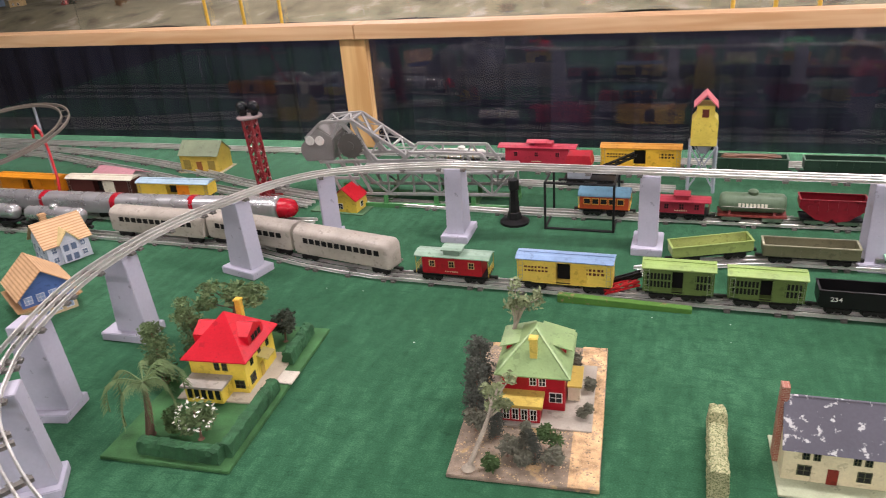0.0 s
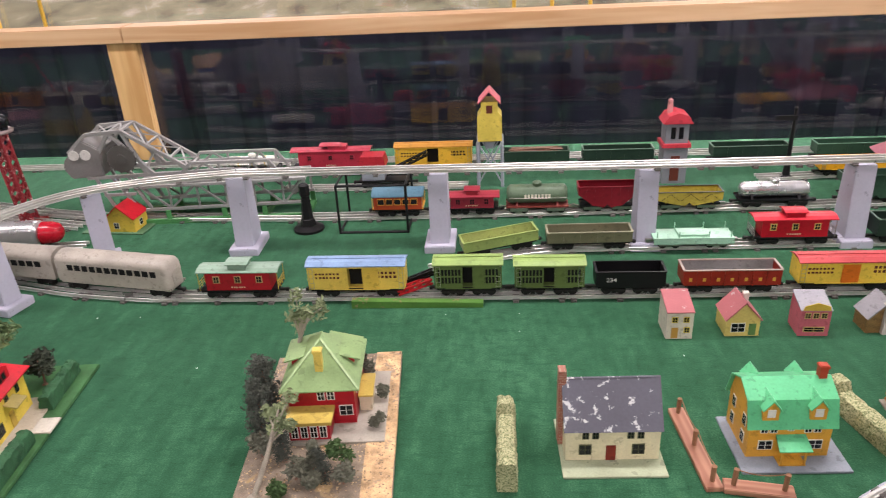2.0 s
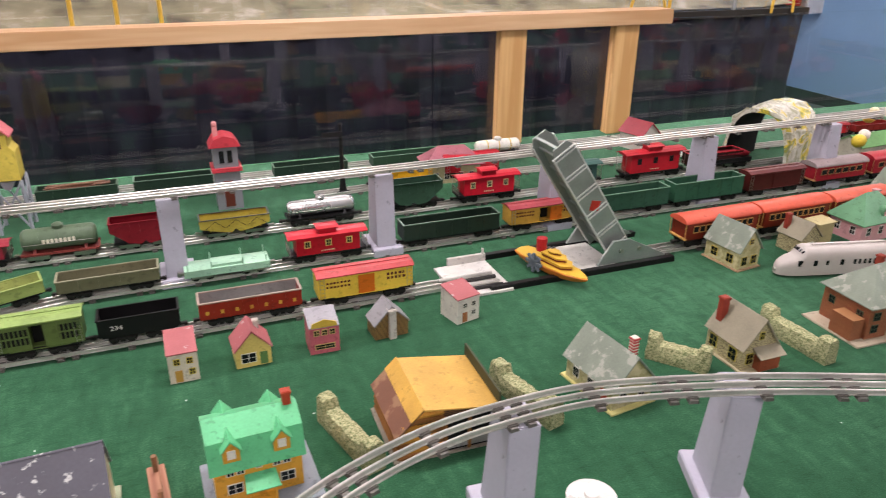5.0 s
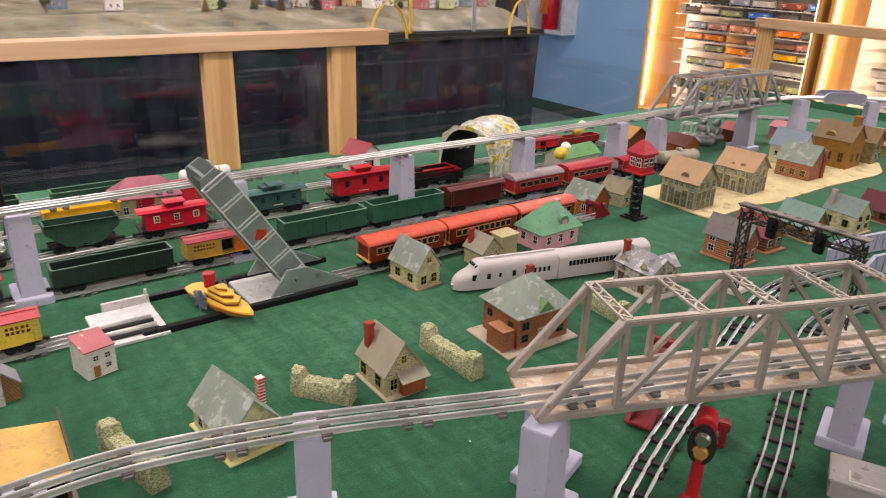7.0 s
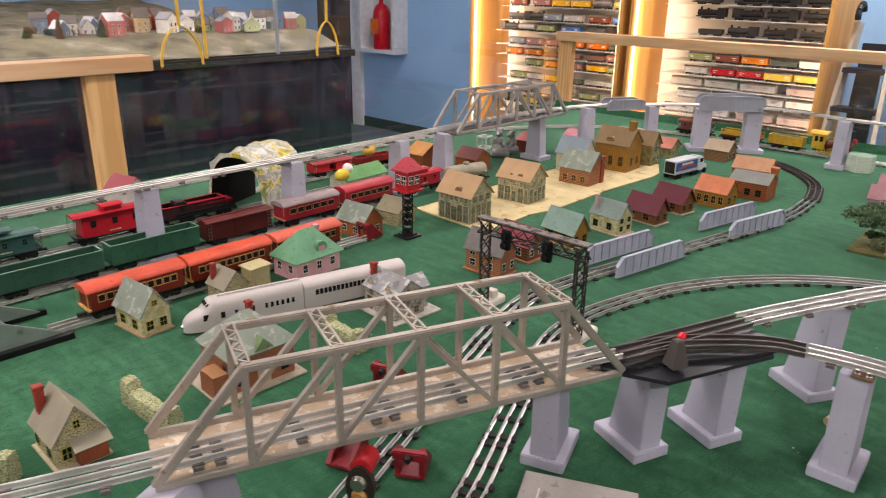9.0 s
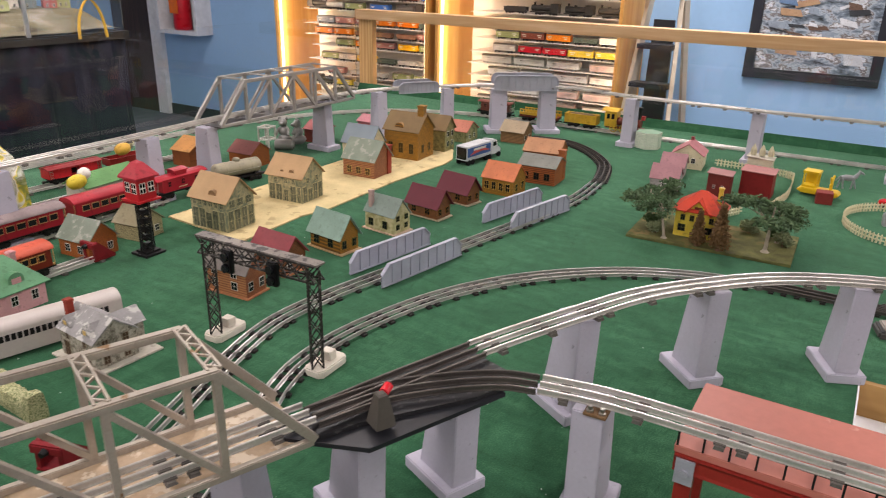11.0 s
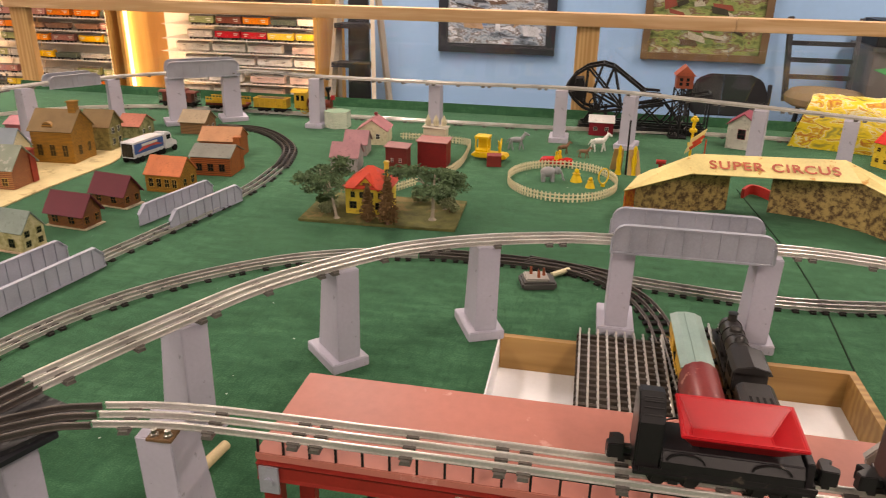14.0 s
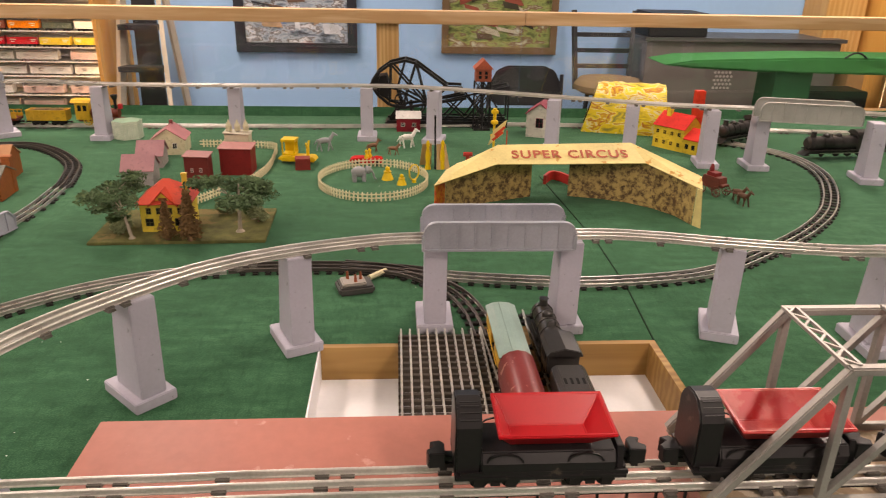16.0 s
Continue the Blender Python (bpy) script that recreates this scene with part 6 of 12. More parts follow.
slab(bm, [(-0.0345, -0.0665, 0.0825), (-0.0345, 0.0665, 0.0825), (-0.052, 0.0665, 0.0652), (-0.052, -0.0665, 0.0652)], 0.0012)
part("ridge_strip", bm, paint("c79a38", 0.45), h5, "ochre strip below the ridge")
LOGS = [mat("log_ends_brown", c("8a5a2a"), 0.6, 0, 0.35, 90, 0.2), mat("log_ends_ochre", c("b8802c"), 0.6, 0, 0.35, 90, 0.2)]
for k in range(8):
    z = 0.008 + k * 0.0088
    xa = -0.0675 if z < 0.048 else -0.066 + (z - 0.048) * 1.02
    xb = -0.006
    bm = bmesh.new()
    rod(bm, (xa, -0.0602, z), (xb, -0.0602, z), 0.0041, n=8)
    part("log", bm, LOGS[k % 2], h5)
    if z < 0.046:
        bm = bmesh.new()
        rod(bm, (-0.0672, -0.061, z), (-0.0672, 0.061, z), 0.0035, n=8)
        part("log", bm, LOGS[0], h5)
bm = bmesh.new()
bar(bm, (0.0745, -0.062, 0.072), (0.0745, 0.069, 0.072), 0.003, 0.022)
part("roof_edge_board", bm, paint("454a2e", 0.6), h5, "dark green board along the roof edge")
# flat near-black plate on the wall stands for the porch's shade
bm = bmesh.new()
box(bm, -0.004, 0.066, -0.0615, -0.0595, 0.004, 0.060)
part("porch_opening", bm, DARK, h5, "near-black plate painted as the shade in the open waiting porch")
bm = bmesh.new()
box(bm, 0.0, 0.060, -0.0632, -0.0612, 0.008, 0.020)
part("porch_bench", bm, paint("8d8a86", 0.6), h5, "grey bench front")
for u in (-0.003, 0.031, 0.065):
    bm = bmesh.new()
    box(bm, u - 0.0022, u + 0.0022, -0.0645, -0.0605, 0.0035, 0.060)
    part("porch_post", bm, LOGS[0], h5)

# cottages along the near elevated track
GREYGREEN = mat("faded_green_roof", c("7d8678"), 0.6, 0, 0.2, 60, 0.2, wear=c("9a9c90"), wear_at=0.58, wear_scale=50)
LITHO_CREAM = print_mat("litho_cream", c("bdb48c"), c("97905f"), 70, "foliage")
LITHO_STONE = print_mat("litho_stone", c("b3a880"), c("5d5138"), 231, "stone")
LITHO_BRICK = print_mat("litho_brick", c("7c3f28"), c("a5744c"), 95, "brick")
LITHO_GREEN = print_mat("litho_green", c("aba17c"), c("6a7460"), 55, "foliage")
LITHO_BROWN = print_mat("litho_brown", c("7a4a26"), c("3a2414"), 70, "brick")
LITHO_OCHRE = print_mat("litho_ochre", c("9a6c1e"), c("5c4016"), 60, "brick")
LITHO_ORANGE = print_mat("litho_orange", c("a25a26"), c("6d3416"), 90, "brick")
BOARD_T = paint("b0a684", 0.7)
house(0.99, 0.763, 7, 0.075, 0.108, 0.044, 0.088, LITHO_CREAM, GREYGREEN, "cream lithographed cottage with a faded green roof", "gable_y", board=(0.085, 0.125, 0, 0, paint("c9c07a", 0.7)), chimney=(0.036, -0.01, 0.010, 0.086, print_mat("red_check", c("b03a3c"), c("d8cfc0"), 60, "lines"), 0.0), wins=rows("w", (-0.03, 0.005), (0.014,), 0.014, 0.018) + rows("s", (-0.018, 0.018), (0.012,), 0.014, 0.018), doors=[("w", 0.035, 0.004, 0.014, 0.026, paint("a3402c"))], over=0.006)
h6 = house(1.247, 0.765, 0, 0.066, 0.082, 0.046, 0.092, LITHO_STONE, mat("tan_faded_roof", c("8d8672"), 0.6, 0, 0.2, 60, 0.2), "stone-printed tin cottage with a faded roof", "gable_y", board=(0.076, 0.098, 0, -0.004, BOARD_T), chimney=(-0.02, 0.03, 0.012, 0.100, BRICKRED, 0.05), wins=rows("w", (-0.025, 0.02), (0.012,), 0.018, 0.022) + [("s", -0.018, 0.012, 0.014, 0.02), ("s", 0.0, 0.054, 0.010, 0.014)], frame=paint("b9a83a"), over=0.005)
bm = bmesh.new()
box(bm, -0.008, 0.032, -0.056, -0.041, 0.0035, 0.028)
pch = part("porch", bm, paint("8d4a30", 0.6), h6)
bm = bmesh.new()
slab(bm, [(-0.014, -0.04, 0.042), (0.038, -0.04, 0.042), (0.038, -0.062, 0.03), (-0.014, -0.062, 0.03)], 0.002)
part("porch_roof", bm, mat("tan_faded_roof", c("8d8672"), 0.6), pch)
h7 = house(1.545, 0.772, -2, 0.118, 0.100, 0.066, 0.120, LITHO_BRICK, GREYGREEN, "brick-printed tin house with a faded green hipped roof", "hip", board=(0.165, 0.125, -0.008, -0.004, paint("b5a790", 0.7)), over=0.007, chimney=(0.02, 0.02, 0.010, 0.124, BRICKRED, 0.08), wins=rows("s", (-0.042, 0.04), (0.014, 0.038), 0.016, 0.016) + rows("w", (-0.03, 0.03), (0.036,), 0.014, 0.015), doors=[("s", 0.0, 0.004, 0.024, 0.03, paint("b8a88c"))], frame=paint("4f5a40"))
bm = bmesh.new()
box(bm, -0.088, -0.062, -0.045, 0.0, 0.0035, 0.042)
part("side_wing", bm, LITHO_BRICK, h7)
bm = bmesh.new()
prism(bm, [(-0.018, 0.068), (0.018, 0.068), (0.0, 0.088)], -0.056, -0.02, "y")
part("dormer", bm, paint("6f8a55"), h7)
# town behind the white streamliner
house(1.50, 1.072, 6, 0.06, 0.09, 0.048, 0.092, LITHO_CREAM, GREYGREEN, "cream lithographed cottage with a faded green gable roof", "gable_y", board=(0.068, 0.1, 0, 0, paint("a88a6a", 0.7)), wins=rows("w", (-0.02, 0.022), (0.012,), 0.018, 0.02) + rows("s", (-0.014, 0.014), (0.01,), 0.016, 0.02) + [("s", 0, 0.056, 0.012, 0.012)], frame=paint("c0a83c"), over=0.005)
ph = house(1.90, 1.088, 3, 0.125, 0.085, 0.046, 0.104, paint("c9989a", 0.5), paint("5c9a6c", 0.45), "pink tinplate house with a green hipped roof", "hip", chimney=(0.045, 0.02, 0.012, 0.098, paint("c9989a", 0.5), 0.06), wins=rows("s", (-0.04, 0.0, 0.04), (0.016,), 0.014, 0.02) + rows("w", (-0.02, 0.02), (0.016,), 0.014, 0.02), over=0.008)
bm = bmesh.new()
prism(bm, [(-0.015, 0.052), (0.015, 0.052), (0.015, 0.066)] + [(0.015 * math.cos(a), 0.066 + 0.012 * math.sin(a)) for a in [math.pi * k / 8 for k in range(1, 8)]] + [(-0.015, 0.066)], -0.040, 0.0, "y", Matrix.Translation((0.012, 0, 0)))
part("dormer", bm, paint("5c9a6c", 0.45), ph, smooth=False)
bm = bmesh.new()
box(bm, 0.003, 0.021, -0.0408, -0.0398, 0.054, 0.068)
part("dormer_window", bm, paint("c9989a", 0.5), ph)
house(1.685, 1.072, 4, 0.06, 0.06, 0.04, 0.072, LITHO_STONE, mat("tan_faded_roof", c("8d8672"), 0.6), "tan lithographed cottage beside the coaches", "gable_y", wins=[("s", 0, 0.01, 0.018, 0.018)], over=0.004, chimney=(-0.02, 0.02, 0.01, 0.082, BRICKRED, 0.04))
house(1.765, 1.092, 4, 0.05, 0.035, 0.05, 0.052, paint("a89a6e", 0.6), paint("b5a878", 0.6), "flat-roofed tan shed beside the pink house", "flat")
SILVER_R = mat("silver_grey_roof", c("8d8b8a"), 0.6, 0, 0.25, 40, 0.2, wear=c("b9b7b2"), wear_at=0.58, wear_scale=50)
LITHO_GREY = print_mat("litho_grey", c("a8a294"), c("5f594c"), 130, "foliage")
fh = house(1.895, 0.785, -4, 0.075, 0.10, 0.054, 0.084, LITHO_GREY, SILVER_R, "weathered grey lithographed farmhouse with crossing gables", "gable_y", board=(0.125, 0.13, 0.012, 0, paint("b8b2a4", 0.7)), chimney=(-0.02, 0.04, 0.011, 0.1, BRICKRED, 0.06), wins=rows("w", (-0.03, 0.028), (0.006,), 0.018, 0.028) + rows("w", (-0.025, 0.025), (0.038,), 0.010, 0.012) + rows("s", (-0.018, 0.018), (0.008, 0.036), 0.012, 0.016), over=0.004, frame=paint("8a8070"), pane=paint("4a3626", 0.5))
bm = bmesh.new()
prism(bm, [(-0.022, 0.0035), (0.022, 0.0035), (0.022, 0.052), (0, 0.071), (-0.022, 0.052)], 0.0, 0.062, "x", pose(0, -0.012, 0))
wg = part("cross_wing", bm, LITHO_GREY, fh)
for s in (-1, 1):
    bm = bmesh.new()
    slab(bm, [(0.0, -0.012, 0.0735), (0.066, -0.012, 0.0735), (0.066, -0.012 + s * 0.026, 0.051), (0.0, -0.012 + s * 0.026, 0.051)], 0.002)
    part("wing_roof", bm, SILVER_R, wg)
for v in (-0.028, 0.03):
    bm = bmesh.new()
    prism(bm, [(v - 0.013, 0.060), (v + 0.013, 0.060), (v, 0.078)], -0.036, -0.008, "x")
    part("dormer", bm, SILVER_R, fh)
    bm = bmesh.new()
    box(bm, -0.0368, -0.0355, v - 0.004, v + 0.004, 0.0615, 0.0685)
    part("dormer_window", bm, paint("d2b060"), fh)
house(2.165, 1.212, 5, 0.075, 0.095, 0.044, 0.084, LITHO_ORANGE, GREYGREEN, "brown brick-printed cottage with a faded green roof", "gable_y", wins=rows("w", (-0.02, 0.02), (0.012,), 0.016, 0.018) + rows("s", (-0.018, 0.018), (0.012,), 0.014, 0.018), over=0.005)
house(2.30, 1.215, 8, 0.075, 0.075, 0.042, 0.074, LITHO_STONE, paint("8d8468", 0.6), "tan cottage standing behind the signal tower", "gable_y", wins=rows("s", (-0.018, 0.018), (0.012,), 0.014, 0.016), over=0.005)
TANROOF = mat("tan_card_roof", c("ab8c66"), 0.65, 0, 0.15, 60, 0.2)

def fan_dormer(root, v, w, d, hw, hr, m, r=0.011):
    """A half-round printed dormer standing on the west slope of a card roof."""
    bm = bmesh.new()
    k = (hr - hw) / (w / 2)
    x0 = -w / 2 + 0.006
    z0 = hw + 0.006 * k - 0.001
    prism(bm, [(v + r * math.cos(a), z0 + r * math.sin(a)) for a in [math.pi * i / 8 for i in range(9)]], x0 - 0.001, x0 + r / k + 0.004, "x")
    part("fan_dormer", bm, m, root, "half-round brown dormer")


BRNROOF = mat("brown_card_roof", c("7a6444"), 0.65, 0, 0.2, 60, 0.2)
GRN_PRINT = print_mat("grey_green_print", c("6f705a"), c("454b3c"), 110, "foliage")
fd1 = house(2.463, 1.102, 2, 0.094, 0.118, 0.085, 0.134, LITHO_GREEN, TANROOF, "tall card house printed with greenery under a tan roof", "gable_y", wins=rows("w", (-0.044, -0.022, 0.022, 0.044), (0.005,), 0.019, 0.05) + [("w", 0.0, 0.005, 0.02, 0.042)] + rows("w", (-0.045, -0.027, -0.009, 0.009, 0.027, 0.045), (0.062,), 0.012, 0.017) + rows("s", (-0.034, -0.012, 0.012, 0.034), (0.005,), 0.019, 0.052) + rows("s", (-0.028, 0.0, 0.028), (0.063,), 0.02, 0.02), frame=paint("b3ab82"), pane=GRN_PRINT, over=0.007)
fd2 = house(2.735, 1.108, 4, 0.094, 0.115, 0.08, 0.126, LITHO_GREEN, TANROOF, "tall card house printed with shrubs under a tan roof", "gable_y", wins=rows("w", (-0.044, -0.020, 0.028), (0.005,), 0.021, 0.046) + [("w", 0.004, 0.005, 0.016, 0.034), ("w", 0.048, 0.005, 0.012, 0.046)] + rows("w", (-0.030, 0.004, 0.030), (0.055,), 0.012, 0.015) + rows("s", (-0.034, 0.012, 0.034), (0.005,), 0.019, 0.046) + [("s", -0.011, 0.005, 0.018, 0.036), ("s", -0.02, 0.057, 0.013, 0.016), ("s", 0.02, 0.057, 0.013, 0.016)], frame=paint("c4b98c"), pane=GRN_PRINT, over=0.007)
house(3.05, 1.094, 3, 0.10, 0.115, 0.062, 0.114, LITHO_BRICK, GREYGREEN, "ochre card cottage with a brown roof and brick chimney", "gable_y", chimney=(0.034, -0.05, 0.022, 0.096, BRICKRED, 0.0), wins=rows("w", (-0.034, 0.0, 0.034), (0.014,), 0.018, 0.022), frame=paint("c9a85a"), pane=paint("4f3a20"), over=0.006)
house(3.17, 1.200, 4, 0.085, 0.11, 0.074, 0.126, paint("c9c2a2", 0.6), mat("blue_grey_roof", c("7d8890"), 0.6), "cream card house with a blue-grey roof", "gable_y", wins=rows("w", (-0.03, 0.0, 0.03), (0.03,), 0.014, 0.02) + rows("s", (-0.02, 0.02), (0.03,), 0.014, 0.02), over=0.006)
fd3 = house(3.315, 1.115, 4, 0.11, 0.13, 0.104, 0.156, LITHO_OCHRE, BRNROOF, "tall ochre card church house with a chimney", "gable_y", chimney=(0.0, -0.05, 0.022, 0.182, LITHO_OCHRE, 0.1), wins=rows("w", (-0.04, 0.0, 0.04), (0.025,), 0.018, 0.035) + rows("s", (-0.02, 0.025), (0.025,), 0.016, 0.03), frame=paint("8a6a2c"), pane=paint("3f3016"), over=0.006)
house(3.46, 1.085, 4, 0.075, 0.09, 0.085, 0.128, print_mat("litho_olive", c("8a7f50"), c("5a5530"), 60, "foliage"), BRNROOF, "olive card house with a brown gable roof", "gable_y", wins=rows("s", (-0.015, 0.018), (0.02, 0.055), 0.014, 0.02), over=0.006)
house(3.655, 1.095, 4, 0.10, 0.075, 0.044, 0.075, print_mat("litho_moss", c("9a9468"), c("5f5f38"), 60, "foliage"), paint("b0705e", 0.6), "small mossy card cottage with a pink roof", "gable_y", wins=rows("s", (-0.02, 0.02), (0.012,), 0.014, 0.016), over=0.006)
FANB = paint("8a6a48", 0.6)
fan_dormer(fd1, -0.01, 0.094, 0.118, 0.085, 0.134, FANB, 0.013)
fan_dormer(fd2, -0.02, 0.094, 0.115, 0.08, 0.126, FANB, 0.009)
fan_dormer(fd2, 0.012, 0.094, 0.115, 0.08, 0.126, FANB, 0.006)
fan_dormer(fd3, 0.01, 0.11, 0.13, 0.104, 0.156, LITHO_OCHRE, 0.017)
# cottages near the gantry and the girders
MAROONR = mat("maroon_roof", c("602630"), 0.55, 0, 0.15, 60, 0.15)
house(2.207, 0.79, 4, 0.058, 0.100, 0.06, 0.10, LITHO_BRICK, paint("77706a", 0.6), "brown lithographed house with a grey roof by the gantry", "gable_y", board=(0.066, 0.112, 0, 0, paint("b07a58", 0.7)), wins=rows("w", (-0.03, 0.02), (0.014, 0.04), 0.016, 0.018) + rows("s", (-0.016, 0.016), (0.014,), 0.014, 0.02), over=0.006)
house(2.343, 0.805, -3, 0.064, 0.098, 0.045, 0.082, LITHO_BROWN, paint("8a3f44", 0.5), "ochre lithographed cottage with a dull red roof", "gable_y", board=(0.08, 0.118, 0, 0, paint("b07a58", 0.7)), wins=rows("w", (-0.03, 0.02), (0.012,), 0.018, 0.02) + rows("s", (-0.016, 0.016), (0.012,), 0.014, 0.02), over=0.007)
house(2.501, 0.779, -7, 0.058, 0.098, 0.048, 0.09, LITHO_OCHRE, paint("7da08e", 0.5), "ochre lithographed cottage with a pale green roof", "gable_y", board=(0.068, 0.116, 0, 0, paint("b59a70", 0.7)), wins=rows("w", (-0.028, 0.018), (0.012,), 0.018, 0.022) + rows("s", (-0.016, 0.016), (0.012,), 0.014, 0.02), frame=paint("5d5a2c"), over=0.008)
house(2.674, 0.750, -6, 0.060, 0.095, 0.05, 0.088, LITHO_CREAM, paint("7d8f84", 0.5), "cream lithographed cottage with dormer and green-grey roof", "gable_y", board=(0.070, 0.111, 0, 0, paint("c0a58c", 0.7)), chimney=(-0.02, 0.035, 0.010, 0.1, paint("b59a92"), 0.05), wins=rows("w", (-0.028, 0.018), (0.012,), 0.016, 0.02) + rows("s", (-0.016, 0.016), (0.012, 0.034), 0.013, 0.014), frame=paint("5d5a2c"), over=0.004)
for hx, hy, ha in ((2.827, 0.724, -6), (2.982, 0.720, -9)):
    house(hx, hy, ha, 0.058, 0.098, 0.042, 0.080, LITHO_BROWN, MAROONR, "brown lithographed cottage with a maroon roof", "gable_y", board=(0.064, 0.114, 0, 0, paint("b3a58a", 0.7)), wins=rows("w", (-0.028, 0.018), (0.012,), 0.018, 0.02) + rows("s", (-0.016, 0.016), (0.012,), 0.014, 0.018), frame=paint("94622c"), over=0.008, group="maroon-roofed cottages")
house(3.135, 0.657, 0, 0.085, 0.10, 0.05, 0.09, LITHO_OCHRE, paint("c07048", 0.55), "ochre card house with an orange roof", "gable_y", wins=rows("w", (-0.034, -0.011, 0.012, 0.034), (0.014,), 0.015, 0.024) + rows("s", (-0.02, 0.02), (0.014,), 0.016, 0.022), frame=paint("c9a04a"), over=0.004)
house(3.315, 0.615, 4, 0.10, 0.118, 0.056, 0.082, LITHO_ORANGE, paint("77796e", 0.6), "orange brick card station with a grey roof", "gable_y", chimney=(0.04, -0.05, 0.02, 0.096, LITHO_ORANGE, 0.0), wins=rows("w", (-0.034, 0.0, 0.034), (0.014,), 0.018, 0.022), frame=paint("5a3a20"), over=0.004)
house(3.485, 0.68, 8, 0.10, 0.12, 0.058, 0.092, LITHO_ORANGE, paint("a87a58", 0.6), "tan card house with a flat brown roof", "gable_y", wins=rows("w", (-0.03, 0.02), (0.014,), 0.018, 0.022), frame=paint("5a3a20"), over=0.004)
house(3.76, 0.92, 3, 0.09, 0.09, 0.045, 0.078, print_mat("litho_umber", c("8a6440"), c("5a3f28"), 60, "lines"), paint("9c8a70", 0.6), "brown card cottage under the arched girder", "gable_y", wins=rows("s", (-0.02, 0.02), (0.012,), 0.014, 0.016), over=0.006)
# farm group
FARMPINK = paint("9c7074", 0.6)
house(3.78, 0.275, 5, 0.10, 0.10, 0.05, 0.085, paint("cfc6a4", 0.6), paint("a56e70", 0.6), "cream farmhouse with a pink gable roof", "gable_x", wins=rows("w", (-0.02, 0.02), (0.02,), 0.014, 0.018), chimney=(0.03, 0.0, 0.010, 0.095, paint("7d3a3a"), 0.06), over=0.005)
house(3.62, 0.285, 5, 0.08, 0.07, 0.04, 0.075, paint("9a8f8c", 0.6), FARMPINK, "pink-roofed farm shed behind the trees", "gable_y", over=0.005)
house(3.44, 0.262, 5, 0.08, 0.08, 0.045, 0.08, paint("9c9694", 0.6), FARMPINK, "grey farm barn with a pink roof", "gable_y", wins=[("w", 0, 0.02, 0.012, 0.02)], over=0.004)
house(3.462, 0.110, 2, 0.060, 0.063, 0.074, 0.077, paint("6f2a26", 0.6), paint("9a6a66", 0.6), "dark red farm silo building", "flat", wins=rows("w", (-0.012, 0.012), (0.03,), 0.008, 0.012), frame=paint("c9a9a4"))
house(3.545, 0.018, 0, 0.075, 0.088, 0.078, 0.080, paint("7a1f1e", 0.55), paint("a5706c", 0.6), "dark red farm building with a flat pale roof", "flat")
house(3.625, 0.030, 0, 0.05, 0.07, 0.098, 0.103, paint("c9c2a6", 0.6), paint("b9b2a0", 0.6), "small cream castle tower behind the red barn", "flat", wins=[("w", 0, 0.06, 0.014, 0.018)])
for i in range(3):
    bm = bmesh.new()
    lathe(bm, [(0.009, 0), (0.009, 0.016), (0.0005, 0.034)], 8)
    solo("castle_turret", bm, paint("c0b89a", 0.6), "cream cone turret on the castle", "turret", pose(3.625, 0.005 + 0.025 * i, 0.103))
# yellow tree-shaded house on its board
bm = bmesh.new()
box(bm, -0.108, 0.108, -0.19, 0.19, 0, 0.007)
solo("turf_board", bm, mat("olive_turf", c("5c5c34"), 0.95, 0, 0.55, 90, 0.9, wear=c("75663f"), wear_at=0.58, wear_scale=16), "olive flocked board under the yellow house", "base board", at=pose(3.083, 0.044, 0, 0, 0, 2), bevel=0.001)
yh = house(3.08, 0.08, 2, 0.09, 0.105, 0.068, 0.112, YWALL, paint("bf4632", 0.45), "yellow tinplate house with an orange-red roof among trees", "hip", z=0.007, over=0.009, chimney=(0.0, -0.04, 0.010, 0.125, paint("d8b23a"), 0.08), wins=rows("w", (-0.034, -0.012, 0.012, 0.034), (0.042,), 0.011, 0.015) + rows("w", (-0.034, 0.03), (0.014,), 0.018, 0.018), frame=paint("5d5a2c"), doors=[("w", 0.0, 0.002, 0.012, 0.026, paint("5a7a3a"))])
YHROOF = paint("bf4632", 0.45)
bm = bmesh.new()
prism(bm, [(-0.026, 0.064), (0.026, 0.064), (0.0, 0.094)], -0.046, 0.0, "x")
fg = part("front_gable", bm, YWALL, yh)
for q in (-1, 1):
    bm = bmesh.new()
    slab(bm, [(-0.055, 0, 0.0985), (0.002, 0, 0.0985), (0.002, q * 0.033, 0.0625), (-0.055, q * 0.033, 0.0625)], 0.002)
    part("gable_roof", bm, YHROOF, fg)
bm = bmesh.new()
box(bm, -0.0472, -0.0458, -0.009, 0.009, 0.069, 0.080)
part("gable_window", bm, paint("6d2c20", 0.5), fg)
# houses at the rear left and beyond
house(-1.475, 1.79, 2, 0.14, 0.08, 0.06, 0.098, paint("bfa53e", 0.5), paint("7d8a68", 0.5), "yellow tinplate station with a sage green roof", "gable_x", board=(0.16, 0.1, 0, 0, paint("b5a888", 0.7)), wins=rows("s", (-0.045, 0.045), (0.012,), 0.026, 0.03), doors=[("s", 0.0, 0.004, 0.02, 0.034, paint("8a5a34"))], frame=paint("7d6a2a"), pane=paint("8a7a3a"))
house(-0.832, 1.520, -4, 0.072, 0.062, 0.040, 0.072, paint("d6b63a", 0.45), paint("b8232c", 0.4), "tiny yellow house with a red roof on a green base", "gable_y", board=(0.16, 0.095, -0.022, 0.008, paint("4f7a52", 0.7)), wins=[("s", -0.01, 0.012, 0.014, 0.016), ("e", 0, 0.012, 0.014, 0.016)], over=0.004)
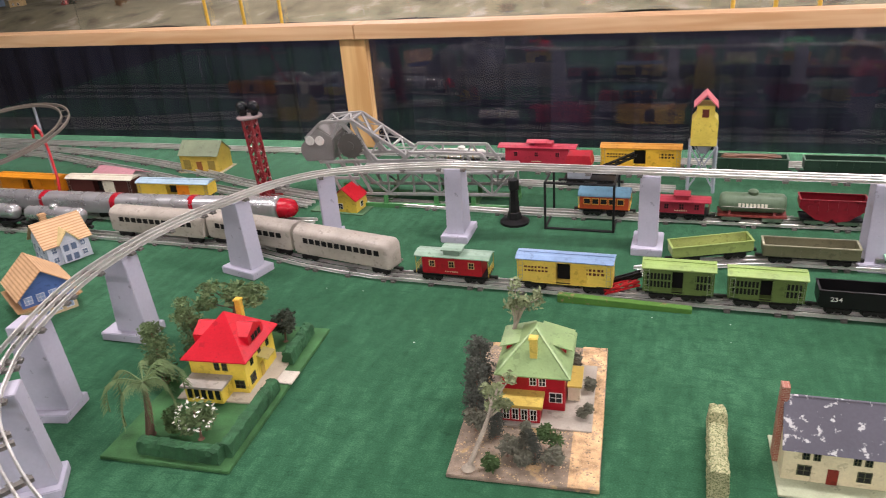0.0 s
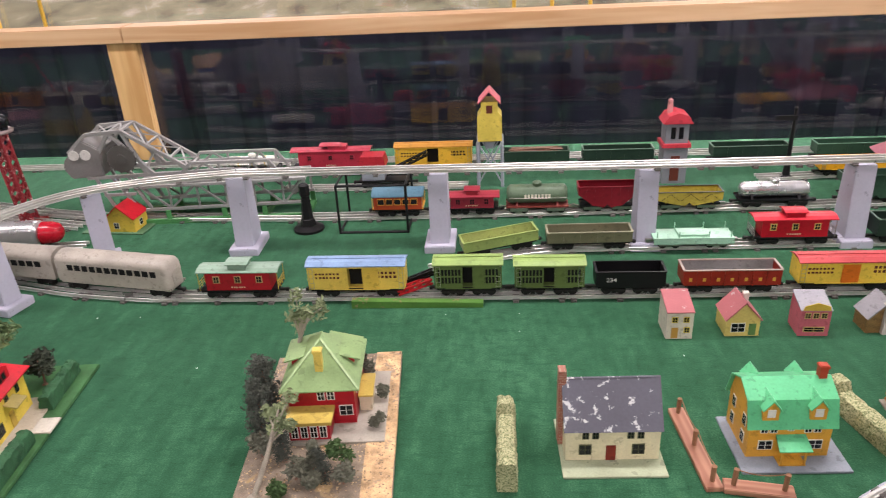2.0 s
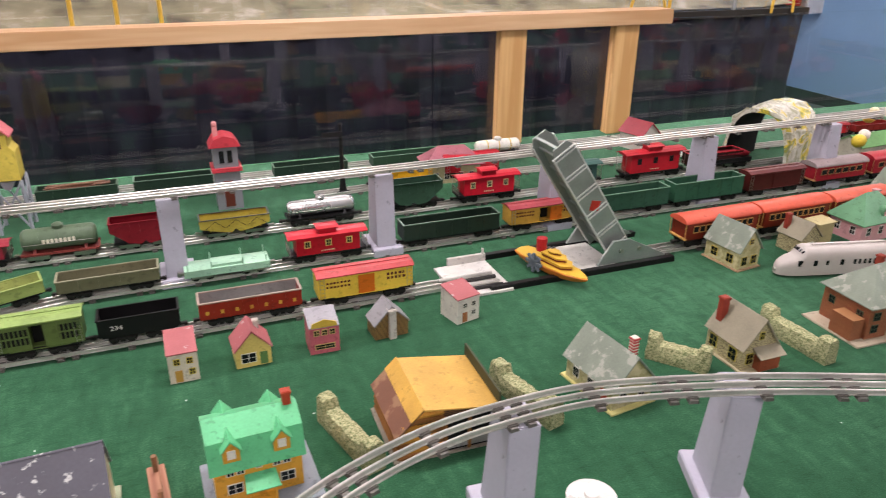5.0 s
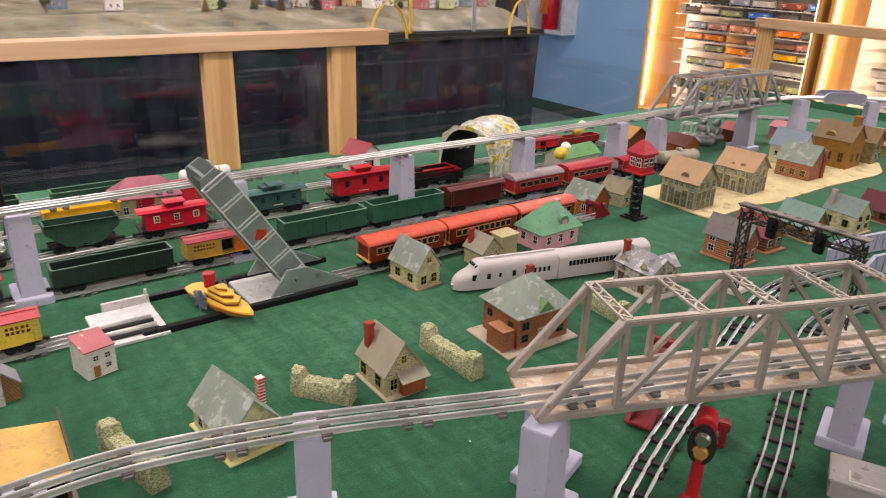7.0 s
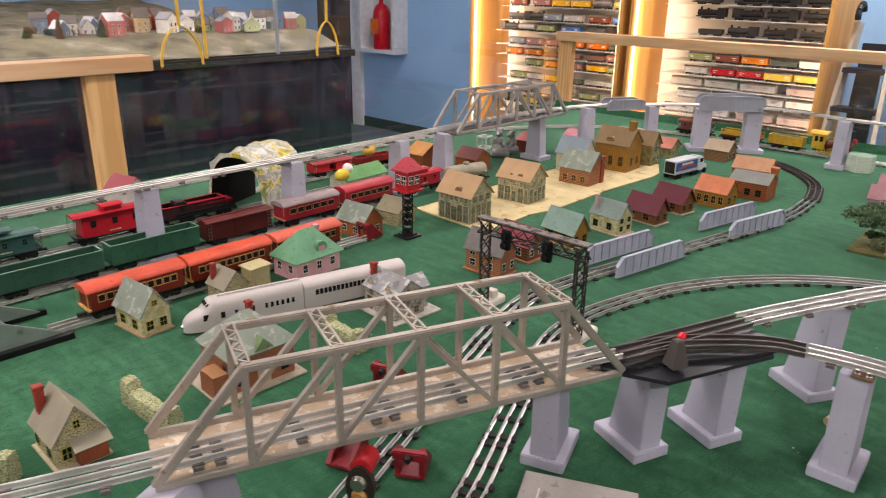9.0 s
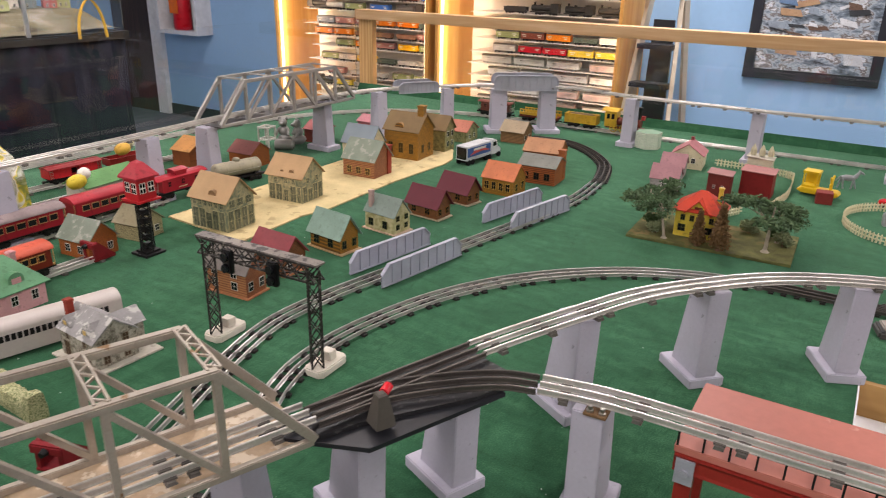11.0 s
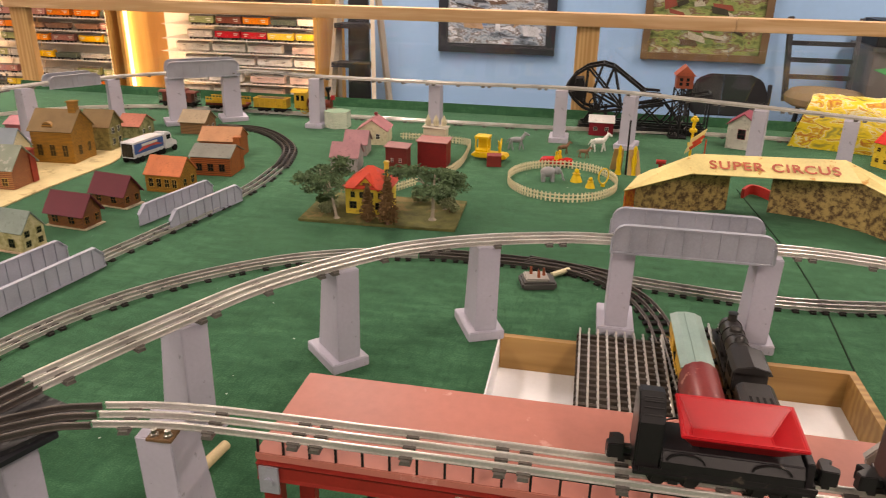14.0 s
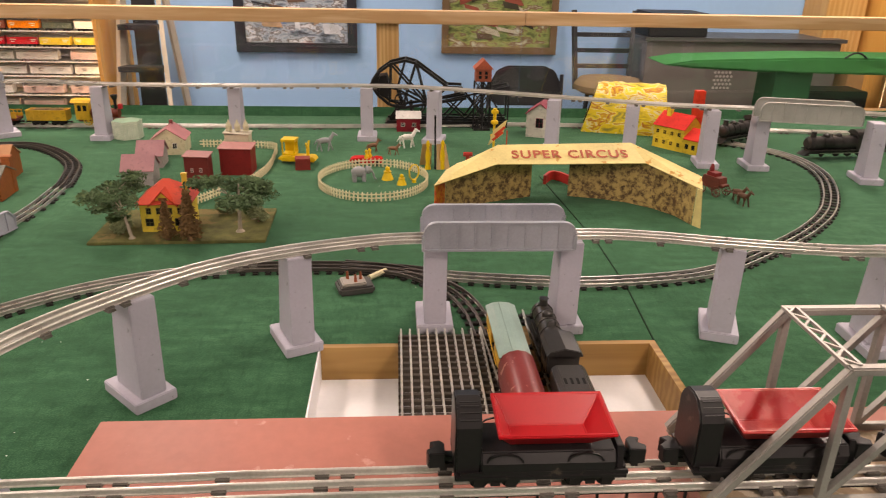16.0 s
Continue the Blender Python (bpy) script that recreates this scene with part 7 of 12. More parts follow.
house(-1.70, 1.64, -12, 0.16, 0.08, 0.03, 0.048, paint("a8a2a2", 0.5), paint("bf8a90", 0.5), "low station platform with a pale red striped roof", "gable_x", over=0.008)
house(1.14, 1.79, -8, 0.15, 0.075, 0.055, 0.098, paint("a99f7a", 0.6), paint("a0606a", 0.5), "cream station house with a dusty red hipped roof", "hip", over=0.012, wins=rows("s", (-0.05, -0.02, 0.02, 0.05), (0.012,), 0.014, 0.02))
house(1.832, 1.882, 14, 0.078, 0.09, 0.056, 0.092, paint("c9c2b8", 0.6), paint("9a3640", 0.5), "white cottage with a dark red roof by the pine post", "gable_y", over=0.006, wins=[("s", 0.0, 0.014, 0.022, 0.024)])
house(2.44, 1.545, 4, 0.17, 0.085, 0.055, 0.082, paint("c5c0ae", 0.6), paint("5fa052", 0.5), "cream tin depot with a bright green roof", "gable_x", over=0.006)
house(2.84, 1.64, 4, 0.12, 0.075, 0.052, 0.086, paint("8a4f2c", 0.6), paint("c0884e", 0.6), "orange-brown shed behind the elevated piers", "gable_y", over=0.005)
house(2.92, 1.475, 4, 0.09, 0.09, 0.05, 0.08, LITHO_ORANGE, paint("9a5f5a", 0.6), "small brown cottage behind the card houses", "gable_y", over=0.005)
house(3.32, 1.52, 4, 0.09, 0.07, 0.05, 0.075, paint("7a3a30", 0.6), paint("a05a58", 0.6), "red-brown cottage behind the far pier", "gable_y", over=0.005)
house(3.55, 1.45, 4, 0.09, 0.07, 0.05, 0.07, paint("b3686c", 0.6), paint("b87a80", 0.6), "pink cottage at the far corner", "gable_y", over=0.005)
house(2.605, 1.245, 4, 0.05, 0.06, 0.03, 0.055, paint("7a3a30", 0.6), paint("97443e", 0.6), "small red shed between the card houses", "gable_y", over=0.004)
house(4.034, -0.964, -20, 0.10, 0.094, 0.086, 0.122, paint("d0ccc0", 0.5), paint("8d3a48", 0.5), "white tin house with a maroon roof by the circus", "gable_x", over=0.006, wins=[("w", 0.0, 0.035, 0.026, 0.034)], frame=paint("8d3a48"))
SCHOOLY, SCHOOLR = paint("dcbc2a", 0.4), paint("cf3a34", 0.4)
hh = house(3.859, -1.400, 36, 0.117, 0.104, 0.078, 0.118, SCHOOLY, SCHOOLR, "bright yellow toy schoolhouse with a red roof", "gable_x", over=0.004, chimney=(0.03, 0.01, 0.016, 0.138, SCHOOLY, 0.09), wins=rows("n", (-0.042, -0.014, 0.014, 0.042), (0.016, 0.05), 0.012, 0.014), frame=paint("c7a522"))
bm = bmesh.new()
box(bm, -0.112, -0.0587, -0.050, 0.0505, 0, 0.046)
wing = part("wing", bm, SCHOOLY, hh)
bm = bmesh.new()
prism(bm, [(-0.052, 0.0462), (0.054, 0.0462), (0.054, 0.049), (0.001, 0.079), (-0.052, 0.049)], -0.116, -0.0587, "x")
part("wing_roof", bm, SCHOOLR, wing)
for u in (-0.098, -0.074):
    bm = bmesh.new()
    box(bm, u - 0.006, u + 0.006, 0.0503, 0.0513, 0.016, 0.032)
    part("window", bm, GLASS_DK, wing)
house(4.10, -0.485, 0, 0.06, 0.085, 0.05, 0.07, paint("8a1f2c", 0.5), paint("cfccc8", 0.5), "small red barn with a white roof", "gable_y", wins=rows("w", (-0.02, 0.02), (0.018,), 0.014, 0.014), over=0.004)


# ---- foliage, hedges, fences ----
FOL = mat("tree_foliage", c("40562f"), 0.85, 0, 0.45, 90, 0.3, rand=0.1)
FOL_DEEP = mat("deep_green_foliage", c("4a6040"), 0.85, 0, 0.45, 90, 0.3, rand=0.1)
FOL_PALE = mat("faded_foliage", c("7b8560"), 0.85, 0, 0.4, 90, 0.3)
FOL_DARK = mat("dark_foliage", c("3d4436"), 0.85, 0, 0.4, 90, 0.3)
FOL_PALM = mat("palm_foliage", c("5d7048"), 0.8, 0, 0.5, 110, 0.2)
BARK_PALM = mat("palm_bark", c("5c483a"), 0.8, 0, 0.35, 120, 0.5)
FOL_SLATE = mat("slate_green_foliage", c("4e5148"), 0.9, 0, 0.5, 110, 0.3)
FOL_GREY = mat("grey_green_foliage", c("646455"), 0.9, 0, 0.5, 110, 0.3)
FOL_BROWN = mat("brown_foliage", c("6b5131"), 0.85, 0, 0.45, 90, 0.3)
BARK = mat("model_bark", c("7b5d4c"), 0.85, 0, 0.4, 120, 0.6)
BARK_PALE = mat("pale_bark", c("9a9080"), 0.85, 0, 0.35, 120, 0.6)
HEDGE = print_mat("sponge_hedge", c("b0ad84"), c("5c683f"), 330, "foliage", 0.95)


def leaves(bm, p, rad, n, size, rng, shell=0.55):
    """Many small bent leaves scattered through an ellipsoid, most of them near its skin."""
    for _ in range(n):
        d = Vector((rng.gauss(0, 1), rng.gauss(0, 1), rng.gauss(0, 1))).normalized() * (shell + (1 - shell) * rng.random())
        q = Vector(p) + Vector((d.x * rad[0], d.y * rad[1], d.z * rad[2]))
        a = Vector((rng.gauss(0, 1), rng.gauss(0, 1), rng.gauss(0, 0.7))).normalized()
        b = a.orthogonal().normalized()
        s = size * rng.uniform(0.6, 1.3)
        v = [bm.verts.new(q + a * s), bm.verts.new(q + b * s * 0.45), bm.verts.new(q - a * s), bm.verts.new(q - b * s * 0.45 + a.cross(b) * s * 0.3)]
        bm.faces.new((v[0], v[1], v[2]))
        bm.faces.new((v[0], v[2], v[3]))


def tree(x, y, z, h, label, kind="spreading", wide=0.05, leaf=None, bark=None, seed=1, lean=(0, 0), dense=1.0):
    rng = random.Random(seed)
    root = thing("model_tree", pose(x, y, z), label, "tree")
    leaf, bark = leaf or FOL, bark or BARK
    bm = bmesh.new()
    top = Vector((lean[0], lean[1], h * 0.8))
    g = 1.8 if kind == "palm" else 1.0
    rod(bm, (0, 0, 0), top * 0.5 + Vector((0.002, 0.001, 0)), h * 0.035 * g, h * 0.026 * g, 9)
    rod(bm, top * 0.5 + Vector((0.002, 0.001, 0)), top, h * 0.026 * g, h * 0.012 * g, 9)
    lathe(bm, [(h * 0.085, 0), (h * 0.07, h * 0.015), (h * 0.035, h * 0.05)], 9)
    cb = bmesh.new()
    if kind == "spreading":
        for k in range(7):
            a = k * 0.9 + rng.random()
            r = wide * rng.uniform(0.35, 0.95)
            e = top + Vector((math.cos(a) * r, math.sin(a) * r, h * rng.uniform(-0.22, 0.14)))
            rod(bm, top * rng.uniform(0.55, 0.9), e, h * 0.014, h * 0.005, 6)
            leaves(cb, e, (wide * 0.42, wide * 0.42, h * 0.11), int(240 * dense), h * 0.05 * min(1, 0.5 + dense / 2), rng, 0.25)
    elif kind == "palm":
        for k in range(8):
            a = k * math.tau / 8 + rng.uniform(-0.2, 0.2)
            d = Vector((math.cos(a), math.sin(a), 0))
            last = top
            for i in range(1, 9):
                u = i / 8
                q = top + d * (wide * math.sin(u * 1.6)) + Vector((0, 0, h * 0.22 * math.sin(u * 2.2) - h * 0.5 * u ** 2.6))
                bar(cb, last, q, 0.0016, 0.0016)
                s = d.cross(Vector((0, 0, 1)))
                for side in (-1, 1):
                    for w in (0.0, 0.33, 0.66):
                        r = last.lerp(q, w)
                        tip = r + s * side * wide * 0.2 * (1.1 - u * 0.5) + d * 0.012 + Vector((0, 0, -h * 0.07 - rng.random() * 0.008))
                        v = [cb.verts.new(r), cb.verts.new(r + d * 0.0035), cb.verts.new(tip)]
                        cb.faces.new(v)
                last = q
    elif kind == "column":
        for i in range(12):
            u = i / 11
            leaves(cb, Vector((lean[0] * u + rng.uniform(-0.3, 0.3) * wide, lean[1] * u + rng.uniform(-0.3, 0.3) * wide, h * (0.06 + 0.88 * u))), (wide * (0.9 - 0.35 * u * u), wide * (0.9 - 0.35 * u * u), h * 0.07), 200, h * 0.028, rng, 0.2)
    elif kind == "conifer":
        for i in range(9):
            u = i / 8
            leaves(cb, Vector((lean[0] * u, lean[1] * u, h * (0.14 + 0.82 * u))), (wide * (1.05 - u * 0.85), wide * (1.05 - u * 0.85), h * 0.08), 150, h * 0.05, rng, 0.3)
    else:
        for i in range(6):
            a = rng.random() * 6.28
            leaves(cb, (math.cos(a) * wide * 0.45, math.sin(a) * wide * 0.45, h * rng.uniform(0.35, 0.75)), (wide * 0.6, wide * 0.6, h * 0.3), int(170 * dense), 0.0028 + h * 0.035, rng, 0.3)
    part("trunk", bm, bark, root, smooth=True)
    part("crown", cb, leaf, root)
    return root


def hedge(x0, y0, x1, y1, label="pale green sponge hedge with raised ends", h=0.045, w=0.026, low=0.031, material=None, ends=0.16, fine=0.0026):
    """A rough block along a line, with raised ends where ends is set."""
    L = math.hypot(x1 - x0, y1 - y0)
    ang = math.degrees(math.atan2(y1 - y0, x1 - x0))
    bm = bmesh.new()
    n = max(10, int(L / 0.005))
    rings = []
    for i in range(n + 1):
        u = i / n
        hh = h if (u < ends or u > 1 - ends) else low
        rings.append([bm.verts.new((u * L, yy * w, zz * hh)) for yy, zz in ((-0.5, 0), (-0.52, 0.3), (-0.5, 0.65), (-0.42, 0.93), (-0.2, 1.0), (0.0, 0.98), (0.2, 1.0), (0.42, 0.93), (0.5, 0.65), (0.52, 0.3), (0.5, 0))])
    for a, b in zip(rings, rings[1:]):
        for k in range(10):
            bm.faces.new((a[k], a[k + 1], b[k + 1], b[k]))
    bm.faces.new(rings[0][::-1])
    bm.faces.new(rings[-1])
    for v in bm.verts:
        if v.co.z > 0.001:
            p = v.co * 160 + Vector((x0 * 50, y0 * 50, 0))
            v.co += Vector((noise.noise(p), noise.noise(p + Vector((9, 0, 0))), noise.noise(p + Vector((0, 9, 0))))) * fine
    return solo("hedge", bm, material or HEDGE, label, "hedge", pose(x0, y0, 0, 0, 0, ang), group="hedges")


for a in ((0.088, 0.645, 0.088, 0.79), (0.604, 0.705, 0.566, 0.842), (0.868, 0.703, 0.834, 0.835), (1.370, 0.69, 1.362, 0.831), (1.73, 0.69, 1.735, 0.80)):
    hedge(*a)
hedge(1.168, 0.742, 1.106, 0.820)

PLANK = wood("pink_plank", c("b58468"), c("94604a"), 9, 0)
POSTW = mat("stick_wood", c("8a6248"), 0.7, 0, 0.2, 60, 0.2)


def plank_fence(x0, y0, x1, y1, n, label):
    L, ang = math.hypot(x1 - x0, y1 - y0), math.degrees(math.atan2(y1 - y0, x1 - x0))
    root = thing("plank_fence", pose(x0, y0, 0, 0, 0, ang), label, "fence", "plank fences")
    bm = bmesh.new()
    box(bm, 0, L, -0.011, 0.011, 0, 0.008)
    part("plank", bm, PLANK, root, bevel=0.001)
    for k in range(n):
        x = 0.012 + (L - 0.024) * k / (n - 1)
        bm = bmesh.new()
        rod(bm, (x, 0, 0.007), (x + 0.001, 0.0, 0.033), 0.0032, 0.0034, 8)
        part("post", bm, POSTW, root)
        if k:
            bm = bmesh.new()
            x_ = 0.012 + (L - 0.024) * (k - 1) / (n - 1)
            last = None
            for i in range(7):
                u = i / 6
                p = (x_ + (x - x_) * u, 0.0035, 0.030 - 0.006 * math.sin(u * math.pi))
                if last:
                    rod(bm, last, p, 0.0007, n=5)
                last = p
            part("wire", bm, POSTW, root)


plank_fence(0.335, 0.81, 0.349, 0.649, 3, "pink-brown plank with stick posts and wire beside a house")
plank_fence(0.361, 0.657, 0.444, 0.644, 2, "short pink-brown plank fence before the orange house")

# garden of the yellow house
GHEDGE = mat("green_flock", c("31593a"), 0.95, 0, 0.35, 120, 0.8)
for a in ((-0.73, 0.545, -0.592, 0.552), (-0.592, 0.56, -0.606, 0.725), (-0.622, 0.80, -0.634, 0.905)):
    hedge(*a, "dark green flocked hedge round the yellow house lawn", 0.024, 0.020, 0.024, GHEDGE, 0.0, 0.0032).location.z = 0.006
tree(-0.742, 0.578, 0.006, 0.118, "palm tree with drooping green fronds on the lawn", "palm", 0.056, FOL_PALM, BARK_PALM, 3, (0.008, 0.008))
b_ = tree(-0.655, 0.588, 0.006, 0.066, "flowering shrub with white blossom on the lawn", "bush", 0.032, FOL_PALM, seed=4, dense=0.45)
bm = bmesh.new()
leaves(bm, (0, 0, 0.045), (0.034, 0.034, 0.022), 70, 0.0035, random.Random(9), 0.85)
part("blossom", bm, mat("white_blossom", c("e8e4da"), 0.8), b_, "white blossom")
tree(-0.812, 0.705, 0.006, 0.122, "tall feathery green shrub beside the yellow house", "column", 0.034, FOL_PALM, seed=5)
tree(-0.79, 0.775, 0.006, 0.128, "tall feathery green shrub beside the yellow house", "column", 0.032, FOL_PALM, seed=6)
tree(-0.778, 0.86, 0.006, 0.125, "arching green tree behind the yellow house", "spreading", 0.066, FOL_PALM, BARK_PALM, 7, (0.03, 0.0), 0.8)
tree(-0.665, 0.868, 0.006, 0.058, "dark bush beside the house", "bush", 0.03, FOL_DARK, seed=8)
tree(-0.70, 0.60, 0.006, 0.05, "low green bush by the porch", "bush", 0.024, FOL, seed=10)

# garden of the red house
tree(-0.237, 0.618, 0.009, 0.118, "leaning bare trunk with a tuft of green", "spreading", 0.024, FOL_PALE, BARK_PALE, 11, (0.03, 0.062), 0.35)
tree(-0.256, 0.725, 0.009, 0.105, "tall grey-green column of feathery shrubbery", "column", 0.024, FOL_SLATE, seed=12, lean=(0.004, 0.002))
tree(-0.262, 0.785, 0.009, 0.11, "tall grey-green column of feathery shrubbery", "column", 0.028, FOL_SLATE, seed=13)
tree(-0.247, 0.70, 0.009, 0.05, "low grey-green shrub on the sandy garden", "bush", 0.02, FOL_GREY, seed=15, dense=0.5)
tree(-0.245, 0.83, 0.009, 0.172, "tall leaning tree with sparse tufts", "spreading", 0.034, FOL_PALE, BARK_PALE, 14, (0.034, 0.03), 0.2)
for k, (bx, by, bh) in enumerate(((-0.19, 0.655, 0.034), (-0.165, 0.638, 0.028), (-0.135, 0.685, 0.036), (-0.098, 0.765, 0.024), (-0.10, 0.83, 0.024), (-0.135, 0.895, 0.032), (-0.205, 0.622, 0.024), (-0.125, 0.648, 0.030))):
    tree(bx, by, 0.009, bh, "grey-green shrub on the sandy garden", "bush", bh * 0.55, (FOL_GREY, FOL_GREY, FOL, FOL_GREY)[k % 4], seed=20 + k, dense=0.4)

tree(-0.172, 0.668, 0.009, 0.062, "thin twiggy shrub leaning over the sandy garden", "column", 0.013, FOL_GREY, seed=41, lean=(0.012, -0.006))
tree(-0.150, 0.655, 0.009, 0.050, "thin twiggy shrub leaning over the sandy garden", "column", 0.012, FOL_SLATE, seed=42, lean=(-0.008, 0.004))
tree(-0.215, 0.690, 0.009, 0.058, "dark twiggy shrub by the red porch", "column", 0.014, FOL_SLATE, seed=43)
bm = bmesh.new()
rng = random.Random(77)
for k in range(1500):
    u, v, r = rng.uniform(-0.102, 0.102), rng.uniform(-0.169, 0.169), rng.uniform(0.0008, 0.0019)
    z0 = 0.0075 if u > 0.062 else 0.006
    ring_ = [bm.verts.new((u + r * math.cos(a) * rng.uniform(0.7, 1.3), v + r * math.sin(a) * rng.uniform(0.7, 1.3), z0)) for a in (0.3, 1.6, 2.8, 4.0, 5.2)]
    tip = bm.verts.new((u, v, z0 + r * 1.1))
    for i in range(5):
        bm.faces.new((ring_[i], ring_[(i + 1) % 5], tip))
solo("gravel", bm, mat("mixed_gravel", c("8f7d66"), 0.9, 0, 0.3, 400, 0.2, wear=c("cdb089"), wear_at=0.5, wear_scale=200), "loose brown and golden gravel on the sandy board", "gravel", at=pose(-0.175, 0.781, 0, 0, 0, 4.5), kind="stuff")

# garden of the small yellow house on the olive board
tree(3.078, 0.197, 0.006, 0.118, "spreading green model tree on the olive board", "spreading", 0.088, FOL_DEEP, BARK_PALE, 31, (-0.004, 0.012), 1.0)
tree(2.995, 0.142, 0.006, 0.112, "slim green model tree before the yellow house", "spreading", 0.05, FOL_DEEP, BARK_PALE, 35, (0.01, 0.02), 0.5)
tree(3.036, -0.085, 0.006, 0.140, "spreading green model tree with a forked grey trunk", "spreading", 0.098, FOL_DEEP, BARK_PALE, 32, (0.004, -0.004), 1.0)
tree(3.12, -0.10, 0.006, 0.085, "low spreading green tree behind the forked tree", "spreading", 0.075, FOL_DEEP, BARK_PALE, 36, (0, 0), 0.8)
tree(2.988, 0.062, 0.006, 0.088, "small brown conifer before the yellow house", "conifer", 0.022, FOL_BROWN, seed=33)
tree(2.985, 0.012, 0.006, 0.112, "brown conifer before the yellow house", "conifer", 0.03, FOL_BROWN, seed=34)
for k, (bx, by) in enumerate(((3.10, -0.115), (3.15, -0.09), (3.16, -0.03), (3.05, 0.185), (3.02, 0.17), (3.19, 0.09))):
    tree(bx, by, 0.006, 0.04, "low green bush on the olive board", "bush", 0.026, FOL if k % 2 else FOL_PALE, seed=40 + k)

CREAM_P = paint("d9cda8", 0.5)


def picket(pts, label, h=0.026, step=0.011):
    line = curve(pts, step)
    root = thing("picket_fence", pose(0, 0, 0), label, "fence", "picket fences")
    for z in (h * 0.35, h * 0.72):
        bm = bmesh.new()
        sweep(bm, [(p.x, p.y, z) for p in line], [(-0.001, -0.0015), (0.001, -0.0015), (0.001, 0.0015), (-0.001, 0.0015)])
        part("fence_rail", bm, CREAM_P, root)
    bm = bmesh.new()
    prism(bm, [(-0.0021, 0), (0.0021, 0), (0.0021, h * 0.85), (0, h), (-0.0021, h * 0.85)], -0.0012, 0.0012, "y")
    me = mesh("picket", bm, CREAM_P)
    for a, b in zip(line, line[1:]):
        share("picket", me, root, pose(a.x, a.y, 0, 0, random.uniform(-2, 2), math.degrees(math.atan2(b.y - a.y, b.x - a.x))))


picket([(3.437 + 0.168 * math.cos(a), -0.376 + 0.153 * math.sin(a)) for a in [k * math.tau / 16 for k in range(17)]], "cream plastic picket fence ringing the elephant")
picket([(3.20, 0.20), (3.24, 0.08), (3.33, 0.02)], "cream plastic picket fence behind the yellow house", 0.024)
picket([(3.40, -0.035), (3.55, -0.065), (3.72, -0.06), (3.80, -0.045), (3.83, 0.05), (3.835, 0.20)], "cream plastic picket fence round the farm", 0.026)

# ---- the red platform and the sunken yard ----
SALMON = mat("salmon_painted_board", c("ab6c5e"), 0.5, 0, 0.14, 14, 0.12, wear=c("c08c80"), wear_at=0.63, wear_scale=18)
DARKRED = mat("dark_red_paint", c("8a2a22"), 0.45, 0, 0.2, 40, 0.12)
pf = thing("red_platform", pose(0, 0, 0), "salmon red painted platform standing beside the elevated track", "platform")
bm = bmesh.new()
box(bm, 1.965, 2.114, -1.30, -0.135, 0.139, 0.148)
part("platform_top", bm, SALMON, pf, bevel=0.001)
bm = bmesh.new()
prism(bm, [(1.962, 0.118), (1.968, 0.118), (1.966, 0.122), (1.966, 0.134), (1.968, 0.1388), (1.960, 0.1388), (1.963, 0.134), (1.963, 0.122)], -1.30, -0.137, "y")
part("front_girder", bm, DARKRED, pf)
bm = bmesh.new()
box(bm, 1.968, 2.10, -0.141, -0.136, 0.118, 0.1388)
part("end_girder", bm, DARKRED, pf)
bm = bmesh.new()
box(bm, -0.0011, 0.0011, -0.0011, 0.0011, 0.148, 0.1665)
me = mesh("railing_post", bm, BLACK)
for k in range(44):
    share("railing_post", me, pf, pose(1.967, -0.138 - k * 0.0265, 0))
bm = bmesh.new()
rod(bm, (1.967, -1.30, 0.1668), (1.967, -0.136, 0.1668), 0.0014, n=6)
part("handrail", bm, BLACK, pf)
for y in (-0.15, -0.52, -0.90, -1.28):
    for x in (1.972, 2.055):
        bm = bmesh.new()
        box(bm, x - 0.006, x + 0.006, y - 0.009, y + 0.009, 0, 0.139)
        part("leg", bm, DARKRED, pf)
bm = bmesh.new()
box(bm, 1.9595, 1.9622, -0.160, -0.140, 0.105, 0.136)
rod(bm, (1.957, -0.150, 0.119), (1.960, -0.150, 0.119), 0.005, n=12)
part("end_plate", bm, GIRD, pf, "grey bracket with a round boss")
bm = bmesh.new()
box(bm, 1.9605, 1.9625, -0.405, -0.335, 0.121, 0.133)
part("name_plate", bm, mat("cream_plate", c("a39a88"), 0.5), pf, "pale plate with unreadable writing")
bm = bmesh.new()
rod(bm, (1.972, -0.25, 0.118), (1.972, -0.25, 0.0), 0.004, n=8)
part("black_prop", bm, BLACK, pf)

rk = thing("track_rack", pose(0, 0, 0), "rack of bare steel rails laid across the sunken yard", "track rack")
for k in range(11):
    y = -0.447 - 0.0148 * k
    bm = bmesh.new()
    sweep(bm, [(2.045, y, 0.0075), (2.55, y, 0.0075)], RAIL_PROF)
    part("rail", bm, STEEL, rk)
bm = bmesh.new()
box(bm, -0.0032, 0.0032, -0.60, -0.442, 0.0035, 0.0105)
me = mesh("cross_tie", bm, mat("brown_tie", c("4d453d"), 0.5, 0.3, 0.3, 80, 0.15))
for k in range(29):
    share("cross_tie", me, rk, pose(2.052 + 0.0172 * k, 0, 0))
track([(2.0, -0.612), (2.3, -0.612), (2.56, -0.60)], 0.001, "three-rail track on which the yellow boxcar stands", RUSTY, TIE_DARK_ME)
track([(2.0, -0.683), (2.3, -0.683), (2.62, -0.683)], 0.001, "three-rail track under the black steam engine", RUSTY, TIE_DARK_ME)
bm = bmesh.new()
for y in (-0.612, -0.683):
    box(bm, 2.0, 2.58, y - 0.030, y + 0.030, -0.012, 0.0005)
solo("track_board", bm, PLY, "plywood strips carrying the yard tracks over the pit", "board", kind="structure")
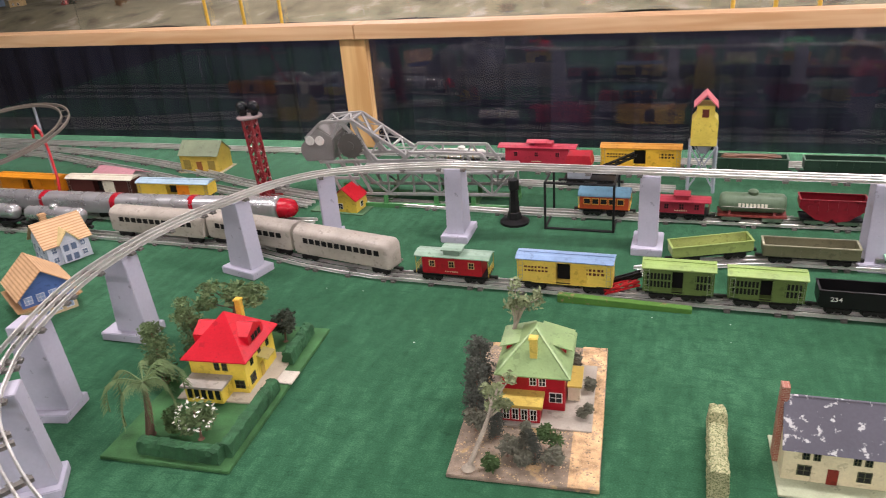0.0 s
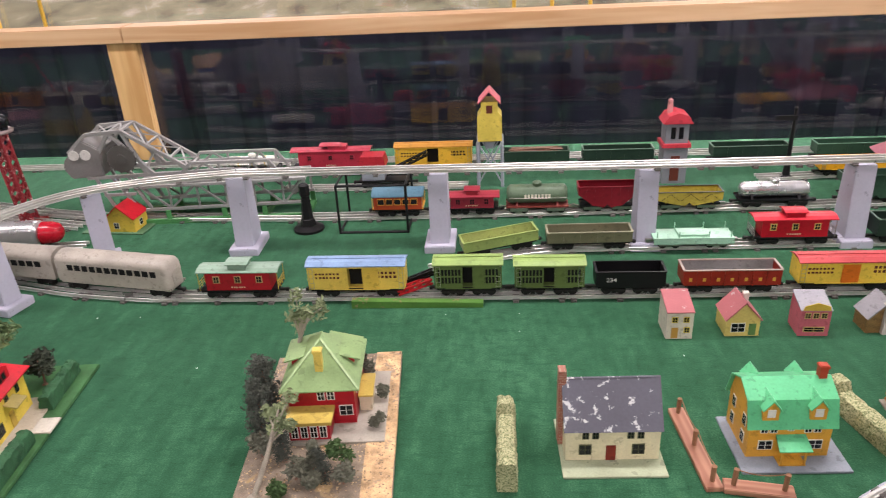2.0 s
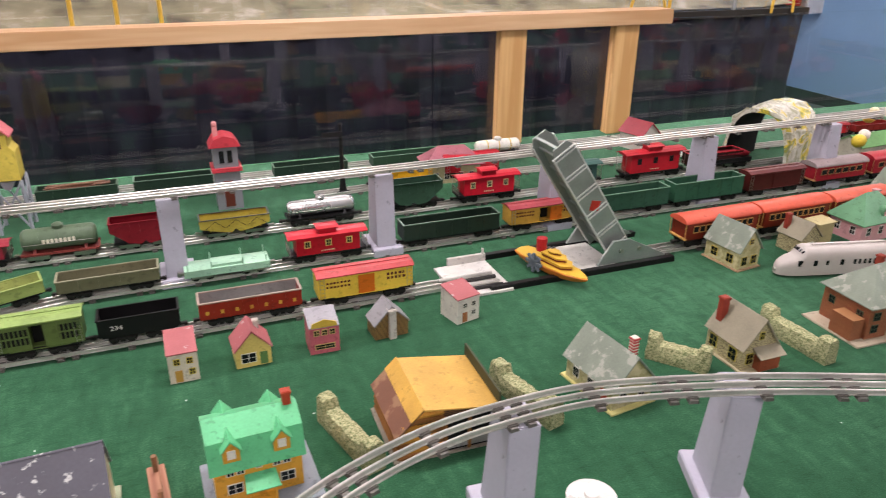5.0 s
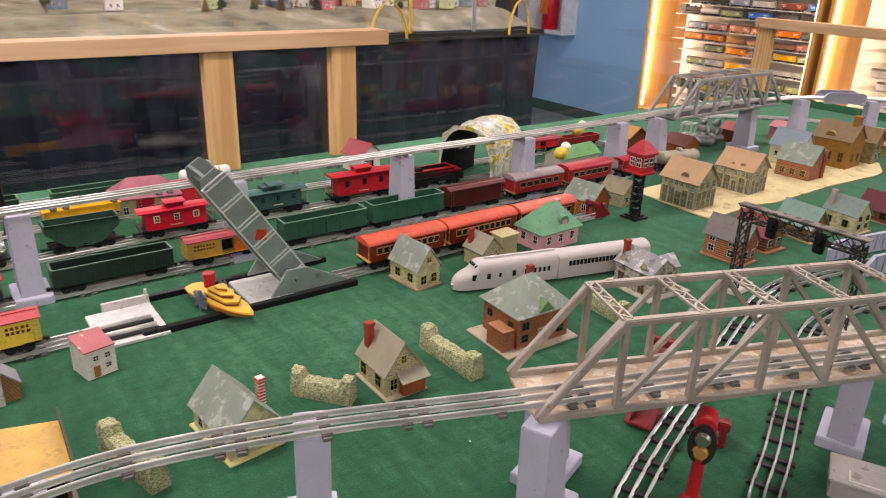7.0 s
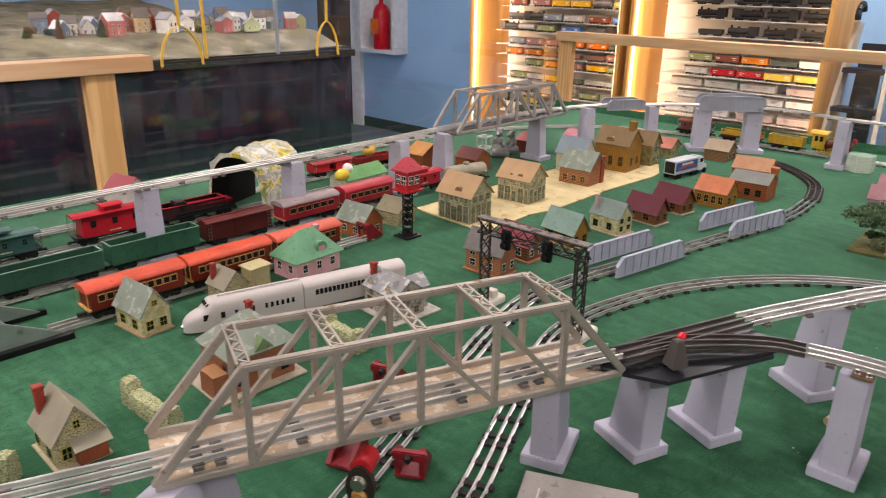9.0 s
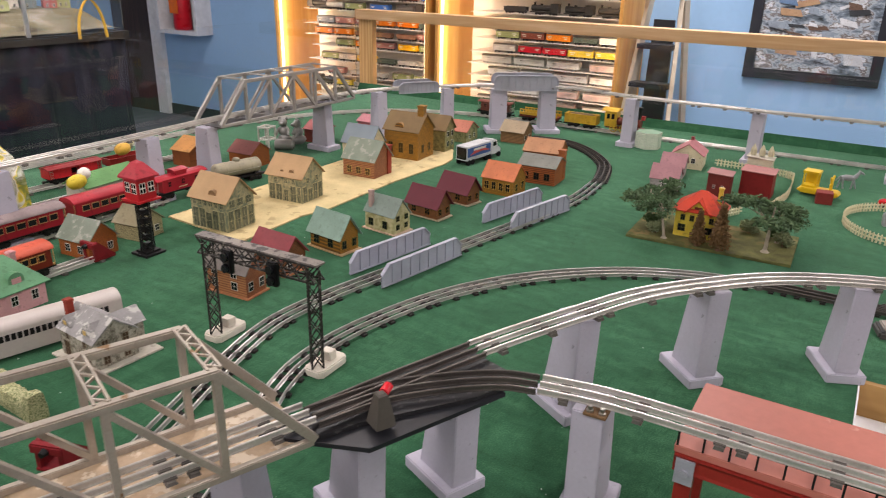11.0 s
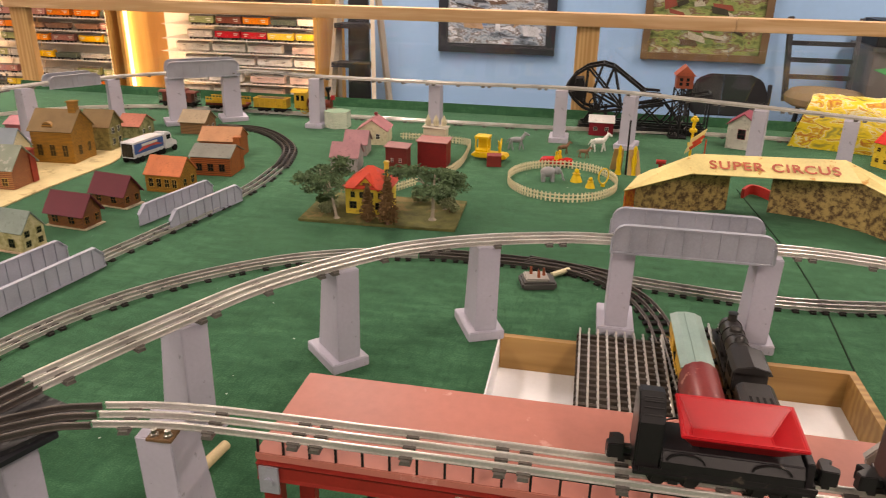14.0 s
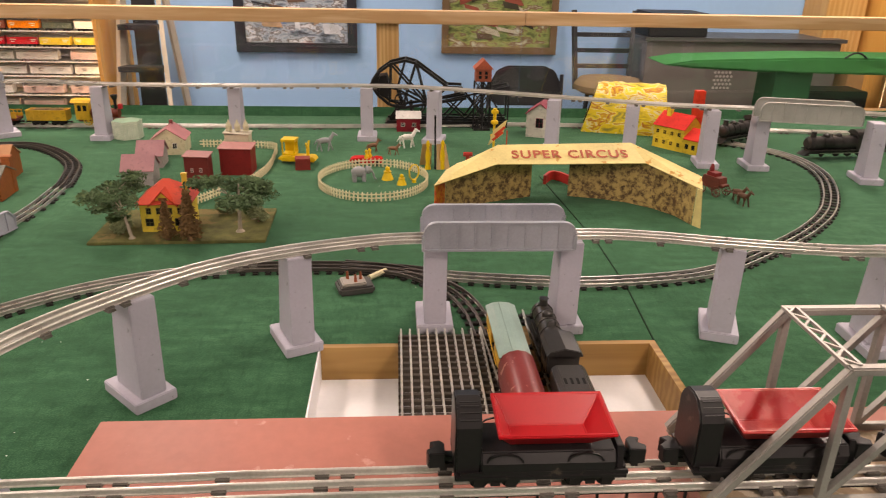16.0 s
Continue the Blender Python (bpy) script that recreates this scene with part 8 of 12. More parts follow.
boxcar(2.458, -0.612, 0, 0.165, 0.074, paint("d8a92e", 0.4), mat("pale_teal_roof", c("8fa8a0"), 0.45, 0, 0.15, 50, 0.1), "yellow tinplate boxcar with a pale teal roof", z=0.0125)
rc = stock("maroon_car", 2.285, -0.612, 0, "maroon tinplate car with a rounded crackled roof", z=0.0125)
running_gear(rc, 0.16, BLACK)
bm = bmesh.new()
pr = [(-0.026, 0.02), (0.026, 0.02), (0.027, 0.045), (0.022, 0.058), (0.012, 0.0655), (0, 0.068), (-0.012, 0.0655), (-0.022, 0.058), (-0.027, 0.045)]
prism(bm, pr, -0.078, 0.078, "x")
part("body", bm, mat("crackled_maroon", c("77302f"), 0.35, 0, 0.2, 50, 0.15, wear=c("b98a7d"), wear_at=0.64, wear_scale=70), rc, bevel=0.0012, smooth=True)
bm = bmesh.new()
rod(bm, (0.0805, 0.014, 0.052), (0.0835, 0.014, 0.052), 0.0075, n=14)
part("brake_wheel", bm, NICKEL, rc)

LOCO = mat("gunmetal_black", c("3a3837"), 0.36, 0.25, 0.25, 60, 0.12)


def steam_engine(x, y, ang, L, label, body=None, z=RAIL_TOP, h=0.072, tender=False):
    """Boiler along +x with the chimney in front, and a cab behind."""
    body = body or LOCO
    root = stock("steam_engine", x, y, ang, label, "locomotive", z)
    r = h * 0.27
    zc = 0.018 + r
    bm = bmesh.new()
    rod(bm, (-L * 0.18, 0, zc), (L * 0.46, 0, zc), r, r * 0.94, 18)
    rod(bm, (L * 0.46, 0, zc), (L * 0.485, 0, zc), r * 0.94, r * 0.6, 18)
    for k in range(5):
        u = -L * 0.1 + k * L * 0.125
        rod(bm, (u, 0, zc), (u + 0.002, 0, zc), r * 1.03, r * 1.03, 18)
    part("boiler", bm, body, root, smooth=True)
    bm = bmesh.new()
    lathe(bm, [(r * 0.42, zc + r * 0.7), (r * 0.36, zc + r * 1.5), (r * 0.46, zc + r * 1.62), (r * 0.3, zc + r * 1.64)], 14, Matrix.Translation((L * 0.40, 0, 0)))
    part("chimney", bm, body, root, smooth=True)
    for u, k in ((L * 0.22, 1.0), (L * 0.05, 0.8)):
        bm = bmesh.new()
        lathe(bm, [(r * 0.55 * k, zc + r * 0.7), (r * 0.5 * k, zc + r * 1.15), (r * 0.3 * k, zc + r * 1.32), (0.0005, zc + r * 1.36)], 14, Matrix.Translation((u, 0, 0)))
        part("dome", bm, body, root, smooth=True)
    bm = bmesh.new()
    box(bm, -L * 0.40, -L * 0.17, -0.024, 0.024, 0.018, h * 0.80)
    part("cab", bm, body, root, bevel=0.0015)
    bm = bmesh.new()
    prism(bm, [(-0.0275, h * 0.80), (0.0275, h * 0.80), (0.022, h * 0.92), (0, h), (-0.022, h * 0.92)], -L * 0.45, -L * 0.14, "x")
    part("cab_roof", bm, body, root, bevel=0.001)
    for s in (-1, 1):
        bm = bmesh.new()
        box(bm, -L * 0.35, -L * 0.22, s * 0.0243 - 0.0006, s * 0.0243 + 0.0006, h * 0.52, h * 0.72)
        part("cab_window", bm, DARK, root)
        bm = bmesh.new()
        box(bm, -L * 0.17, L * 0.47, s * 0.022 - 0.0035, s * 0.022 + 0.0035, 0.0185, 0.0215)
        part("running_board", bm, body, root)
        for u in (-0.22, -0.06, 0.10, 0.30):
            q = 0.0125 if u < 0.2 else 0.0075
            share("wheel", ENGINE_WHEEL, root, pose(u * L, s * 0.0205, q, 0, 0, 0 if s > 0 else 180) @ Matrix.Diagonal((q / 0.0125, 1, q / 0.0125, 1)))
        bm = bmesh.new()
        box(bm, -L * 0.24, L * 0.34, s * 0.0255 - 0.0007, s * 0.0255 + 0.0007, 0.0105, 0.0135)
        part("side_rod", bm, NICKEL, root)
    bm = bmesh.new()
    box(bm, -L * 0.42, L * 0.46, -0.016, 0.016, 0.008, 0.0182)
    prism(bm, [(L * 0.46, 0.016), (L * 0.54, 0.003), (L * 0.46, 0.003)], -0.02, 0.02, "y")
    part("frame", bm, body, root)
    return root


bm = bmesh.new()
rod(bm, (0, -0.002, 0), (0, 0.002, 0), 0.0125, n=18)
rod(bm, (0, 0.002, 0), (0, 0.0032, 0), 0.004, n=10)
ENGINE_WHEEL = mesh("wheel", bm, WHEEL, smooth=True)
steam_engine(2.455, -0.683, 0, 0.20, "black tinplate steam engine waiting in the sunken yard", z=0.0125, h=0.066)
td = stock("engine_tender", 2.285, -0.683, 0, "black tender with a flat slotted top coupled to the engine", z=0.0125)
running_gear(td, 0.13, BLACK)
bm = bmesh.new()
prism(bm, [(-0.025, 0.02), (0.025, 0.02), (0.025, 0.046), (0.018, 0.052), (-0.018, 0.052), (-0.025, 0.046)], -0.062, 0.062, "x")
part("body", bm, LOCO, td, bevel=0.0012)
for k in range(4):
    bm = bmesh.new()
    box(bm, 0.012, 0.026, -0.014 + 0.0085 * k, -0.0105 + 0.0085 * k, 0.0515, 0.0526)
    part("slot", bm, DARK, td)

# dump train on the elevated line
REDPL = mat("red_plastic_bin", c("b01c22"), 0.32, 0, 0.08, 40, 0.05)
TIPPER = mat("satin_black_plastic", c("211f20"), 0.34, 0, 0.25, 40, 0.08, wear=c("4a433d"), wear_at=0.64, wear_scale=45)


# Red bin plastic with its pink glare put into the base colour.
GLAREPL = mat("pink_glare_bin", c("b5443f"), 0.3, 0, 0.2, 40, 0.1, wear=c("b0282a"), wear_at=0.5, wear_scale=18)


def tipper(x, y, ang, label, z, worn=None):
    """A tipping car: black chassis, upright end cabin, red bin leaning on the chassis."""
    root = stock("dump_car", x, y, ang, label, "dump car", z)
    L = 0.150
    running_gear(root, L, TIPPER)
    bm = bmesh.new()
    prism(bm, [(-0.025, 0.014), (0.025, 0.014), (0.026, 0.018), (0.026, 0.029), (0.021, 0.038), (-0.021, 0.038), (-0.026, 0.029), (-0.026, 0.018)], -0.054, 0.060, "x")
    part("chassis", bm, TIPPER, root, bevel=0.0012)
    bm = bmesh.new()
    box(bm, -0.076, 0.070, -0.0275, 0.0275, 0.0135, 0.0175)
    part("footboard", bm, TIPPER, root, bevel=0.0006)
    bm = bmesh.new()
    prism(bm, [(-0.023, 0.018), (0.023, 0.018), (0.023, 0.062), (0.020, 0.070), (0.012, 0.0785), (0.0, 0.0805), (-0.010, 0.0785), (-0.019, 0.071), (-0.0228, 0.063)], -0.076, -0.054, "x")
    cab = part("end_cabin", bm, TIPPER, root, bevel=0.0015)
    for k in range(4):
        bm = bmesh.new()
        v = -0.0205 + 0.0042 * k
        z_ = (0.0695, 0.0741, 0.0777, 0.0789)[k]
        rod(bm, (-0.072, v, z_), (-0.056, v, z_), 0.0007, n=6)
        part("roof_rib", bm, TIPPER, cab)
    # bin: tapered trough with open top
    bm = bmesh.new()
    a = [(-0.034, -0.018), (0.046, -0.018), (0.046, 0.018), (-0.034, 0.018)]
    b = [(-0.0405, -0.029), (0.0565, -0.029), (0.0565, 0.029), (-0.0405, 0.029)]
    def ring(pts, zz, g):
        return [bm.verts.new((px + (g if px < 0 else -g), py + (g if py < 0 else -g), zz + (0.05 * py if zz > 0.05 else 0.02 * py))) for px, py in pts]
    rr = [ring(a, 0.0395, 0.005), ring(b, 0.0578, 0.0012), ring(b, 0.0585, -0.0012), ring(b, 0.0612, -0.0012), ring(b, 0.0612, 0.0020), ring(a, 0.0412, 0.007)]
    for p, q in zip(rr, rr[1:]):
        for k in range(4):
            bm.faces.new((p[k], p[(k + 1) % 4], q[(k + 1) % 4], q[k]))
    bm.faces.new(rr[0][::-1])
    bm.faces.new(rr[-1])
    # the worn argument carries the bin colour with painted glare
    part("bin", bm, worn or REDPL, root, "red plastic tipping bin", bevel=0.0008)
    for sx in (-1, 1):
        bm = bmesh.new()
        prism(bm, [(-0.017, 0.0375), (0.017, 0.0375), (0.010, 0.0395), (-0.010, 0.0395)], sx * 0.026 - 0.003, sx * 0.026 + 0.003, "x")
        part("bin_support", bm, TIPPER, root)
        for s in (-1, 1):
            bm = bmesh.new()
            sweep(bm, [(sx * 0.034 + 0.015 * math.cos(a_), s * 0.0262, 0.031 + 0.008 * math.sin(a_)) for a_ in [math.pi * k / 8 for k in range(9)]], [(-0.0007, -0.0006), (0.0007, -0.0006), (0.0007, 0.0006), (-0.0007, 0.0006)])
            part("side_moulding", bm, TIPPER, root)
    bm = bmesh.new()
    prism(bm, [(-0.022, 0.0175), (0.022, 0.0175), (0.018, 0.040), (-0.018, 0.040)], 0.062, 0.068, "x")
    part("end_wall", bm, TIPPER, root, bevel=0.0006)
    for s in (-1, 1):
        bm = bmesh.new()
        x0 = -0.076 if s < 0 else 0.070
        box(bm, *sorted((x0, x0 + s * 0.009)), -0.004, 0.004, 0.016, 0.022)
        prism(bm, [(0, -0.009), (s * 0.014, -0.010), (s * 0.016, -0.003), (s * 0.009, 0.002), (s * 0.013, 0.008), (s * 0.004, 0.010), (0, 0.006)], 0.0135, 0.0285, "z", Matrix.Translation((x0 + s * 0.007, 0, 0)))
        part("knuckle_coupler", bm, TIPPER, root, bevel=0.0008)
    return root


ER = LOW + 0.0115
tipper(1.981, -0.564, -90, "black dump car with an empty red plastic bin", ER)
tipper(1.981, -0.768, -90, "black dump car with a red bin painted with pink glare", ER, GLAREPL)
tipper(1.981, -0.970, -90, "black dump car inside the truss bridge", ER)

tm = thing("track_terminal", pose(1.947, -0.052, 0.1705, 0, 0, 4), "brown wiring terminal with two nickel screws clipped to the track", "terminal")
bm = bmesh.new()
box(bm, -0.012, 0.008, -0.013, 0.013, -0.003, 0.0)
part("plate", bm, mat("brown_fibre", c("6a5238"), 0.6, 0, 0.2, 60, 0.1), tm, bevel=0.0005)
for v in (-0.007, 0.007):
    bm = bmesh.new()
    lathe(bm, [(0.0042, 0), (0.0042, 0.002), (0.0028, 0.003), (0.0028, 0.007), (0.0005, 0.0075)], 10, pose(-0.005, v, 0))
    part("screw", bm, NICKEL, tm, smooth=True)

PEG = mat("cream_peg", c("cdb98f"), 0.6, 0, 0.2, 60, 0.1)
bm = bmesh.new()
rod(bm, (2.086, 0.004, 0.0075), (2.136, -0.004, 0.0075), 0.0072, 0.0068, 12)
solo("wooden_peg", bm, PEG, "cream wooden dowel lying on the carpet by a pier", "dowel", smooth=True)
sw = thing("switch_box", pose(2.735, -0.36, 0, 0, 0, 15), "grey and black electric switch machine with copper contacts", "switch machine")
bm = bmesh.new()
prism(bm, [(-0.026, -0.034), (0.026, -0.034), (0.026, 0.034), (-0.026, 0.034)], 0, 0.016, "z")
part("case", bm, mat("dark_grey_case", c("4a4846"), 0.5), sw, bevel=0.004)
bm = bmesh.new()
box(bm, -0.02, 0.02, -0.02, 0.026, 0.016, 0.022)
part("cover", bm, mat("pale_grey_cover", c("9a948c"), 0.5), sw, bevel=0.002)
for k, (u, v) in enumerate(((-0.01, 0), (0.008, 0.012), (0.0, -0.012))):
    bm = bmesh.new()
    rod(bm, (u, v, 0.021), (u + 0.004, v, 0.036), 0.0035, 0.002, 8)
    part("contact", bm, mat("copper_contact", c("a05a40"), 0.4, 0.6), sw)
bm = bmesh.new()
rod(bm, (0.03, -0.035, 0.008), (0.055, -0.075, 0.008), 0.006, n=8)
part("lamp_cover", bm, CREAM_P, sw)

# ---- circus ----
TENT_Y = mat("yellow_card", c("cdbd80"), 0.6, 0, 0.2, 30, 0.1, wear=c("b98a48"), wear_at=0.62, wear_scale=30)
CROWD = print_mat("crowd_print", c("b89c62"), c("574129"), 62, "foliage", 0.6)
CROWD2 = print_mat("poster_print", c("d98a2c"), c("c23a22"), 60, "foliage", 0.6)
REDINK = paint("b5402c", 0.5)
tent = thing("circus_tent", pose(0, 0, 0), "yellow card circus tent front printed with crowds", "circus tent")


def quad_sheet(name, pts, m, label="", t=0.0025):
    bm = bmesh.new()
    slab(bm, [Vector(p) for p in pts], t)
    return part(name, bm, m, tent, label)


quad_sheet("band", [(3.208, -0.690, 0.118), (3.222, -1.075, 0.118), (3.30, -1.055, 0.152), (3.27, -0.70, 0.152)], TENT_Y, "yellow band lettered in red")
quad_sheet("awning", [(3.14, -0.53, 0.083), (3.208, -0.690, 0.118), (3.27, -0.70, 0.152), (3.21, -0.565, 0.104)], TENT_Y)
quad_sheet("awning", [(3.222, -1.075, 0.118), (3.08, -1.17, 0.092), (3.13, -1.185, 0.11), (3.30, -1.055, 0.152)], TENT_Y)
quad_sheet("canopy", [(3.27, -0.70, 0.151), (3.30, -1.055, 0.151), (3.40, -1.02, 0.122), (3.38, -0.74, 0.122)], TENT_Y)
quad_sheet("awning", [(3.21, -0.565, 0.103), (3.27, -0.70, 0.151), (3.38, -0.74, 0.122), (3.31, -0.60, 0.092)], TENT_Y)
quad_sheet("awning", [(3.30, -1.055, 0.151), (3.13, -1.185, 0.109), (3.24, -1.17, 0.09), (3.40, -1.02, 0.122)], TENT_Y)
quad_sheet("wall_panel", [(3.215, -0.565, 0.0), (3.312, -0.80, 0.0), (3.312, -0.80, 0.122), (3.215, -0.565, 0.095)], CROWD, "card wall printed with a seated crowd")
bend = [(3.315, -0.902, 0.122), (3.292, -0.985, 0.121), (3.262, -1.045, 0.119), (3.212, -1.102, 0.113), (3.154, -1.140, 0.104), (3.088, -1.158, 0.094)]
bm = bmesh.new()
lo = [[bm.verts.new((px + g, py, zz * k)) for k in (0, 1)] for g in (0.0, 0.0025) for px, py, zz in bend]
for g in (0, 6):
    for k in range(5):
        bm.faces.new((lo[g + k][0], lo[g + k + 1][0], lo[g + k + 1][1], lo[g + k][1]))
for k in range(5):
    for e in (0, 1):
        bm.faces.new((lo[k][e], lo[k + 1][e], lo[k + 7][e], lo[k + 6][e]))
for k in (0, 5):
    bm.faces.new((lo[k][0], lo[k][1], lo[k + 6][1], lo[k + 6][0]))
part("wall_panel", bm, CROWD, tent, "curved card wall printed with a seated crowd")
quad_sheet("end_flap", [(3.15, -0.535, 0.0), (3.215, -0.563, 0.0), (3.215, -0.563, 0.092), (3.15, -0.535, 0.083)], CROWD2, "orange printed end flap")
quad_sheet("end_flap", [(3.064, -1.172, 0.0), (3.086, -1.160, 0.0), (3.086, -1.160, 0.093), (3.078, -1.169, 0.09)], TENT_Y, "yellow card end flap")
sign("SUPER CIRCUS", tent, Matrix(((0.036, 0.899, -0.437, 3.2437), (-0.999, 0.033, -0.016, -0.882), (0, 0.437, 0.899, 0.1345), (0, 0, 0, 1))), 0.041, mat("brown_red_ink", c("a8543c"), 0.6), "brown-red circus lettering", 0.0009, 1.16)
fl = thing("circus_flag", pose(3.42, -0.745, 0), "small yellow flag board on a red stick", "flag")
bm = bmesh.new()
rod(bm, (0, 0, 0), (0, 0, 0.155), 0.002, n=6)
part("stick", bm, REDINK, fl)
bm = bmesh.new()
slab(bm, [Vector((0, 0.052, 0.113)), Vector((0, 0.012, 0.145)), Vector((0, 0.002, 0.185)), Vector((0, 0.038, 0.155))][::-1], 0.002)
part("flag", bm, TENT_Y, fl, "yellow flag with small red writing")
bm = bmesh.new()
for k in range(2):
    bar(bm, (-0.002, 0.040 - 0.006 * k, 0.128 + 0.014 * k), (-0.002, 0.012 - 0.005 * k, 0.151 + 0.014 * k), 0.002, 0.007)
part("writing", bm, REDINK, fl, "bars of red writing")
YPLAS = mat("yellow_plastic", c("d6b21f"), 0.35, 0, 0.1, 50, 0.05)
bm = bmesh.new()
rod(bm, (0, 0, 0), (0, 0, 0.16), 0.0035, n=8)
for z in (0.12, 0.16, 0.19):
    ball(bm, (0, 0, z), 0.010, 1, (0.8, 1.2, 0.9))
rod(bm, (0, 0, 0.16), (0, 0, 0.20), 0.004, 0.006, 8)
solo("tent_pole", bm, YPLAS, "tall yellow plastic pole with a figured top", "pole", pose(3.50, -0.72, 0))
RINGR = paint("c2403a", 0.4)
for y0, y1 in ((-0.72, -0.80), (-0.93, -0.86)):
    bm = bmesh.new()
    path = [(3.42 + 0.05 * math.sin(u * 3.1), y0 + (y1 - y0) * u, 0.02) for u in [k / 12 for k in range(13)]]
    sweep(bm, path, [(-0.004, -0.02), (0.004, -0.02), (0.004, 0.006), (-0.004, 0.006)])
    solo("ring_curb", bm, RINGR, "curved red circus ring piece", "ring curb")
bm = bmesh.new()
rod(bm, (0, 0, 0), (0, 0, 0.032), 0.006, n=8)
rod(bm, (0, 0.014, 0.032), (0, -0.014, 0.032), 0.007, n=8)
solo("red_stand", bm, RINGR, "small red plastic stand on the circus ground", "stand", pose(3.63, -0.66, 0))


def animal(x, y, ang, s, m, label, kind="horse"):
    """A small cast animal figure, one mesh."""
    bm = bmesh.new()
    if kind == "elephant":
        ball(bm, (0, 0, 0.62), 0.42, 2, (1.3, 0.8, 0.9))
        ball(bm, (0.62, 0, 0.72), 0.25, 2, (0.9, 0.9, 1.1))
        for q in (-1, 1):
            ball(bm, (0.55, q * 0.24, 0.74), 0.2, 2, (0.5, 0.35, 1.1))
            for u in (-0.32, 0.3):
                rod(bm, (u, q * 0.19, 0), (u, q * 0.17, 0.55), 0.13, 0.15, 8)
        last = (0.80, 0, 0.72)
        for p in ((0.95, 0, 0.45), (0.98, 0, 0.2), (1.12, 0, 0.06)):
            rod(bm, last, p, 0.08, 0.06, 7)
            last = p
    else:
        ball(bm, (0, 0, 0.62), 0.22, 2, (1.9, 0.75, 0.85))
        rod(bm, (0.32, 0, 0.66), (0.55, 0, 1.0), 0.13, 0.09, 8)
        rod(bm, (0.50, 0, 1.02), (0.78, 0, 0.88), 0.09, 0.05, 8)
        rod(bm, (0.5, 0.04, 1.04), (0.48, 0.05, 1.15), 0.03, 0.01, 5)
        for u, e, q in ((0.3, 0.48, 0.09), (0.28, 0.2, -0.09), (-0.32, -0.45, 0.09), (-0.3, -0.2, -0.09)):
            rod(bm, (u, q, 0.58), ((u + e) / 2, q, 0.3), 0.075, 0.05, 6)
            rod(bm, ((u + e) / 2, q, 0.3), (e, q, 0), 0.05, 0.045, 6)
        rod(bm, (-0.4, 0, 0.7), (-0.62, 0, 0.4), 0.05, 0.02, 6)
    bmesh.ops.scale(bm, vec=(s, s, s), verts=bm.verts)
    return solo("toy_" + kind, bm, m, label, "toy animal", pose(x, y, 0, 0, 0, ang), smooth=True)


GREYP = mat("grey_plastic", c("8d8f92"), 0.5, 0, 0.12, 60, 0.1)
animal(3.455, -0.335, -80, 0.043, GREYP, "grey toy elephant inside the picket ring", "elephant")
animal(3.79, -0.208, -75, 0.055, GREYP, "grey toy horse on the green carpet")
animal(3.835, -0.476, -70, 0.058, paint("e2e0da", 0.5), "white toy horse rearing on the carpet")
animal(3.77, -0.364, -60, 0.04, paint("7a5a44", 0.6), "small brown toy horse by the red car")
animal(3.74, -0.43, -100, 0.036, paint("80604a", 0.6), "small brown toy horse by the white horse")
animal(3.56, -1.06, -60, 0.045, paint("6b4a36", 0.6), "brown toy horse behind the tent")
for x, y, s in ((3.47, -0.415, 1.0), (3.42, -0.455, 0.8)):
    bm = bmesh.new()
    lathe(bm, [(0.018 * s, 0), (0.010 * s, 0.02 * s), (0.012 * s, 0.024 * s)], 10)
    ball(bm, (0, 0, 0.031 * s), 0.008 * s, 1)
    solo("circus_stand", bm, YPLAS, "yellow plastic circus stand inside the ring", "circus stand", pose(x, y, 0))
bm = bmesh.new()
for k in range(18):
    a, b = k * math.tau / 18, (k + 1) * math.tau / 18
    rod(bm, (0, 0.018 * math.cos(a), 0.03 + 0.022 * math.sin(a)), (0, 0.018 * math.cos(b), 0.03 + 0.022 * math.sin(b)), 0.0022, n=6)
rod(bm, (0, 0, 0), (0, 0, 0.009), 0.006, n=8)
solo("hoop", bm, YPLAS, "yellow plastic circus hoop on a foot", "hoop", pose(3.44, -0.49, 0, 0, 0, 40))

CARRED = paint("c2221f", 0.25)
rcar = thing("toy_car", pose(3.637, -0.35, 0, 0, 0, 86), "small red plastic convertible car", "toy car")
bm = bmesh.new()
prism(bm, [(-0.05, 0.006), (0.05, 0.006), (0.052, 0.014), (0.042, 0.020), (0.012, 0.022), (0.006, 0.018), (-0.02, 0.018), (-0.026, 0.022), (-0.048, 0.018)], -0.02, 0.02, "y")
part("body", bm, CARRED, rcar, bevel=0.002)
bm = bmesh.new()
rod(bm, (0, -0.0035, 0), (0, 0.0035, 0), 0.0075, n=14)
me = mesh("wheel", bm, DARK)
for u in (-0.032, 0.03):
    for v in (-0.0185, 0.0185):
        share("wheel", me, rcar, pose(u, v, 0.0075))
for k, u in enumerate((-0.008, 0.0)):
    bm = bmesh.new()
    lathe(bm, [(0.006, 0.017), (0.007, 0.026), (0.003, 0.034), (0.005, 0.038), (0.0045, 0.043), (0.001, 0.046)], 8, Matrix.Translation((u, -0.008 + 0.016 * k, 0)))
    part("seat_piece", bm, YPLAS, rcar, "yellow plastic piece standing in the car", smooth=True)

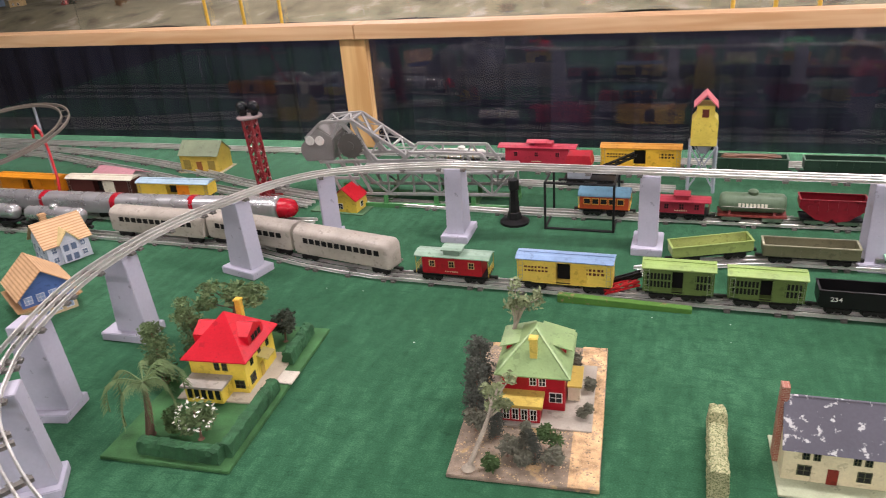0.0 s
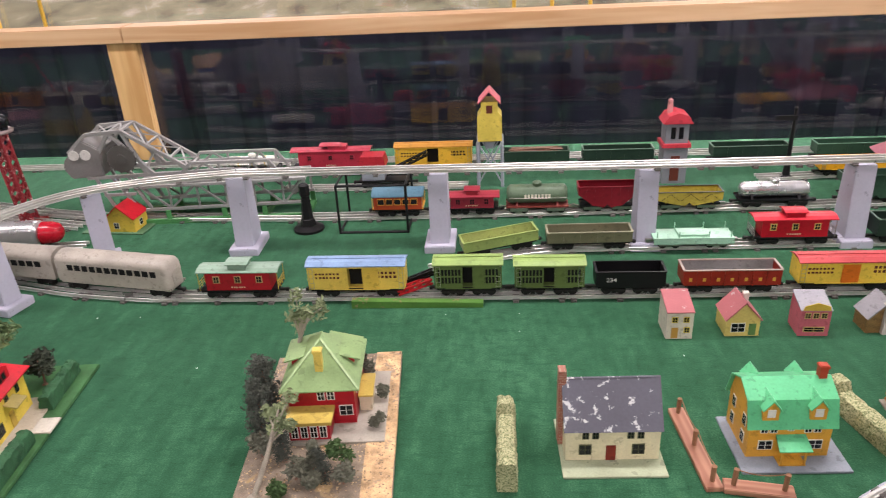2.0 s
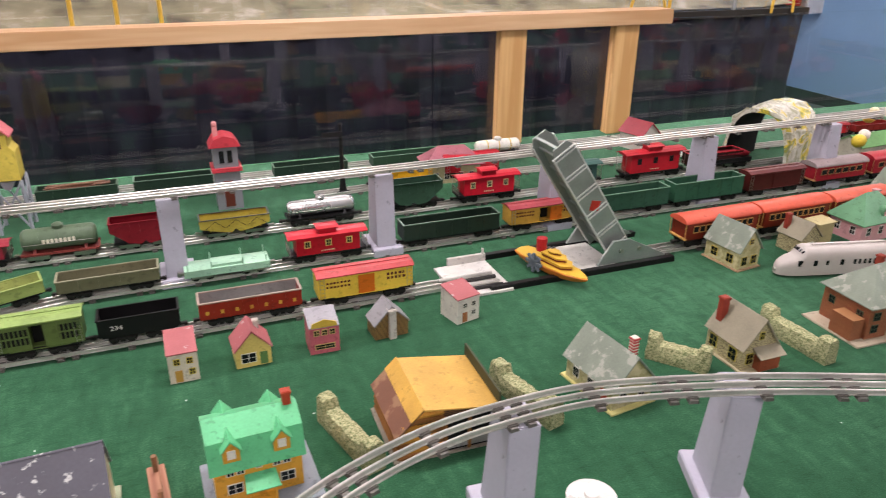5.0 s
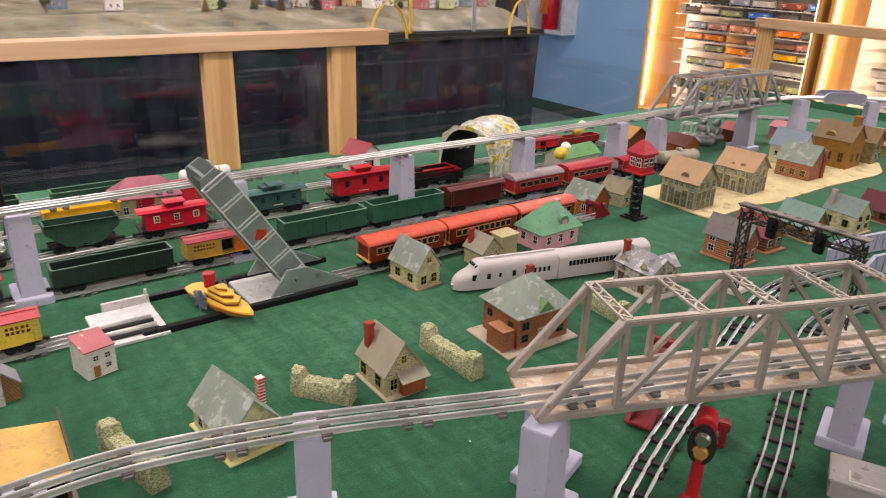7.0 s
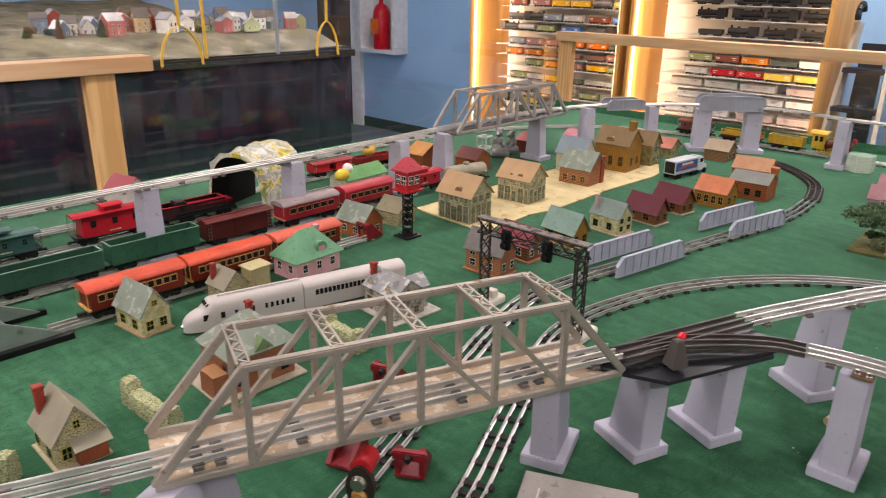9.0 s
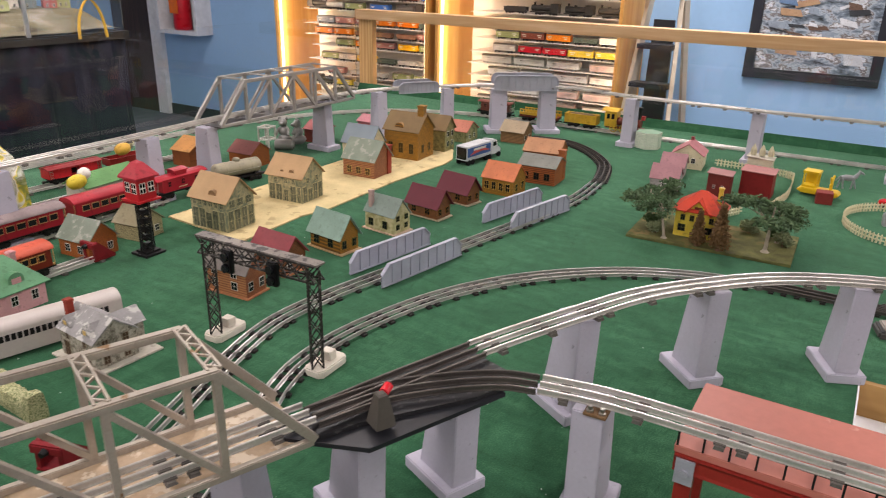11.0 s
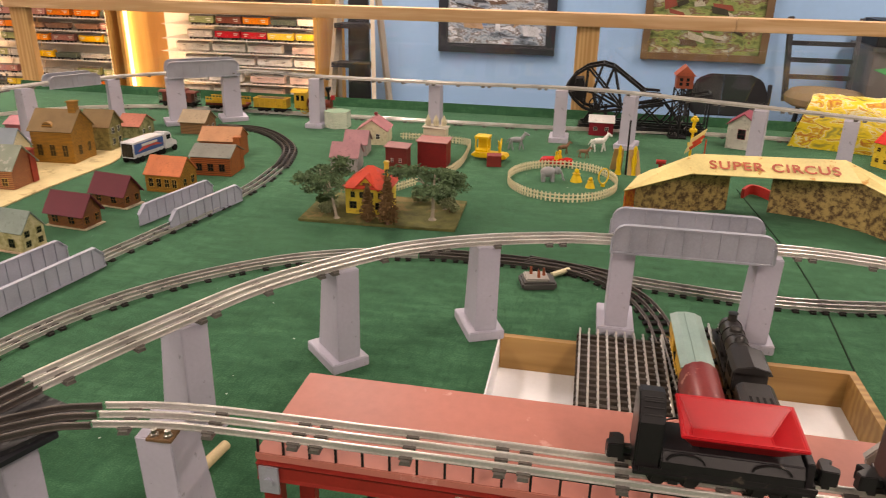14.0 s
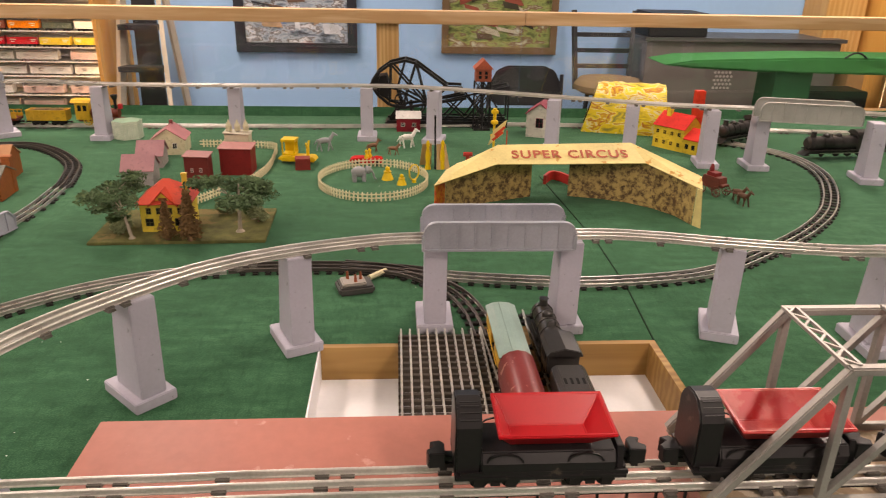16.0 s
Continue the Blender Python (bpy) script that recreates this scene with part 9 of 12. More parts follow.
wag = thing("circus_wagon", pose(3.645, -0.142, 0, 0, 0, 82), "yellow plastic circus wagon with a cabin", "wagon")
bm = bmesh.new()
prism(bm, [(-0.05, 0.008), (0.045, 0.008), (0.06, 0.016), (0.045, 0.024), (-0.05, 0.024), (-0.058, 0.014)], -0.022, 0.022, "y")
part("cart", bm, YPLAS, wag, bevel=0.002)
bm = bmesh.new()
box(bm, 0.008, 0.048, -0.030, 0.010, 0.024, 0.030)
cbn = part("cabin", bm, YPLAS, wag)
for nm_, dims in (("cabin_roof", (0.006, 0.050, -0.032, 0.012, 0.066, 0.073)), ("cabin_back", (0.012, 0.046, -0.028, -0.024, 0.030, 0.066))):
    bm = bmesh.new()
    box(bm, *dims)
    part(nm_, bm, YPLAS, cbn)
for u in (0.008, 0.044):
    for v in (-0.030, 0.006):
        bm = bmesh.new()
        box(bm, u, u + 0.004, v, v + 0.004, 0.030, 0.066)
        part("cabin_post", bm, YPLAS, cbn)
bm = bmesh.new()
for s in (-1, 1):
    rod(bm, (-0.03, s * 0.004, 0.024), (-0.03, s * 0.010, 0.045), 0.0035, n=6)
    rod(bm, (-0.03, s * 0.006, 0.044), (-0.03, s * 0.018, 0.066), 0.003, n=6)
part("forked_post", bm, YPLAS, wag)
bm = bmesh.new()
box(bm, -0.02, 0.02, -0.022, 0.022, 0, 0.034)
solo("brown_box", bm, paint("7d2f2a", 0.5), "brown-red square box by the yellow wagon", "box", pose(3.58, -0.162, 0, 0, 0, 8), bevel=0.001)

ab = thing("sign_board", pose(3.60, -0.555, 0, 0, 0, 4), "A-shaped board with yellow plastic ornaments", "sign board")
for s in (-1, 1):
    bm = bmesh.new()
    slab(bm, [Vector((0.03 * s, s * 0.004 - 0.04 if s < 0 else 0.006, 0)), Vector((0.03 * s, -0.004 if s < 0 else 0.042, 0)), Vector((0.004 * s, -0.006 if s < 0 else 0.036, 0.072)), Vector((0.004 * s, -0.034 if s < 0 else 0.008, 0.072))], 0.003)
    part("board", bm, mat("tan_board", c("b39468"), 0.6), ab)
    bm = bmesh.new()
    lathe(bm, [(0.010, 0), (0.006, 0.02), (0.008, 0.045), (0.004, 0.065), (0.006, 0.08), (0.002, 0.088)], 8, Matrix.Translation((-0.022, s * 0.022, 0)))
    part("ornament", bm, YPLAS, ab, "yellow plastic ornament", smooth=True)
bm = bmesh.new()
bar(bm, (-0.025, 0.0, 0), (-0.01, 0.0, 0.16), 0.005, 0.003)
part("dark_mast", bm, DARK, ab)

st = thing("stagecoach", pose(3.335, -1.315, 0, 0, 0, 205), "dark red plastic stagecoach with spoked wheels", "stagecoach")
MARO = paint("6b3a30", 0.5)
bm = bmesh.new()
prism(bm, [(-0.028, 0.02), (0.022, 0.02), (0.03, 0.035), (0.026, 0.052), (-0.028, 0.052), (-0.033, 0.035)], -0.016, 0.016, "y")
box(bm, 0.022, 0.04, -0.014, 0.014, 0.03, 0.036)
part("body", bm, MARO, st, bevel=0.001)
bm = bmesh.new()
box(bm, -0.02, 0.01, -0.012, 0.012, 0.052, 0.062)
lathe(bm, [(0.006, 0.055), (0.007, 0.07), (0.003, 0.082)], 8, Matrix.Translation((-0.015, 0, 0)))
part("luggage", bm, paint("7d2a2a", 0.5), st)
bm = bmesh.new()
for k in range(16):
    a, b = k * math.tau / 16, (k + 1) * math.tau / 16
    rod(bm, (0.014 * math.cos(a), 0, 0.014 * math.sin(a)), (0.014 * math.cos(b), 0, 0.014 * math.sin(b)), 0.0014, n=5)
    if k % 2 == 0:
        rod(bm, (0, 0, 0), (0.014 * math.cos(a), 0, 0.014 * math.sin(a)), 0.0009, n=4)
me = mesh("wheel", bm, MARO)
for u in (-0.024, 0.026):
    for v in (-0.02, 0.02):
        share("wheel", me, st, pose(u, v, 0.0154))
bm = bmesh.new()
rod(bm, (0.035, 0, 0.02), (0.11, 0, 0.026), 0.0015, n=5)
part("shaft", bm, MARO, st)
for k, (u, v) in enumerate(((0.075, 0.010), (0.105, -0.008))):
    q = st.matrix_basis @ Vector((u, v, 0))
    animal(q.x, q.y, 205, 0.042, paint("5a4032", 0.6), "brown toy horse drawing the stagecoach")

# black bascule crane and hut tower
IRON = mat("black_iron", c("1d1c1d"), 0.45, 0.1, 0.3, 60, 0.15)


def lattice(bm, p0, p1, w, d, n, r=0.0018, up=(0, 0, 1)):
    """A square lattice beam from p0 to p1: four chords with cross bracing."""
    p0, p1 = Vector(p0), Vector(p1)
    ax = (p1 - p0).normalized()
    s = ax.cross(Vector(up))
    s = (s if s.length > 1e-3 else ax.orthogonal()).normalized()
    u = s.cross(ax)
    cs = [(s * (i * w / 2) + u * (j * d / 2)) for i, j in ((-1, -1), (1, -1), (1, 1), (-1, 1))]
    for o in cs:
        bar(bm, p0 + o, p1 + o, r * 1.7, r * 1.7)
    for k in range(n):
        a, b = p0.lerp(p1, k / n), p0.lerp(p1, (k + 1) / n)
        for i in range(4):
            o, q = cs[i], cs[(i + 1) % 4]
            bar(bm, a + o, b + q, r, r)
            bar(bm, a + q, b + o, r, r)


def bascule(x, y, ang, label, m, base_m, s=1.0):
    """A toy bascule bridge: arched rocker frame with a counterweight, open leaf and base plate. Leaf along +x."""
    root = thing("bascule_bridge", pose(x, y, 0, 0, 0, ang) @ Matrix.Diagonal((s, s, s, 1)), label, "bascule bridge")
    bm = bmesh.new()
    for v in (-0.045, 0.045):
        bar(bm, (-0.10, v, 0.012), (0.36, v, 0.012), 0.012, 0.022)
    for u in (-0.1, 0.02, 0.14, 0.26, 0.355):
        bar(bm, (u, -0.045, 0.008), (u, 0.045, 0.008), 0.012, 0.014)
    part("base", bm, base_m, root)
    for v in (-0.042, 0.042):
        bm = bmesh.new()
        rim = [(-0.16 + 0.0, 0.155), (-0.13, 0.2), (-0.085, 0.232), (-0.03, 0.245), (0.01, 0.235), (0.13, 0.150), (0.185, 0.148)]
        low = [(-0.16, 0.155), (-0.13, 0.115), (-0.09, 0.082), (-0.04, 0.07), (0.05, 0.085), (0.20, 0.11)]
        for line in (rim, low):
            for p, q in zip(line, line[1:]):
                bar(bm, (p[0], v, p[1]), (q[0], v, q[1]), 0.009, 0.015, (0, 1, 0))
        for p, q in ((rim[1], low[1]), (rim[2], low[2]), (rim[2], low[4]), (rim[4], low[3]), (rim[4], low[4]), (rim[5], low[4]), (rim[3], (-0.06, 0.14)), ((-0.06, 0.14), low[3]), ((-0.06, 0.14), rim[0]), ((-0.06, 0.14), low[4])):
            bar(bm, (p[0], v, p[1]), (q[0], v, q[1]), 0.007, 0.010, (0, 1, 0))
        part("rocker_side", bm, m, root)
        bm = bmesh.new()
        for p, q in (((0.05, 0.085), (0.36, 0.155)), ((0.02, 0.03), (0.36, 0.03)), ((0.12, 0.10), (0.20, 0.03)), ((0.20, 0.118), (0.12, 0.03)), ((0.20, 0.118), (0.28, 0.03)), ((0.28, 0.137), (0.20, 0.03)), ((0.28, 0.137), (0.345, 0.03)), ((0.36, 0.155), (0.36, 0.03)), ((0.02, 0.03), (0.05, 0.085))):
            bar(bm, (p[0], v, p[1]), (q[0], v, q[1]), 0.006, 0.007, (0, 1, 0))
        part("leaf_side", bm, m, root)
        bm = bmesh.new()
        for u in (-0.085, 0.0):
            bar(bm, (u, v, 0.02), (u * 0.4 - 0.01, v, 0.085), 0.010, 0.008, (0, 1, 0))
        bar(bm, (-0.075, v, 0.04), (0.0, v, 0.04), 0.006, 0.006, (0, 1, 0))
        part("trunnion_frame", bm, m, root)
    bm = bmesh.new()
    prism(bm, [(-0.165, 0.155), (-0.13, 0.115), (-0.095, 0.10), (-0.09, 0.15), (-0.10, 0.19), (-0.135, 0.185)], -0.036, 0.036, "y")
    part("counterweight", bm, m, root, bevel=0.002)
    bm = bmesh.new()
    for u, w in ((-0.03, 0.245), (0.01, 0.235), (0.07, 0.192), (0.13, 0.15), (0.24, 0.127), (0.36, 0.155)):
        bar(bm, (u, -0.042, w), (u, 0.042, w), 0.006, 0.006)
    for p, q in (((-0.03, 0.245), (0.01, 0.235)), ((0.01, 0.235), (0.07, 0.192)), ((0.07, 0.192), (0.13, 0.15))):
        bar(bm, (p[0], -0.042, p[1]), (q[0], 0.042, q[1]), 0.004, 0.003)
        bar(bm, (p[0], 0.042, p[1]), (q[0], -0.042, q[1]), 0.004, 0.003)
    part("cross_bracing", bm, m, root)
    bm = bmesh.new()
    for k in range(18):
        a, b = k * math.tau / 18, (k + 1) * math.tau / 18
        bar(bm, (-0.045 + 0.024 * math.cos(a), -0.048, 0.10 + 0.024 * math.sin(a)), (-0.045 + 0.024 * math.cos(b), -0.048, 0.10 + 0.024 * math.sin(b)), 0.005, 0.005, (0, 1, 0))
    for k in range(3):
        a = k * math.pi / 3
        bar(bm, (-0.045 - 0.024 * math.cos(a), -0.048, 0.10 - 0.024 * math.sin(a)), (-0.045 + 0.024 * math.cos(a), -0.048, 0.10 + 0.024 * math.sin(a)), 0.003, 0.003, (0, 1, 0))
    part("gear_wheel", bm, m, root)
    return root


bascule(4.20, -0.505, -92, "black tinplate bascule bridge with a rounded rocker", IRON, IRON, 0.98)
SILVP = mat("silver_lattice_paint", c("9c9a97"), 0.45, 0.35, 0.15, 60, 0.12)


def rolling_lift(x, y, ang, label, m, base_m):
    """A rolling-lift toy bridge: box counterweight and portal frame at one end, low truss leaf, fixed truss on a thin base. Leaf along +x."""
    root = thing("bascule_bridge", pose(x, y, 0, 0, 0, ang), label, "bascule bridge")
    A, B, C, L0, E = (-0.100, 0.233), (-0.014, 0.238), (0.130, 0.140), (-0.118, 0.125), (0.230, 0.132)
    for v in (-0.041, 0.041):
        def run(name, lines, w, h, parent=root):
            bm = bmesh.new()
            for p, q in lines:
                bar(bm, (p[0], v, p[1]), (q[0], v, q[1]), w, h, (0, 1, 0))
            return part(name, bm, m, parent, bevel=0.0006)
        side = run("portal_side", [(A, B), (B, C), (A, (-0.150, 0.190)), (L0, E), ((-0.045, 0.236), L0), ((-0.045, 0.236), (0.045, 0.128)), (B, (0.030, 0.128))], 0.008, 0.009)
        run("portal_brace", [((0.058, 0.189), (0.02, 0.130))], 0.005, 0.005, side)
        run("portal_brace", [((0.095, 0.164), (0.13, 0.130))], 0.005, 0.005, side)
        run("tower_leg", [((-0.100, 0.125), (-0.060, 0.022)), ((-0.020, 0.125), (0.020, 0.040)), ((-0.060, 0.125), (-0.010, 0.040)), ((-0.088, 0.080), (-0.010, 0.080))], 0.007, 0.007)
        run("leaf_chord", [((0.134, 0.152), (0.325, 0.150)), ((0.325, 0.150), (0.365, 0.094)), ((0.134, 0.150), (0.105, 0.122)), (E, (0.365, 0.120))], 0.007, 0.008)
        for seg in [((0.134, 0.124), (0.168, 0.150)), ((0.168, 0.150), (0.205, 0.124)), ((0.205, 0.150), (0.205, 0.124)), ((0.270, 0.124), (0.285, 0.150)), ((0.300, 0.124), (0.285, 0.150)), ((0.325, 0.150), (0.325, 0.124))]:
            run("leaf_lattice", [seg], 0.005, 0.006)
        run("span_chord", [((-0.010, 0.096), (0.410, 0.100)), ((-0.015, 0.036), (0.412, 0.040))], 0.007, 0.008)
        xs_ = [0.0, 0.07, 0.14, 0.21, 0.28, 0.35, 0.405]
        run("span_lattice", [((a, 0.098 if k % 2 == 0 else 0.038), (b, 0.038 if k % 2 == 0 else 0.098)) for k, (a, b) in enumerate(zip(xs_, xs_[1:]))] + [((a, 0.098), (a, 0.038)) for a in xs_[1:]], 0.005, 0.005)
    bm = bmesh.new()
    prism(bm, [(-0.169, 0.152), (-0.156, 0.126), (-0.075, 0.130), (-0.070, 0.195), (-0.114, 0.222), (-0.164, 0.172)], -0.046, 0.046, "y")
    cw = part("counterweight", bm, mat("grey_counterweight", c("7d7a77"), 0.5, 0.3, 0.2, 40, 0.15), root, "dull grey box counterweight", bevel=0.003)
    for u in (-0.136, -0.108):
        bm = bmesh.new()
        rod(bm, (u, -0.0485, 0.185), (u, -0.0455, 0.185), 0.0125, n=18)
        part("plate_disc", bm, paint("cfccc4", 0.4), cw, "pale round plate")
    bm = bmesh.new()
    rod(bm, (-0.023, -0.050, 0.172), (-0.023, -0.043, 0.172), 0.033, n=28)
    rod(bm, (-0.023, -0.054, 0.172), (-0.023, -0.050, 0.172), 0.012, n=16)
    for k in range(14):
        a = k * math.tau / 14
        bar(bm, (-0.023 + 0.031 * math.cos(a), -0.0465, 0.172 + 0.031 * math.sin(a)), (-0.023 + 0.036 * math.cos(a), -0.0465, 0.172 + 0.036 * math.sin(a)), 0.004, 0.006, (0, 1, 0))
    part("gear_wheel", bm, mat("dull_grey_gear", c("5f5c58"), 0.5, 0.4, 0.2, 60, 0.1), root, "dull grey gear wheel")
    for (u0, w0), (u1, w1) in ((A, (-0.045, 0.236)), ((-0.045, 0.236), B), (B, (0.04, 0.201)), ((0.04, 0.201), (0.09, 0.167)), ((0.09, 0.167), C)):
        bm = bmesh.new()
        bar(bm, (u1, -0.041, w1), (u1, 0.041, w1), 0.006, 0.005)
        bar(bm, (u0, -0.041, w0), (u1, 0.041, w1), 0.004, 0.003)
        bar(bm, (u0, 0.041, w0), (u1, -0.041, w1), 0.004, 0.003)
        part("cross_bracing", bm, m, root)
    bm = bmesh.new()
    box(bm, -0.01, 0.41, -0.036, 0.036, 0.098, 0.101)
    part("deck", bm, m, root)
    bm = bmesh.new()
    for v in (-0.046, 0.046):
        bar(bm, (-0.095, v, 0.006), (0.412, v, 0.006), 0.010, 0.012)
    for u in (-0.09, 0.06, 0.20, 0.30, 0.405):
        bar(bm, (u, -0.046, 0.005), (u, 0.046, 0.005), 0.012, 0.010)
        for v in (-0.046, 0.046):
            bar(bm, (u, v, 0.008), (u, v, 0.034), 0.012, 0.006, (0, 1, 0))
    part("base", bm, base_m, root, "green tin base frame")
    return root


rolling_lift(-0.80, 1.590, 4, "silver lattice bascule bridge on a green base", SILVP, paint("3f8a46", 0.5))
tw = thing("hut_tower", pose(4.12, -0.755, 0), "black lattice tower with a small brown hut on top", "tower")
bm = bmesh.new()
lattice(bm, (0, 0, 0), (0, 0, 0.178), 0.042, 0.042, 4, 0.0028)
box(bm, -0.03, 0.03, -0.03, 0.03, 0, 0.006)
part("lattice_mast", bm, IRON, tw)
bm = bmesh.new()
box(bm, -0.028, 0.028, -0.028, 0.028, 0.178, 0.222)
part("hut", bm, paint("8d4a34", 0.6), tw)
bm = bmesh.new()
prism(bm, [(-0.035, 0.222), (0.035, 0.222), (0, 0.256)], -0.034, 0.034, "x")
part("hut_roof", bm, paint("a5543c", 0.6), tw)
for v in (-0.014, 0.008):
    for w in (0.188, 0.203):
        bm = bmesh.new()
        box(bm, -0.0288, -0.0275, v, v + 0.010, w, w + 0.011)
        part("window", bm, DARK, tw)
bm = bmesh.new()
for k in range(6):
    a, b = math.radians(60 * k), math.radians(60 * k + 60)
    v = [bm.verts.new((0.042 * math.cos(t) * 1.1, 0.05 * math.sin(t), z)) for t, z in ((a, 0), (b, 0), (b, 0.06), (a, 0.06))]
    bm.faces.new(v)
vs = [bm.verts.new((0.046 * math.cos(math.radians(60 * k)), 0.05 * math.sin(math.radians(60 * k)), 0.0601)) for k in range(6)]
bm.faces.new(vs)
solo("hexagonal_box", bm, print_mat("pale_green_print", c("d3d8c6"), c("6f8f74"), 75, "brick", 0.6), "pale green printed hexagonal box", "box", pose(3.96, 0.47, 0))


def tunnel(x, y, ang, L, w, h, m, label, rough=0.006, seed=2, lean=(0.0, 0.0)):
    """A crumpled arched tunnel shell along +x, open at both ends; shade is painted on its inner faces."""
    root = thing("railway_tunnel", pose(x, y, 0, 0, 0, ang), label, "tunnel")
    bm = bmesh.new()
    prof = [(math.cos(math.pi * k / 20), math.sin(math.pi * k / 20)) for k in range(21)]
    n = 24
    inner = []
    for g in (0, 0.012):
        cols = []
        for i in range(n + 1):
            col = []
            for cx, cz in prof:
                p = Vector((-L / 2 + L * i / n, -(w / 2 - g) * math.copysign(abs(cx) ** 0.75, cx), (h - g) * cz ** 0.72 if cz > 0 else 0))
                p.x += p.z * (lean[0] * (1 - i / n) - lean[1] * i / n)
                if g == 0 and cz > 0.05:
                    q = p * 38 + Vector((seed * 7, 0, 0))
                    p += Vector((0, noise.noise(q), noise.noise(q + Vector((5, 5, 5))))) * rough
                col.append(bm.verts.new(p))
            cols.append(col)
        inner.append(cols)
        for a, b in zip(cols, cols[1:]):
            for k in range(20):
                # inner faces take DARK: the tunnel's shade is put into their colour
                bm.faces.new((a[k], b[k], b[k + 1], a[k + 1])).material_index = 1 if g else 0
    for e in (0, n):
        for k in range(20):
            bm.faces.new((inner[0][e][k], inner[0][e][k + 1], inner[1][e][k + 1], inner[1][e][k]))
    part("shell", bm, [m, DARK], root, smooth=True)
    return root


def swirl_mat(name, stops, scale, rough, stretch=(1, 1, 1)):
    """Poured or brushed paint in several colours running into one another, glossy, over a crumpled ground."""
    m = bpy.data.materials.new(name)
    m.use_nodes = True
    nd, ln = m.node_tree.nodes, m.node_tree.links
    b = nd["Principled BSDF"]
    b.inputs["Roughness"].default_value = rough
    tc, mp, nz, ramp, fine, bp = (nd.new("ShaderNode" + k) for k in ("TexCoord", "Mapping", "TexNoise", "ValToRGB", "TexNoise", "Bump"))
    mp.inputs["Scale"].default_value = stretch
    nz.inputs["Scale"].default_value, nz.inputs["Detail"].default_value, nz.inputs["Distortion"].default_value = scale, 3.5, 1.1
    el = ramp.color_ramp.elements
    while len(el) < len(stops):
        el.new(0.5)
    for e, (at, col) in zip(el, stops):
        e.position, e.color = at, (*c(col), 1)
    fine.inputs["Scale"].default_value, fine.inputs["Detail"].default_value = scale * 4, 5
    bp.inputs["Strength"].default_value, bp.inputs["Distance"].default_value = 0.5, 0.004
    ln.new(tc.outputs["Object"], mp.inputs["Vector"])
    ln.new(mp.outputs[0], nz.inputs["Vector"])
    ln.new(mp.outputs[0], fine.inputs["Vector"])
    ln.new(nz.outputs["Fac"], ramp.inputs[0])
    ln.new(ramp.outputs[0], b.inputs["Base Color"])
    ln.new(fine.outputs["Fac"], bp.inputs["Height"])
    ln.new(bp.outputs[0], b.inputs["Normal"])
    return m


FOIL = swirl_mat("painted_mountain", ((0.28, "4f6a34"), (0.36, "9a9a86"), (0.42, "c9c6bc"), (0.48, "8f8f74"), (0.53, "d0ccc0"), (0.57, "cdb62f"), (0.62, "6f7c38"), (0.70, "cfccc2")), 15, 0.35)
YFOL = swirl_mat("yellow_scenic_print", ((0.30, "8a8438"), (0.40, "dcc022"), (0.50, "e3cb2a"), (0.545, "d9d2b0"), (0.575, "d8b51e"), (0.63, "b5652c"), (0.68, "dcc022")), 17, 0.35, (1, 1, 2.2))
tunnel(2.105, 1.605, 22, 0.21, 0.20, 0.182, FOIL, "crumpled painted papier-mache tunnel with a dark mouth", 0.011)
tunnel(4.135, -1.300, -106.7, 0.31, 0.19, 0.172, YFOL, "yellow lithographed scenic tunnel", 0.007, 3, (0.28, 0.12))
steam_engine(3.93, -1.66, 120, 0.24, "black steam engine by the scenic tunnel", h=0.085)
steam_engine(3.72, -1.90, 95, 0.26, "black steam engine on the outer track", h=0.085)
boxcar(3.73, -2.18, 92, 0.22, 0.088, BLACK, TIPPER, "black tender car behind the engine")
bm = bmesh.new()
box(bm, -0.016, 0.016, -0.016, 0.016, 0, 0.17)
solo("red_column", bm, paint("d2452f", 0.4), "bright red plastic column behind the schoolhouse", "column", pose(4.0, -1.52, 0), bevel=0.002)

# lint lying on the carpet
bm = bmesh.new()
rng = random.Random(404)
for k in range(170):
    x, y, s = rng.uniform(-0.9, 3.9), rng.uniform(-1.0, 1.1), rng.uniform(0.0008, 0.0018)
    if 2.0 < x < 2.62 and -0.95 < y < -0.35:
        continue
    v = [bm.verts.new((x + s * math.cos(a) * rng.uniform(0.5, 1.4), y + s * math.sin(a) * rng.uniform(0.5, 1.4), 0.0012 + (0.0008 if i % 2 else 0))) for i, a in enumerate((0.2, 1.5, 2.8, 4.1, 5.2))]
    bm.faces.new(v)
solo("carpet_lint", bm, mat("white_lint", c("c9cfc6"), 0.9), "white specks of lint on the green carpet", "lint", kind="stuff")
bm = bmesh.new()
box(bm, -0.016, 0.016, -0.018, 0.018, 0.0061, 0.0085)
solo("garden_path", bm, paint("c9c2b2", 0.8), "pale stone path slab at the edge of the lawn", "path", at=pose(-0.602, 0.762, 0, 0, 0, 4.5), bevel=0.0005)


# ---- town: sand board, cabin, gantry, streamliner, lorry ----
SANDB = mat("yellow_sand_board", c("c4b284"), 0.9, 0, 0.22, 40, 0.4, wear=c("a8966c"), wear_at=0.6, wear_scale=22)
bm = bmesh.new()
prism(bm, [(2.40, 0.975), (2.62, 0.985), (2.70, 0.965), (3.02, 0.972), (3.30, 0.955), (3.36, 0.965), (3.475, 1.03), (3.50, 1.26), (2.42, 1.26)], 0.0008, 0.0045, "z")
solo("sand_board", bm, SANDB, "yellow sandpaper sheet under the card houses", "board", kind="structure")

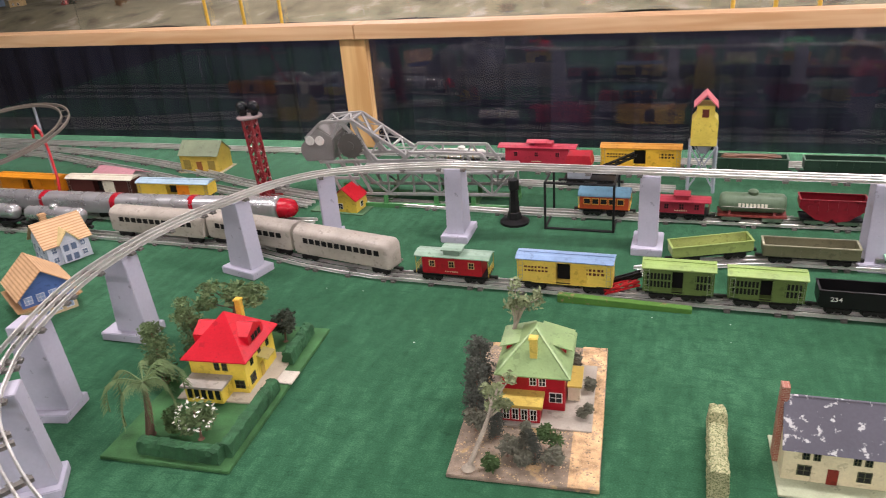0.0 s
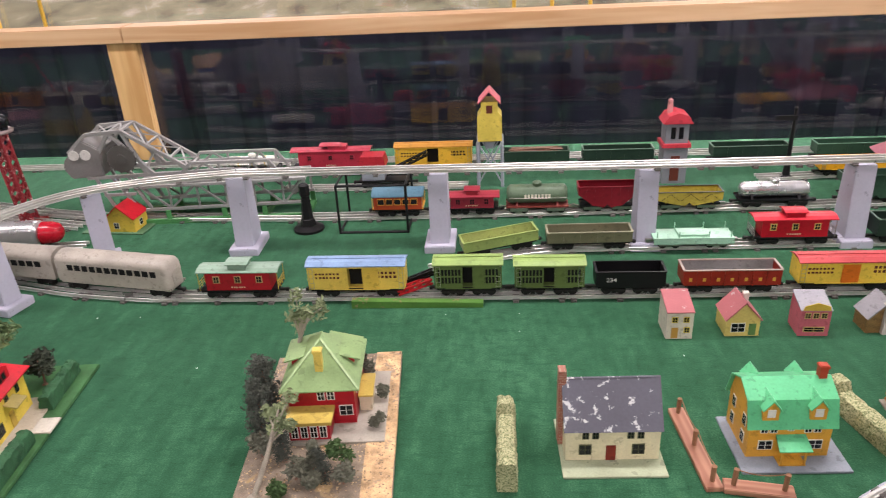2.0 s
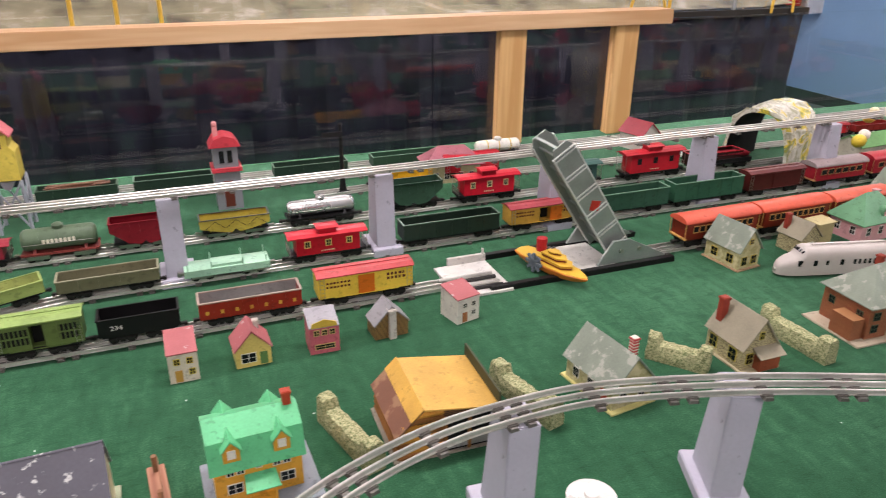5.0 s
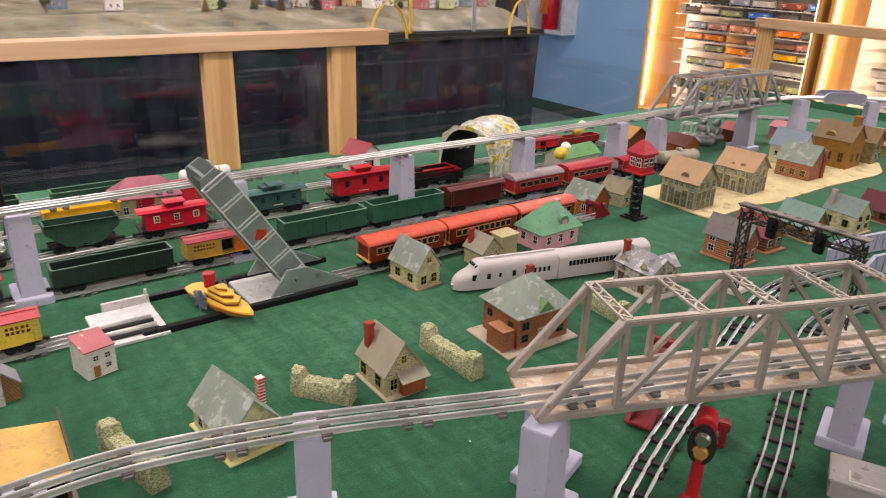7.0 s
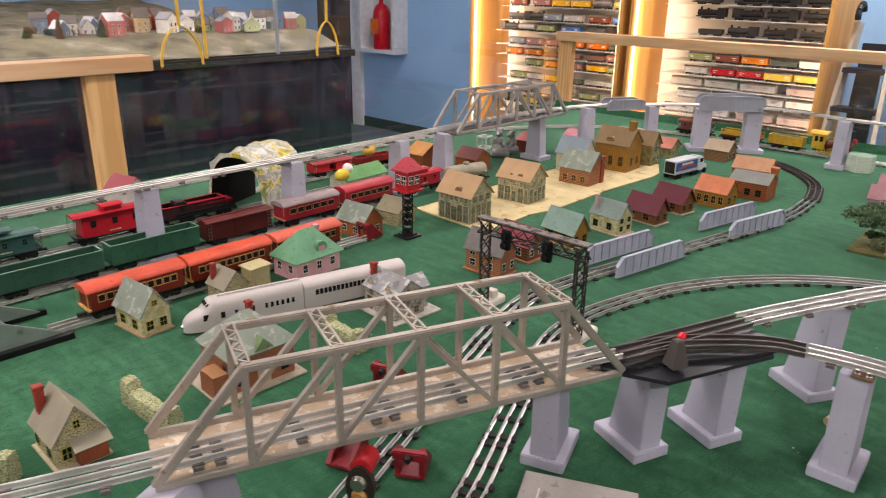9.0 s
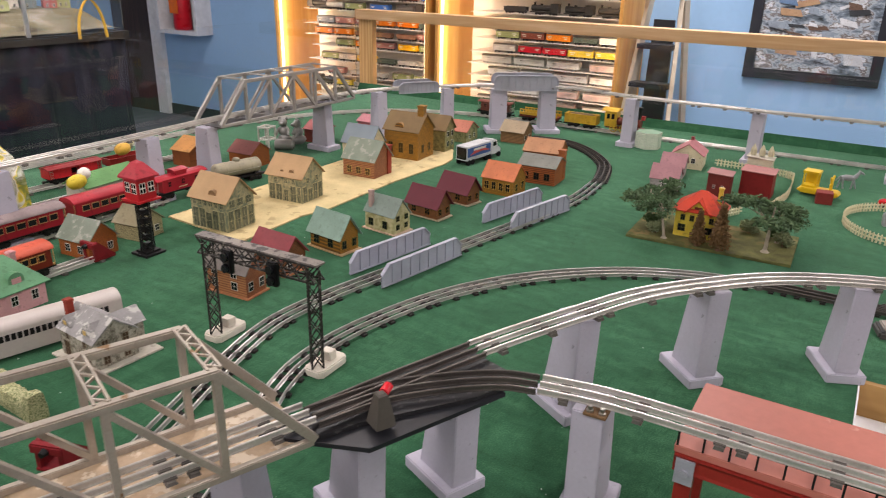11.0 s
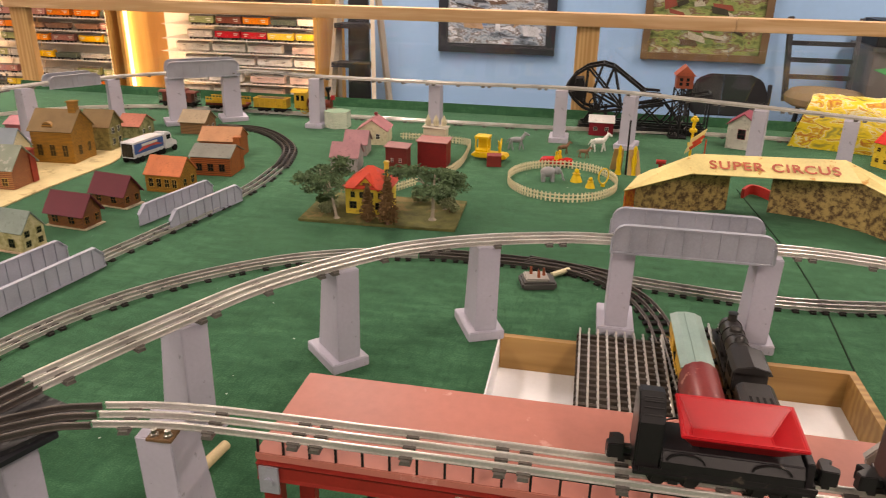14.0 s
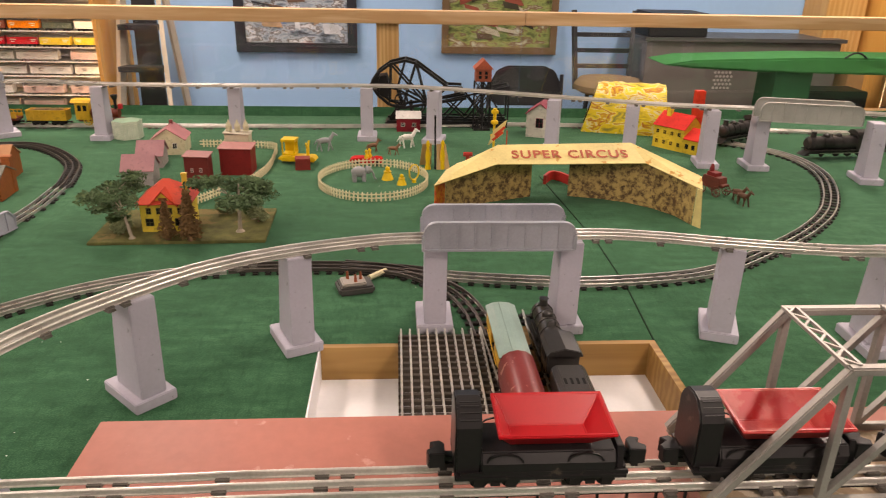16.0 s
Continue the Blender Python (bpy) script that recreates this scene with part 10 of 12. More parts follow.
CABRED = paint("b32a2e", 0.4)
sc = thing("signal_cabin", pose(2.235, 1.10, 0) @ Matrix.Diagonal((0.82, 0.82, 1.08, 1)), "red signal cabin on a black lattice tower", "signal cabin")
bm = bmesh.new()
box(bm, -0.032, 0.032, -0.032, 0.032, 0, 0.005)
box(bm, -0.022, 0.022, -0.022, 0.022, 0.005, 0.009)
part("base", bm, IRON, sc)
bm = bmesh.new()
lattice(bm, (0, 0, 0.009), (0, 0, 0.118), 0.030, 0.030, 5, 0.0024)
for k in range(6):
    box(bm, -0.008, 0.008, -0.008, 0.008, 0.012 + k * 0.018, 0.024 + k * 0.018)
part("lattice_mast", bm, IRON, sc)
bm = bmesh.new()
box(bm, -0.036, 0.036, -0.036, 0.036, 0.118, 0.122)
part("gallery", bm, CABRED, sc)
bm = bmesh.new()
box(bm, -0.028, 0.028, -0.028, 0.028, 0.122, 0.168)
part("cabin", bm, CABRED, sc)
bm = bmesh.new()
lathe(bm, [(0.052, 0.166), (0.052, 0.170), (0.016, 0.196), (0.004, 0.200)], 4, pose(0, 0, 0, 0, 0, 45))
part("roof", bm, paint("a8303a", 0.45), sc)
for face, rx in (("s", 0), ("w", -90), ("e", 90)):
    for u in (-0.013, 0.013):
        bm = bmesh.new()
        box(bm, u - 0.0095, u + 0.0095, -0.0288, -0.0275, 0.136, 0.158)
        wn = part("window", bm, WINW, sc, at=pose(0, 0, 0, 0, 0, rx))
        for a in (-0.0045, 0.0045):
            for b in (0.1415, 0.1525):
                bm = bmesh.new()
                box(bm, u + a - 0.0032, u + a + 0.0032, -0.0293, -0.0286, b - 0.0042, b + 0.0042)
                part("pane", bm, GLASS_DK, wn)

GANT = mat("dull_dark_paint", c("35322f"), 0.5, 0.15, 0.3, 60, 0.15, wear=c("77706a"), wear_at=0.6, wear_scale=90)
PLASTER = mat("cream_plaster_foot", c("cfc8ba"), 0.8, 0, 0.15, 50, 0.3)
ga = thing("signal_gantry", pose(2.064, 0.556, 0, 0, 0, 2) @ Matrix.Diagonal((1, 1, 1.17, 1)), "dark lattice signal gantry on cream plaster feet", "signal gantry")
for s in (-1, 1):
    bm = bmesh.new()
    prism(bm, [(-0.036, -0.013), (-0.028, -0.020), (0.030, -0.020), (0.038, -0.013), (0.038, 0.013), (0.030, 0.020), (-0.028, 0.020), (-0.036, 0.013)], 0, 0.012, "z", Matrix.Translation((0, s * 0.112, 0)))
    ft = part("foot", bm, PLASTER, ga, "cream plaster foot", bevel=0.002)
    bm = bmesh.new()
    box(bm, 0.0, 0.018, s * 0.112 - 0.010, s * 0.112 + 0.010, 0.012, 0.026)
    part("block", bm, PLASTER, ft, bevel=0.001)
    bm = bmesh.new()
    lattice(bm, (-0.02, s * 0.112, 0.012), (-0.02, s * 0.112, 0.158), 0.018, 0.018, 6, 0.0017)
    part("post", bm, GANT, ga)
bm = bmesh.new()
lattice(bm, (-0.02, -0.124, 0.154), (-0.02, 0.124, 0.154), 0.024, 0.024, 9, 0.0016)
part("lattice_beam", bm, GANT, ga)
bm = bmesh.new()
box(bm, -0.031, -0.010, -0.128, 0.128, 0.166, 0.1685)
part("walkway", bm, mat("grey_walkway", c("77716a"), 0.5, 0.2, 0.4, 60, 0.2, wear=c("3a3633"), wear_at=0.55, wear_scale=70), ga)
for v in (-0.05, 0.045):
    bm = bmesh.new()
    box(bm, -0.046, -0.036, v - 0.010, v + 0.010, 0.128, 0.163)
    sg = part("signal_head", bm, BLACK, ga, bevel=0.002)
    for z in (0.137, 0.153):
        bm = bmesh.new()
        rod(bm, (-0.052, v, z), (-0.045, v, z), 0.0065, n=12)
        part("lens", bm, GLASS_DK, sg)

WHT = mat("white_enamel", c("b8b0aa"), 0.35, 0, 0.08, 40, 0.08)
sl = stock("passenger_car", 1.649, 0.956, -14, "white tinplate streamliner power car with a rounded nose", z=0.0)
bm = bmesh.new()
rings = []
for k in range(45):
    u = (k / 44) ** 1.6
    x = -0.118 + 0.236 * u
    e = min(1.0, (x + 0.118) / 0.055)
    full = math.sqrt(max(0.0, 1 - (1 - e) ** 2))
    hood = 0.016 + 0.031 * full
    t = min(1.0, max(0.0, (x + 0.083) / 0.020))
    top = hood + 0.018 * (t * t * (3 - 2 * t))
    wid = 0.0235 * (0.10 + 0.90 * full ** 0.9)
    shell = [(math.copysign(abs(math.cos(a)) ** 0.6, math.cos(a)), math.sin(a) ** 0.75) for a in [math.pi * j / 14 for j in range(15)]]
    zs = 0.008 + 0.5 * (top - 0.008)
    rings.append([bm.verts.new((x, -wid * 0.93, 0.006))] + [bm.verts.new((x, -cx * wid, zs + (top - zs) * cz)) for cx, cz in shell] + [bm.verts.new((x, wid * 0.93, 0.006))])
for a, b in zip(rings, rings[1:]):
    for j in range(len(a)):
        bm.faces.new((a[j], b[j], b[(j + 1) % len(a)], a[(j + 1) % len(a)]))
bm.faces.new(rings[0])
bm.faces.new(rings[-1][::-1])
bmesh.ops.recalc_face_normals(bm, faces=bm.faces)
part("body", bm, WHT, sl, smooth=True)
for s in (-1, 1):
    for u, ww, hh_ in ((-0.078, 0.005, 0.008), (-0.046, 0.004, 0.008), (-0.020, 0.003, 0.006), (0.012, 0.004, 0.008), (0.040, 0.0028, 0.007), (0.051, 0.0028, 0.007), (0.062, 0.0028, 0.007), (0.073, 0.0028, 0.007), (0.084, 0.0028, 0.007), (0.095, 0.0028, 0.007)):
        bm = bmesh.new()
        w = 0.0233 if u > -0.06 else 0.0222
        box(bm, u - ww, u + ww, s * w - 0.0007, s * w + 0.0007, 0.034 - hh_ * 0.75, 0.034 + hh_ * 0.75)
        part("window", bm, GLASS_DK, sl)
for v in (-0.0125, -0.0045, 0.0045, 0.0125):
    bm = bmesh.new()
    box(bm, -0.0008, 0.0008, -0.0032, 0.0032, -0.0035, 0.0035, pose(-0.0745 + abs(v) * 0.25, v, 0.0568 - abs(v) * 0.10, 0, 48, v * 1400))
    part("windscreen_pane", bm, GLASS_DK, sl)
bm = bmesh.new()
rod(bm, (-0.121, 0, 0.016), (-0.112, 0, 0.016), 0.004, 0.006, 12)
part("headlamp", bm, NICKEL, sl)
bm = bmesh.new()
box(bm, -0.05, 0.118, -0.004, 0.004, 0.064, 0.0675)
part("roof_fairing", bm, WHT, sl, bevel=0.0015)
sl2 = coach(1.879, 0.899, -14, 0.235, 0.069, WHT, WHT, "white tinplate streamliner coach with dark windows", rounded=True, nose=0, windows=20, z=0.0, skirt=0.006, wz=0.7)

sl2.matrix_basis = sl2.matrix_basis @ Matrix.Diagonal((1, 0.86, 0.93, 1))

tk = thing("toy_lorry", pose(3.420, 0.896, 0, 0, 0, -7), "white cab lorry with a blue and red lettered trailer", "toy lorry")
bm = bmesh.new()
box(bm, -0.10, 0.035, -0.0235, 0.0235, 0.016, 0.064)
tr = part("trailer", bm, paint("c9cdd2", 0.35), tk, "silver white trailer", bevel=0.001)
for s in (-1, 1):
    bm = bmesh.new()
    box(bm, -0.098, 0.033, s * 0.0238 - 0.0006, s * 0.0238 + 0.0006, 0.028, 0.058)
    part("side_panel", bm, paint("3a62a8", 0.4), tr, "blue printed side panel")
    bm = bmesh.new()
    prism(bm, [(-0.085, 0.034), (-0.02, 0.04), (0.03, 0.036), (0.0, 0.046), (-0.06, 0.046)], s * 0.0246 - 0.0004, s * 0.0246 + 0.0004, "y")
    part("swoosh", bm, paint("cf5a50", 0.4), tr, "red and white swoosh mark")
    bm = bmesh.new()
    box(bm, -0.065, 0.005, s * 0.0246 - 0.0004, s * 0.0246 + 0.0004, 0.047, 0.054)
    part("writing", bm, WINW, tr, "bar of white writing")
bm = bmesh.new()
box(bm, -0.1006, -0.0995, -0.020, 0.020, 0.02, 0.06)
part("rear_door", bm, GLASS_DK, tr)
bm = bmesh.new()
prism(bm, [(0.045, 0.012), (0.103, 0.012), (0.103, 0.030), (0.085, 0.036), (0.076, 0.062), (0.045, 0.066)], -0.021, 0.021, "y")
cb_ = part("cab", bm, paint("d5d7da", 0.3), tk, bevel=0.003)
bm = bmesh.new()
for s in (-1, 1):
    box(bm, 0.054, 0.072, s * 0.0212 - 0.0006, s * 0.0212 + 0.0006, 0.042, 0.056)
part("window", bm, GLASS_DK, cb_)
bm = bmesh.new()
rod(bm, (0, -0.004, 0), (0, 0.004, 0), 0.0095, n=14)
me = mesh("wheel", bm, DARK)
for u in (-0.088, -0.066, 0.012, 0.032, 0.088):
    for v in (-0.020, 0.020):
        share("wheel", me, tk, pose(u, v, 0.0095))
bm = bmesh.new()
box(bm, -0.095, 0.095, -0.012, 0.012, 0.008, 0.016)
part("chassis", bm, DARK, tk)


BUMPRED = paint("7d2026", 0.45)


def bumper(x, y, ang, label="red cast bumper at the end of the track", m=None):
    root = thing("track_bumper", pose(x, y, 0.005, 0, 0, ang), label, "bumper", "track bumpers")
    bm = bmesh.new()
    for s in (-1, 1):
        prism(bm, [(-0.03, 0.004), (0.022, 0.004), (0.022, 0.040), (0.012, 0.044)], s * 0.017 - 0.004, s * 0.017 + 0.004, "y")
    box(bm, -0.028, 0.024, -0.021, 0.021, 0, 0.005)
    part("frame", bm, m or BUMPRED, root, bevel=0.001)
    bm = bmesh.new()
    box(bm, 0.014, 0.026, -0.024, 0.024, 0.028, 0.042)
    part("buffer_beam", bm, m or BUMPRED, root, bevel=0.002)
    bm = bmesh.new()
    rod(bm, (0.026, 0, 0.034), (0.034, 0, 0.034), 0.006, 0.004, 12)
    part("buffer", bm, BLACK, root)


bumper(2.15, 1.157, 180)
bumper(1.51, 0.462, 22)
bumper(1.558, 0.380, 212)
bumper(1.69, 0.572, 200)

# figures and freight at the far side
GREYC = mat("grey_casting", c("93918e"), 0.35, 0.4, 0.2, 70, 0.1)
for gx, gy, ang, k in ((3.19, 1.575, 20, 1.0), (3.215, 1.53, -30, 0.95)):
    bm = bmesh.new()
    for px, pz, r, sq in ((0, 0.022, 0.024, (1.3, 1.0, 0.85)), (0, 0.052, 0.021, (1, 0.95, 1.0)), (-0.004, 0.082, 0.016, (1, 1, 1)), (-0.018, 0.080, 0.008, (1.2, 0.9, 0.9)), (-0.012, 0.03, 0.011, (1.5, 0.8, 1.0))):
        ball(bm, (px * k, 0, pz * k), r * k, 2, sq)
    for v in (-1, 1):
        ball(bm, (0, v * 0.013 * k, 0.096 * k), 0.006 * k, 1)
        rod(bm, (-0.002, v * 0.018 * k, 0.058 * k), (-0.016, v * 0.022 * k, 0.038 * k), 0.006 * k, 0.005 * k, 8)
    solo("grey_figure", bm, GREYC, "shiny grey cast toy figure sitting on the carpet", "figure", pose(gx, gy, 0, 0, 0, ang), smooth=True)
bm = bmesh.new()
rod(bm, (-0.03, 0, 0.02), (0.03, 0, 0.02), 0.02, 0.018, 16)
rod(bm, (0.03, 0, 0.02), (0.036, 0, 0.02), 0.014, 0.012, 16)
solo("grey_drum", bm, GREYC, "grey metal drum lying on the carpet", "drum", pose(3.13, 1.52, 0, 0, 0, -60), smooth=True)
fr = thing("white_frame_toy", pose(3.13, 1.60, 0, 0, 0, 10), "white open framed toy stand", "toy")
bm = bmesh.new()
for u in (-0.022, 0.022):
    for v in (-0.02, 0.02):
        bar(bm, (u, v, 0), (u, v, 0.075), 0.006, 0.006)
for z in (0.03, 0.072):
    for u in (-0.022, 0.022):
        bar(bm, (u, -0.02, z), (u, 0.02, z), 0.006, 0.006)
    for v in (-0.02, 0.02):
        bar(bm, (-0.022, v, z), (0.022, v, z), 0.006, 0.006)
part("frame", bm, paint("c9c5bd", 0.5), fr)
tank_car(2.755, 1.36, -12, 0.17, 0.072, paint("968f78", 0.5), "dusty grey tank car beside the card houses", z=0.0)
boxcar(2.47, 1.735, -2, 0.16, 0.07, paint("b5282c"), paint("8a2226"), "red boxcar near the tunnel")
gondola(2.66, 1.728, -2, 0.16, 0.055, paint("8c2a26"), "low red gondola near the far bridge")
for k, (x, y, m1, m2) in enumerate(((2.33, 1.49, paint("d9c02a", 0.4), paint("e0ddd4", 0.5)), (2.62, 1.70, paint("d9a93a", 0.4), paint("e0d8b0", 0.5)))):
    tf = thing("toy_rocket_car", pose(x, y, 0.06, 0, 0, 20), "yellow and white rounded toy on a car", "toy")
    bm = bmesh.new()
    ball(bm, (0, 0, 0.018), 0.022, 2, (1.5, 0.9, 0.9))
    part("body", bm, m1, tf, smooth=True)
    bm = bmesh.new()
    ball(bm, (0.032, 0, 0.032), 0.017, 2)
    part("front_ball", bm, m2, tf, smooth=True)
gondola(1.885, 1.596, 0, 0.18, 0.07, paint("3a2020"), "black and red gondola coming out of the tunnel", rim=paint("b8323a"), nickel=True)

# ---- yard: lift bridge, boat, towers ----
LIFTG = mat("grey_green_tin", c("9ba29d"), 0.34, 0.5, 0.15, 50, 0.08)
LIFTB = mat("bright_tin_edge", c("d9dbd8"), 0.35, 0.3, 0.1, 50, 0.05)
lb = thing("lift_bridge", pose(0, 0, 0), "grey tin lift bridge with its leaf raised", "lift bridge")
for y in (1.118, 1.262):
    bm = bmesh.new()
    box(bm, 0.955, 1.385, y - 0.007, y + 0.007, 0, 0.012)
    part("base_girder", bm, BLACK, lb, bevel=0.001)
a0, a1 = Vector((1.262, 1.19, 0.022)), Vector((1.097, 1.19, 0.268))
ax = (a1 - a0).normalized()
up = Vector((ax.z, 0, -ax.x))
up = up if up.z > 0 else -up
M = Matrix(((ax.x, 0, up.x, a0.x), (0, 1, 0, a0.y), (ax.z, 0, up.z, a0.z), (0, 0, 0, 1)))
LL = (a1 - a0).length
bm = bmesh.new()
box(bm, 0, LL, -0.042, 0.042, -0.003, 0.003, M)
leaf = part("leaf", bm, LIFTG, lb)
for v in (-0.042, 0.042):
    bm = bmesh.new()
    prism(bm, [(0, -0.018), (LL - 0.02, -0.018), (LL, -0.008), (LL, 0.024), (LL - 0.02, 0.034), (0.02, 0.034), (0, 0.024)], v - 0.0022, v + 0.0022, "y", M)
    sg_ = part("side_girder", bm, LIFTG, leaf)
    q = 1 if v > 0 else -1
    for k in range(6):
        for dd in (-0.004, 0.004):
            bm = bmesh.new()
            u = 0.02 + k * (LL - 0.04) / 5 + dd
            box(bm, u - 0.0011, u + 0.0011, *sorted((v + q * 0.002, v + q * 0.0048)), -0.017, 0.033, M)
            part("rib", bm, LIFTB, sg_)
    for w in (-0.018, 0.034):
        bm = bmesh.new()
        box(bm, 0.012, LL - 0.018, v - 0.004, v + 0.004, w - 0.0015, w + 0.0015, M)
        part("flange", bm, LIFTB, sg_)
for k in range(6):
    bm = bmesh.new()
    u = 0.025 + k * (LL - 0.05) / 5
    box(bm, u - 0.003, u + 0.003, -0.040, 0.040, -0.0075, 0.007, M)
    part("cross_rib", bm, LIFTG, leaf)
bm = bmesh.new()
prism(bm, [(0.120, 0.009), (0.135, -0.006), (0.150, 0.009), (0.135, 0.024)], -0.0452, -0.0442, "y", M)
part("red_diamond", bm, paint("b53a2c", 0.5), leaf, "red diamond mark")
for y in (1.128, 1.252):
    bm = bmesh.new()
    prism(bm, [(1.20, 0.012), (1.372, 0.012), (1.355, 0.022), (1.275, 0.062), (1.235, 0.062)], y - 0.003, y + 0.003, "y")
    bk = part("hinge_bracket", bm, LIFTG, lb, bevel=0.0008)
    for u in (1.255, 1.30):
        bm = bmesh.new()
        rod(bm, (u, y - 0.005, 0.038), (u, y + 0.005, 0.038), 0.005, n=10)
        part("pin", bm, NICKEL, bk)
bm = bmesh.new()
box(bm, 1.16, 1.25, 1.128, 1.252, 0.002, 0.007)
part("hinge_plate", bm, paint("d5d2cc", 0.4), lb, "white hinge plate")
bm = bmesh.new()
box(bm, 0.885, 1.0, 1.106, 1.245, 0.001, 0.006)
pl = part("approach_plate", bm, paint("cfccc6", 0.5), lb, "white approach plate")
bm = bmesh.new()
box(bm, 0.915, 1.0, 1.243, 1.250, 0.006, 0.022)
rod(bm, (0.995, 1.246, 0.006), (0.995, 1.246, 0.034), 0.003, n=8)
part("upstand", bm, paint("c2bfb8", 0.5), pl)
for k in range(4):
    bm = bmesh.new()
    y = 1.125 + k * 0.018
    rod(bm, (0.87, y, 0.010), (0.985, y, 0.010), 0.004, n=8)
    part("lock_rail", bm, STEEL if k % 2 else TIE_DARK, pl)

bt = thing("paddle_boat", pose(1.108, 1.152, 0, 0, 0, -74) @ Matrix.Diagonal((0.78, 0.84, 0.68, 1)), "yellow, orange and red plastic paddle boat", "toy boat")
hull = [(-0.125, 0.0), (-0.118, 0.022), (-0.09, 0.03), (0.02, 0.032), (0.075, 0.025), (0.112, 0.011), (0.128, 0.0), (0.112, -0.011), (0.075, -0.025), (0.02, -0.032), (-0.09, -0.03), (-0.118, -0.022)]
bm = bmesh.new()
rings = []
for z, k in ((0.012, 0.72), (0.024, 0.92), (0.034, 1.0), (0.036, 0.96)):
    rings.append([bm.verts.new((u * k, v * k, z)) for u, v in hull])
for a, b in zip(rings, rings[1:]):
    for k in range(12):
        bm.faces.new((a[k], a[(k + 1) % 12], b[(k + 1) % 12], b[k]))
bm.faces.new(rings[0][::-1])
bm.faces.new(rings[-1])
BOATO = mat("orange_plastic", c("d0782c"), 0.35)
BOATY = mat("dull_yellow_plastic", c("d0a83c"), 0.4)
part("hull", bm, BOATO, bt, "orange hull", smooth=True)
bm = bmesh.new()
prism(bm, [(u * 0.97, v * 0.97) for u, v in hull], 0.0355, 0.0375, "z")
part("deck", bm, BOATY, bt, "yellow deck")
for k, (u0, u1, v, z0, z1) in enumerate(((-0.035, 0.070, 0.019, 0.036, 0.049), (-0.025, 0.050, 0.015, 0.052, 0.063), (-0.005, 0.030, 0.010, 0.066, 0.074))):
    bm = bmesh.new()
    prism(bm, [(u0, -v), (u1 - 0.02, -v), (u1, 0), (u1 - 0.02, v), (u0, v)], z0, z1, "z")
    dk = part("deck_house", bm, BOATY, bt, "yellow deck house", bevel=0.001)
    bm = bmesh.new()
    prism(bm, [(u0, -v - 0.002), (u1 - 0.018, -v - 0.002), (u1 + 0.003, 0), (u1 - 0.018, v + 0.002), (u0, v + 0.002)], z1, z1 + 0.003, "z")
    part("deck_roof", bm, BOATY, dk)
    bm = bmesh.new()
    prism(bm, [(u0 + 0.004, -v - 0.0006), (u1 - 0.019, -v - 0.0006), (u1 + 0.0012, 0), (u1 - 0.019, v + 0.0006), (u0 + 0.004, v + 0.0006)], z0 + 0.004, z0 + 0.008, "z")
    part("window_band", bm, MAROON, dk, "dark red band of windows")
bm = bmesh.new()
rod(bm, (-0.04, 0, 0.06), (-0.04, 0, 0.10), 0.013, 0.014, 12)
part("funnel", bm, CABRED, bt, "red funnel")
for s in (-1, 1):
    bm = bmesh.new()
    for k in range(8):
        a = k * math.tau / 8
        bar(bm, (-0.03, s * 0.034, 0.034), (-0.03 + 0.030 * math.cos(a), s * 0.034, 0.034 + 0.030 * math.sin(a)), 0.008, 0.005, (0, 1, 0))
    rod(bm, (-0.03, s * 0.030, 0.034), (-0.03, s * 0.033, 0.034), 0.024, n=16)
    part("paddle_wheel", bm, paint("6a727d", 0.5), bt, "grey paddle wheel")

def tower_legs(root, w, d, h, m, n=1, lean=0.0):
    for s in (-1, 1):
        for q in (-1, 1):
            bm = bmesh.new()
            bar(bm, (s * w / 2, q * d / 2, 0), (s * (w / 2 - lean), q * (d / 2 - lean), h), 0.007, 0.007)
            part("leg", bm, m, root)
        for (p0, p1) in (((s * w / 2, -d / 2, 0.01), (s * w / 2, d / 2, h)), ((s * w / 2, d / 2, 0.01), (s * w / 2, -d / 2, h)), ((-w / 2, s * d / 2, 0.01), (w / 2, s * d / 2, h)), ((w / 2, s * d / 2, 0.01), (-w / 2, s * d / 2, h))):
            bm = bmesh.new()
            bar(bm, p0, p1, 0.004, 0.004)
            part("brace", bm, m, root)


ct = thing("coal_tower", pose(0.060, 1.79, 0) @ Matrix.Diagonal((0.88, 0.9, 0.97, 1)), "yellow tinplate coal tower with a pink roof on grey legs", "coal tower")
tower_legs(ct, 0.072, 0.075, 0.128, GIRD)
bm = bmesh.new()
prism(bm, [(-0.036, 0.128), (0.036, 0.128), (0.036, 0.195), (0.024, 0.208), (0.024, 0.235), (-0.024, 0.235), (-0.024, 0.208), (-0.036, 0.195)], -0.035, 0.035, "y")
part("hopper", bm, paint("d2bd4a", 0.4), ct, bevel=0.001)
bm = bmesh.new()
prism(bm, [(-0.033, 0.230), (0, 0.262), (0.033, 0.230), (0.033, 0.234), (0, 0.267), (-0.033, 0.234)], -0.042, 0.03, "y")
part("roof", bm, paint("cf7278", 0.45), ct)
bm = bmesh.new()
box(bm, -0.009, 0.009, -0.0362, -0.0345, 0.205, 0.226)
part("window", bm, MARK_DK, ct)
bm = bmesh.new()
prism(bm, [(-0.02, 0.128), (0.02, 0.128), (0.008, 0.104), (-0.008, 0.104)], -0.02, 0.02, "y")
part("chute", bm, GIRD, ct)

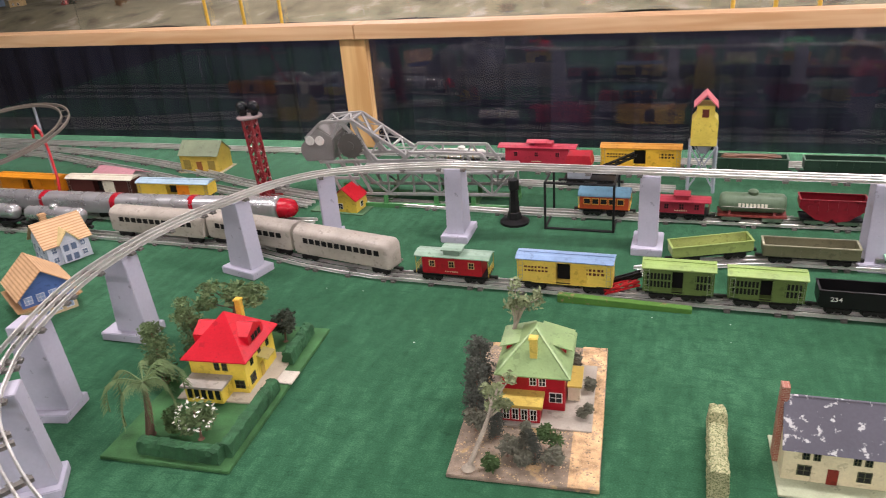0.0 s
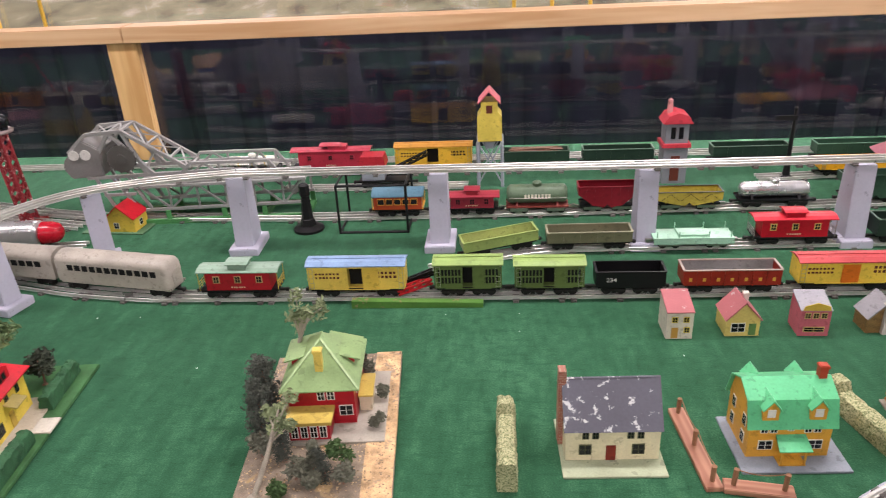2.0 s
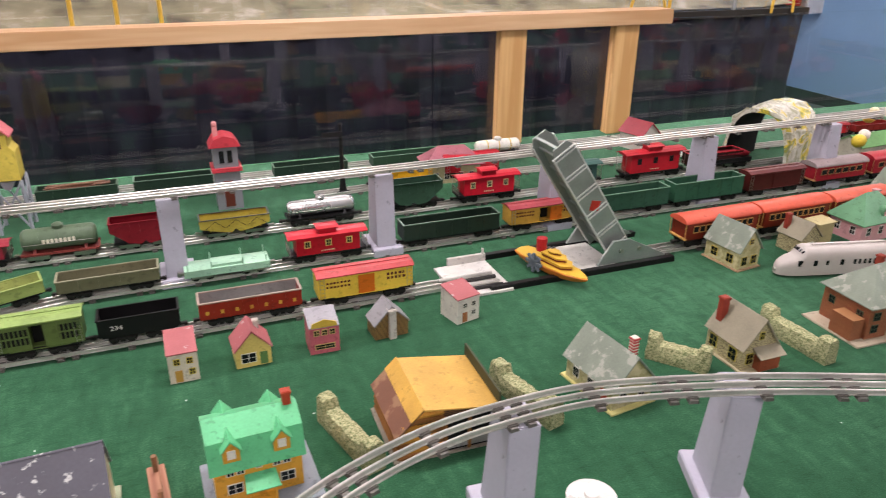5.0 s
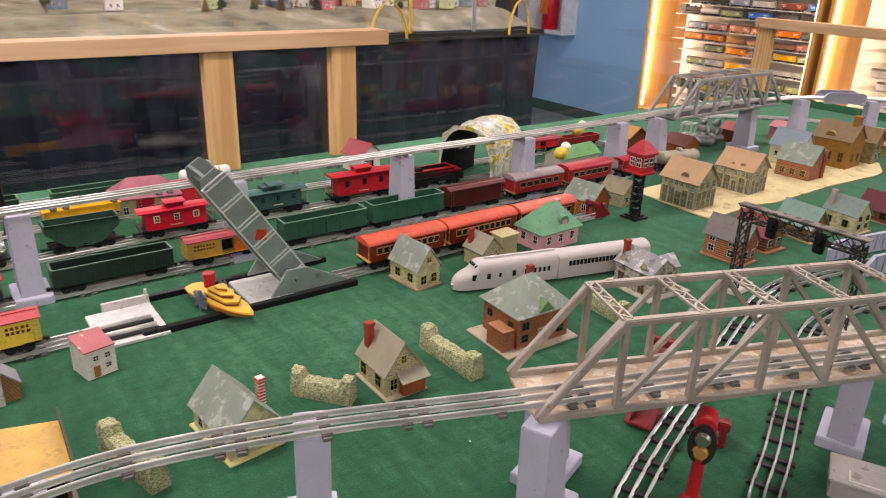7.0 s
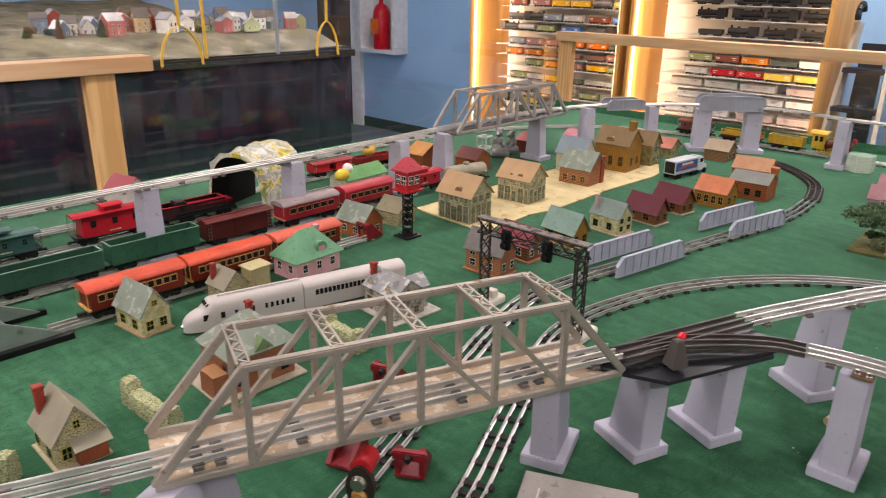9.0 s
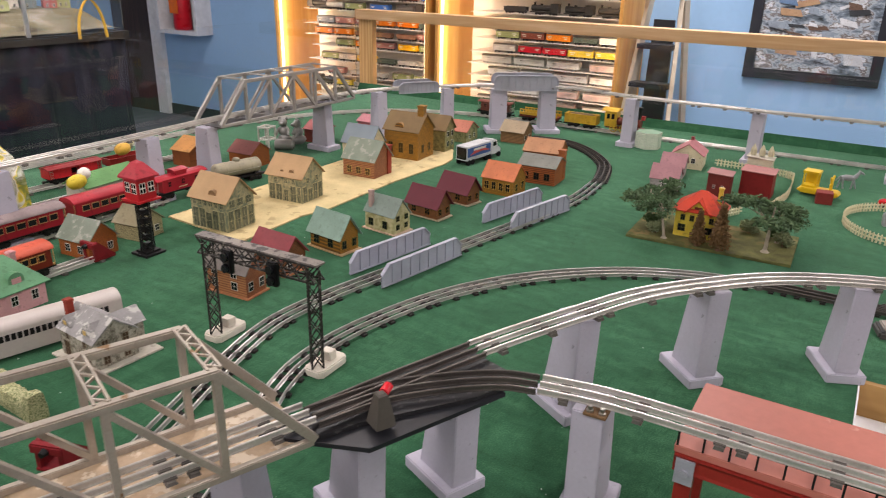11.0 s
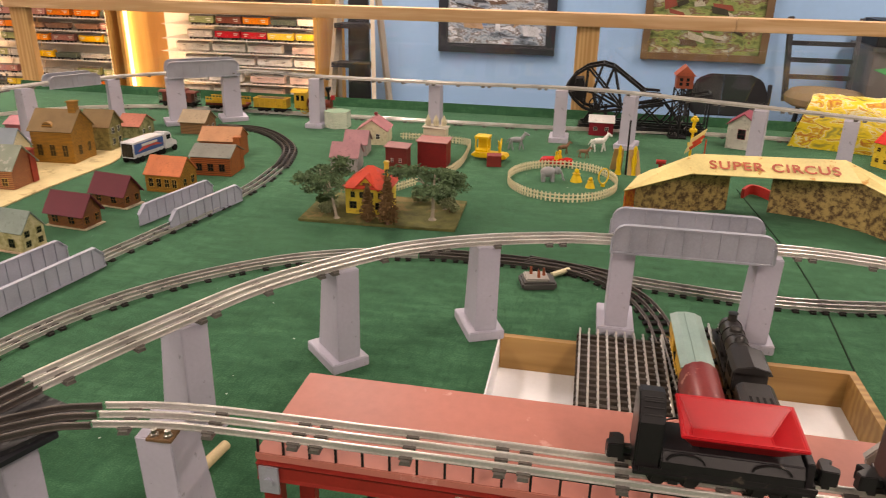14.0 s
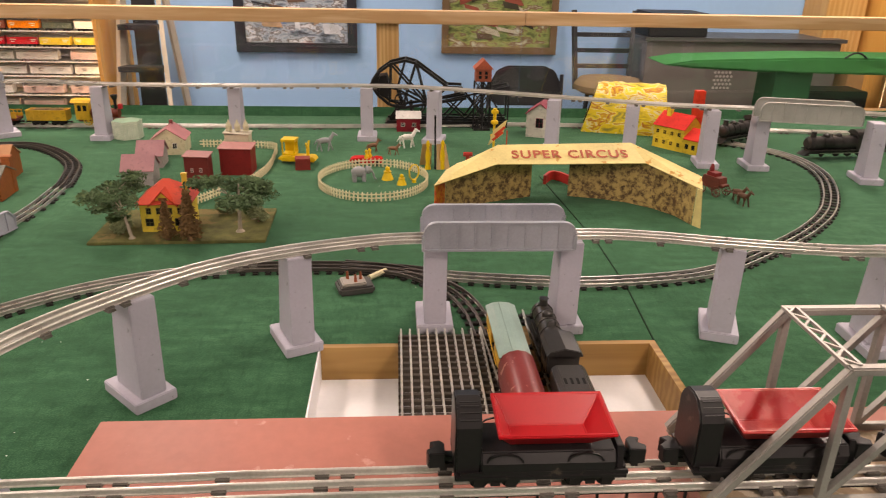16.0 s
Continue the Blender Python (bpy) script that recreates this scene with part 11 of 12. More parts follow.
gt = thing("water_tower", pose(0.535, 1.78, 0) @ Matrix.Diagonal((0.82, 0.82, 1, 1)), "grey tin tower house with red roofs and a chimney", "tower")
bm = bmesh.new()
box(bm, -0.037, 0.037, -0.034, 0.034, 0, 0.098)
part("lower_storey", bm, mat("grey_tin", c("7d7f84"), 0.45, 0.1), gt)
bm = bmesh.new()
box(bm, -0.044, 0.044, -0.040, 0.040, 0.098, 0.108)
part("ledge", bm, paint("c2434c", 0.4), gt)
bm = bmesh.new()
box(bm, -0.035, 0.035, -0.032, 0.032, 0.108, 0.162)
part("upper_storey", bm, mat("grey_tin", c("7d7f84")), gt)
bm = bmesh.new()
prism(bm, [(-0.045, 0.160), (-0.03, 0.180), (0, 0.188), (0.03, 0.180), (0.045, 0.160)], -0.040, 0.040, "y")
part("roof", bm, paint("c2434c", 0.4), gt)
bm = bmesh.new()
box(bm, -0.028, -0.014, -0.008, 0.008, 0.165, 0.205)
ball(bm, (-0.021, 0, 0.211), 0.009, 1)
part("chimney", bm, paint("c98a8a", 0.5), gt)
for u in (-0.012, 0.012):
    bm = bmesh.new()
    box(bm, u - 0.007, u + 0.007, -0.0335, -0.0315, 0.120, 0.150)
    part("window", bm, GLASS_DK, gt)
bm = bmesh.new()
box(bm, -0.014, 0.014, -0.0355, -0.0335, 0.008, 0.075)
part("door", bm, MARK_DK, gt)

bcn = thing("beacon_tower", pose(-1.112, 1.563, 0, 0, -3, 0) @ Matrix.Diagonal((1, 1, 1.07, 1)), "red perforated beacon tower with two dark globes", "beacon tower")
bm = bmesh.new()
lathe(bm, [(0.045, 0), (0.042, 0.006), (0.03, 0.008)], 4, pose(0, 0, 0, 0, 0, 45))
part("base", bm, DARKRED, bcn)
bm = bmesh.new()
lattice(bm, (0, 0, 0.008), (-0.004, 0, 0.222), 0.026, 0.026, 9, 0.0034)
part("lattice_mast", bm, paint("8a2a30", 0.45, wear=c("c9a9a4"), wear_at=0.62, wear_scale=120), bcn)
bm = bmesh.new()
lathe(bm, [(0.034, 0.222), (0.036, 0.226), (0.034, 0.229)], 14)
part("gallery", bm, paint("8d7a78", 0.5), bcn)
for s in (-1, 1):
    bm = bmesh.new()
    ball(bm, (s * 0.018, 0, 0.249), 0.017, 2)
    rod(bm, (s * 0.018, 0, 0.228), (s * 0.018, 0, 0.236), 0.010, n=10)
    part("globe", bm, GLASS_DK, bcn, "dark glass globe", smooth=True)

cn = thing("floodlight_cone", pose(-0.372, 1.495, 0), "black tapered lamp standard on a round foot", "lamp standard")
bm = bmesh.new()
lathe(bm, [(0.036, 0), (0.036, 0.006), (0.026, 0.009), (0.020, 0.012)], 20)
part("foot", bm, BLACK, cn, smooth=True)
bm = bmesh.new()
lathe(bm, [(0.019, 0.012), (0.016, 0.028), (0.014, 0.03), (0.010, 0.085), (0.013, 0.088), (0.013, 0.112), (0.008, 0.116)], 6)
part("standard", bm, BLACK, cn)
wf = thing("wire_frame", pose(0, 0, 0), "black bent wire frame spanning a siding", "wire frame")
for x in (-0.29, -0.13):
    bm = bmesh.new()
    for y in (1.466, 1.586):
        rod(bm, (x, y, 0), (x, y, 0.118), 0.003, n=8)
    rod(bm, (x, 1.466, 0.118), (x, 1.586, 0.118), 0.003, n=8)
    rod(bm, (x, 1.466, 0.003), (x, 1.586, 0.003), 0.003, n=8)
    part("hoop", bm, BLACK, wf)
for y, z in ((1.466, 0.118), (1.586, 0.118), (1.466, 0.003)):
    bm = bmesh.new()
    rod(bm, (-0.29, y, z), (-0.13, y, z), 0.003, n=8)
    part("side_wire", bm, BLACK, wf)
sm = thing("semaphore_signal", pose(0.825, 1.77, 0), "black semaphore signal mast on a round foot", "semaphore")
bm = bmesh.new()
lathe(bm, [(0.022, 0), (0.02, 0.006), (0.010, 0.012), (0.006, 0.05), (0.004, 0.18), (0.006, 0.187), (0.001, 0.192)], 12)
part("mast", bm, BLACK, sm, smooth=True)
bm = bmesh.new()
box(bm, -0.05, 0.004, -0.007, -0.004, 0.158, 0.170, pose(0, 0, 0, 0, 0, 0))
part("arm", bm, BLACK, sm)
cr = stock("crane_car", -0.22, 1.755, 0, "red crane car with a black jib", "crane car")
running_gear(cr, 0.15, BLACK)
bm = bmesh.new()
box(bm, -0.06, 0.0, -0.022, 0.022, 0.022, 0.062)
part("cabin", bm, GIRD, cr)
bm = bmesh.new()
prism(bm, [(-0.067, 0.062), (0.006, 0.062), (0.0, 0.088), (-0.06, 0.088)], -0.026, 0.026, "y")
part("cabin_roof", bm, paint("b03038", 0.4), cr)
bm = bmesh.new()
lattice(bm, (0.005, 0, 0.035), (0.115, 0, 0.088), 0.012, 0.010, 6, 0.002)
part("jib", bm, BLACK, cr)
track([(-0.5, 1.755), (-0.2, 1.755), (0.0, 1.755)], 0, "short track under the crane car")

# helix ring and card houses at the table end
hx = thing("helix_ring", pose(-1.955, 1.43, 0), "brown two-rail ring of raised track on a bent red pole", "track ring")
RINGM = mat("brown_ring_rail", c("7b7168"), 0.4, 0.35, 0.2, 50, 0.1)


def ring_point(r, k, n=48, dz=0.0):
    a = k * math.tau / n
    return (r * math.cos(a), r * 1.08 * math.sin(a), 0.198 + 0.045 * math.sin(a) + dz)


for r in (0.205, 0.226):
    bm = bmesh.new()
    sweep(bm, [ring_point(r, k) for k in range(49)], [(-0.002, -0.004), (0.002, -0.004), (0.002, 0.004), (-0.002, 0.004)])
    part("ring_rail", bm, RINGM, hx)
for k in range(24):
    bm = bmesh.new()
    bar(bm, ring_point(0.205, 2 * k, dz=-0.004), ring_point(0.226, 2 * k, dz=-0.004), 0.004, 0.002)
    part("ring_tie", bm, RINGM, hx)
bm = bmesh.new()
bent = [(0.235, -0.02, 0.0), (0.228, 0.0, 0.08), (0.205, 0.02, 0.16), (0.185, 0.03, 0.215), (0.165, 0.035, 0.232), (0.15, 0.035, 0.222), (0.145, 0.035, 0.195)]
for p, q in zip(bent, bent[1:]):
    rod(bm, p, q, 0.004, n=8)
part("pole", bm, CABRED, hx, "bent red pole")
for a in (100, 220):
    bm = bmesh.new()
    x, y, z = ring_point(0.215, a / 360 * 48)
    rod(bm, (x, y, 0), (x, y, z - 0.006), 0.004, n=8)
    part("prop", bm, GIRD, hx)
PAPER = print_mat("pale_paper_print", c("d6d5dc"), c("b9bcd0"), 150, "brick", 0.7)
PLANKED = print_mat("planked_paper_roof", c("c6a078"), c("a57f55"), 60, "lines", 0.7)
BLUEW = paint("4f70b0", 0.5)
pa = house(-1.437, 1.125, 64, 0.10, 0.10, 0.058, 0.104, PAPER, PLANKED, "paper house with pale printed walls and a tan roof", "gable_x", over=0.008, wins=rows("s", (-0.034, -0.012, 0.012, 0.034), (0.008, 0.032), 0.013, 0.015) + rows("w", (-0.03, 0.0, 0.03), (0.008, 0.032), 0.012, 0.014), frame=paint("e4e4ea", 0.6), pane=paint("6a7898", 0.5), chimney=(-0.02, 0.012, 0.014, 0.118, PLANKED, 0.08))
bm = bmesh.new()
prism(bm, [(-0.02, 0.004), (0.02, 0.004), (0.02, 0.056), (0, 0.082), (-0.02, 0.056)], -0.062, -0.02, "y")
bay = part("bay", bm, PAPER, pa)
for q in (-1, 1):
    bm = bmesh.new()
    slab(bm, [(0, -0.068, 0.086), (0, -0.012, 0.086), (q * 0.026, -0.012, 0.054), (q * 0.026, -0.068, 0.054)], 0.002)
    part("bay_roof", bm, paint("d2bd84", 0.6), bay)
for u in (-0.009, 0.009):
    for z in (0.008, 0.034):
        bm = bmesh.new()
        box(bm, u - 0.006, u + 0.006, -0.0632, -0.0615, z, z + 0.016)
        part("window", bm, paint("6a7898", 0.5), bay)
pb = house(-1.275, 0.90, 60, 0.10, 0.12, 0.064, 0.108, BLUEW, PLANKED, "paper house with blue printed walls and a tan planked roof", "gable_y", over=0.009, wins=rows("s", (-0.036, -0.012, 0.012, 0.036), (0.040,), 0.016, 0.017) + rows("w", (-0.045, -0.015, 0.015, 0.045), (0.040,), 0.016, 0.017) + rows("s", (-0.036, -0.012, 0.012, 0.036), (0.006,), 0.016, 0.016), frame=paint("dfe2ea", 0.6), pane=paint("8fa6cc", 0.5))
bm = bmesh.new()
prism(bm, [(-0.064, 0.034), (0.064, 0.034), (0.052, 0.030), (-0.052, 0.030)], -0.074, 0.074, "y")
part("skirt_roof", bm, PLANKED, pb, "tan skirt roof round the house")
bm = bmesh.new()
box(bm, -0.0507, 0.0507, -0.0607, 0.0607, 0.0, 0.030)
part("lower_storey", bm, paint("cbb68c", 0.6), pb, "cream lower storey")

# oddments on the front siding
bm = bmesh.new()
prism(bm, [(-0.20, 0.0), (0.05, 0.0), (0.05, 0.010), (-0.20, 0.016)], 1.116, 1.132, "y")
solo("green_ramp", bm, mat("worn_green_tin", c("56803a"), 0.45, 0.1, 0.2, 60, 0.1, wear=c("8a7a5a"), wear_at=0.62, wear_scale=60), "long green tin ramp beside the siding", "ramp", bevel=0.0008)
dbr = thing("broken_crane", pose(-0.085, 1.160, 0.012), "red crane jib collapsed on the track", "crane jib")
bm = bmesh.new()
lattice(bm, (-0.03, -0.012, 0.006), (0.035, 0.010, 0.020), 0.014, 0.008, 4, 0.002)
part("jib", bm, CABRED, dbr)
bm = bmesh.new()
lattice(bm, (-0.03, 0.014, 0.008), (0.038, 0.018, 0.034), 0.010, 0.008, 4, 0.002)
part("jib", bm, BLACK, dbr)

# foreground
bm = bmesh.new()
lathe(bm, [(0.030, 0), (0.032, 0.003), (0.024, 0.005), (0.010, 0.006), (0.009, 0.010), (0.003, 0.011)], 24, pose(0.84, 0.565, 0))
solo("white_disc", bm, paint("d9d6d0", 0.5), "white round plaster disc lying on the carpet", "disc", smooth=True)
xs = thing("crossing_signal", pose(1.396, 0.296, 0, 0, 0, 30), "red crossing signal with a dark oval lamp head", "crossing signal")
bm = bmesh.new()
lathe(bm, [(0.026, 0), (0.025, 0.008), (0.017, 0.016), (0.013, 0.030), (0.008, 0.036), (0.0075, 0.088), (0.009, 0.094)], 16)
part("post", bm, CABRED, xs, smooth=True)
bm = bmesh.new()
oval = [(0.0165 * math.cos(a), 0.112 + 0.028 * math.sin(a)) for a in [math.tau * k / 24 for k in range(24)]]
prism(bm, oval, -0.007, 0.005, "x")
hd = part("lamp_head", bm, mat("dark_brass", c("3a322c"), 0.35, 0.4), xs, bevel=0.002)
for z_, m_ in ((0.122, NICKEL), (0.104, mat("amber_lens", c("b58a4a"), 0.25, 0.3))):
    bm = bmesh.new()
    rod(bm, (-0.013, 0, z_), (-0.007, 0, z_), 0.0075, 0.0095, 16)
    part("lens", bm, m_, hd)
bm = bmesh.new()
rod(bm, (0.000, 0, 0.134), (0.030, 0, 0.134), 0.013, 0.013, 16)
part("hood", bm, CABRED, xs, "dull red round hood", bevel=0.001, smooth=True)
gb = thing("grey_platform", pose(1.640, 0.167, 0, 0, 0, 26), "grey-beige box building with a white edged roof and a red label", "box building")
bm = bmesh.new()
box(bm, -0.030, 0.030, -0.070, 0.070, 0, 0.026)
part("body", bm, mat("grey_beige_board", c("9d958d"), 0.6, 0, 0.12, 40, 0.1), gb, bevel=0.001)
bm = bmesh.new()
box(bm, -0.033, 0.033, -0.073, 0.073, 0.026, 0.030)
rf = part("roof", bm, mat("pale_grey_board", c("a9a29a"), 0.6, 0, 0.15, 30, 0.1, wear=c("8d857c"), wear_at=0.6, wear_scale=40), gb, bevel=0.001)
for x0, x1, y0, y1 in ((-0.026, -0.024, -0.05, 0.05), (-0.026, 0.0, 0.048, 0.050), (-0.026, 0.0, -0.05, -0.048)):
    bm = bmesh.new()
    box(bm, x0, x1, y0, y1, 0.030, 0.0312)
    part("edging", bm, WINW, rf, "white raised edging")
bm = bmesh.new()
box(bm, -0.018, -0.002, -0.030, -0.004, 0.0302, 0.0312)
lb = part("label", bm, CABRED, rf, "red label with bars of white writing")
for k in range(3):
    bm = bmesh.new()
    box(bm, -0.015 + 0.0045 * k, -0.013 + 0.0045 * k, -0.027, -0.007, 0.0313, 0.0316)
    part("writing_bar", bm, WINW, lb)

# ---- yellow passenger train on the outer line ----
YT = paint("d2a51e", 0.4)
BRN = paint("6b2f22", 0.4)


def on_line(y):
    """Place and heading on the straight east side of the outer line, engines facing south."""
    return 4.105 - 0.012 * (y - 0.9), y


def old_engine(x, y, ang):
    root = stock("yellow_engine", x, y, ang, "old-time yellow and brown steam engine with a tall chimney", "locomotive")
    bm = bmesh.new()
    rod(bm, (-0.02, 0, 0.042), (0.075, 0, 0.042), 0.0165, n=16)
    part("boiler", bm, BRN, root, smooth=True)
    bm = bmesh.new()
    lathe(bm, [(0.005, 0.05), (0.005, 0.085), (0.012, 0.10), (0.012, 0.106), (0.006, 0.107)], 12, Matrix.Translation((0.064, 0, 0)))
    part("chimney", bm, BLACK, root, smooth=True)
    for u in (0.01, 0.038):
        bm = bmesh.new()
        lathe(bm, [(0.008, 0.05), (0.008, 0.068), (0.005, 0.074), (0.001, 0.078)], 12, Matrix.Translation((u, 0, 0)))
        part("dome", bm, BRN if u > 0.02 else GOLD, root, smooth=True)
    bm = bmesh.new()
    box(bm, -0.068, -0.02, -0.024, 0.024, 0.022, 0.082)
    cab = part("cab", bm, YT, root)
    bm = bmesh.new()
    prism(bm, [(-0.03, 0.082), (0.03, 0.082), (0.018, 0.091), (-0.018, 0.091)], -0.08, -0.012, "x")
    part("cab_roof", bm, YT, root)
    for s in (-1, 1):
        for u in (-0.053, -0.034):
            bm = bmesh.new()
            box(bm, u - 0.006, u + 0.006, s * 0.0244 - 0.0006, s * 0.0244 + 0.0006, 0.052, 0.072)
            part("window", bm, GLASS_DK, cab)
        for u, r in ((-0.03, 0.016), (0.008, 0.016), (0.052, 0.009)):
            share("wheel", YWHEEL, root, pose(u, s * 0.0195, r, 0, 0, 0) @ Matrix.Diagonal((r / 0.016, 1, r / 0.016, 1)))
    bm = bmesh.new()
    box(bm, -0.065, 0.085, -0.016, 0.016, 0.014, 0.024)
    part("frame", bm, BRN, root)
    bm = bmesh.new()
    prism(bm, [(0.082, 0.02), (0.118, 0.003), (0.082, 0.003)], -0.02, 0.02, "y")
    part("cow_catcher", bm, YT, root)
    bm = bmesh.new()
    box(bm, 0.075, 0.088, -0.007, 0.007, 0.058, 0.074)
    part("headlamp", bm, CABRED, root)


bm = bmesh.new()
for k in range(18):
    a, b = k * math.tau / 18, (k + 1) * math.tau / 18
    rod(bm, (0.0145 * math.cos(a), 0, 0.0145 * math.sin(a)), (0.0145 * math.cos(b), 0, 0.0145 * math.sin(b)), 0.0016, n=5)
    if k % 2 == 0:
        rod(bm, (0, 0, 0), (0.0145 * math.cos(a), 0, 0.0145 * math.sin(a)), 0.001, n=4)
YWHEEL = mesh("wheel", bm, YT)
NOSE = 0.50
x, y = on_line(NOSE + 0.12)
old_engine(x, y, -90)
x, y = on_line(NOSE + 0.29)
gondola(x, y, -90, 0.135, 0.072, YT, "yellow tender heaped with brown coal", load=mat("brown_coal", c("7d6a50"), 0.9, 0, 0.4, 120, 0.6))
x, y = on_line(NOSE + 0.475)
fc = stock("flat_car", x, y, -90, "yellow flat car with an open railed deck")
running_gear(fc, 0.175, BRN)
bm = bmesh.new()
box(bm, -0.085, 0.085, -0.026, 0.026, 0.021, 0.026)
part("deck", bm, BRN, fc)
for s in (-1, 1):
    bm = bmesh.new()
    box(bm, -0.085, 0.085, s * 0.025 - 0.001, s * 0.025 + 0.001, 0.026, 0.037)
    box(bm, -0.085, 0.085, s * 0.025 - 0.001, s * 0.025 + 0.001, 0.045, 0.049)
    for k in range(13):
        u = -0.082 + k * 0.0136
        box(bm, u - 0.0012, u + 0.0012, s * 0.025 - 0.001, s * 0.025 + 0.001, 0.037, 0.045)
    part("side_rail", bm, YT, fc)
x, y = on_line(NOSE + 0.685)
caboose(x, y, -90, 0.16, 0.09, paint("6b3a30"), paint("6f3f38"), "brown caboose with a round yellow mark", cupola=0.02)


# ---- the room behind the layout ----
CASEW = wood("case_wood", c("d6ae70"), c("c09052"), 3, 2)
CASE_IN = mat("case_back", c("ece9e2"), 0.7, 0, 0.05, 20, 0.05)
LED = glow_mat("led_strip", (1.0, 0.78, 0.44), 3.0)
GLASSY = mat("shelf_white", c("dedbd4"), 0.35, 0, 0.05, 20, 0)
# Case wood made more golden: the strips' warm glow put into its colour.
CASE_SIDE_LIT = wood("case_wood_warm_lit", c("dba858"), c("c98e42"), 3, 2)
CX0, CX1 = 5.50, 5.965


def mini_car(name, kind, m, frame):
    """A small boxcar, engine, tank or coach for the shelves, one mesh with two materials."""
    bm = bmesh.new()
    if kind == "box":
        prism(bm, [(-0.02, 0.012), (0.02, 0.012), (0.02, 0.046), (0, 0.053), (-0.02, 0.046)], -0.07, 0.07, "x")
        box(bm, -0.014, 0.014, -0.0215, -0.0202, 0.014, 0.044)
    elif kind == "coach":
        prism(bm, [(-0.02, 0.010), (0.02, 0.010), (0.02, 0.044), (0.01, 0.054), (-0.01, 0.054), (-0.02, 0.044)], -0.095, 0.095, "x")
    elif kind == "tank":
        rod(bm, (-0.065, 0, 0.032), (0.065, 0, 0.032), 0.019, n=12)
        rod(bm, (0, 0, 0.045), (0, 0, 0.06), 0.009, n=10)
    elif kind == "low":
        prism(bm, [(-0.02, 0.012), (0.02, 0.012), (0.022, 0.038), (0.018, 0.038), (0.016, 0.02), (-0.016, 0.02), (-0.018, 0.038), (-0.022, 0.038)], -0.068, 0.068, "x")
    else:
        rod(bm, (-0.03, 0, 0.036), (0.085, 0, 0.036), 0.017, n=12)
        box(bm, -0.075, -0.03, -0.021, 0.021, 0.014, 0.062)
        rod(bm, (0.07, 0, 0.048), (0.07, 0, 0.068), 0.006, n=8)
        rod(bm, (0.03, 0, 0.048), (0.03, 0, 0.060), 0.008, n=8)
        box(bm, -0.075, 0.09, -0.02, 0.02, 0.012, 0.018)
    n0 = len(bm.faces)
    bm.faces.ensure_lookup_table()
    L = 0.085 if kind == "coach" else 0.06
    box(bm, -L, L, -0.016, 0.016, 0.007, 0.0118)
    for u in (-L + 0.008, -L + 0.03, L - 0.03, L - 0.008):
        for q in (-1, 1):
            rod(bm, (u, q * 0.015, 0.0072), (u, q * 0.019, 0.0072), 0.0072, n=8)
    bm.faces.ensure_lookup_table()
    bm.normal_update()
    for i, f in enumerate(bm.faces):
        if i >= n0:
            f.material_index = 1
        elif kind in ("box", "coach") and f.normal.z > 0.4:
            f.material_index = 2
    n1 = len(bm.faces)
    if kind in ("box", "coach"):
        for q in (-1, 1):
            for u, w, z in ((-0.05, 0.013, 0.034), (-0.048, 0.009, 0.026), (0.042, 0.014, 0.034), (0.045, 0.008, 0.024)):
                box(bm, u - w, u + w, q * 0.0204 - 0.0004, q * 0.0204 + 0.0004, z - 0.0022, z + 0.0022)
        bm.faces.ensure_lookup_table()
        for f in bm.faces[n1:]:
            f.material_index = 3 if kind == "box" else 1
    return mesh(name, bm, [m, frame, SHELF_ROOF, SHELF_PALE])


SHELF_ROOF = mat("shelf_car_roof", c("7d7770"), 0.5)
SHELF_PALE = mat("shelf_car_lettering", c("d8d2c0"), 0.5)

SHELF_FRAME = mat("shelf_car_black", c("1e1d1d"), 0.5)
MINI = [mini_car("model_car", k, paint(h_, 0.4), SHELF_FRAME) for k, h_ in (("box", "c8202c"), ("box", "e07a1f"), ("box", "d9ba23"), ("box", "8a4a36"), ("box", "8f959c"), ("low", "8f6a54"), ("box", "d9d5ca"), ("tank", "c9c5ba"), ("box", "3a78d0"), ("box", "9aa05c"), ("box", "e8b020"), ("box", "f08a20"), ("low", "5f6a58"), ("box", "a8746a"), ("low", "b5b0a5"), ("tank", "6a6560"), ("box", "b9b2a5"), ("engine", "4a4540"))]
MINI_BLACK = [mini_car("model_car", k, paint(h_, 0.4), SHELF_FRAME) for k, h_ in (("engine", "232323"), ("engine", "35322e"), ("engine", "2c2a28"), ("low", "3a3836"))]
MINI_PALE = [mini_car("model_car", k, paint(h_, 0.35), NICKEL) for k, h_ in (("coach", "c9c7c2"), ("coach", "bdb9b0"), ("coach", "c2a8a0"), ("coach", "d5d2cb"))]
MINI_RED = mini_car("model_car", "coach", paint("b5303a", 0.35), SHELF_FRAME)


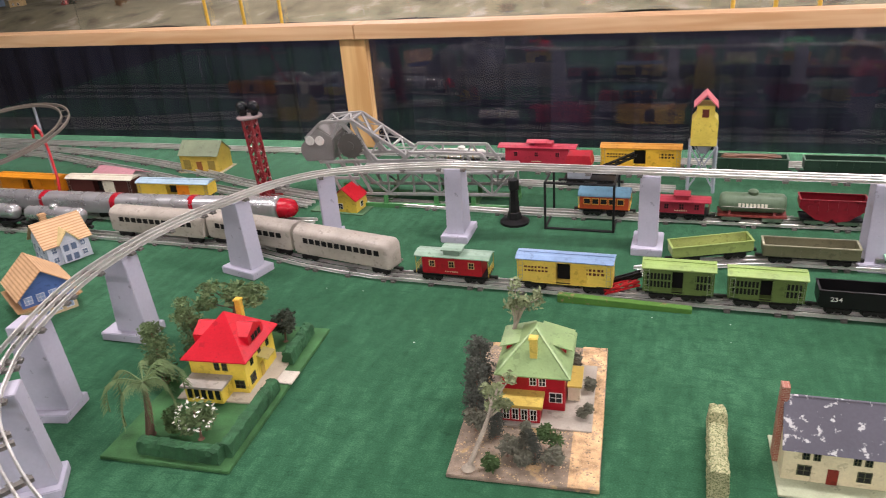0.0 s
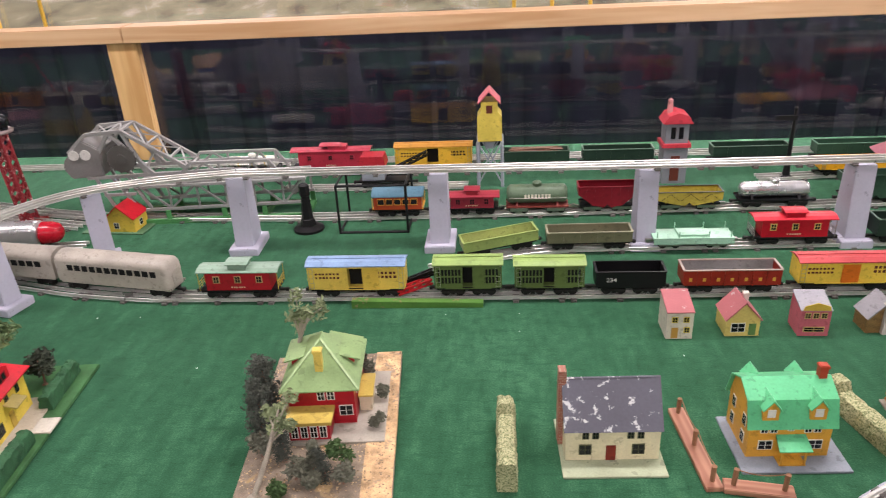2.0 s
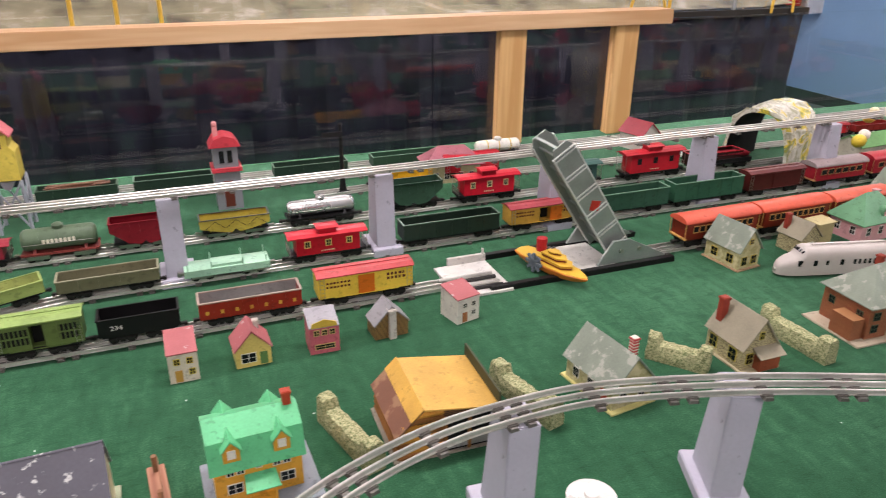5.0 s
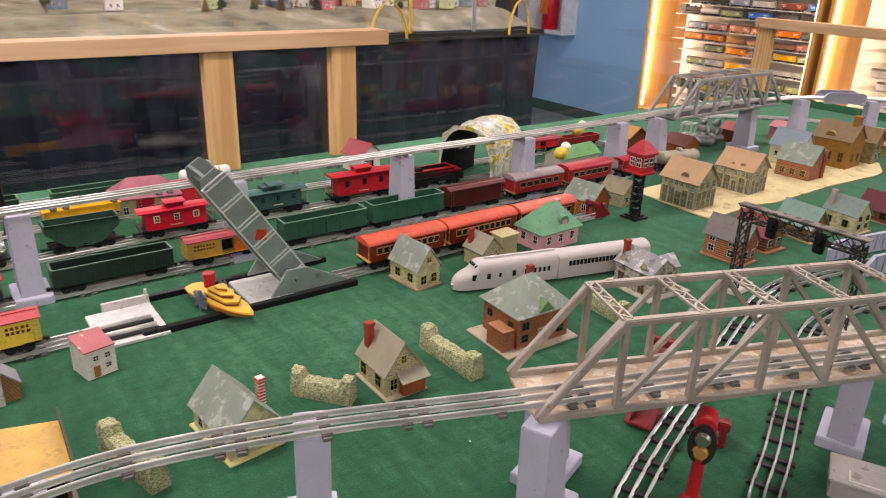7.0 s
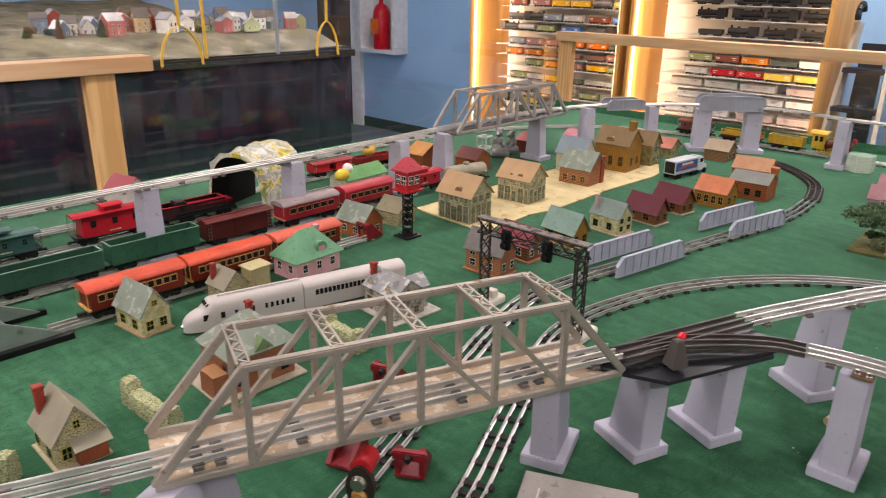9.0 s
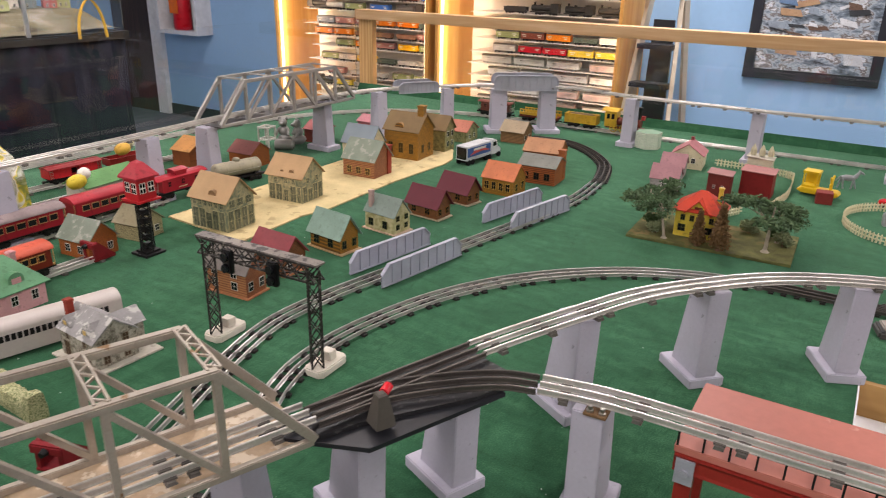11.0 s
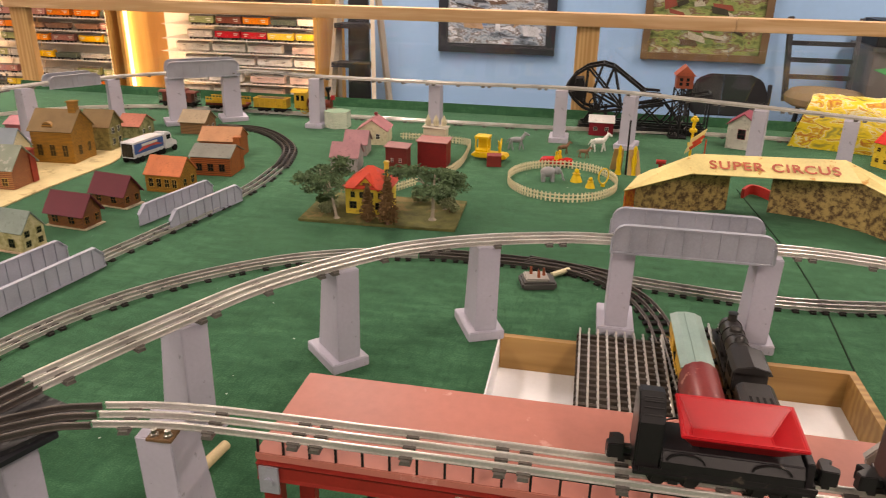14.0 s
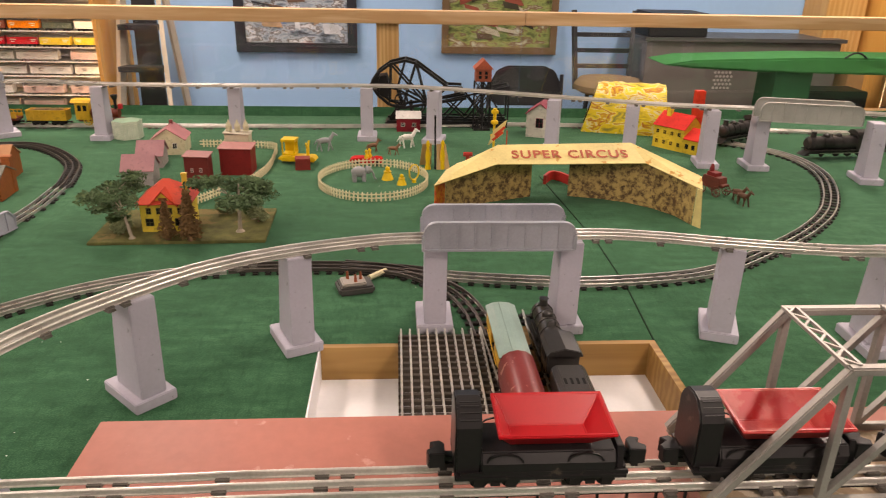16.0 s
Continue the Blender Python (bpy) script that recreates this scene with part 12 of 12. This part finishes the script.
def display_case(y0, y1, label, led_left, seed):
    root = thing("display_case", pose(0, 0, 0), label, "display case", "display cases")
    zb, zt = -0.45, 1.5
    rng = random.Random(seed)
    bm = bmesh.new()
    box(bm, CX1 - 0.012, CX1, y0, y1, zb, zt)
    part("back_panel", bm, CASE_IN, root, "pale back panel")
    for a, b in ((y0 - 0.02, y0), (y1, y1 + 0.02)):
        bm = bmesh.new()
        box(bm, CX0 - 0.02, CX1, a, b, FLOOR, zt)
        part("side_panel", bm, CASE_SIDE_LIT, root)
    for a, b in ((zb - 0.06, zb), (zt, zt + 0.06)):
        bm = bmesh.new()
        box(bm, CX0 - 0.02, CX1, y0, y1, a, b)
        part("cross_panel", bm, CASEW, root)
    bm = bmesh.new()
    box(bm, CX0, CX1, y0, y1, FLOOR, zb - 0.06)
    part("plinth", bm, mat("case_plinth", c("3c3a38"), 0.6), root)
    for y, on in ((y1 - 0.012, True), (y0 + 0.012, led_left)):
        if on:
            bm = bmesh.new()
            box(bm, CX0 + 0.004, CX0 + 0.02, y - 0.007, y + 0.007, zb + 0.02, zt - 0.02)
            part("led_strip", bm, LED, root, "warm glowing light strip")
    rng2 = random.Random(seed + 50)
    z = zb + 0.02
    while z < 0.98:
        left, right = y0 + 0.02 + rng2.random() * 0.05, y1 - 0.08 - rng2.random() * 0.07
        bm = bmesh.new()
        box(bm, CX0 + 0.19, CX1 - 0.014, left - 0.01, right, z - 0.0025, z)
        part("shelf", bm, GLASSY, root)
        engines = y1 < 2.4 and z > 0.33
        pales = y1 < 2.4 and z < 0.02
        pool = MINI_BLACK if engines else MINI_PALE if pales else MINI
        y = left + 0.08
        run, me = 0, None
        while y < right - 0.09:
            if run <= 0 or me is None:
                me = rng.choice(pool) if rng.random() < 0.86 else rng.choice(MINI)
                run = rng.choice((1, 1, 1, 2, 2))
            run -= 1
            coachy = pales or me is MINI_RED
            ob = new("model_car", me)
            ob.matrix_basis = pose(CX0 + 0.235 + rng.uniform(-0.012, 0.012), y, z + 0.0005, 0, 0, 90 + rng.choice((0, 180))) @ Matrix.Diagonal((1.16, 1.1, 1.12, 1))
            tagged(ob, "small model railway car on a lit display shelf", "model car", "display case cars")
            y += (0.235 if coachy else 0.215 if engines else 0.172) + (rng.random() * 0.06 if rng.random() < 0.4 else 0.006)
        z += rng2.choice((0.078, 0.080, 0.086, 0.105) if not engines else (0.088, 0.09, 0.105))
    return root


display_case(2.44, 3.76, "tall wooden display case with lit shelves of model trains", True, 5)
display_case(1.13, 2.34, "wooden display case with lit shelves of engines and coaches", False, 8)
# Lamps beside the strips; the one at y 1.16 has none, added as fill.
for ly, lw in ((3.735, 5), (2.315, 5), (2.47, 4), (1.16, 4)):
    data = bpy.data.lights.new("case_lamp", "AREA")
    data.shape, data.size, data.size_y, data.energy, data.color = "RECTANGLE", 0.03, 1.3, lw, (1.0, 0.80, 0.52)
    ob = new("case_lamp", data)
    ob.matrix_world = pose(CX0 + 0.022, ly, 0.3, 0, -90, 0) @ pose(0, 0, 0, 0, 0, 90)


def picture(y0, y1, z0, z1, xw, frame_m, art, label, strokes, w=0.055):
    root = thing("picture", pose(0, 0, 0), label, "picture", "framed pictures")
    bm = bmesh.new()
    for a, b, c_, d in ((y0, y1, z0, z0 + w), (y0, y1, z1 - w, z1), (y0, y0 + w, z0 + w, z1 - w), (y1 - w, y1, z0 + w, z1 - w)):
        box(bm, xw - 0.03, xw, a, b, c_, d)
    bmesh.ops.remove_doubles(bm, verts=bm.verts, dist=1e-5)
    part("frame", bm, frame_m, root)
    bm = bmesh.new()
    box(bm, xw - 0.012, xw - 0.004, y0 + w, y1 - w, z0 + w, z1 - w)
    cv = part("canvas", bm, art, root, "painted railway landscape")
    rng = random.Random(round(y0 * 100))
    for k in range(26):
        cy, cz = rng.uniform(y0 + w + 0.08, y1 - w - 0.08), z0 + w + 0.05 + rng.random() * 0.34
        a, b = rng.uniform(0.015, 0.07), rng.uniform(0.006, 0.03)
        sk = rng.uniform(-0.03, 0.03)
        bm = bmesh.new()
        prism(bm, [(cy - a, cz - b + sk), (cy + a * 0.8, cz - b), (cy + a, cz + b), (cy - a * 0.7, cz + b * 0.8 + sk)], xw - 0.0135 - 0.0002 * k, xw - 0.0125 - 0.0002 * k, "x")
        part("brush_patch", bm, strokes[k % len(strokes)], cv)


def art_mat(name, stops, scale):
    m = bpy.data.materials.new(name)
    m.use_nodes = True
    nd, ln = m.node_tree.nodes, m.node_tree.links
    tc, mp, nz, rp = (nd.new("ShaderNode" + k) for k in ("TexCoord", "Mapping", "TexNoise", "ValToRGB"))
    mp.inputs["Scale"].default_value = (1, 1, 2.2)
    ln.new(tc.outputs["Object"], mp.inputs["Vector"])
    ln.new(mp.outputs[0], nz.inputs["Vector"])
    nz.inputs["Scale"].default_value, nz.inputs["Detail"].default_value, nz.inputs["Roughness"].default_value, nz.inputs["Distortion"].default_value = scale * 1.6, 9, 0.62, 0.3
    ln.new(nz.outputs["Fac"], rp.inputs[0])
    e = rp.color_ramp.elements
    e[0].position, e[0].color = stops[0][0], (*c(stops[0][1]), 1)
    e[1].position, e[1].color = stops[-1][0], (*c(stops[-1][1]), 1)
    for p, k in stops[1:-1]:
        e.new(p).color = (*c(k), 1)
    ln.new(rp.outputs[0], nd["Principled BSDF"].inputs["Base Color"])
    nd["Principled BSDF"].inputs["Roughness"].default_value = 0.35
    return m


picture(-0.21, 0.50, 0.04, 0.62, X1 - 0.003, mat("dark_frame", c("2a2c33"), 0.4), art_mat("winter_painting", [(0.33, "2c3338"), (0.43, "6f7d8a"), (0.5, "a9b5c0"), (0.55, "54483f"), (0.62, "d5d9dd"), (0.72, "6a86a8")], 7), "winter railway painting in a dark frame", [paint(k, 0.5) for k in ("d5dbe0", "5d7fa8", "3a3f45", "a98a6a", "8fa0b0", "c9cfd5", "6a5548")])
picture(-1.41, -0.715, 0.045, 0.62, X1 - 0.003, mat("brown_frame", c("6b563f"), 0.45), art_mat("summer_painting", [(0.33, "3a3628"), (0.42, "5d6b3a"), (0.5, "8a9a5a"), (0.56, "6a4a38"), (0.64, "a3a58f"), (0.74, "b5c0c2")], 6), "summer railway painting in a brown frame", [paint(k, 0.5) for k in ("6f8a45", "8a4a3c", "3c3a2c", "9aa56a", "b5b09a", "5d4a38")], 0.04)

# stepladder, chairs, stool, table and boxes along the wall
ALUL = mat("ladder_aluminium", c("c4b9a6"), 0.4, 0.4, 0.1, 40, 0.05)
BLKP = mat("black_rubber", c("232427"), 0.55)
ld = thing("step_ladder", pose(5.62, 0.93, FLOOR), "folded aluminium step ladder with black steps against the wall", "step ladder")
for s in (-1, 1):
    bm = bmesh.new()
    bar(bm, (-0.20, s * 0.17, 0), (0.06, s * 0.09, 1.26), 0.024, 0.05)
    part("front_rail", bm, ALUL, ld)
    bm = bmesh.new()
    bar(bm, (0.22, s * 0.20, 0), (0.08, s * 0.11, 1.26), 0.022, 0.035)
    part("rear_rail", bm, ALUL, ld)
for k in range(5):
    u = 0.12 + 0.17 * k
    bm = bmesh.new()
    w = 0.16 - 0.07 * u
    box(bm, -0.2 + 0.24 * u - 0.05, -0.2 + 0.24 * u + 0.05, -w, w, 1.26 * u - 0.015, 1.26 * u + 0.012)
    part("step", bm, BLKP, ld)
bm = bmesh.new()
slab(bm, [Vector((0.055, -0.07, 0.45)), Vector((0.055, 0.07, 0.45)), Vector((0.075, 0.06, 1.15)), Vector((0.075, -0.06, 1.15))], 0.02)
part("tool_panel", bm, BLKP, ld)
for s in (-1, 1):
    bm = bmesh.new()
    last = None
    for k in range(8):
        a = -0.4 + k * 0.45
        p = (0.04 - 0.05 * math.cos(a), s * 0.09, 1.27 + 0.06 * math.sin(a) + 0.03)
        if last:
            rod(bm, last, p, 0.017, n=8)
        last = p
    part("hook", bm, BLKP, ld, "black plastic hook", smooth=True)

CHAIRM = mat("chair_grey_steel", c("3c3e42"), 0.4, 0.5)
fch = thing("folding_chair", pose(5.45, -1.15, FLOOR), "dark folding chair with a padded back", "folding chair")
bm = bmesh.new()
prism(bm, [(-0.19 + 0.03, 0.63), (0.16, 0.63), (0.19, 0.66), (0.19, 0.76), (0.16, 0.82), (0.10, 0.845), (-0.10, 0.845), (-0.16, 0.82), (-0.19, 0.76), (-0.19, 0.66)], 0.0, 0.03, "x")
part("backrest", bm, BLKP, fch, "black padded back", bevel=0.008)
for s in (-1, 1):
    bm = bmesh.new()
    rod(bm, (-0.22, s * 0.205, 0), (0.0, s * 0.205, 0.45), 0.011, n=8)
    rod(bm, (0.0, s * 0.205, 0.45), (0.015, s * 0.2, 0.80), 0.011, n=8)
    part("front_leg", bm, CHAIRM, fch, smooth=True)
    bm = bmesh.new()
    rod(bm, (0.22, s * 0.185, 0), (-0.12, s * 0.185, 0.46), 0.011, n=8)
    part("rear_leg", bm, CHAIRM, fch, smooth=True)
bm = bmesh.new()
box(bm, -0.36, 0.02, -0.185, 0.185, 0.43, 0.46)
part("seat", bm, BLKP, fch, bevel=0.008)

stl = thing("bar_stool", pose(5.5, -1.63, FLOOR), "stool with a round brown cushion and a dark ladder back", "stool")
bm = bmesh.new()
lathe(bm, [(0.16, 0.70), (0.19, 0.715), (0.195, 0.745), (0.17, 0.775), (0.10, 0.785)], 28)
part("cushion", bm, mat("brown_cushion", c("7d6b54"), 0.8, 0, 0.2, 40, 0.3), stl, "round brown cushion", smooth=True)
for a in (45, 135, 225, 315):
    bm = bmesh.new()
    ca, sa = math.cos(math.radians(a)), math.sin(math.radians(a))
    rod(bm, (0.2 * ca, 0.2 * sa, 0), (0.13 * ca, 0.13 * sa, 0.70), 0.013, n=8)
    part("leg", bm, CHAIRM, stl, smooth=True)
for s in (-1, 1):
    bm = bmesh.new()
    bar(bm, (0.15, s * 0.155, 0.69), (0.24, s * 0.175, 1.12), 0.024, 0.024)
    part("back_post", bm, CHAIRM, stl)
for k in range(4):
    z = 0.82 + 0.085 * k
    bm = bmesh.new()
    box(bm, 0.165 + 0.018 * k, 0.18 + 0.018 * k, -0.16, 0.16, z - 0.012, z + 0.012)
    part("back_slat", bm, CHAIRM, stl)

GREENB = mat("green_baize", c("2f7a42"), 0.95, 0, 0.15, 60, 0.3)
gb = thing("green_table", pose(0, 0, 0), "folded green padded table top on a dark green leg", "table")
bm = bmesh.new()
prism(bm, [(-1.80, 0.10), (-1.95, 0.085), (-2.3, 0.07), (-2.9, 0.06), (-3.9, 0.05), (-3.9, 0.14), (-2.6, 0.145), (-1.95, 0.125)], 5.15, 5.45, "x")
part("top", bm, GREENB, gb, bevel=0.01)
bm = bmesh.new()
box(bm, 5.2, 5.40, -2.62, -2.42, FLOOR, 0.07)
part("leg", bm, mat("dark_green_leg", c("1f5a38"), 0.6), gb)
bm = bmesh.new()
box(bm, 5.2, 5.40, -3.75, -3.55, FLOOR, 0.055)
part("leg", bm, mat("dark_green_leg", c("1f5a38"), 0.6), gb)
bm = bmesh.new()
last = None
for k in range(7):
    p = (5.16, -2.75 - 0.02 * k, 0.142 + 0.028 * math.sin(k * math.pi / 6))
    if last:
        rod(bm, last, p, 0.005, n=6)
    last = p
part("handle", bm, BLKP, gb)
cbt = thing("grey_cabinet", pose(0, 0, 0), "grey metal cabinet with a perforated panel", "cabinet")
GREYC2 = mat("grey_cabinet_paint", c("6b6864"), 0.5, 0, 0.08, 20, 0.05)
bm = bmesh.new()
box(bm, 5.62, 5.95, -3.0, -1.86, FLOOR, 0.17)
part("body", bm, GREYC2, cbt, bevel=0.004)
bm = bmesh.new()
box(bm, 5.60, 5.96, -3.02, -1.84, 0.17, 0.19)
part("lid", bm, mat("dark_grey_lid", c("4a4a4a"), 0.4), cbt)
PALED = mat("pale_dot", c("a9a6a0"), 0.5)
for i in range(5):
    for j in range(6):
        bm = bmesh.new()
        rod(bm, (5.617, -2.28 - 0.022 * i - 0.011 * (j % 2), -0.09 + 0.022 * j), (5.6195, -2.28 - 0.022 * i - 0.011 * (j % 2), -0.09 + 0.022 * j), 0.008, n=8)
        part("vent_hole", bm, PALED, cbt)
for x0, x1, y0, y1, z0, z1, m, nm, lab in (
    (5.62, 5.90, -2.20, -1.86, 0.19, 0.32, BLKP, "equipment_case", "black hard equipment case on the grey cabinet"),
    (5.35, 5.55, -3.05, -2.70, -0.2, -0.06, BLKP, "black_bag", "black bag on the shelf under the table"),
    (4.75, 5.05, -2.25, -1.85, -0.32, -0.10, BLKP, "black_box", "black plastic box behind the layout"),
    (4.7, 5.0, -2.62, -2.3, -0.3, -0.08, mat("dark_crate", c("343639"), 0.6), "equipment_crate", "dark grey crate of cables behind the layout"),
    (4.75, 5.1, -3.2, -2.7, -0.3, -0.1, mat("cardboard", c("a5835a"), 0.8), "cardboard_box", "brown cardboard box behind the layout"),
    (5.65, 5.93, -3.6, -3.1, -0.2, 0.06, mat("cardboard", c("a5835a")), "cardboard_box", "brown cardboard box by the wooden column"),
):
    bm = bmesh.new()
    box(bm, x0, x1, y0, y1, z0, z1)
    solo(nm, bm, m, lab, "box", bevel=0.006)
bm = bmesh.new()
box(bm, 4.6, 5.95, -3.7, -1.8, -0.345, -0.321)
for yy in (-3.6, -1.9):
    for xx in (4.65, 5.9):
        box(bm, xx - 0.025, xx + 0.025, yy - 0.025, yy + 0.025, FLOOR, -0.345)
solo("low_shelf", bm, PLY, "low plywood shelf holding boxes", "shelf")
bm = bmesh.new()
box(bm, 5.70, 5.96, -3.15, -2.92, 0.06, CEIL)
solo("wood_column", bm, CASEW, "yellow-brown wooden column at the wall", "column", kind="structure")
display_case(-4.4, -3.22, "wooden display case at the far end of the wall", False, 11)

ex = thing("extinguisher_cabinet", pose(0, 0, 0), "white wall cabinet holding a red extinguisher", "extinguisher cabinet")
WCAB = mat("white_cabinet_paint", c("d2d3d6"), 0.4)
bm = bmesh.new()
ey0, ey1, ez0, ez1 = 5.02, 5.54, -0.02, 0.85
for b6 in ((5.80, 5.978, ey0, ey0 + 0.035, ez0, ez1), (5.80, 5.978, ey1 - 0.035, ey1, ez0, ez1), (5.80, 5.978, ey0 + 0.035, ey1 - 0.035, ez0, ez0 + 0.035), (5.80, 5.978, ey0 + 0.035, ey1 - 0.035, ez1 - 0.035, ez1), (5.96, 5.978, ey0 + 0.035, ey1 - 0.035, ez0 + 0.035, ez1 - 0.035)):
    box(bm, *b6)
part("housing", bm, WCAB, ex)
bm = bmesh.new()
lathe(bm, [(0.075, ez0 + 0.036), (0.08, ez0 + 0.06), (0.08, 0.36), (0.05, 0.42), (0.02, 0.44), (0.02, 0.48)], 20, Matrix.Translation((5.875, 5.28, 0)))
part("extinguisher", bm, paint("b8202a", 0.3), ex, "red cylinder", smooth=True)
bm = bmesh.new()
box(bm, 5.79, 5.80, 5.24, 5.34, 0.16, 0.30)
part("tag", bm, paint("e0702a", 0.5), ex, "orange tag")

# houses, trees and cords of the next layout
NB_W = [paint(k, 0.6) for k in ("7d8f8f", "a5605a", "8a3a34", "c9c4b8", "6f7f95", "b59a6a")]
NB_R = [paint(k, 0.7) for k in ("c9c9c9", "5d5550", "8a8a8c", "b5b2ae")]
rng = random.Random(77)
NB_W += [paint(k, 0.6) for k in ("a8b070", "d2ccc0", "93402f", "5f6f80")]
for k in range(54):
    dense = k < 34
    x = 2.25 + (k % 17) * 0.082 + rng.uniform(-0.02, 0.02) if dense else -4.2 + (k - 34) * 0.32 + rng.uniform(-0.1, 0.1)
    y = LY + (0.46 + (k // 17) * 0.26 if dense else 0.6) + rng.uniform(-0.08, 0.08)
    hw = rng.uniform(0.035, 0.085)
    house(x, y, rng.uniform(-25, 25), rng.uniform(0.055, 0.085), rng.uniform(0.05, 0.075), hw, hw + rng.uniform(0.02, 0.045), NB_W[rng.randrange(10)], NB_R[k % 4], "small painted model house in the town of the next layout", "gable_x" if k % 2 else "gable_y", wins=rows("s", (-0.015, 0.015), (0.012, 0.042) if hw > 0.062 else (0.012,), 0.012, 0.017), frame=WINW, z=0.283 + nb_rise(y) + 0.012)
for k in range(30):
    x = 1.9 + k * 0.058 if k < 20 else -4.2 + (k - 20) * 0.6
    y = LY + rng.uniform(0.3, 0.95)
    tree(x + rng.uniform(-0.05, 0.05), y, 0.285 + nb_rise(y), rng.uniform(0.05, 0.12), "brown and green model shrub on the next layout", "bush" if k % 3 else "conifer", rng.uniform(0.02, 0.035), (FOL_BROWN, FOL_DARK, FOL_BROWN, FOL)[k % 4], seed=100 + k, dense=0.4)
# clear panels standing on the rim, with an aluminium joint
bm = bmesh.new()
box(bm, 3.118, 3.134, LY - 0.029, LY - 0.013, 0.2852, 1.2)
solo("panel_joint", bm, mat("satin_aluminium", c("b9bbbd"), 0.35, 0.8), "slim aluminium joint between clear panels", "panel joint", bevel=0.001)
for a, b in ((-3.0, 3.116), (3.136, 3.60)):
    bm = bmesh.new()
    box(bm, a, b, LY - 0.024, LY - 0.020, 0.2852, 1.2)
    solo("clear_panel", bm, CLEAR, "clear acrylic panel in front of the next layout", "panel", kind="structure").visible_shadow = False


def cord_tube(bm, pts, r, n=7):
    """A bent tube through points that run mostly downwards."""
    rings = [[bm.verts.new((p.x + r * math.cos(math.tau * i / n), p.y + r * math.sin(math.tau * i / n), p.z)) for i in range(n)] for p in pts]
    for a, b in zip(rings, rings[1:]):
        for i in range(n):
            bm.faces.new((a[i], a[(i + 1) % n], b[(i + 1) % n], b[i]))
    bm.faces.new(rings[0])
    bm.faces.new(rings[-1][::-1])


CORD = mat("yellow_cord", c("d2a83c"), 0.6)
for k, (x, loop) in enumerate(((-2.2, 0), (-2.0, 0), (-1.8, 0), (0.15, 0), (0.3, 0), (0.45, 0), (2.60, 0.10), (2.72, 0), (3.42, 0.07))):
    bm = bmesh.new()
    zl = 0.44 if loop else 0.29
    strand = [Vector((x + 0.03 * math.sin(u * 5 + k) * (1 - u), LY - 0.045 - 0.006 * math.sin(u * 3), CEIL - (CEIL - zl) * u)) for u in [i / 14 for i in range(15)]]
    cord_tube(bm, strand, 0.008)
    if loop:
        for s in (-1, 1):
            arc = [Vector((x + s * loop * math.sin(u * math.pi / 2), LY - 0.045, zl - (zl - 0.265) * u ** 1.6)) for u in (0, 0.2, 0.4, 0.6, 0.8, 1.0)]
            cord_tube(bm, arc, 0.007)
    solo("hanging_cord", bm, CORD, "yellow cord hanging before the next layout", "cord", smooth=True, group="hanging cords")
